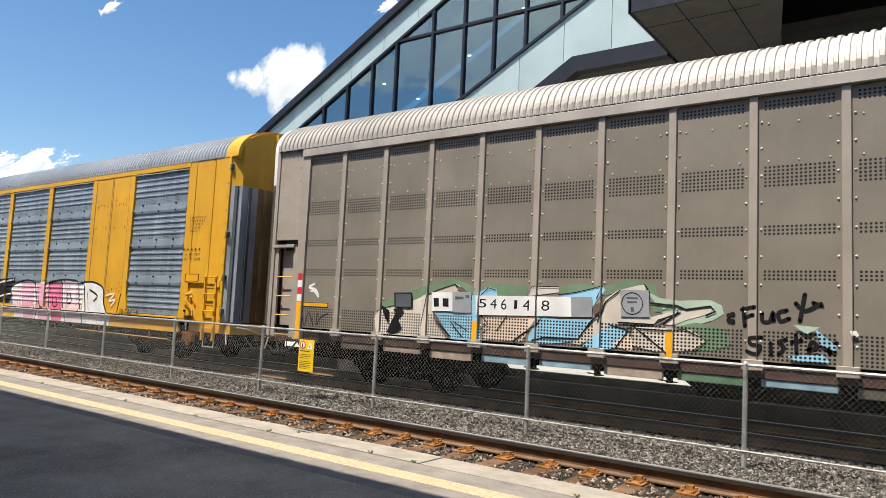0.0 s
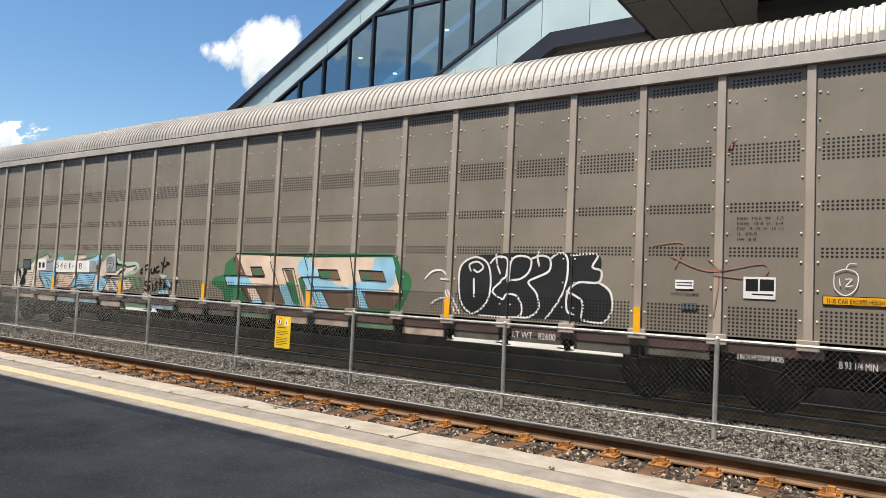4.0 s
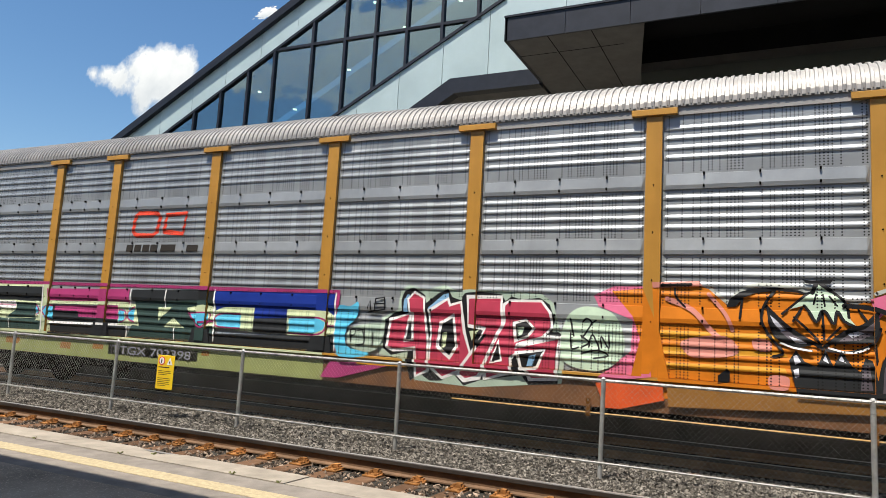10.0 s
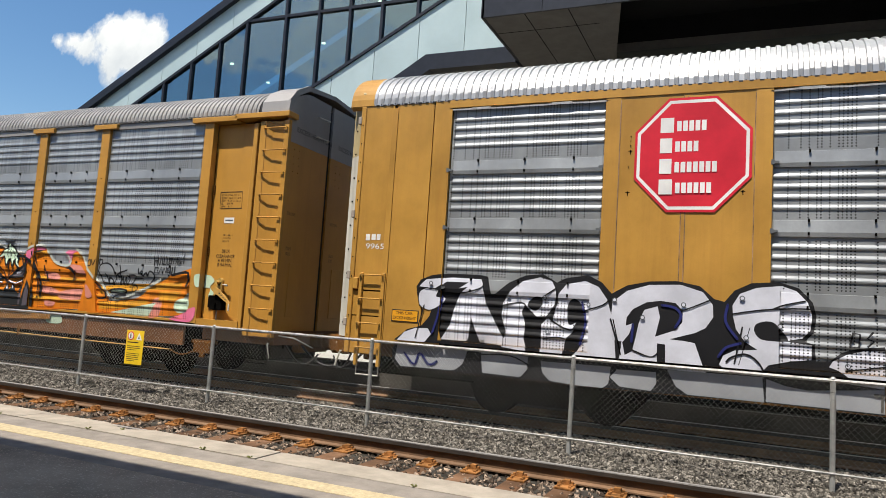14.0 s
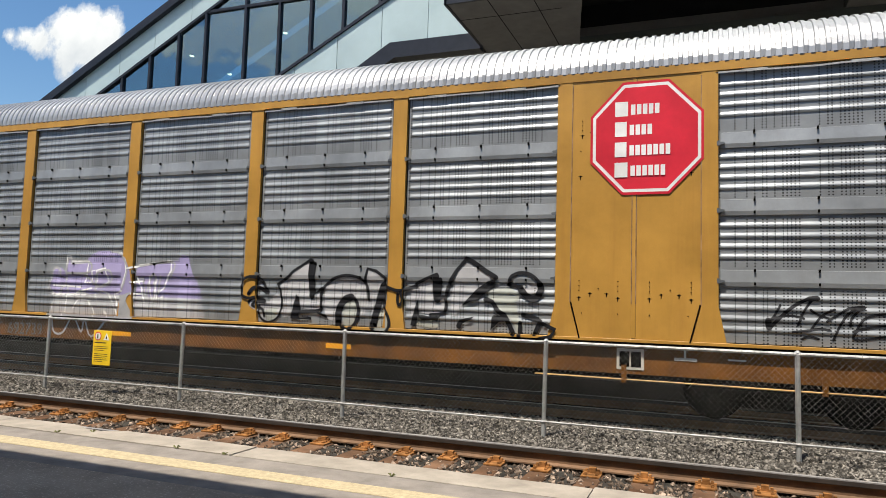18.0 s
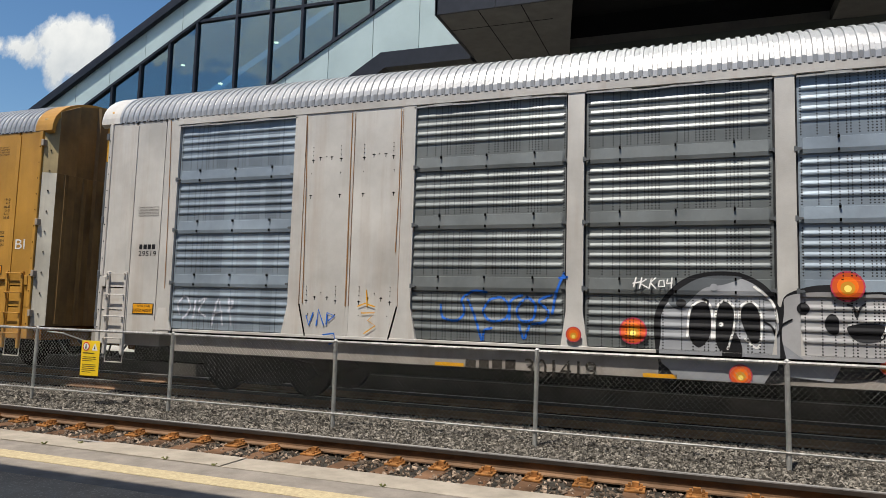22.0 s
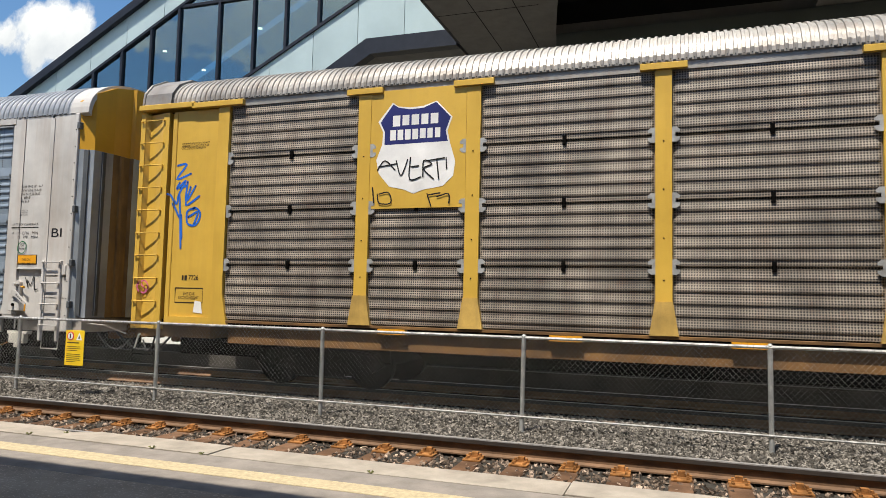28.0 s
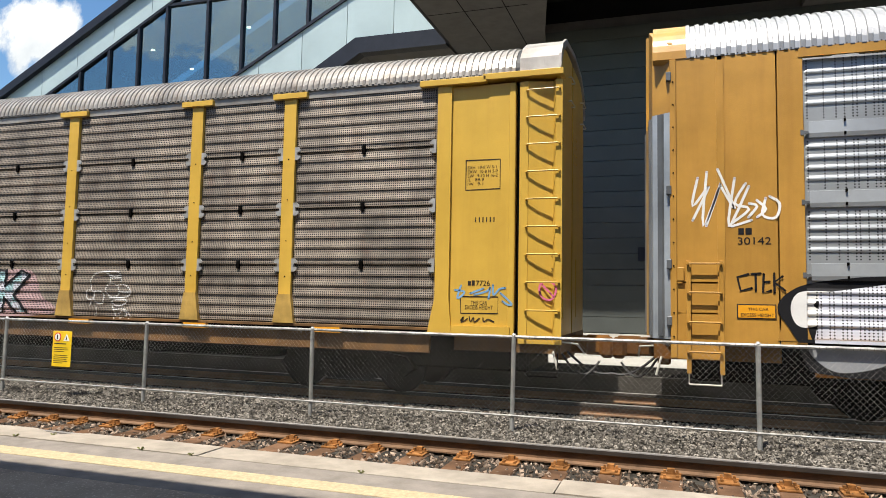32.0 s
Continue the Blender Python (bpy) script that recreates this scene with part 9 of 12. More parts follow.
p.poly("sage", [(9.61, 1.57), (9.78, 1.62), (10.04, 1.6), (10.08, 1.58), (9.88, 1.53), (9.68, 1.53)])
p.line("black", 0.035, [(9.6, 1.57), (9.71, 1.61), (9.94, 1.62), (10.08, 1.59), (9.98, 1.53), (9.78, 1.54), (9.62, 1.54)])
p.line("black", 0.03, [(9.71, 1.43), (9.84, 1.5), (10.04, 1.52)])
p.poly("ember", [(3.50, 0.98), (4.44, 1.06), (4.47, 0.81), (3.66, 0.58)])
p.poly("copper", [(4.50, 1.04), (7.93, 1.04), (7.94, 0.90), (4.53, 0.73)])
p.line("black", 0.05, [(11.25, 1.95), (11.63, 2.01), (11.60, 1.75)])
p.done()
p = Paint(car_ochre, "tag", "thin black sprayed tags")
p.line("black", 0.022, [(8.90, 2.13), (8.89, 2.07), (8.99, 2.08), (8.97, 2.19), (8.90, 2.15)])
p.line("black", 0.022, [(9.01, 2.19), (9.05, 2.08), (9.11, 2.20)])
p.line("black", 0.022, [(9.16, 2.16), (9.24, 2.08), (9.26, 2.20), (9.15, 2.19)])
p.line("black", 0.028, [(9.26, 1.88), (9.21, 1.99), (9.26, 2.11), (9.44, 2.13), (9.6, 2.04), (9.69, 1.88), (9.68, 1.74), (9.54, 1.72), (9.37, 1.75), (9.26, 1.88)])
p.line("black", 0.028, [(9.4, 1.92), (9.54, 1.74), (9.51, 1.85), (9.64, 1.78), (9.69, 1.66), (9.76, 1.65)])
p.line("black", 0.028, [(9.78, 2.1), (9.83, 1.98), (9.81, 1.86), (9.75, 1.92), (10.0, 2.01)])
p.line("black", 0.028, [(9.73, 1.9), (9.83, 1.92), (9.85, 1.69), (9.89, 1.87), (9.95, 1.7), (9.97, 1.87), (10.04, 1.71), (10.08, 1.85), (10.01, 1.9)])
p.line("black", 0.028, [(10.08, 1.91), (10.24, 1.9), (10.17, 1.73), (10.09, 1.66)])
p.line("black", 0.028, [(10.21, 1.84), (10.41, 1.86)])
p.line("black", 0.028, [(10.3, 2.05), (10.33, 1.95), (10.41, 2.01), (10.43, 1.9), (10.53, 1.98), (10.56, 1.9), (10.62, 2.01), (10.75, 1.92), (10.63, 1.75)])
p.line("black", 0.028, [(10.17, 1.65), (10.21, 1.71), (10.27, 1.71), (10.31, 1.66), (10.27, 1.59), (10.21, 1.58), (10.17, 1.65)])
p.line("black", 0.024, [(10.68, 2.31), (10.70, 2.12)], soft=False)
p.line("black", 0.024, [(10.78, 2.33), (10.78, 2.13)], soft=False)
p.line("black", 0.024, [(10.68, 2.22), (10.78, 2.23)], soft=False)
p.line("black", 0.024, [(10.83, 2.14), (10.87, 2.32), (10.92, 2.14)], soft=False)
p.line("black", 0.024, [(10.94, 2.32), (10.94, 2.15), (10.99, 2.16)], soft=False)
p.line("black", 0.024, [(11.01, 2.32), (11.02, 2.16), (11.06, 2.16)], soft=False)
p.line("black", 0.024, [(11.08, 2.28), (11.07, 2.18), (11.14, 2.18), (11.13, 2.28), (11.08, 2.28)], soft=False)
p.line("black", 0.024, [(11.15, 2.30), (11.19, 2.18), (11.22, 2.29), (11.25, 2.18), (11.28, 2.30)], soft=False)
p.line("black", 0.024, [(11.35, 2.30), (11.29, 2.29), (11.30, 2.17), (11.36, 2.18)], soft=False)
p.line("black", 0.024, [(11.30, 2.23), (11.34, 2.24)], soft=False)
p.line("black", 0.024, [(11.37, 2.18), (11.37, 2.30), (11.44, 2.18), (11.46, 2.38)], soft=False)
p.line("black", 0.024, [(10.83, 2.08), (10.74, 2.09), (10.74, 1.98), (10.84, 1.98), (10.82, 2.03)], soft=False)
p.line("black", 0.024, [(10.86, 1.98), (10.91, 2.10), (10.95, 1.98)], soft=False)
p.line("black", 0.024, [(10.96, 1.98), (10.97, 2.10), (11.04, 1.99), (11.04, 2.10)], soft=False)
p.line("black", 0.024, [(11.12, 2.10), (11.06, 2.07), (11.07, 1.99), (11.13, 2.00), (11.11, 2.04)], soft=False)
p.line("black", 0.024, [(11.19, 2.11), (11.20, 1.95)], soft=False)
p.line("black", 0.024, [(11.25, 2.12), (11.26, 1.95)], soft=False)
p.line("black", 0.024, [(11.14, 2.10), (11.15, 1.98)], soft=False)
p.done()
p = Paint(car_ochre, "line_logo", "red looping company emblem")
p.line("vermilion", 0.1, [(-5.83, 3.74), (-6.36, 3.75), (-6.45, 3.65), (-6.48, 3.35), (-6.37, 3.27), (-5.90, 3.26), (-5.78, 3.34), (-5.72, 3.65)], soft=False, closed=True)
p.line("vermilion", 0.1, [(-5.57, 3.34), (-5.53, 3.69), (-4.98, 3.72), (-5.04, 3.29)], soft=False, closed=True)
p.rect("ink", -6.61, -6.41, 2.92, 3.07)
p.rect("ink", -6.37, -6.17, 2.92, 3.07)
p.rect("ink", -6.13, -5.93, 2.92, 3.07)
p.rect("ink", -5.90, -5.70, 2.92, 3.07)
p.rect("ink", -5.60, -5.19, 2.92, 3.07)
p.rect("ink", -4.88, -4.57, 2.92, 3.06)
p.done()
lettering(car_ochre, "702398", -12.57, -12.07, 2.496, 2.609, "ink")
p = Paint(car_ochre, "reporting_bars", "")
p.rect("ink", -12.48, -12.40, 2.65, 2.75)
p.rect("ink", -12.37, -12.29, 2.65, 2.75)
p.rect("ink", -12.27, -12.19, 2.65, 2.75)
p.done()
lettering(car_ochre, "DECK", 12.27, 12.46, 2.430, 2.495, "ink")
lettering(car_ochre, "CLEARANCE", 12.14, 12.58, 2.334, 2.398, "ink")
lettering(car_ochre, "A 89 MIN.", 12.19, 12.53, 2.254, 2.318, "ink")
lettering(car_ochre, "B 94 MIN.", 12.19, 12.54, 2.165, 2.230, "ink")
p = Paint(car_ochre, "data_frame", "")
p.line("ink", 0.015, [(12.11, 3.60), (12.63, 3.61), (12.64, 3.29), (12.12, 3.28)], soft=False, closed=True)
p.rect("white", 12.25, 12.49, 3.00, 3.11)
p.rect("slate", 12.28, 12.46, 3.04, 3.07)
p.done()
lettering(car_ochre, "EXH  19-0  W  5-1", 12.14, 12.60, 3.527, 3.568, "ink")
lettering(car_ochre, "EXW  10-8  H  5-9", 12.15, 12.60, 3.469, 3.510, "ink")
lettering(car_ochre, "EW   9-10  H 16-2", 12.15, 12.60, 3.412, 3.453, "ink")
lettering(car_ochre, "IL   89-9", 12.15, 12.42, 3.358, 3.399, "ink")
lettering(car_ochre, "IW   9-1", 12.15, 12.39, 3.301, 3.342, "ink")
lettering(car_ochre, "||||||||", 12.26, 12.48, 2.753, 2.785, "ink")
lettering(car_ochre, "||||||||", 12.26, 12.44, 2.697, 2.729, "ink")
lettering(car_ochre, "||||||||", 12.26, 12.41, 2.640, 2.672, "ink")
p = Paint(car_ochre, "sill_lettering", "")
p.rect("slate", -6.84, -4.32, 0.745, 0.965)
# Orange patches in a copper darkened for the sill's shade.
p.rect("copper", -11.25, -10.72, 0.79, 0.92)
p.rect("copper", -10.28, -9.79, 0.80, 0.95)
p.rect("copper", -8.37, -8.03, 0.78, 0.92)
p.rect("copper", -7.33, -7.00, 0.83, 0.94)
p.rect("copper", -12.19, -11.56, 0.76, 0.92)
p.rect("copper", -4.22, -4.03, 0.88, 0.97)
p.done()
lettering(car_ochre, "TTGX 702398", -6.70, -4.48, 0.775, 0.935, "mid", -1.475)
# orange car
p = Paint(car_orange, "graffiti", "large silver and black graffiti letters")
p.poly("black", [(-12.14, 1.96), (-12.07, 2.08), (-11.87, 2.16), (-11.62, 2.2), (-11.04, 2.2), (-10.92, 2.17), (-10.85, 1.91), (-10.78, 1.91), (-10.56, 2.1), (-10.3, 2.22), (-10.03, 2.25), (-9.81, 2.13), (-9.68, 2.2), (-9.34, 2.26), (-9.13, 2.16), (-8.98, 2.0), (-8.76, 2.13), (-8.45, 2.2), (-8.07, 2.22), (-7.77, 2.16), (-7.58, 1.99), (-7.45, 1.96), (-7.33, 2.12), (-7.12, 2.23), (-6.77, 2.26), (-6.54, 2.19), (-6.38, 2.01), (-6.33, 1.83), (-6.36, 1.61), (-6.46, 1.49), (-6.35, 1.46), (-6.33, 1.25), (-6.17, 1.26), (-6.04, 1.38), (-5.85, 1.45), (-5.56, 1.49), (-5.55, 0.63), (-7.02, 0.65), (-8.78, 0.62), (-10.48, 0.61), (-12.42, 0.61), (-12.53, 0.71), (-12.55, 0.91), (-12.46, 1.09), (-12.26, 1.26), (-12.01, 1.33), (-11.87, 1.49), (-11.83, 1.63), (-12.07, 1.65), (-12.12, 1.85)])
p.poly("silver", [(-12.09, 1.97), (-11.96, 2.09), (-11.52, 2.14), (-11.03, 2.13), (-10.99, 2.05), (-11.39, 1.97), (-11.24, 2.07), (-11.61, 2.07), (-11.8, 1.95), (-11.95, 1.93)])
p.poly("silver", [(-11.98, 1.93), (-11.75, 1.93), (-11.77, 1.82), (-11.63, 1.8), (-11.69, 1.69), (-11.88, 1.6), (-12.05, 1.67), (-12.08, 1.85)], True)
p.poly("silver", [(-12.45, 1.04), (-12.31, 1.21), (-12.11, 1.29), (-11.88, 1.3), (-11.82, 1.21), (-11.92, 1.08), (-12.04, 1.01)])
p.poly("silver", [(-11.38, 1.88), (-11.22, 2.02), (-11.0, 2.05), (-10.94, 1.77), (-10.69, 1.35), (-10.6, 1.22), (-10.63, 1.12), (-10.99, 1.14), (-11.1, 1.36), (-11.16, 1.52), (-11.2, 1.18), (-11.24, 1.14), (-11.67, 1.14), (-11.52, 1.38), (-11.46, 1.65)])
p.poly("silver", [(-10.53, 1.97), (-10.34, 2.13), (-10.07, 2.2), (-9.89, 2.15), (-9.8, 2.0), (-9.83, 1.79), (-9.95, 1.61), (-10.1, 1.6), (-10.22, 1.7), (-10.29, 1.76), (-10.34, 1.66), (-10.27, 1.46), (-10.29, 1.25), (-10.23, 1.06), (-10.62, 1.1), (-10.58, 1.35), (-10.66, 1.57), (-10.64, 1.79)])
p.poly("black", [(-10.25, 1.78), (-10.16, 1.89), (-10.04, 1.89), (-10.02, 1.78), (-10.11, 1.69), (-10.2, 1.71)], True)
p.poly("silver", [(-10.02, 1.48), (-9.93, 1.59), (-9.77, 1.5), (-9.64, 1.38), (-9.67, 1.03), (-10.01, 1.05)])
p.poly("silver", [(-9.77, 1.96), (-9.66, 2.11), (-9.38, 2.17), (-9.17, 2.09), (-9.04, 1.91), (-8.94, 1.59), (-8.88, 1.03), (-9.54, 1.02), (-9.86, 1.41), (-9.83, 1.66)])
p.poly("black", [(-9.63, 1.76), (-9.58, 1.88), (-9.48, 1.88), (-9.38, 1.75), (-9.34, 1.55), (-9.38, 1.31), (-9.5, 1.07), (-9.64, 1.11), (-9.64, 1.28), (-9.54, 1.4), (-9.49, 1.54), (-9.6, 1.51)], True)
p.poly("silver", [(-8.98, 1.57), (-8.96, 1.88), (-8.76, 2.05), (-8.45, 2.15), (-8.03, 2.17), (-7.73, 2.08), (-7.6, 1.91), (-7.59, 1.74), (-7.69, 1.58), (-7.93, 1.44), (-8.12, 1.41), (-7.82, 1.37), (-7.7, 1.05), (-7.66, 0.96), (-8.29, 0.98), (-8.84, 1.01), (-8.81, 1.32), (-8.94, 1.33)])
p.poly("black", [(-8.75, 1.67), (-8.67, 1.79), (-8.48, 1.9), (-8.29, 1.93), (-8.09, 1.91), (-7.99, 1.81), (-7.99, 1.65), (-8.08, 1.53), (-8.35, 1.42), (-8.29, 1.7), (-8.33, 1.85), (-8.51, 1.79), (-8.58, 1.6), (-8.62, 1.37), (-8.66, 1.19), (-8.76, 1.13), (-8.8, 1.31), (-8.71, 1.43), (-8.66, 1.59), (-8.76, 1.55)])
p.poly("black", [(-8.32, 1.33), (-8.21, 1.32), (-8.2, 1.01), (-8.31, 1.01)])
p.poly("black", [(-8.15, 1.4), (-7.82, 1.51), (-7.59, 1.64), (-7.43, 1.46), (-7.45, 1.23), (-7.52, 1.11), (-7.6, 0.98), (-7.7, 1.13), (-7.8, 1.38)])
p.poly("silver", [(-7.34, 1.77), (-7.35, 1.92), (-7.26, 2.08), (-7.05, 2.17), (-6.74, 2.21), (-6.57, 2.15), (-6.44, 2.01), (-6.38, 1.83), (-6.4, 1.64), (-6.49, 1.53), (-6.66, 1.49), (-6.84, 1.5), (-7.0, 1.5), (-6.38, 1.45), (-6.38, 1.26), (-6.62, 1.22), (-6.89, 1.15), (-6.99, 1.03), (-7.37, 0.99), (-7.5, 1.11), (-7.45, 1.23), (-7.31, 1.31), (-7.03, 1.34), (-7.19, 1.44), (-7.3, 1.6)])
p.poly("black", [(-7.07, 1.58), (-7.06, 1.67), (-6.97, 1.72), (-6.85, 1.72), (-6.76, 1.64), (-6.66, 1.49), (-6.86, 1.47), (-7.0, 1.49)], True)
p.poly("silver", [(-6.23, 1.08), (-6.14, 1.26), (-5.98, 1.36), (-5.79, 1.42), (-5.56, 1.44), (-5.56, 0.96), (-5.97, 0.99)])
p.poly("black", [(-6.85, 1.05), (-6.69, 1.17), (-6.42, 1.22), (-6.17, 1.18), (-6.03, 1.12), (-5.96, 1.03), (-6.1, 0.91), (-6.42, 0.87), (-6.68, 0.89)], True)
# Silver of these sill pieces is dimmed to mid grey for the shade.
p.poly("mid", [(-12.45, 1.01), (-11.2, 1.0), (-11.28, 0.77), (-11.42, 0.66), (-12.37, 0.65), (-12.48, 0.76)])
p.poly("mid", [(-10.98, 1.02), (-10.21, 0.98), (-10.22, 0.78), (-10.32, 0.66), (-10.94, 0.67)])
p.poly("mid", [(-10.01, 0.93), (-8.96, 0.94), (-8.99, 0.69), (-9.1, 0.6), (-9.86, 0.65), (-9.98, 0.76)])
p.poly("mid", [(-8.87, 0.91), (-8.33, 0.92), (-8.32, 0.76), (-8.39, 0.65), (-8.83, 0.67), (-8.97, 0.79)])
p.poly("mid", [(-8.18, 0.97), (-6.96, 0.98), (-6.93, 0.65), (-7.9, 0.65), (-8.06, 0.75)])
p.poly("mid", [(-6.91, 0.96), (-6.68, 0.89), (-6.42, 0.86), (-6.04, 0.9), (-5.56, 0.95), (-5.55, 0.65), (-6.91, 0.66)])
p.line("black", 0.02, [(-12.1, 1.13), (-11.97, 1.67)], soft=False)
p.line("black", 0.02, [(-12.09, 1.96), (-11.8, 1.94), (-11.36, 1.9), (-11.07, 1.97), (-10.98, 2.03)])
p.line("black", 0.02, [(-10.64, 1.74), (-10.35, 1.8), (-10.25, 1.72)])
p.line("black", 0.02, [(-10.06, 1.86), (-9.8, 2.05)], soft=False)
p.line("black", 0.025, [(-9.8, 2.03), (-9.8, 1.79), (-9.89, 1.6), (-9.77, 1.5), (-9.56, 1.43), (-9.48, 1.54)])
p.line("black", 0.02, [(-9.98, 1.27), (-9.77, 1.31), (-9.65, 1.29)])
p.line("black", 0.02, [(-9.36, 1.73), (-9.09, 1.83), (-9.0, 1.93)])
p.line("black", 0.025, [(-8.98, 1.63), (-8.89, 1.35), (-8.85, 1.03)], soft=False)
p.line("black", 0.02, [(-8.66, 1.21), (-8.41, 1.13), (-8.31, 1.19)])
p.line("black", 0.02, [(-8.03, 1.82), (-7.94, 1.83), (-7.64, 1.97)])
p.line("black", 0.02, [(-7.35, 1.8), (-7.01, 1.87), (-6.67, 1.91), (-6.37, 1.92)])
p.line("black", 0.02, [(-6.84, 1.9), (-6.7, 1.96), (-6.47, 2.02)])
p.line("black", 0.02, [(-7.22, 1.63), (-7.31, 1.13)], soft=False)
p.line("black", 0.025, [(-7.41, 1.15), (-7.34, 1.22), (-7.17, 1.27), (-7.03, 1.19), (-6.94, 1.05)])
p.line("black", 0.02, [(-5.99, 1.15), (-5.79, 1.19), (-5.56, 1.24)])
p.line("black", 0.02, [(-11.01, 0.95), (-10.5, 0.97), (-10.18, 0.85)])
p.line("shield", 0.035, [(-11.67, 1.82), (-11.72, 1.5), (-11.8, 1.22)])
p.line("shield", 0.035, [(-9.41, 1.85), (-9.35, 1.56), (-9.42, 1.23)])
p.line("shield", 0.035, [(-8.66, 1.57), (-8.67, 1.33)], soft=False)
p.line("shield", 0.035, [(-7.41, 1.92), (-7.43, 1.69), (-7.28, 1.47)])
p.line("shield", 0.035, [(-7.51, 1.21), (-7.42, 1.34), (-7.24, 1.41)])
p.line("shield", 0.035, [(-8.27, 1.87), (-8.09, 1.84), (-8.01, 1.73), (-8.08, 1.57)])
p.line("shield", 0.035, [(-12.31, 0.87), (-12.12, 0.7), (-12.03, 0.89), (-11.86, 0.72), (-11.72, 0.78)])
p.disc("slate", -11.87, 2.03, 0.035)
p.disc("silver", -11.87, 2.03, 0.022)
p.disc("slate", -10.56, 1.88, 0.035)
p.disc("silver", -10.56, 1.88, 0.022)
p.disc("slate", -9.98, 1.89, 0.035)
p.disc("silver", -9.98, 1.89, 0.022)
p.disc("slate", -9.92, 1.38, 0.035)
p.disc("silver", -9.92, 1.38, 0.022)
p.disc("slate", -10.96, 1.2, 0.035)
p.disc("silver", -10.96, 1.2, 0.022)
p.disc("slate", -9.31, 1.82, 0.035)
p.disc("silver", -9.31, 1.82, 0.022)
p.disc("slate", -8.93, 1.91, 0.035)
p.disc("silver", -8.93, 1.91, 0.022)
p.disc("slate", -8.53, 1.68, 0.035)
p.disc("silver", -8.53, 1.68, 0.022)
p.disc("slate", -7.98, 1.89, 0.035)
p.disc("silver", -7.98, 1.89, 0.022)
p.disc("slate", -7.23, 2.02, 0.035)
p.disc("silver", -7.23, 2.02, 0.022)
p.disc("slate", -7.17, 1.49, 0.035)
p.disc("silver", -7.17, 1.49, 0.022)
p.disc("slate", -6.76, 1.67, 0.035)
p.disc("silver", -6.76, 1.67, 0.022)
p.disc("slate", -5.97, 1.21, 0.035)
p.disc("silver", -5.97, 1.21, 0.022)
p.line("black", 0.024, [(-5.92, 1.64), (-5.95, 1.46), (-5.85, 1.47), (-5.84, 1.63), (-5.92, 1.64)], soft=False)
p.line("black", 0.024, [(-5.7, 1.66), (-5.76, 1.58), (-5.68, 1.55), (-5.75, 1.48)], soft=False)
p.done()
lettering(car_orange, "TTGX  692739", -5.68, -3.63, 0.66, 0.90, "worn", -1.445)
p = Paint(car_orange, "graffiti", "faded lilac graffiti with white outlines")
p.poly("lilac", [(-2.51, 2.23), (-2.23, 2.38), (-1.90, 2.38), (-1.50, 2.25), (-1.37, 2.01), (-1.27, 1.58), (-1.53, 1.50), (-1.82, 1.52), (-3.35, 1.52), (-3.47, 1.66), (-3.37, 2.03), (-3.18, 2.04), (-3.00, 1.93), (-3.01, 2.19), (-2.44, 2.14), (-2.40, 1.98)])
p.poly("lilac", [(-1.21, 2.09), (-0.36, 2.19), (-0.35, 1.95), (-0.10, 2.05), (0.05, 2.12), (0.16, 1.90), (0.30, 1.68), (0.35, 1.49), (-0.57, 1.41), (-1.21, 1.51)])
p.disc("lilac", -0.29, 2.08, 0.12)
p.disc("lilac", -0.11, 2.15, 0.15)
p.poly("haze", [(-3.35, 1.52), (-1.50, 1.53), (-1.24, 1.17), (-1.21, 1.04), (-3.42, 1.04)])
p.poly("haze", [(-1.24, 1.51), (0.35, 1.49), (0.43, 1.15), (-1.21, 1.11)])
p.poly("haze", [(-1.62, 1.49), (-1.37, 1.57), (-1.49, 1.16), (-1.21, 1.14), (-1.24, 1.04), (-1.62, 1.06)])
p.line("haze", 0.04, [(-3.46, 1.40), (-3.49, 1.73), (-3.35, 2.03), (-3.18, 1.98), (-3.20, 1.89)])
p.line("haze", 0.04, [(-3.03, 1.86), (-3.02, 2.22), (-2.93, 2.22), (-2.91, 2.13), (-2.42, 2.14), (-2.43, 1.95), (-3.00, 1.93)])
p.line("haze", 0.04, [(-1.90, 2.37), (-1.63, 2.32), (-1.44, 2.08), (-1.47, 1.81), (-1.54, 1.63)])
p.line("haze", 0.04, [(-1.39, 2.05), (-0.39, 2.17), (-0.35, 1.95), (-0.45, 1.84)])
p.line("haze", 0.04, [(-1.24, 1.75), (-1.12, 1.84), (-1.04, 1.82), (-0.96, 1.39), (-0.93, 1.66), (-0.87, 1.86), (-0.75, 1.90), (-0.78, 1.37), (-0.69, 1.57), (-0.63, 1.90)])
p.line("haze", 0.04, [(-2.29, 1.85), (-2.09, 1.99), (-1.86, 1.97), (-1.87, 1.76), (-2.16, 1.67), (-2.26, 1.81)])
p.line("haze", 0.04, [(-3.42, 1.11), (-3.14, 1.60), (-2.99, 1.68), (-2.91, 1.32), (-2.67, 1.55), (-2.25, 1.43), (-2.01, 1.13)])
p.line("haze", 0.04, [(-1.52, 1.16), (-1.40, 1.50), (-1.27, 1.54), (-1.21, 1.18)])
p.line("haze", 0.04, [(-2.54, 1.91), (-2.26, 1.71), (-2.22, 1.60), (-1.82, 1.38), (-1.52, 1.16)])
p.line("haze", 0.04, [(-3.40, 1.04), (-3.33, 0.75), (-3.08, 0.74), (-2.84, 1.07), (-2.59, 0.77), (-2.52, 1.02), (-2.31, 0.69), (-1.88, 1.13)])
p.done()
p = Paint(car_orange, "graffiti_outline", "loose white sprayed outlines")
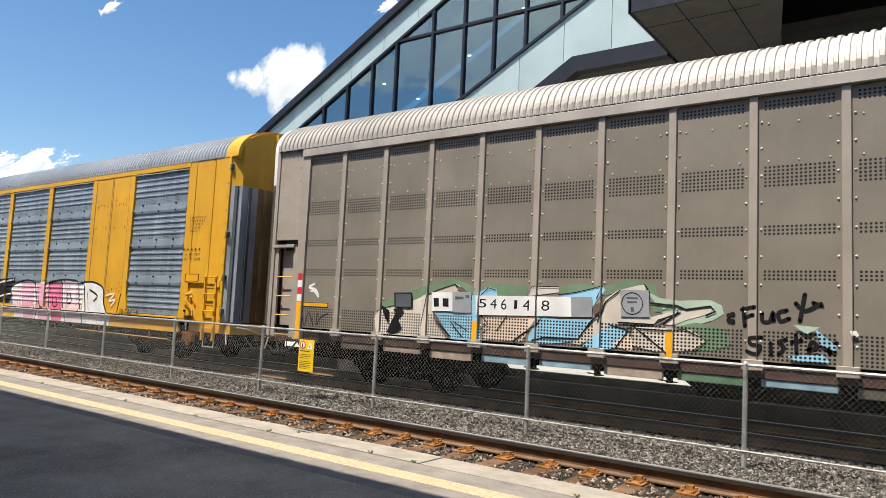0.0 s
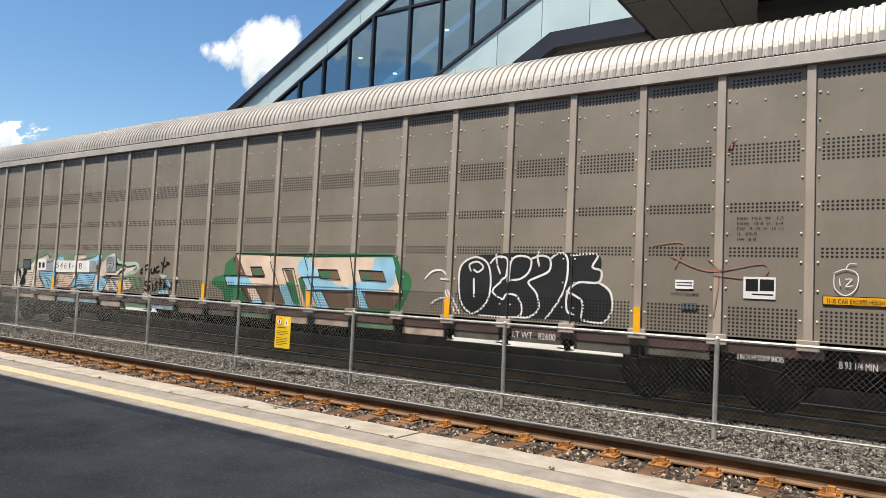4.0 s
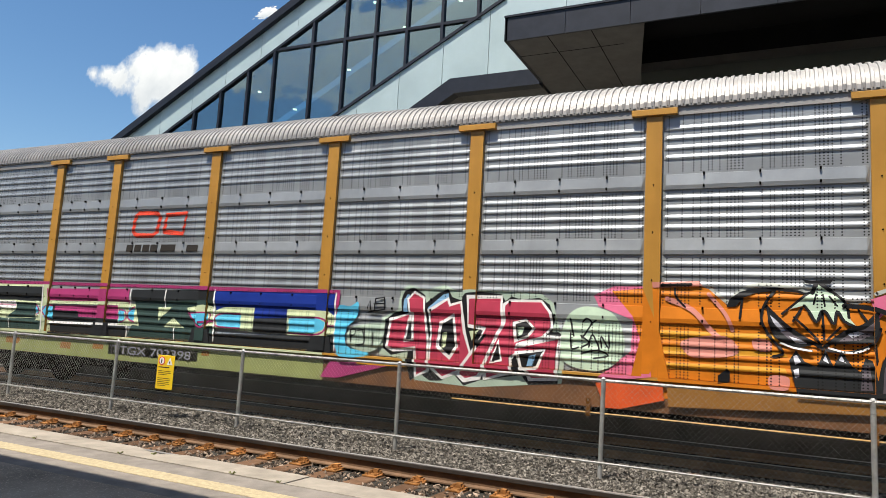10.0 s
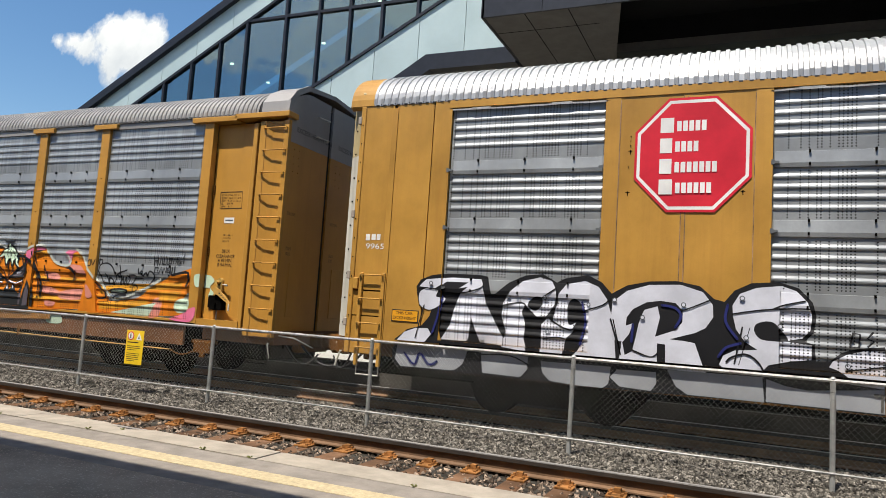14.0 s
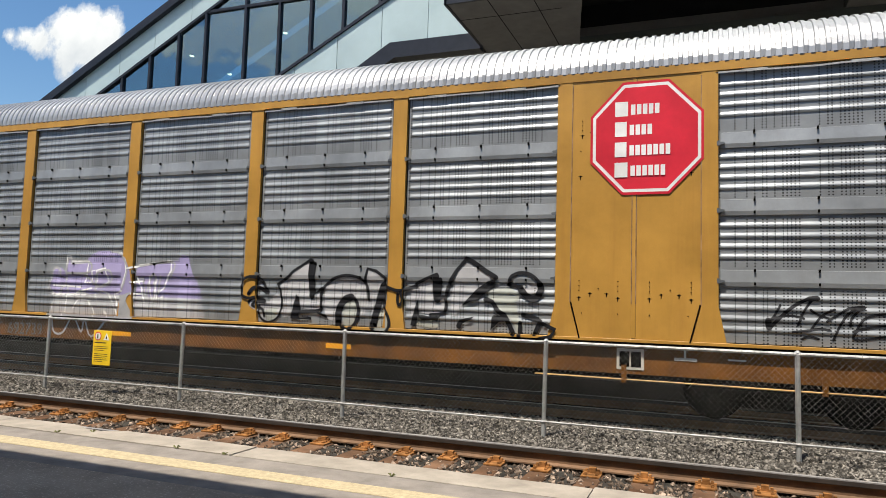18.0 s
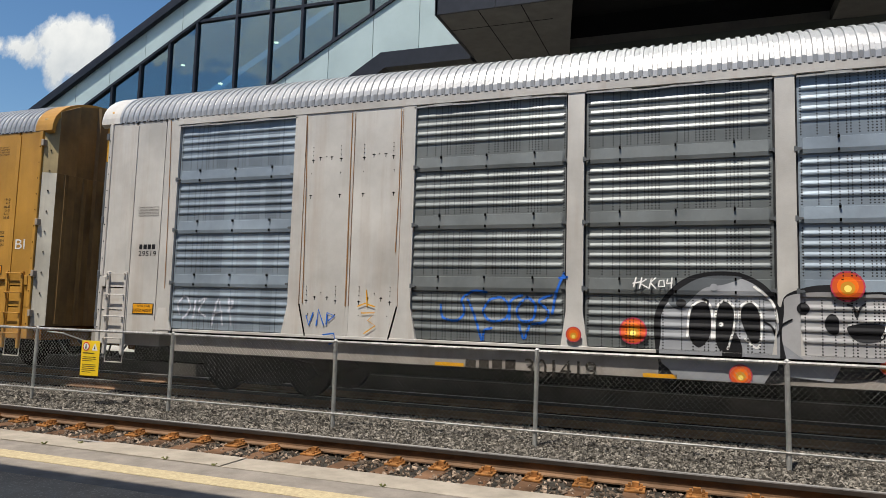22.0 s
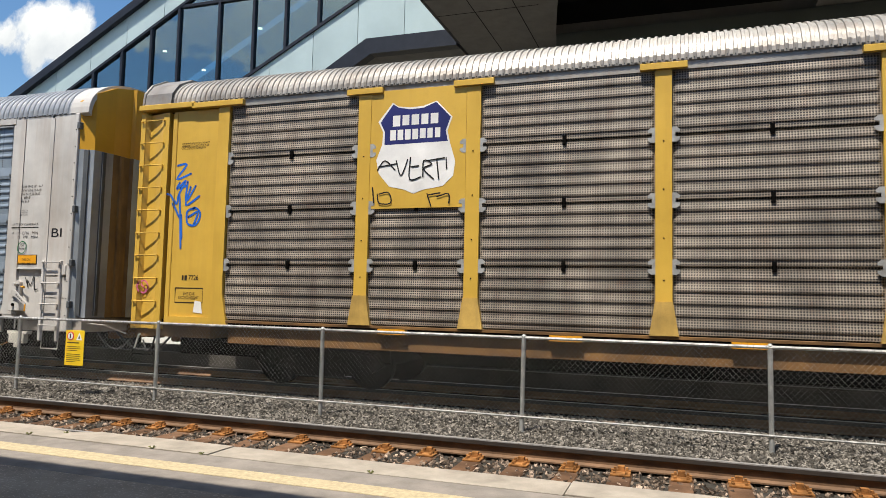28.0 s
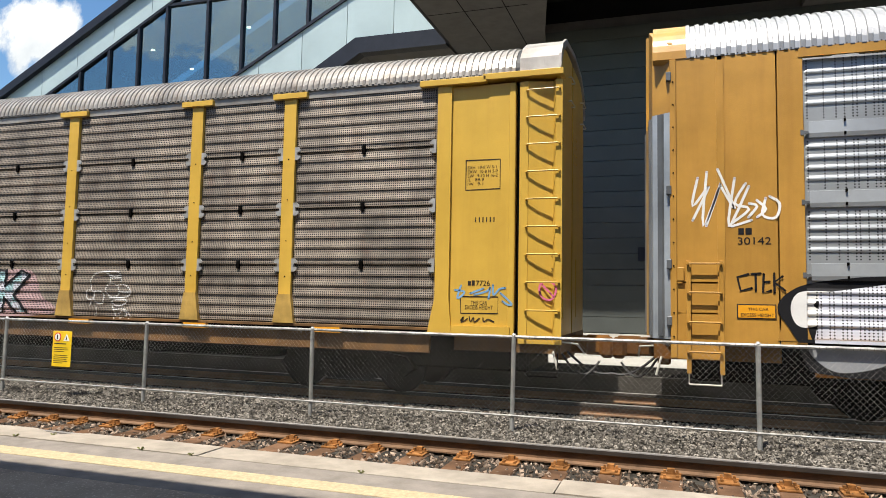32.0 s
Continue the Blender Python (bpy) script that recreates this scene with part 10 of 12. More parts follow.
for pts in (
        [(-3.45, 1.05), (-3.31, 1.51), (-3.53, 1.62), (-3.36, 2.02), (-3.21, 2.02), (-3.27, 1.85), (-3.08, 1.85), (-3.03, 1.74)],
        [(-3.03, 1.8), (-3.05, 2.28), (-2.97, 2.28), (-2.91, 2.17), (-2.46, 2.17), (-2.47, 1.97)],
        [(-2.47, 1.92), (-2.53, 1.75), (-2.35, 1.75), (-2.34, 1.98), (-2.22, 2.0), (-2.22, 1.64)],
        [(-2.19, 2.0), (-2.01, 2.04), (-1.91, 1.76), (-2.08, 1.7)],
        [(-1.89, 2.37), (-1.64, 2.34), (-1.49, 2.2), (-1.45, 1.99), (-1.54, 1.66)],
        [(-1.54, 1.6), (-1.74, 1.54), (-1.65, 1.27), (-1.56, 1.11)],
        [(-2.34, 1.64), (-2.63, 1.58), (-3.0, 1.46), (-3.04, 1.06)],
        [(-2.82, 1.24), (-2.69, 1.41), (-2.46, 1.42), (-2.3, 1.25), (-2.21, 1.09)],
        [(-2.25, 1.53), (-2.12, 1.26), (-1.85, 1.1)],
        [(-2.11, 1.59), (-1.89, 1.54), (-1.64, 1.11)],
        [(-1.16, 2.1), (-0.41, 2.19), (-0.37, 2.0), (-0.46, 1.89), (-0.53, 1.68), (-0.7, 1.57)],
        [(-1.43, 2.04), (-1.15, 2.08)],
        [(-1.21, 1.88), (-1.08, 1.67), (-1.0, 1.4)],
        [(-0.9, 1.89), (-0.86, 1.56), (-0.78, 1.41), (-0.72, 1.83)],
        [(-0.78, 1.78), (-0.69, 1.46), (-0.56, 1.52)],
        [(-3.42, 1.51), (-2.47, 1.51)],
        [(-3.38, 1.68), (-2.64, 1.66)],
        [(-1.34, 1.77), (-1.06, 1.8)],
        [(-1.29, 1.55), (-0.97, 1.56)]):
    p.line("white", 0.035, pts, soft=False)
p.done()
p = Paint(car_orange, "graffiti", "black outlined graffiti letters")
p.poly("haze", [(1.42, 1.42), (1.53, 1.52), (1.77, 1.48), (1.97, 1.63), (2.08, 1.53), (2.04, 1.29), (1.89, 1.16), (1.71, 1.17), (1.61, 1.3)], True)
p.poly("bone", [(1.75, 1.33), (1.99, 1.38), (1.95, 1.21), (1.79, 1.15)], True)
p.poly("haze", [(2.05, 1.78), (2.25, 1.95), (2.63, 2.18), (2.67, 1.6), (2.86, 1.67), (2.87, 1.41), (2.47, 1.4), (2.38, 1.62), (2.3, 1.35), (2.11, 1.24)], True)
p.poly("haze", [(2.92, 1.7), (3.11, 1.89), (3.35, 1.95), (3.59, 1.9), (3.74, 1.76), (3.77, 1.49), (3.67, 1.3), (3.6, 1.41), (3.51, 1.59), (3.36, 1.62), (3.24, 1.52), (3.18, 1.23), (2.98, 1.27)], True)
p.poly("bone", [(3.31, 1.17), (3.29, 1.42), (3.37, 1.57), (3.5, 1.57), (3.57, 1.43), (3.55, 1.24), (3.41, 1.13)], True)
p.poly("haze", [(3.73, 1.86), (3.76, 2.05), (4.06, 1.91), (3.99, 1.63), (3.88, 1.3), (3.79, 1.49)], True)
p.poly("bone", [(3.89, 1.12), (4.03, 1.45), (4.12, 1.31), (4.16, 1.18), (4.1, 1.04), (3.94, 1.01)], True)
p.poly("haze", [(4.62, 1.85), (4.94, 1.97), (4.96, 1.65), (5.11, 1.6), (5.13, 1.42), (4.73, 1.38), (4.66, 1.6), (4.57, 1.33), (4.5, 1.51)], True)
p.poly("bone", [(4.64, 1.19), (4.67, 1.29), (4.81, 1.28), (5.0, 1.25), (4.98, 1.16)], True)
p.poly("haze", [(5.25, 1.79), (5.48, 2.2), (5.88, 1.94), (5.63, 1.76), (5.43, 1.53), (5.26, 1.35)], True)
p.poly("bone", [(5.67, 1.76), (5.9, 1.81), (6.09, 1.71), (6.28, 1.6), (6.32, 1.39), (6.4, 1.26), (6.32, 1.11), (6.23, 1.3), (6.09, 1.42), (5.91, 1.55)], True)
p.poly("haze", [(6.39, 1.86), (6.57, 1.91), (6.63, 1.82), (6.57, 1.74), (6.44, 1.75)], True)
p.poly("bone", [(5.83, 1.72), (5.99, 1.79), (6.22, 1.8), (6.34, 1.69), (6.22, 1.56), (6.0, 1.59)], True)
p.line("black", 0.05, [(1.39, 1.92), (1.57, 1.91), (1.69, 1.82), (1.8, 1.65)])
p.line("black", 0.07, [(1.41, 1.62), (1.5, 1.72), (1.64, 1.72), (1.76, 1.65)])
p.line("black", 0.05, [(1.42, 1.47), (1.5, 1.54), (1.65, 1.54), (1.74, 1.48), (1.59, 1.49), (1.5, 1.42), (1.69, 1.35), (1.73, 1.23)])
p.line("black", 0.04, [(1.99, 1.8), (2.05, 1.68), (2.09, 1.44), (2.02, 1.24), (1.87, 1.14), (1.71, 1.16), (1.62, 1.27), (1.62, 1.42)])
p.line("black", 0.05, [(1.99, 1.8), (2.21, 1.93), (2.3, 2.03), (2.63, 2.23)], soft=False)
p.line("black", 0.1, [(2.65, 2.2), (2.66, 1.84), (2.69, 1.6)], soft=False)
p.line("black", 0.06, [(2.72, 2.17), (2.7, 1.89), (2.74, 1.65), (2.85, 1.72)], soft=False)
p.line("black", 0.045, [(2.88, 1.75), (2.87, 1.51), (2.88, 1.36)])
p.line("black", 0.05, [(2.44, 1.33), (2.81, 1.36), (2.89, 1.41)], soft=False)
p.line("black", 0.04, [(2.81, 1.34), (2.98, 1.26)], soft=False)
p.line("black", 0.05, [(2.86, 1.63), (2.93, 1.77), (3.11, 1.91), (3.34, 1.97), (3.59, 1.93), (3.73, 1.81), (3.78, 1.58)])
p.line("black", 0.06, [(3.19, 1.18), (3.2, 1.39), (3.3, 1.57), (3.42, 1.63), (3.54, 1.55), (3.59, 1.41), (3.56, 1.22), (3.43, 1.07), (3.31, 1.11)])
p.line("black", 0.12, [(3.22, 1.17), (3.22, 1.37), (3.31, 1.54), (3.45, 1.61)])
p.line("black", 0.05, [(3.7, 1.88), (3.74, 2.09), (3.9, 2.05), (4.08, 1.93), (4.04, 1.82)], soft=False)
p.line("black", 0.12, [(4.04, 1.81), (3.97, 1.54), (3.91, 1.32), (3.88, 1.14)], soft=False)
p.line("black", 0.05, [(4.04, 1.72), (4.08, 1.45), (4.17, 1.27), (4.16, 1.11), (4.05, 1.01), (3.91, 1.05), (3.83, 1.19)])
p.line("black", 0.055, [(4.04, 1.82), (4.32, 1.73), (4.57, 1.8), (4.64, 1.8)])
p.line("black", 0.05, [(4.35, 1.73), (4.4, 1.59), (4.36, 1.5), (4.32, 1.55), (4.32, 1.68)])
p.line("black", 0.05, [(4.62, 1.85), (4.81, 1.94), (4.98, 2.01)], soft=False)
p.line("black", 0.12, [(4.97, 1.97), (4.97, 1.77), (5.0, 1.61)], soft=False)
p.line("black", 0.05, [(5.0, 1.61), (5.12, 1.65), (5.15, 1.48), (5.09, 1.39), (4.88, 1.36)])
p.line("black", 0.06, [(5.05, 1.93), (5.03, 1.7)], soft=False)
p.line("black", 0.055, [(5.14, 1.66), (5.2, 1.88), (5.32, 2.08), (5.47, 2.26)], soft=False)
p.line("black", 0.075, [(5.47, 2.26), (5.57, 2.22), (5.76, 2.09), (5.97, 1.97)], soft=False)
p.line("black", 0.07, [(5.8, 1.63), (5.91, 1.59), (6.0, 1.46), (6.11, 1.4)])
p.line("black", 0.07, [(6.12, 1.38), (6.19, 1.25), (6.26, 1.11)], soft=False)
p.line("black", 0.05, [(6.17, 1.87), (6.21, 1.99), (6.35, 2.05), (6.52, 2.02), (6.64, 1.91), (6.67, 1.78), (6.6, 1.65), (6.46, 1.66), (6.37, 1.77), (6.28, 1.85), (6.17, 1.87)])
p.line("black", 0.1, [(6.35, 1.81), (6.46, 1.69), (6.6, 1.67), (6.67, 1.8), (6.65, 1.88)])
p.line("black", 0.07, [(6.4, 1.41), (6.58, 1.37), (6.67, 1.33), (6.62, 1.21), (6.59, 1.13)], soft=False)
p.line("black", 0.06, [(6.67, 1.3), (6.9, 1.21), (6.84, 1.1), (6.67, 1.06)], soft=False)
p.line("black", 0.06, [(6.36, 1.29), (6.35, 1.06)], soft=False)
p.poly("black", [(2.38, 1.64), (2.31, 1.37), (2.27, 1.21), (2.7, 1.2), (2.69, 1.25), (2.46, 1.23), (2.43, 1.29), (2.48, 1.39), (2.43, 1.58)])
p.poly("black", [(4.66, 1.6), (4.6, 1.42), (4.54, 1.18), (4.62, 1.17), (4.67, 1.33), (4.73, 1.36), (4.88, 1.33), (5.05, 1.34), (5.01, 1.27), (4.74, 1.27), (4.69, 1.37)])
p.poly("black", [(5.96, 1.95), (5.83, 1.91), (5.67, 1.8), (5.54, 1.67), (5.4, 1.51), (5.54, 1.58), (5.68, 1.63), (5.81, 1.74), (5.93, 1.83)])
p.poly("black", [(5.91, 1.37), (6.14, 1.4), (6.18, 1.31), (6.02, 1.29), (5.89, 1.16)])
p.poly("black", [(5.32, 1.2), (5.38, 1.3), (5.62, 1.36), (5.56, 1.3), (5.44, 1.26), (5.38, 1.15)])
p.line("black", 0.05, [(1.69, 1.82), (1.51, 1.92), (1.33, 1.89), (1.24, 1.76), (1.26, 1.61), (1.41, 1.54), (1.59, 1.57)])
p.done()
p = Paint(car_orange, "tag", "thin black tag")
p.line("black", 0.045, [(9.78, 1.45), (9.79, 1.34), (9.86, 1.42), (10.0, 1.57), (10.12, 1.67), (10.27, 1.75), (10.37, 1.76)])
p.line("black", 0.03, [(9.93, 1.66), (9.84, 1.49), (9.78, 1.45)])
p.line("black", 0.03, [(9.78, 1.45), (9.95, 1.51), (10.09, 1.52), (10.21, 1.49)])
p.line("black", 0.03, [(10.32, 1.75), (10.22, 1.6), (10.14, 1.4)])
p.line("black", 0.03, [(10.29, 1.61), (10.35, 1.56), (10.5, 1.5)])
p.line("black", 0.03, [(10.57, 1.62), (10.42, 1.53), (10.29, 1.34)])
p.line("black", 0.03, [(10.48, 1.46), (10.61, 1.55), (10.74, 1.64), (10.89, 1.65)])
p.line("black", 0.03, [(10.87, 1.65), (10.74, 1.58), (10.64, 1.43), (10.55, 1.22)])
p.line("black", 0.03, [(10.87, 1.64), (10.76, 1.5), (10.75, 1.41)])
p.line("black", 0.03, [(10.08, 1.31), (10.22, 1.33), (10.38, 1.36), (10.51, 1.35)])
p.line("black", 0.03, [(10.19, 1.22), (10.27, 1.26), (10.38, 1.23)])
p.line("black", 0.03, [(11.14, 1.58), (10.99, 1.55), (10.89, 1.49), (10.82, 1.36), (10.78, 1.25), (10.9, 1.24), (11.13, 1.29)])
p.line("black", 0.03, [(10.78, 1.34), (10.96, 1.4), (11.14, 1.43)])
p.line("black", 0.07, [(10.27, 1.75), (10.37, 1.76)])
p.line("black", 0.07, [(10.78, 1.63), (10.89, 1.65)])
p.line("black", 0.08, [(9.78, 1.45), (9.79, 1.36)])
p.done()
lettering(car_orange, "BI", 12.87, 13.14, 2.612, 2.812, "white")
lettering(car_orange, "AARDECK CLEARANCE", 11.84, 12.53, 2.933, 2.991, "ink")
lettering(car_orange, "A   90  3/16   MIN", 11.85, 12.53, 2.760, 2.818, "ink")
lettering(car_orange, "B   93 11/16   MIN", 11.85, 12.53, 2.670, 2.727, "ink")
p = Paint(car_orange, "underline", "")
p.rect("ink", 11.85, 12.53, 2.87, 2.89)
p.done()
lettering(car_orange, "EXH", 12.05, 12.20, 3.636, 3.690, "ink")
lettering(car_orange, "19-0", 12.46, 12.62, 3.624, 3.678, "ink")
lettering(car_orange, "EXH W", 12.05, 12.30, 3.557, 3.611, "ink")
lettering(car_orange, "4-7", 12.50, 12.62, 3.548, 3.601, "ink")
lettering(car_orange, "EXW", 12.05, 12.20, 3.483, 3.537, "ink")
lettering(car_orange, "10-8", 12.46, 12.62, 3.473, 3.527, "ink")
lettering(car_orange, "EXW H", 12.05, 12.30, 3.404, 3.458, "ink")
lettering(car_orange, "5-0", 12.50, 12.62, 3.397, 3.450, "ink")
lettering(car_orange, "EW", 12.05, 12.15, 3.330, 3.384, "ink")
lettering(car_orange, "9-10", 12.46, 12.62, 3.323, 3.376, "ink")
lettering(car_orange, "H", 12.05, 12.10, 3.255, 3.309, "ink")
lettering(car_orange, "16-8", 12.46, 12.62, 3.247, 3.301, "ink")
lettering(car_orange, "OWNERSHIP SUBJECT TO", 12.03, 12.48, 4.747, 4.781, "ink")
lettering(car_orange, "A SECURITY AGREEMENT", 12.03, 12.48, 4.697, 4.731, "ink")
lettering(car_orange, "FILED WITH THE SURFACE", 12.03, 12.48, 4.646, 4.680, "ink")
lettering(car_orange, "TRANSPORTATION BOARD", 12.03, 12.48, 4.596, 4.629, "ink")
lettering(car_orange, "THIS CAR", 12.17, 12.41, 2.188, 2.229, "ink", -1.511)
lettering(car_orange, "EXCESS HEIGHT", 12.08, 12.52, 2.123, 2.172, "ink", -1.511)
lettering(car_orange, "9965", -13.15, -12.80, 2.567, 2.659, "white")
p = Paint(car_orange, "reporting_bars", "")
p.rect("white", -13.16, -13.08, 2.71, 2.82)
p.rect("white", -13.05, -12.97, 2.72, 2.82)
p.rect("white", -12.95, -12.88, 2.72, 2.82)
p.done()
lettering(car_orange, "THIS CAR", -12.48, -12.17, 1.495, 1.543, "ink", -1.511)
lettering(car_orange, "EXCESS HEIGHT", -12.53, -12.11, 1.415, 1.463, "ink", -1.511)
p = Paint(car_orange, "tag", "")
p.line("azure", 0.02, [(-12.29, 0.81), (-12.22, 0.86), (-12.24, 0.74)], soft=False)
p.line("azure", 0.02, [(-12.17, 0.71), (-12.07, 0.87), (-12.10, 0.67)], soft=False)
p.line("azure", 0.02, [(-12.10, 0.87), (-12.02, 0.68)], soft=False)
p.line("azure", 0.02, [(-12.01, 0.86), (-12.02, 0.71)], soft=False)
p.line("azure", 0.02, [(-11.96, 0.87), (-11.90, 0.81), (-11.97, 0.77), (-11.84, 0.70)], soft=False)
p.done()
# off-white car
p = Paint(car_white, "graffiti", "grey and blue graffiti letters with glowing orange lights")
p.poly("black", [(-3.15, 1.44), (-3.10, 1.72), (-2.95, 1.94), (-2.73, 2.13), (-2.43, 2.22), (-2.06, 2.22), (-1.81, 2.12), (-1.62, 1.95), (-1.53, 1.75), (-1.45, 1.92), (-1.14, 2.04), (-0.80, 2.05), (-0.63, 1.97), (-0.20, 1.94), (-0.15, 1.53), (-0.19, 1.02), (-0.57, 0.81), (-1.42, 0.77), (-1.66, 0.72), (-2.94, 0.69), (-3.09, 0.96)], True)
p.poly("mid", [(-3.05, 1.38), (-3.02, 1.69), (-2.84, 1.90), (-2.58, 2.08), (-2.21, 2.15), (-1.92, 2.10), (-1.66, 1.89), (-1.56, 1.62), (-1.55, 1.02), (-1.74, 0.88), (-2.95, 0.86)], True)
p.poly("slate", [(-2.95, 1.83), (-2.65, 2.08), (-2.36, 2.17), (-1.99, 2.15), (-2.21, 2.05), (-2.50, 1.98), (-2.79, 1.70)], True)
p.poly("haze", [(-1.48, 1.69), (-1.45, 1.89), (-1.10, 1.96), (-0.59, 1.94), (-0.22, 1.88), (-0.21, 1.30), (-0.25, 1.08), (-1.25, 1.04), (-1.50, 1.26)], True)
p.poly("mid", [(-1.50, 1.26), (-1.25, 1.07), (-0.78, 1.06), (-0.91, 0.79), (-1.42, 0.83)])
p.poly("mid", [(-2.95, 0.86), (-1.63, 0.89), (-1.73, 0.72), (-2.83, 0.70)])
p.poly("black", [(-2.68, 1.35), (-2.64, 1.70), (-2.49, 1.81), (-2.40, 1.67), (-2.40, 1.36), (-2.55, 1.17)], True)
p.poly("black", [(-2.33, 1.36), (-2.30, 1.71), (-2.20, 1.81), (-2.10, 1.68), (-2.11, 1.40), (-2.18, 1.18), (-2.29, 1.16)], True)
p.poly("black", [(-2.01, 1.58), (-1.98, 1.75), (-1.87, 1.80), (-1.78, 1.65), (-1.78, 1.31), (-1.89, 1.28)], True)
p.poly("black", [(-2.25, 1.13), (-2.11, 1.40), (-2.00, 1.21), (-2.03, 1.04), (-2.21, 1.03)], True)
p.line("white", 0.03, [(-2.70, 1.32), (-2.66, 1.70), (-2.49, 1.82), (-2.38, 1.69), (-2.38, 1.29)])
p.line("white", 0.03, [(-2.35, 1.30), (-2.32, 1.71), (-2.20, 1.83), (-2.08, 1.69), (-2.11, 1.40)])
p.line("white", 0.03, [(-2.03, 1.54), (-2.01, 1.75), (-1.87, 1.82), (-1.76, 1.65), (-1.77, 1.28), (-1.83, 1.20), (-1.96, 1.31)])
p.line("white", 0.03, [(-2.11, 1.40), (-2.18, 1.17)])
p.line("white", 0.03, [(-1.84, 2.02), (-1.62, 1.82), (-1.56, 1.55)])
p.poly("black", [(-0.99, 1.60), (-0.92, 1.68), (-0.84, 1.62), (-0.84, 1.44), (-0.92, 1.41), (-0.99, 1.49)], True)
p.poly("black", [(-0.74, 1.51), (-0.55, 1.56), (-0.32, 1.54), (-0.34, 1.36), (-0.55, 1.32), (-0.68, 1.37)], True)
p.line("white", 0.025, [(-0.72, 1.54), (-0.49, 1.60), (-0.29, 1.59), (-0.35, 1.39)])
p.disc("black", -2.78, 1.78, 0.07, 0.06)
p.disc("black", -1.25, 1.74, 0.08, 0.08)
p.disc("mid", -2.35, 2.01, 0.05)
p.disc("white", -2.26, 1.50, 0.03)
p.line("black", 0.025, [(-0.73, 1.80), (-0.66, 1.77), (-0.63, 1.64), (-0.59, 1.76), (-0.53, 1.81)])
p.line("black", 0.025, [(-1.72, 1.55), (-1.63, 1.49), (-1.57, 1.37), (-1.51, 1.51), (-1.39, 1.59)])
p.line("black", 0.025, [(-2.50, 1.84), (-2.43, 1.82), (-2.44, 1.74)])
p.poly("black", [(-0.22, 2.21), (-0.04, 2.27), (0.33, 2.20), (1.03, 2.24), (1.10, 1.83), (1.13, 1.69), (1.37, 1.77), (1.56, 2.10), (1.99, 2.21), (2.15, 2.17), (2.08, 1.92), (2.18, 1.99), (2.64, 2.03), (2.72, 1.96), (2.64, 1.69), (2.57, 1.13), (2.51, 0.77), (1.43, 0.70), (0.02, 0.62), (-0.18, 1.63)], True)
p.poly("steel", [(-0.17, 2.14), (-0.04, 2.19), (0.33, 2.14), (1.01, 2.17), (1.06, 1.80), (1.13, 1.66), (1.23, 1.45), (1.23, 1.14), (1.17, 0.96), (0.05, 1.13), (-0.07, 1.70)])
p.poly("sky", [(0.00, 2.03), (0.99, 2.11), (1.03, 1.83), (0.40, 1.68), (0.04, 1.67)])
p.poly("sky", [(-0.10, 1.55), (0.68, 1.61), (1.16, 1.52), (1.20, 1.35), (0.69, 1.29), (-0.10, 1.41)])
p.poly("white", [(0.07, 2.14), (0.58, 2.13), (0.54, 2.04), (0.26, 2.05)])
p.poly("azure", [(0.40, 1.46), (0.68, 1.65), (0.82, 1.51), (0.65, 1.33)])
p.poly("steel", [(0.05, 0.98), (1.17, 0.96), (1.17, 0.72), (0.16, 0.67)])
p.disc("black", 0.87, 1.96, 0.08, 0.075)
p.poly("black", [(0.47, 1.73), (0.68, 1.74), (0.68, 1.61), (0.49, 1.61)])
p.poly("silver", [(1.43, 1.73), (1.56, 2.01), (1.83, 2.12), (2.10, 2.14), (1.99, 1.71), (1.82, 1.37), (1.56, 1.26), (1.37, 1.35), (1.51, 1.63)])
p.poly("silver", [(2.21, 1.65), (2.33, 1.89), (2.66, 1.94), (2.61, 1.59), (2.48, 1.29), (2.45, 1.09), (1.69, 1.09), (1.82, 1.37), (2.02, 1.41)])
p.poly("black", [(1.56, 1.96), (1.70, 2.05), (1.89, 2.05), (1.83, 1.98)])
p.disc("black", 2.29, 1.76, 0.1, 0.085)
p.poly("black", [(1.86, 1.47), (2.02, 1.68), (2.21, 1.68), (2.14, 1.51), (1.95, 1.37)], True)
p.poly("mid", [(1.43, 1.08), (2.51, 1.06), (2.48, 0.80), (1.56, 0.71)])
p.poly("black", [(2.20, 1.18), (2.39, 1.27), (2.37, 1.12)])
p.line("white", 0.04, [(-0.04, 2.19), (-0.05, 1.70), (0.15, 1.67), (0.38, 1.73)])
p.line("white", 0.04, [(1.03, 2.17), (1.08, 1.74), (1.37, 1.71), (1.56, 1.98)])
p.line("white", 0.04, [(2.10, 2.14), (1.99, 1.71), (1.82, 1.38)])
p.line("white", 0.04, [(2.66, 1.94), (2.61, 1.59), (2.48, 1.26)])
p.line("white", 0.04, [(1.82, 1.37), (1.98, 1.64), (2.21, 1.72)])
p.line("black", 0.03, [(0.33, 1.96), (0.47, 1.96), (0.49, 1.87), (0.54, 1.96), (0.68, 1.98)])
p.line("black", 0.03, [(1.63, 1.81), (1.73, 1.79), (1.75, 1.69), (1.79, 1.81), (1.86, 1.83)])
p.line("black", 0.03, [(0.99, 1.48), (1.13, 1.59), (1.20, 1.57)])
p.line("black", 0.03, [(0.69, 1.26), (0.82, 1.26), (0.84, 1.16)])
p.disc("crimson", 0.72, 2.17, 0.16720000000000002)
p.disc("ember", 0.72, 2.17, 0.15048000000000003)
p.disc("flame", 0.72, 2.17, 0.103664)
p.disc("amber", 0.72, 2.16, 0.07022400000000001)
p.disc("glow", 0.72, 2.14, 0.036784000000000004)
p.disc("crimson", 2.29, 2.01, 0.1452)
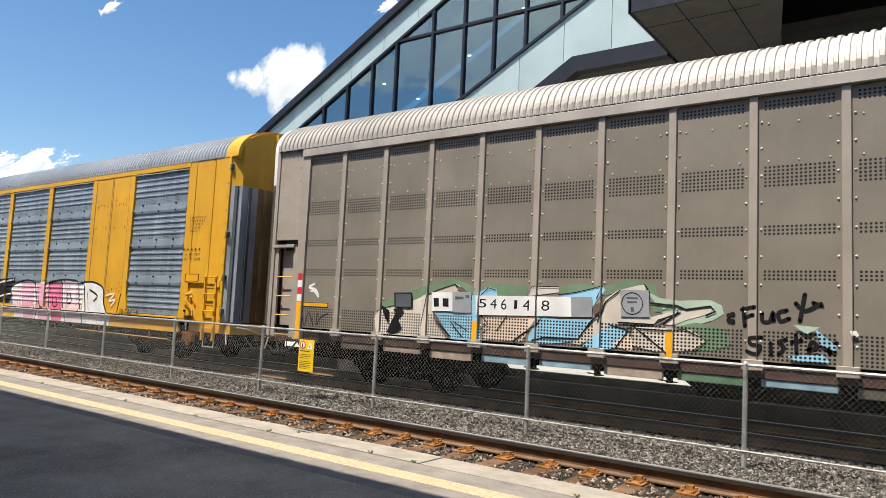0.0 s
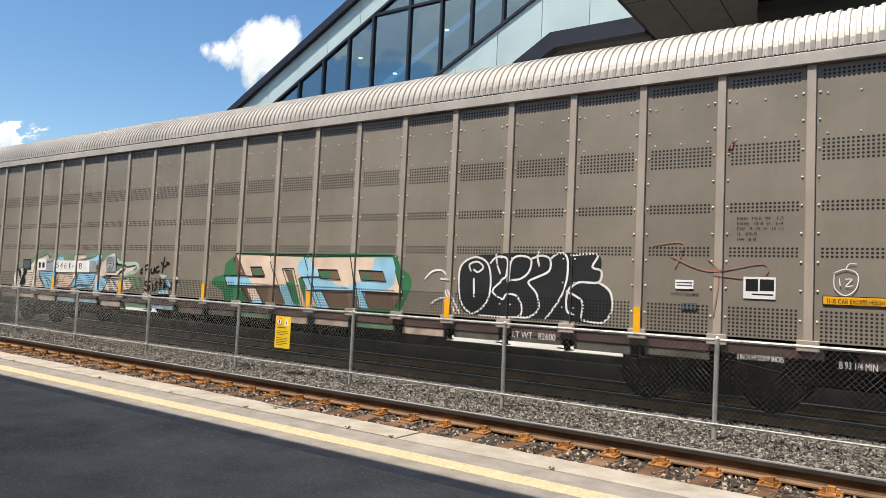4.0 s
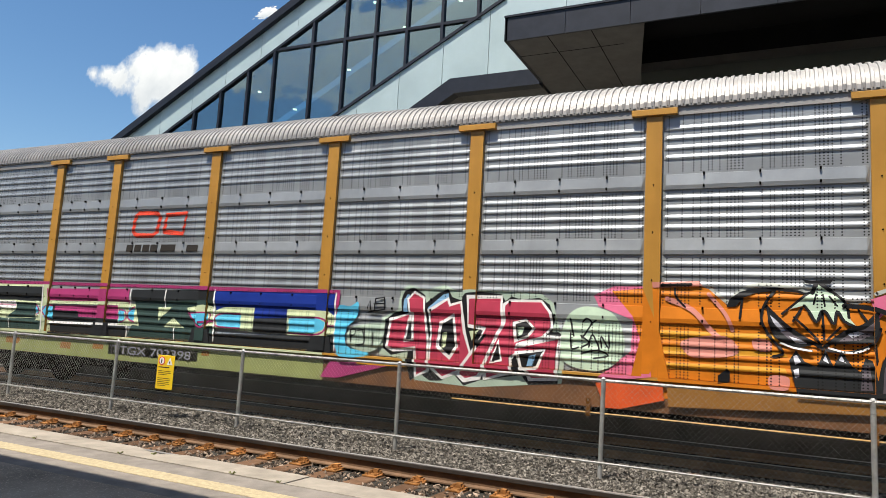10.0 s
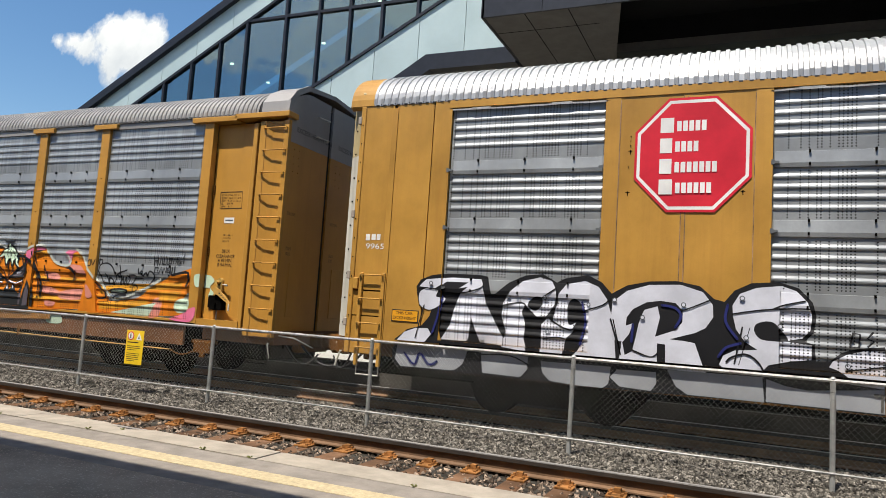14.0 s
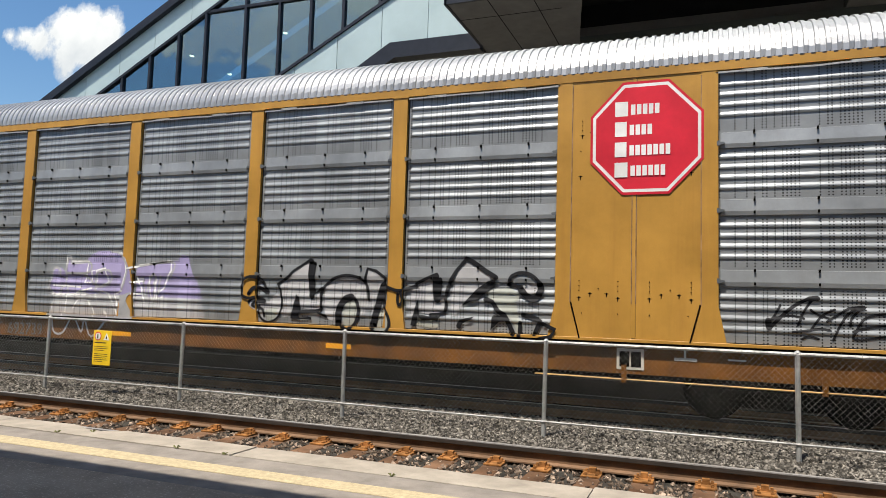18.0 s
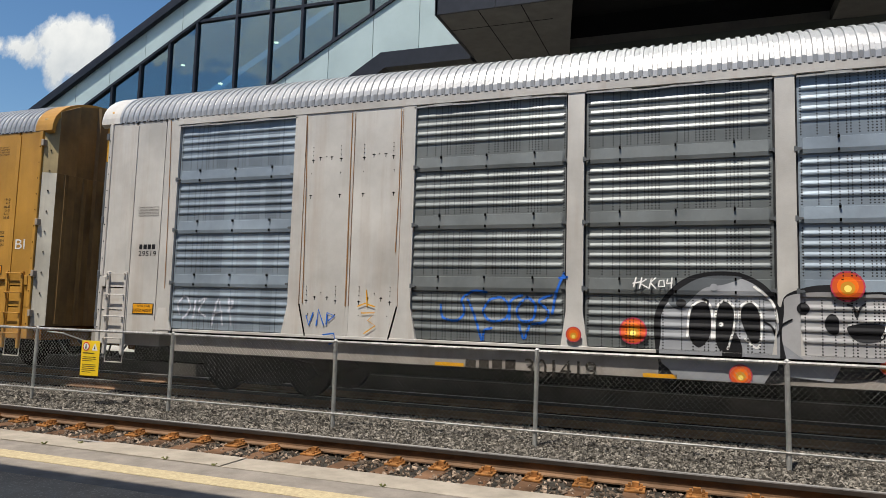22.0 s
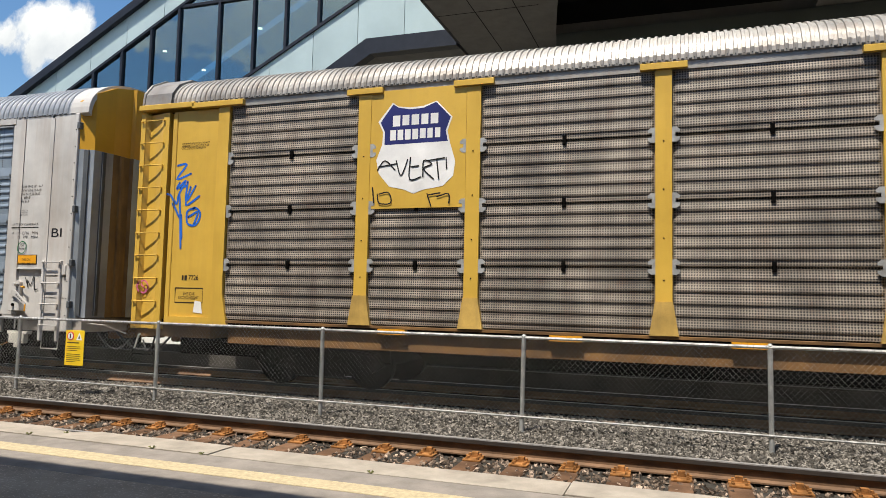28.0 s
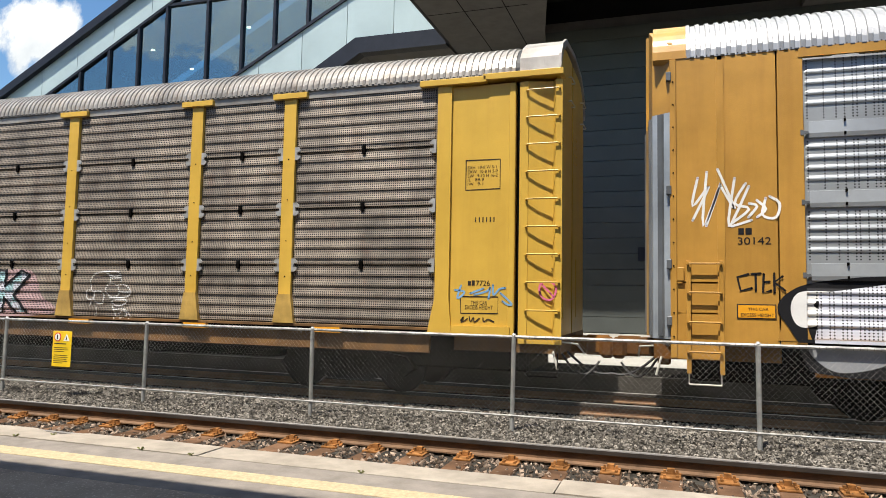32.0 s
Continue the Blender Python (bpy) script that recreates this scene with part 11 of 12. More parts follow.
p.disc("ember", 2.29, 2.01, 0.13068)
p.disc("flame", 2.29, 2.01, 0.09002399999999999)
p.disc("amber", 2.29, 1.99, 0.060984)
p.disc("glow", 2.29, 1.98, 0.031944)
p.disc("crimson", 3.13, 1.37, 0.2904)
p.disc("ember", 3.13, 1.37, 0.26136)
p.disc("flame", 3.13, 1.37, 0.18004799999999999)
p.disc("amber", 3.13, 1.36, 0.121968)
p.disc("glow", 3.13, 1.35, 0.063888)
p.disc("crimson", 3.94, 1.23, 0.1496)
p.disc("ember", 3.94, 1.23, 0.13464)
p.disc("flame", 3.94, 1.23, 0.092752)
p.disc("amber", 3.94, 1.22, 0.062832)
p.disc("glow", 3.94, 1.20, 0.032912000000000004)
p.disc("crimson", 3.55, 0.92, 0.1848)
p.disc("ember", 3.55, 0.92, 0.16632)
p.disc("flame", 3.55, 0.92, 0.114576)
p.disc("amber", 3.55, 0.91, 0.07761599999999999)
p.disc("glow", 3.55, 0.89, 0.040656)
p.disc("crimson", 1.57, 1.40, 0.132)
p.disc("ember", 1.57, 1.40, 0.1188)
p.disc("flame", 1.57, 1.40, 0.08184000000000001)
p.disc("amber", 1.57, 1.39, 0.05544)
p.disc("glow", 1.57, 1.37, 0.02904)
p.disc("crimson", -0.13, 1.35, 0.1144)
p.disc("ember", -0.13, 1.35, 0.10296000000000001)
p.disc("flame", -0.13, 1.35, 0.070928)
p.disc("amber", -0.13, 1.34, 0.048048)
p.disc("glow", -0.13, 1.32, 0.025168)
p.disc("crimson", 0.89, 0.83, 0.12320000000000002)
p.disc("ember", 0.89, 0.83, 0.11088000000000002)
p.disc("flame", 0.89, 0.83, 0.07638400000000001)
p.disc("amber", 0.89, 0.82, 0.051744000000000005)
p.disc("glow", 0.90, 0.80, 0.027104000000000003)
p.disc("crimson", -0.73, 2.04, 0.2024)
p.disc("ember", -0.73, 2.04, 0.18216)
p.disc("flame", -0.73, 2.04, 0.125488)
p.disc("amber", -0.73, 2.02, 0.085008)
p.disc("glow", -0.73, 2.01, 0.044528)
p.disc("crimson", -4.27, 1.29, 0.1144)
p.disc("ember", -4.27, 1.29, 0.10296000000000001)
p.disc("flame", -4.27, 1.29, 0.070928)
p.disc("amber", -4.27, 1.27, 0.048048)
p.disc("glow", -4.27, 1.26, 0.025168)
p.disc("crimson", -3.43, 1.37, 0.1936)
p.disc("ember", -3.43, 1.37, 0.17424)
p.disc("flame", -3.43, 1.37, 0.120032)
p.disc("amber", -3.43, 1.35, 0.081312)
p.disc("glow", -3.43, 1.34, 0.042592)
p.disc("crimson", -0.13, 1.38, 0.1496)
p.disc("ember", -0.13, 1.38, 0.13464)
p.disc("flame", -0.13, 1.38, 0.092752)
p.disc("amber", -0.13, 1.37, 0.062832)
p.disc("glow", -0.13, 1.36, 0.032912000000000004)
p.disc("crimson", -2.02, 0.82, 0.1496)
p.disc("ember", -2.02, 0.82, 0.13464)
p.disc("flame", -2.02, 0.82, 0.092752)
p.disc("amber", -2.02, 0.81, 0.062832)
p.disc("glow", -2.02, 0.79, 0.032912000000000004)
p.disc("crimson", -0.30, 1.01, 0.08800000000000001)
p.disc("ember", -0.30, 1.01, 0.0792)
p.disc("flame", -0.30, 1.01, 0.054560000000000004)
p.disc("amber", -0.30, 1.00, 0.03696)
p.disc("glow", -0.30, 0.99, 0.019360000000000002)
p.line("white", 0.02, [(-3.42, 2.00), (-3.39, 2.13)], soft=False)
p.line("white", 0.02, [(-3.43, 2.05), (-3.33, 2.07)], soft=False)
p.line("white", 0.02, [(-3.34, 1.98), (-3.31, 2.13)], soft=False)
p.line("white", 0.02, [(-3.25, 2.11), (-3.33, 2.05), (-3.23, 1.99)], soft=False)
p.line("white", 0.02, [(-3.21, 1.98), (-3.17, 2.14), (-3.19, 2.06), (-3.12, 2.13)], soft=False)
p.line("white", 0.02, [(-3.19, 2.06), (-3.12, 1.98)], soft=False)
p.line("white", 0.02, [(-3.07, 2.09), (-3.08, 2.01), (-3.00, 2.01), (-3.01, 2.10), (-3.07, 2.09)], soft=False)
p.line("white", 0.02, [(-2.96, 2.11), (-2.97, 2.05), (-2.90, 2.06)], soft=False)
p.line("white", 0.02, [(-2.90, 2.14), (-2.91, 1.99)], soft=False)
p.done()
p = Paint(car_white, "tag", "blue and yellow marker tags")
p.line("azure", 0.025, [(-8.79, 1.44), (-8.74, 1.28), (-8.66, 1.49)], soft=False)
p.line("azure", 0.025, [(-8.59, 1.28), (-8.56, 1.55), (-8.45, 1.29)], soft=False)
p.line("azure", 0.025, [(-8.40, 1.31), (-8.39, 1.50), (-8.25, 1.45), (-8.36, 1.37)], soft=False)
p.line("azure", 0.025, [(-8.45, 1.13), (-8.25, 1.16), (-8.21, 1.03), (-8.39, 0.97)], soft=False)
p.line("azure", 0.038, [(-6.38, 1.68), (-6.34, 1.48), (-6.10, 1.44), (-5.98, 1.59), (-6.03, 1.77), (-5.85, 1.90), (-5.63, 1.89)])
p.line("azure", 0.038, [(-5.57, 1.78), (-5.68, 1.60), (-5.56, 1.45), (-5.34, 1.48), (-5.26, 1.65), (-5.38, 1.81), (-5.57, 1.78)])
p.line("azure", 0.038, [(-5.93, 1.77), (-5.81, 1.50), (-5.69, 1.14), (-5.66, 1.29), (-5.54, 1.34)])
p.line("azure", 0.038, [(-5.26, 1.48), (-5.24, 1.76), (-5.07, 1.85)])
p.line("azure", 0.038, [(-4.99, 1.83), (-5.14, 1.65), (-5.08, 1.47), (-4.90, 1.49), (-4.86, 1.71), (-4.99, 1.83)])
p.line("azure", 0.038, [(-5.11, 1.41), (-5.03, 1.19), (-4.95, 1.39)])
p.line("azure", 0.038, [(-4.62, 1.86), (-4.81, 1.77), (-4.66, 1.62), (-4.72, 1.46), (-4.90, 1.42)])
p.line("azure", 0.038, [(-4.55, 1.91), (-4.60, 1.58)])
p.line("azure", 0.038, [(-4.43, 2.19), (-4.51, 1.99), (-4.57, 1.80)])
p.line("azure", 0.038, [(-4.50, 2.12), (-4.38, 2.13)])
p.line("gold", 0.02, [(-7.67, 1.88), (-7.65, 1.62)], soft=False)
p.line("gold", 0.02, [(-7.82, 1.62), (-7.69, 1.67), (-7.52, 1.62)], soft=False)
p.line("gold", 0.02, [(-7.75, 1.51), (-7.51, 1.52), (-7.63, 1.39), (-7.49, 1.31), (-7.69, 1.18)], soft=False)
p.line("silver", 0.035, [(-11.49, 1.39), (-11.53, 1.59), (-11.37, 1.72), (-11.25, 1.52), (-11.41, 1.31)])
p.line("silver", 0.035, [(-11.14, 1.64), (-11.18, 1.32)])
p.line("silver", 0.035, [(-11.06, 1.64), (-10.91, 1.69), (-11.06, 1.48), (-10.91, 1.37)])
p.line("silver", 0.035, [(-10.76, 1.22), (-10.64, 1.69), (-10.53, 1.23)])
p.line("silver", 0.035, [(-10.76, 1.42), (-10.53, 1.46)])
p.line("silver", 0.035, [(-10.42, 1.70), (-10.35, 1.24)])
p.line("silver", 0.035, [(-10.42, 1.66), (-10.31, 1.63), (-10.42, 1.47)])
p.line("black", 0.02, [(12.23, 1.82), (12.31, 1.63), (12.28, 1.78), (12.38, 1.67), (12.45, 1.86), (12.48, 1.60), (12.56, 1.60)])
p.line("green", 0.02, [(12.14, 2.54), (12.23, 2.50), (12.24, 2.42), (12.20, 2.33), (12.13, 2.30), (12.05, 2.34), (12.03, 2.42), (12.07, 2.51)], closed=True)
# Silver band paints in the highlight streak on the ribs behind the emblem.
p.poly("silver", [(4.45, 3.88), (6.95, 3.84), (6.94, 3.40), (4.47, 3.40)])
p.line("white", 0.03, [(4.48, 3.79), (6.93, 3.77)], soft=False)
p.line("white", 0.03, [(4.50, 3.30), (6.94, 3.31)], soft=False)
p.poly("black", [(4.44, 3.36), (4.56, 3.49), (5.30, 3.49), (6.76, 3.47), (5.30, 3.40)])
p.poly("flame", [(4.61, 3.53), (4.77, 3.75), (5.19, 3.77), (5.06, 3.55)])
p.poly("silver", [(4.76, 3.62), (4.81, 3.68), (5.02, 3.70), (4.97, 3.63)])
p.poly("flame", [(5.23, 3.53), (5.38, 3.74), (5.79, 3.76), (5.66, 3.54)])
p.poly("silver", [(5.38, 3.61), (5.43, 3.67), (5.63, 3.69), (5.58, 3.62)])
p.poly("flame", [(5.83, 3.52), (5.97, 3.73), (6.37, 3.75), (6.24, 3.54)])
p.poly("silver", [(5.97, 3.60), (6.02, 3.67), (6.21, 3.68), (6.16, 3.61)])
p.poly("flame", [(6.41, 3.52), (6.55, 3.72), (6.93, 3.74), (6.81, 3.53)])
p.poly("silver", [(6.54, 3.59), (6.59, 3.66), (6.78, 3.67), (6.73, 3.61)])
p.done()
lettering(car_white, "BI", 12.88, 13.14, 2.623, 2.793, "black")
lettering(car_white, "AARDECK CLEARANCE", 11.82, 12.52, 2.861, 2.907, "ink")
lettering(car_white, "A   90 13/16   MIN", 11.83, 12.52, 2.678, 2.739, "ink")
lettering(car_white, "B   93  7/8   MIN", 11.83, 12.52, 2.602, 2.655, "ink")
p = Paint(car_white, "underline", "")
p.rect("ink", 11.82, 12.53, 2.81, 2.83)
p.done()
lettering(car_white, "EXH 19-0 W   4-7", 12.01, 12.57, 3.618, 3.672, "ink")
lettering(car_white, "EXW 10-8 H 4-10", 12.01, 12.54, 3.542, 3.596, "ink")
lettering(car_white, "EW 9-10 H 16-8", 12.01, 12.50, 3.466, 3.520, "ink")
lettering(car_white, "IL 89-9", 12.00, 12.26, 3.393, 3.448, "ink")
lettering(car_white, "IW 9-1", 12.00, 12.22, 3.317, 3.371, "ink")
lettering(car_white, "||||||||||", 12.01, 12.21, 3.155, 3.178, "ink")
lettering(car_white, "||||||||||", 12.01, 12.21, 3.109, 3.132, "ink")
lettering(car_white, "||||||||||", 12.01, 12.21, 3.062, 3.086, "ink")
lettering(car_white, "OK", 12.09, 12.18, 2.442, 2.488, "ink")
lettering(car_white, "M-941", 12.05, 12.20, 2.374, 2.412, "ink")
lettering(car_white, "THIS CAR", 12.15, 12.39, 2.155, 2.200, "ink", -1.511)
lettering(car_white, "EXCESS HEIGHT", 12.06, 12.48, 2.065, 2.117, "ink", -1.511)
lettering(car_white, "29519", -12.51, -12.09, 2.461, 2.554, "black")
p = Paint(car_white, "reporting_bars", "")
p.rect("black", -12.50, -12.43, 2.59, 2.68)
p.rect("black", -12.40, -12.32, 2.59, 2.68)
p.rect("black", -12.30, -12.22, 2.59, 2.68)
p.rect("black", -12.20, -12.12, 2.59, 2.68)
p.done()
lettering(car_white, "THIS CAR", -12.46, -12.14, 1.502, 1.544, "ink", -1.511)
lettering(car_white, "EXCESS HEIGHT", -12.54, -12.10, 1.418, 1.468, "ink", -1.511)
lettering(car_white, "OWNERSHIP SUBJECT TO", -12.58, -12.09, 3.367, 3.401, "ink")
lettering(car_white, "A SECURITY AGREEMENT", -12.58, -12.09, 3.315, 3.349, "ink")
lettering(car_white, "FILED WITH THE SURFACE", -12.57, -12.09, 3.263, 3.298, "ink")
lettering(car_white, "TRANSPORTATION BOARD", -12.57, -12.09, 3.212, 3.246, "ink")
lettering(car_white, "301419", -5.01, -3.95, 0.638, 0.902, "ink", -1.445)
p = Paint(car_white, "reporting_bars", "")
p.rect("ink", -5.96, -5.79, 0.59, 0.84)
p.rect("ink", -5.74, -5.58, 0.60, 0.85)
p.rect("ink", -5.53, -5.37, 0.61, 0.86)
p.rect("ink", -5.32, -5.16, 0.62, 0.87)
p.rect("gold", -6.47, -5.99, 0.63, 0.78)
p.rect("gold", -3.30, -2.84, 0.66, 0.78)
p.rect("gold", -0.26, 0.22, 0.66, 0.78)
p.done()
p = Paint(car_white, "rust_streak", "thin rust line along a seam")
p.line("copper", 0.012, [(-8.06, 4.96), (-8.06, 3.86), (-8.05, 2.45), (-8.05, 1.61)], soft=False)
p.line("copper", 0.012, [(-8.95, 4.92), (-8.91, 3.65), (-8.89, 2.46), (-8.88, 1.65)], soft=False)
p.line("copper", 0.012, [(-11.92, 5.04), (-11.87, 3.69), (-11.84, 2.46), (-11.83, 1.86)], soft=False)
p.line("copper", 0.012, [(-7.15, 4.90), (-7.15, 3.58), (-7.18, 2.51)], soft=False)
p.done()
# rusty yellow car
p = Paint(car_rusty, "company_shield", "blue and white company shield")
p.poly("white", [(-8.52, 4.77), (-8.41, 4.70), (-8.21, 4.67), (-7.98, 4.68), (-7.75, 4.75), (-7.48, 4.47), (-7.56, 4.25), (-7.51, 4.04), (-7.42, 3.75), (-7.45, 3.52), (-7.62, 3.36), (-7.96, 3.31), (-8.12, 3.25), (-8.28, 3.32), (-8.55, 3.38), (-8.74, 3.60), (-8.79, 3.83), (-8.69, 4.08), (-8.68, 4.29), (-8.77, 4.46)])
p.poly("shield", [(-8.51, 4.74), (-8.41, 4.68), (-8.21, 4.64), (-7.98, 4.65), (-7.76, 4.73), (-7.51, 4.47), (-7.59, 4.25), (-7.55, 4.08), (-8.65, 4.07), (-8.65, 4.29), (-8.73, 4.45)])
p.rect("white", -8.51, -8.38, 4.37, 4.55)
p.rect("white", -8.34, -8.22, 4.38, 4.55)
p.rect("white", -8.18, -8.05, 4.38, 4.55)
p.rect("white", -8.01, -7.89, 4.38, 4.55)
p.rect("white", -7.85, -7.72, 4.38, 4.55)
p.rect("white", -8.55, -8.45, 4.14, 4.31)
p.rect("white", -8.42, -8.32, 4.14, 4.31)
p.rect("white", -8.29, -8.19, 4.14, 4.31)
p.rect("white", -8.16, -8.06, 4.14, 4.31)
p.rect("white", -8.03, -7.93, 4.15, 4.31)
p.rect("white", -7.90, -7.81, 4.15, 4.31)
p.rect("white", -7.77, -7.68, 4.15, 4.31)
p.line("black", 0.022, [(-8.76, 3.66), (-8.63, 3.81), (-8.45, 3.65)])
p.line("black", 0.022, [(-8.74, 3.71), (-8.42, 3.75)])
p.line("black", 0.022, [(-8.43, 3.80), (-8.34, 3.55), (-8.23, 3.81)])
p.line("black", 0.022, [(-8.18, 3.84), (-8.19, 3.49), (-8.00, 3.52)])
p.line("black", 0.022, [(-8.17, 3.69), (-8.04, 3.70)])
p.line("black", 0.022, [(-7.96, 3.52), (-7.95, 3.78), (-7.81, 3.72), (-7.95, 3.65), (-7.78, 3.48)])
p.line("black", 0.022, [(-7.87, 3.78), (-7.60, 3.81)])
p.line("black", 0.022, [(-7.73, 3.80), (-7.69, 3.48)])
p.line("black", 0.022, [(-7.57, 3.81), (-7.56, 3.64)])
p.line("black", 0.022, [(-8.84, 3.37), (-8.81, 3.12)])
p.line("black", 0.022, [(-8.72, 3.26), (-8.55, 3.28), (-8.51, 3.11), (-8.71, 3.11), (-8.75, 3.26)])
p.line("black", 0.022, [(-7.88, 3.24), (-7.81, 3.04)])
p.line("black", 0.022, [(-7.87, 3.22), (-7.66, 3.25)])
p.line("black", 0.022, [(-7.71, 3.19), (-7.52, 3.23), (-7.51, 3.08)])
p.done()
p = Paint(car_rusty, "graffiti", "pale teal and pink graffiti letters with black edges")
p.poly("fadedpink", [(-1.19, 1.91), (-0.67, 2.04), (0.92, 1.99), (1.52, 2.07), (2.26, 1.97), (3.36, 1.97), (3.65, 1.50), (4.03, 1.23), (3.27, 1.09), (-0.51, 1.01), (-1.12, 1.10)], True)
p.checks(("teal", "silver"), [(-1.03, 1.68), (-0.87, 1.98), (-0.57, 2.01), (-0.25, 1.97), (-0.03, 1.83), (0.1, 1.6), (0.09, 1.37), (-0.03, 1.12), (-0.92, 1.11), (-0.72, 1.73)])
p.checks(("teal", "silver"), [(0.1, 1.11), (0.48, 1.98), (0.94, 1.98), (0.98, 1.14), (0.69, 1.14), (0.68, 1.33), (0.48, 1.3), (0.39, 1.12)])
p.checks(("teal", "silver"), [(1.05, 1.77), (1.07, 2.02), (1.3, 2.04), (1.62, 2.07), (1.86, 1.98), (2.02, 1.8), (2.01, 1.6), (1.87, 1.49), (2.26, 1.15), (1.89, 1.14), (1.6, 1.44), (1.37, 1.43), (1.33, 1.79)])
p.checks(("teal", "silver"), [(2.32, 1.15), (2.4, 1.94), (2.46, 1.98), (2.74, 1.98), (2.72, 1.68), (3.13, 1.98), (3.33, 1.9), (2.94, 1.5), (3.31, 1.16), (3.03, 1.16), (2.73, 1.42), (2.68, 1.15)])
p.poly("fadedpink", [(-0.31, 1.72), (-0.2, 1.6), (-0.2, 1.39), (-0.33, 1.21), (-0.49, 1.14)])
p.poly("fadedpink", [(0.58, 1.5), (0.69, 1.73), (0.7, 1.51)])
p.poly("fadedpink", [(1.62, 1.79), (1.77, 1.76), (1.82, 1.67), (1.72, 1.58), (1.61, 1.58)])
p.line("black", 0.04, [(-1.03, 1.68), (-0.87, 1.98), (-0.57, 2.01), (-0.25, 1.97), (-0.03, 1.83), (0.1, 1.6), (0.09, 1.37), (-0.03, 1.11)])
p.line("black", 0.06, [(-0.03, 1.83), (0.1, 1.6), (0.09, 1.35)])
p.line("black", 0.06, [(-0.33, 1.74), (-0.52, 1.12)], soft=False)
p.line("black", 0.035, [(-1.03, 1.66), (-0.69, 1.75), (-0.34, 1.74)], soft=False)
p.line("black", 0.022, [(-0.32, 1.72), (-0.18, 1.58), (-0.2, 1.36), (-0.38, 1.19), (-0.52, 1.14)])
p.line("black", 0.025, [(-0.72, 1.72), (-0.91, 1.11)], soft=False)
p.line("black", 0.03, [(0.1, 1.11), (0.48, 1.98), (0.94, 1.98)], soft=False)
p.line("black", 0.04, [(0.94, 1.98), (0.98, 1.13)], soft=False)
p.line("black", 0.05, [(0.58, 1.49), (0.69, 1.74)], soft=False)
p.line("black", 0.03, [(0.69, 1.74), (0.7, 1.5), (0.58, 1.49)], soft=False)
p.line("black", 0.03, [(0.36, 1.11), (0.48, 1.3), (0.68, 1.33), (0.69, 1.14)], soft=False)
p.line("black", 0.028, [(0.04, 1.13), (0.42, 1.93)], soft=False)
p.line("black", 0.04, [(1.05, 1.78), (1.07, 2.02), (1.3, 2.04), (1.62, 2.07), (1.86, 1.98), (2.02, 1.8)])
p.line("black", 0.06, [(1.86, 1.98), (2.02, 1.8), (2.01, 1.61), (1.87, 1.48)])
p.line("black", 0.06, [(1.89, 1.48), (2.26, 1.14)], soft=False)
p.line("black", 0.035, [(1.62, 1.81), (1.77, 1.77), (1.82, 1.67), (1.72, 1.57), (1.6, 1.57)])
p.line("black", 0.04, [(1.56, 1.44), (1.92, 1.14)], soft=False)
p.line("black", 0.04, [(1.05, 1.77), (1.31, 1.79)], soft=False)
p.line("black", 0.03, [(2.32, 1.15), (2.4, 1.94), (2.46, 1.98), (2.74, 1.98)], soft=False)
p.line("black", 0.06, [(2.74, 1.98), (2.71, 1.67)], soft=False)
p.line("black", 0.04, [(2.71, 1.67), (3.13, 1.98), (3.33, 1.9)], soft=False)
p.line("black", 0.06, [(3.33, 1.88), (2.95, 1.5)], soft=False)
p.line("black", 0.06, [(2.95, 1.5), (3.31, 1.16)], soft=False)
p.line("black", 0.05, [(2.73, 1.42), (3.03, 1.16)], soft=False)
p.line("black", 0.04, [(2.71, 1.44), (2.68, 1.15)], soft=False)
p.poly("sky", [(1.3, 2.06), (1.52, 2.07), (1.53, 1.84), (1.31, 1.82)])
p.poly("silver", [(1.32, 1.8), (1.52, 1.82), (1.54, 1.49), (1.25, 1.3), (1.28, 1.44)])
p.poly("mid", [(1.23, 1.3), (1.57, 1.35), (1.59, 1.16), (1.22, 1.15)])
p.poly("sky", [(1.32, 1.71), (1.51, 1.74), (1.52, 1.65), (1.33, 1.62)])
p.line("black", 0.025, [(1.27, 1.37), (1.34, 1.53), (1.41, 1.4), (1.46, 1.49), (1.49, 1.38)], soft=False)
p.poly("silver", [(0.08, 1.05), (0.99, 1.05), (0.97, 0.92), (0.12, 0.92)])
p.poly("silver", [(1.10, 1.14), (1.21, 1.15), (1.19, 0.81), (1.05, 0.85)])
p.line("white", 0.026, [(4.89, 1.63), (4.86, 1.79), (4.94, 1.91), (5.1, 1.95), (5.29, 1.97), (5.52, 1.95), (5.57, 1.83), (5.57, 1.77)])
p.line("white", 0.026, [(5.21, 1.95), (5.31, 1.87), (5.33, 1.77)])
p.line("white", 0.026, [(5.25, 1.93), (5.4, 1.87), (5.54, 1.9)])
p.line("white", 0.026, [(5.33, 1.83), (5.55, 1.85)])
p.line("white", 0.026, [(4.78, 1.49), (4.77, 1.58), (4.82, 1.61), (4.94, 1.59), (4.96, 1.5), (4.88, 1.44), (4.78, 1.47)])
p.line("white", 0.026, [(4.96, 1.59), (5.1, 1.6), (5.19, 1.51), (5.17, 1.39), (5.08, 1.36), (4.98, 1.42), (4.95, 1.51)])
p.line("white", 0.026, [(5.23, 1.63), (5.25, 1.71), (5.4, 1.74), (5.51, 1.67), (5.53, 1.56), (5.44, 1.5), (5.31, 1.51), (5.23, 1.59)])
p.line("white", 0.026, [(5.51, 1.72), (5.66, 1.72), (5.77, 1.64), (5.81, 1.58), (5.7, 1.5), (5.51, 1.48), (5.32, 1.48)])
p.line("white", 0.026, [(5.55, 1.6), (5.68, 1.58), (5.79, 1.6)])
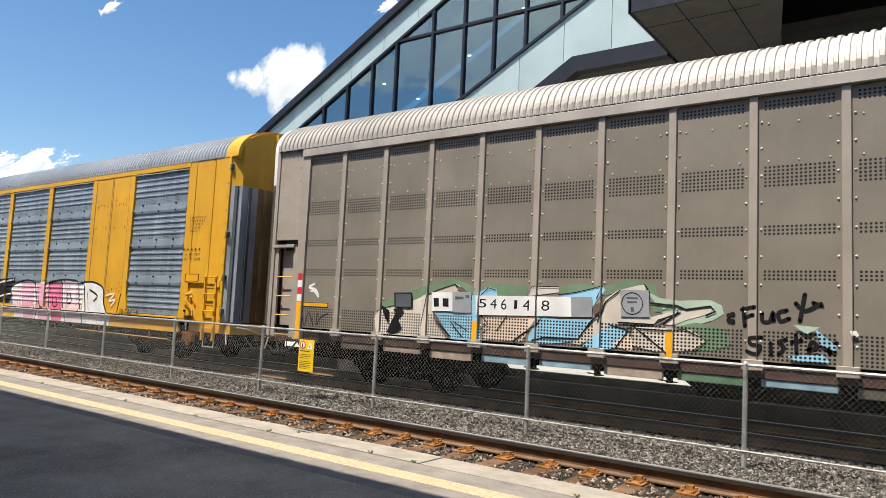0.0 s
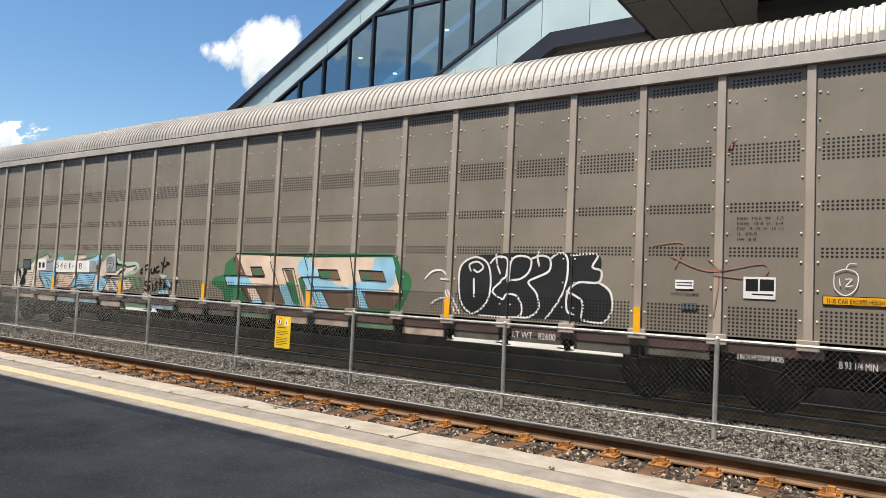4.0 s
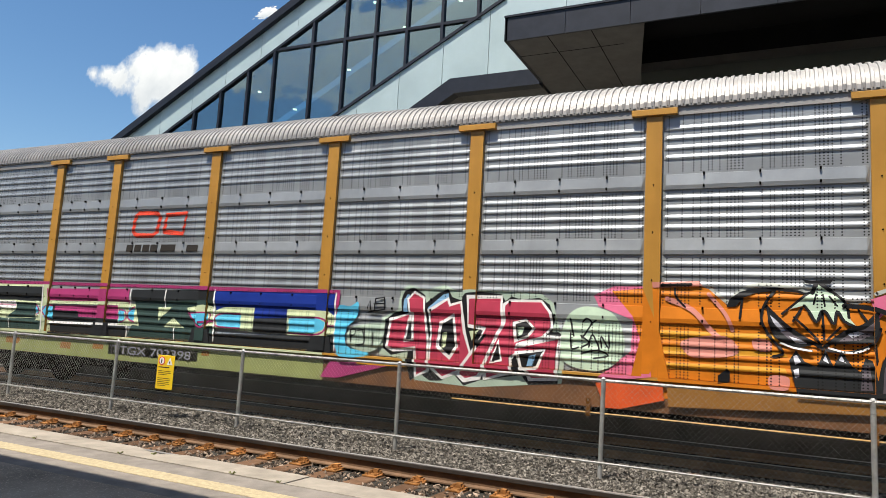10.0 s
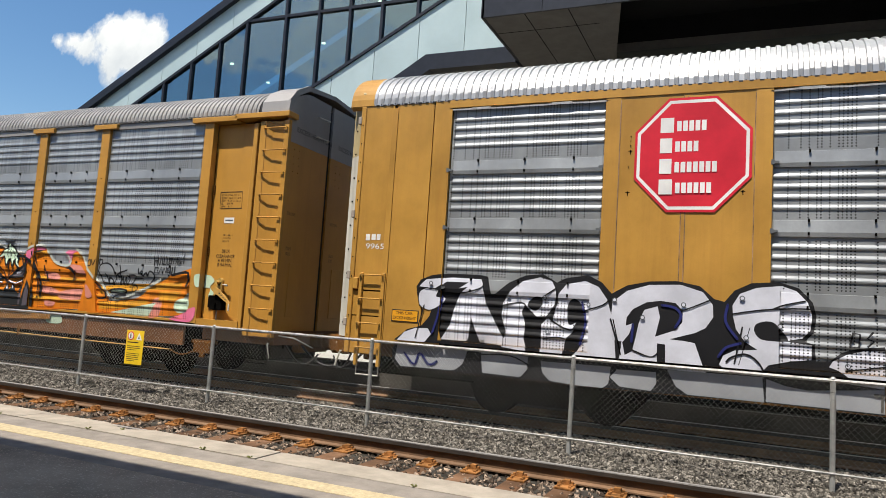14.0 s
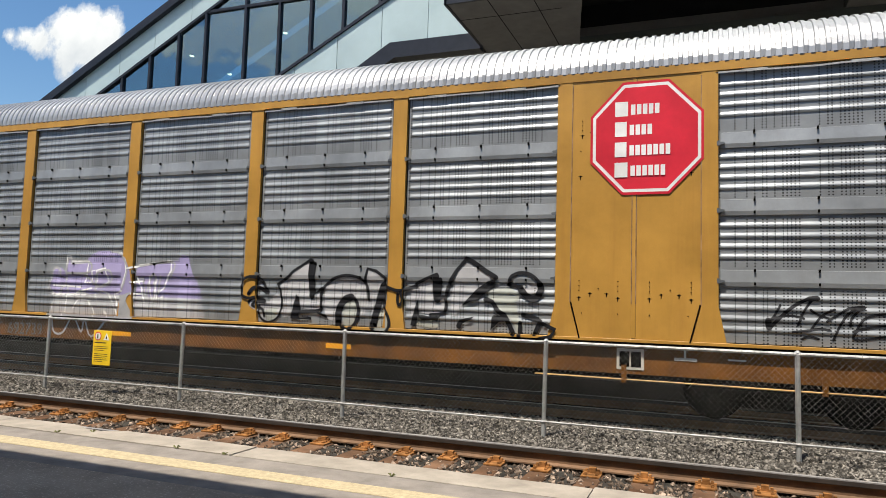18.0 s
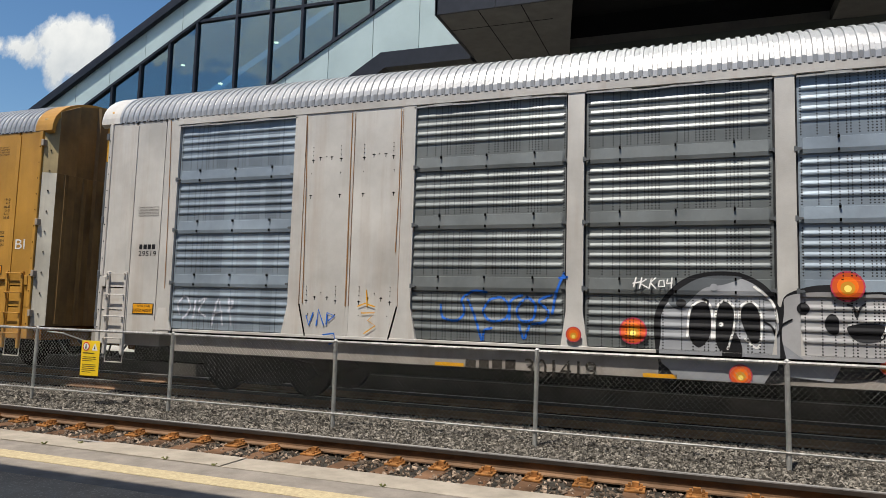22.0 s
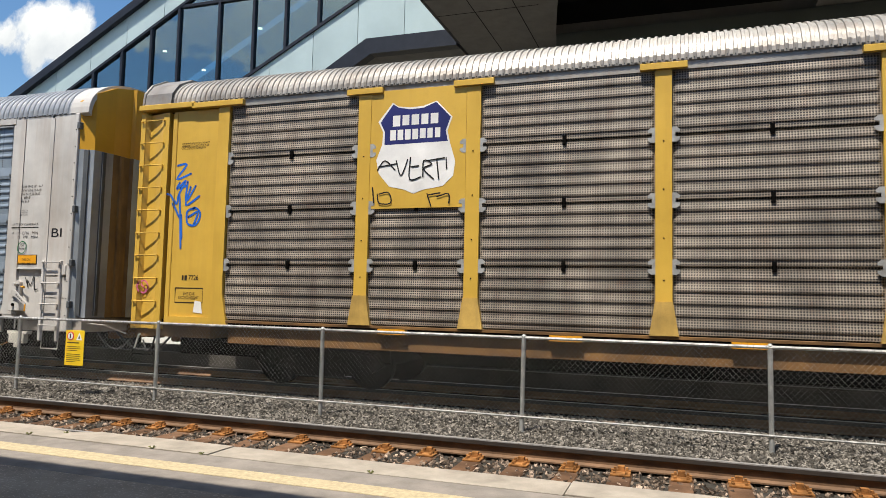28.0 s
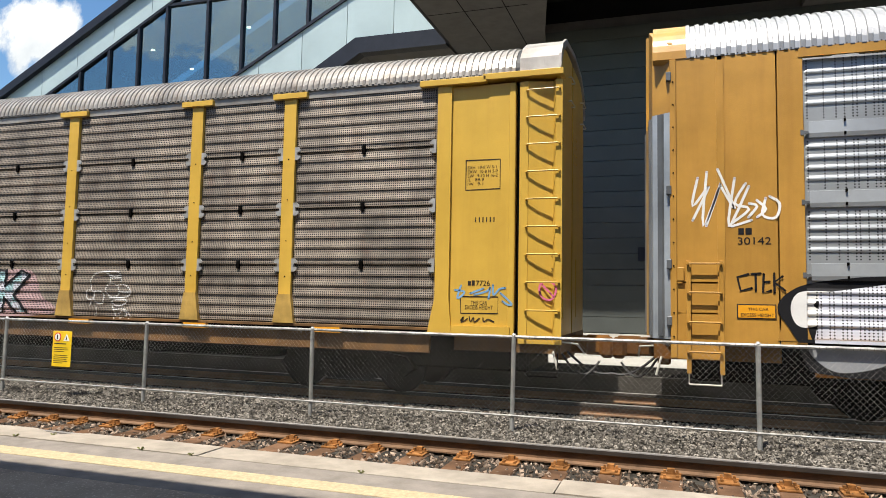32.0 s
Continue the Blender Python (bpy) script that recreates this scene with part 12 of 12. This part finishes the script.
p.line("white", 0.026, [(5.38, 1.4), (5.44, 1.43), (5.7, 1.44), (5.71, 1.39), (5.58, 1.34), (5.44, 1.35), (5.38, 1.39)])
p.line("white", 0.026, [(5.4, 1.32), (5.47, 1.18), (5.49, 1.1)])
p.line("white", 0.026, [(5.45, 1.26), (5.58, 1.28), (5.69, 1.27), (5.78, 1.19), (5.83, 1.11)])
p.line("white", 0.026, [(5.55, 1.19), (5.66, 1.25), (5.73, 1.17), (5.63, 1.11)])
p.line("white", 0.026, [(5.02, 1.3), (5.04, 1.23), (4.99, 1.13)])
p.line("white", 0.026, [(4.91, 1.4), (4.86, 1.33)])
p.poly("gold", [(1.86, 1.08), (2.33, 1.08), (2.33, 1.01), (1.86, 1.01)])
p.poly("gold", [(4.50, 1.05), (4.92, 1.05), (4.92, 1.00), (4.50, 1.00)])
p.poly("gold", [(-0.81, 1.08), (-0.30, 1.08), (-0.30, 1.00), (-0.81, 1.01)])
p.done()
p = Paint(car_rusty, "tag", "blue sprayed tag")
p.line("azure", 0.04, [(-12.82, 3.92), (-12.62, 3.93), (-12.83, 3.67), (-12.52, 3.76)])
p.line("azure", 0.04, [(-12.76, 3.60), (-12.82, 3.48), (-12.62, 3.64), (-12.76, 3.40)])
p.line("azure", 0.04, [(-12.74, 3.50), (-12.60, 3.54)])
p.line("azure", 0.04, [(-12.58, 3.61), (-12.60, 3.25), (-12.40, 3.53)])
p.line("azure", 0.04, [(-12.51, 3.51), (-12.60, 3.18), (-12.31, 3.34)])
p.line("azure", 0.04, [(-12.40, 3.13), (-12.56, 3.06), (-12.54, 2.84), (-12.36, 2.82), (-12.27, 3.00), (-12.36, 3.12), (-12.44, 3.10)])
p.line("azure", 0.04, [(-12.53, 2.96), (-12.33, 3.05), (-12.40, 2.84)])
p.line("azure", 0.04, [(-12.99, 3.39), (-12.92, 3.36), (-12.81, 3.21), (-12.76, 3.40), (-12.72, 3.06), (-12.67, 2.39)])
p.line("azure", 0.04, [(-12.88, 3.21), (-12.74, 2.97)])
p.line("azure", 0.04, [(-12.69, 3.00), (-12.66, 2.57)])
p.poly("white", [(-12.33, 1.24), (-12.30, 1.45), (-12.17, 1.43), (-12.13, 1.22)])
p.line("rose", 0.03, [(-13.47, 1.80), (-13.39, 1.75), (-13.36, 1.68), (-13.40, 1.60), (-13.47, 1.57), (-13.54, 1.60), (-13.58, 1.68), (-13.55, 1.76)], closed=True)
p.line("rose", 0.03, [(-13.55, 1.75), (-13.39, 1.60)], soft=False)
p.done()
lettering(car_rusty, "||||||", 12.33, 12.64, 2.765, 2.841, "ink")
lettering(car_rusty, "7726", 12.36, 12.58, 1.779, 1.860, "ink")
lettering(car_rusty, "THIS CAR", 12.28, 12.54, 1.487, 1.547, "ink")
lettering(car_rusty, "EXCESS HEIGHT", 12.19, 12.63, 1.415, 1.478, "ink")
lettering(car_rusty, "DECK", 13.39, 13.51, 2.273, 2.320, "ink", -1.41)
lettering(car_rusty, "CLEARANCE", 13.31, 13.60, 2.209, 2.256, "ink", -1.41)
lettering(car_rusty, "A 86", 13.32, 13.46, 2.075, 2.121, "ink", -1.41)
lettering(car_rusty, "B 96 13/16", 13.32, 13.63, 2.005, 2.057, "ink", -1.41)
p = Paint(car_rusty, "notice_frame", "")
p.line("ink", 0.018, [(12.11, 1.61), (12.71, 1.61), (12.71, 1.36), (12.12, 1.35)], soft=False, closed=True)
p.rect("ink", 12.23, 12.28, 1.78, 1.85)
p.rect("ink", 12.29, 12.34, 1.78, 1.86)
p.line("steel", 0.03, [(12.02, 1.71), (12.18, 1.68), (12.06, 1.58), (12.12, 1.78)])
p.line("steel", 0.03, [(12.27, 1.66), (12.48, 1.74)])
p.line("steel", 0.03, [(12.34, 1.64), (12.54, 1.70), (12.59, 1.76), (12.56, 1.58)])
p.line("steel", 0.03, [(12.63, 1.79), (12.64, 1.64), (12.73, 1.73), (12.82, 1.75)])
p.line("steel", 0.03, [(12.75, 1.67), (12.93, 1.51), (12.86, 1.50), (12.78, 1.55)])
p.line("ink", 0.018, [(12.12, 1.24), (12.17, 1.30), (12.13, 1.21), (12.23, 1.27)])
p.line("ink", 0.018, [(12.26, 1.30), (12.28, 1.23), (12.33, 1.29), (12.34, 1.22), (12.42, 1.28)])
p.line("ink", 0.018, [(12.48, 1.29), (12.49, 1.23), (12.56, 1.27), (12.65, 1.23)])
p.line("rose", 0.03, [(13.48, 1.85), (13.55, 1.83), (13.60, 1.75), (13.57, 1.63), (13.50, 1.58), (13.41, 1.60), (13.35, 1.68), (13.35, 1.79), (13.40, 1.84)], closed=True)
p.line("rose", 0.03, [(13.38, 1.81), (13.57, 1.62)], soft=False)
p.done()
lettering(car_rusty, "EXH  19-0 W 5-1", 12.20, 12.66, 3.601, 3.650, "ink")
lettering(car_rusty, "EXW  10-8 H 5-9", 12.20, 12.68, 3.534, 3.583, "ink")
lettering(car_rusty, "EW   9-10 H 16-2", 12.20, 12.68, 3.468, 3.517, "ink")
lettering(car_rusty, "IL   89-9", 12.20, 12.46, 3.406, 3.455, "ink")
lettering(car_rusty, "IW   9-1", 12.20, 12.45, 3.340, 3.389, "ink")
p = Paint(car_rusty, "data_frame", "")
p.line("ink", 0.018, [(12.17, 3.74), (12.72, 3.74), (12.72, 3.28), (12.17, 3.27)], soft=False, closed=True)
p.done()
lettering(car_rusty, "7726", -12.46, -12.25, 1.817, 1.906, "ink")
lettering(car_rusty, "THIS CAR", -12.57, -12.31, 1.540, 1.601, "ink")
lettering(car_rusty, "EXCESS HEIGHT", -12.66, -12.22, 1.470, 1.526, "ink")
p = Paint(car_rusty, "notice_frame", "")
p.line("ink", 0.018, [(-12.74, 1.67), (-12.14, 1.67), (-12.14, 1.41), (-12.74, 1.41)], soft=False, closed=True)
p.rect("ink", -12.61, -12.57, 1.81, 1.90)
p.rect("ink", -12.55, -12.50, 1.81, 1.90)
p.done()
lettering(car_rusty, "OWNERSHIP SUBJECT TO A SECURITY", -12.75, -12.14, 4.299, 4.338, "ink")
lettering(car_rusty, "AGREEMENT FILED WITH THE INTER-", -12.75, -12.14, 4.255, 4.294, "ink")
lettering(car_rusty, "STATE COMMERCE COMMISSION", -12.75, -12.22, 4.214, 4.253, "ink")
# orange car at the tail
p = Paint(car_tan, "tag", "white and black sprayed tags")
p.line("white", 0.035, [(-13.05, 3.33), (-13.12, 2.93), (-12.90, 3.21), (-13.12, 2.73)])
p.line("white", 0.035, [(-12.93, 3.41), (-12.98, 2.65), (-12.75, 3.24), (-12.94, 2.65)])
p.line("white", 0.035, [(-12.79, 3.44), (-12.57, 2.88), (-12.75, 3.20)])
p.line("white", 0.035, [(-12.57, 3.31), (-12.65, 2.64), (-12.39, 3.19)])
p.line("white", 0.035, [(-12.43, 3.23), (-12.57, 2.96), (-12.39, 2.87), (-12.65, 2.64), (-12.36, 2.72)])
p.line("white", 0.035, [(-12.39, 2.95), (-12.29, 2.91), (-12.40, 2.76)])
p.line("white", 0.035, [(-12.29, 2.99), (-12.18, 2.87), (-12.29, 2.76)])
p.line("white", 0.035, [(-12.18, 3.02), (-12.22, 2.79), (-12.06, 2.75), (-12.01, 2.94), (-12.13, 3.04)])
p.line("black", 0.03, [(-12.41, 1.98), (-12.55, 1.94), (-12.51, 1.75), (-12.37, 1.79)], soft=False)
p.line("black", 0.03, [(-12.37, 1.98), (-12.26, 1.99)], soft=False)
p.line("black", 0.03, [(-12.32, 1.98), (-12.32, 1.75)], soft=False)
p.line("black", 0.03, [(-12.22, 1.98), (-12.23, 1.73), (-12.13, 1.76)], soft=False)
p.line("black", 0.03, [(-12.22, 1.87), (-12.15, 1.88)], soft=False)
p.line("black", 0.03, [(-12.09, 1.99), (-12.09, 1.73)], soft=False)
p.line("black", 0.03, [(-11.99, 1.95), (-12.09, 1.87), (-11.96, 1.76)], soft=False)
p.poly("black", [(-12.06, 1.53), (-11.89, 1.76), (-11.55, 1.88), (-10.78, 1.96), (-9.97, 1.89), (-10.01, 0.63), (-11.44, 0.66), (-11.70, 0.76), (-11.80, 1.05), (-11.90, 1.23)], True)
p.poly("white", [(-11.90, 1.53), (-11.82, 1.72), (-11.62, 1.76), (-11.35, 1.73), (-11.62, 1.58), (-11.42, 1.43), (-11.63, 1.28), (-11.83, 1.31)], True)
p.poly("silver", [(-11.55, 1.73), (-10.78, 1.85), (-9.97, 1.82), (-10.00, 0.91), (-10.80, 1.05), (-11.63, 1.04), (-11.56, 1.35)])
p.poly("mid", [(-11.66, 1.02), (-10.80, 1.01), (-10.81, 0.80), (-11.37, 0.70)], True)
p.done()
lettering(car_tan, "30142", -12.54, -12.12, 2.384, 2.484, "black")
p = Paint(car_tan, "reporting_bars", "")
p.rect("black", -12.53, -12.46, 2.52, 2.61)
p.rect("black", -12.44, -12.36, 2.52, 2.61)
p.done()
lettering(car_tan, "THIS CAR", -12.42, -12.17, 1.486, 1.524, "ink", -1.511)
lettering(car_tan, "EXCESS HEIGHT", -12.51, -12.10, 1.402, 1.447, "ink", -1.511)
octagon_badge(car_orange, -7.94, 4.04, 0.84)
octagon_badge(car_orange, 8.18, 4.04, 0.84)
place_lettering()



# ---- what moves ----
def motions():
    for c in CARS:
        walk(c.ob, [(t, pose(c.x0 - train_shift(t), CAR_Y, 0)) for t in range(0, 33)])


motions()
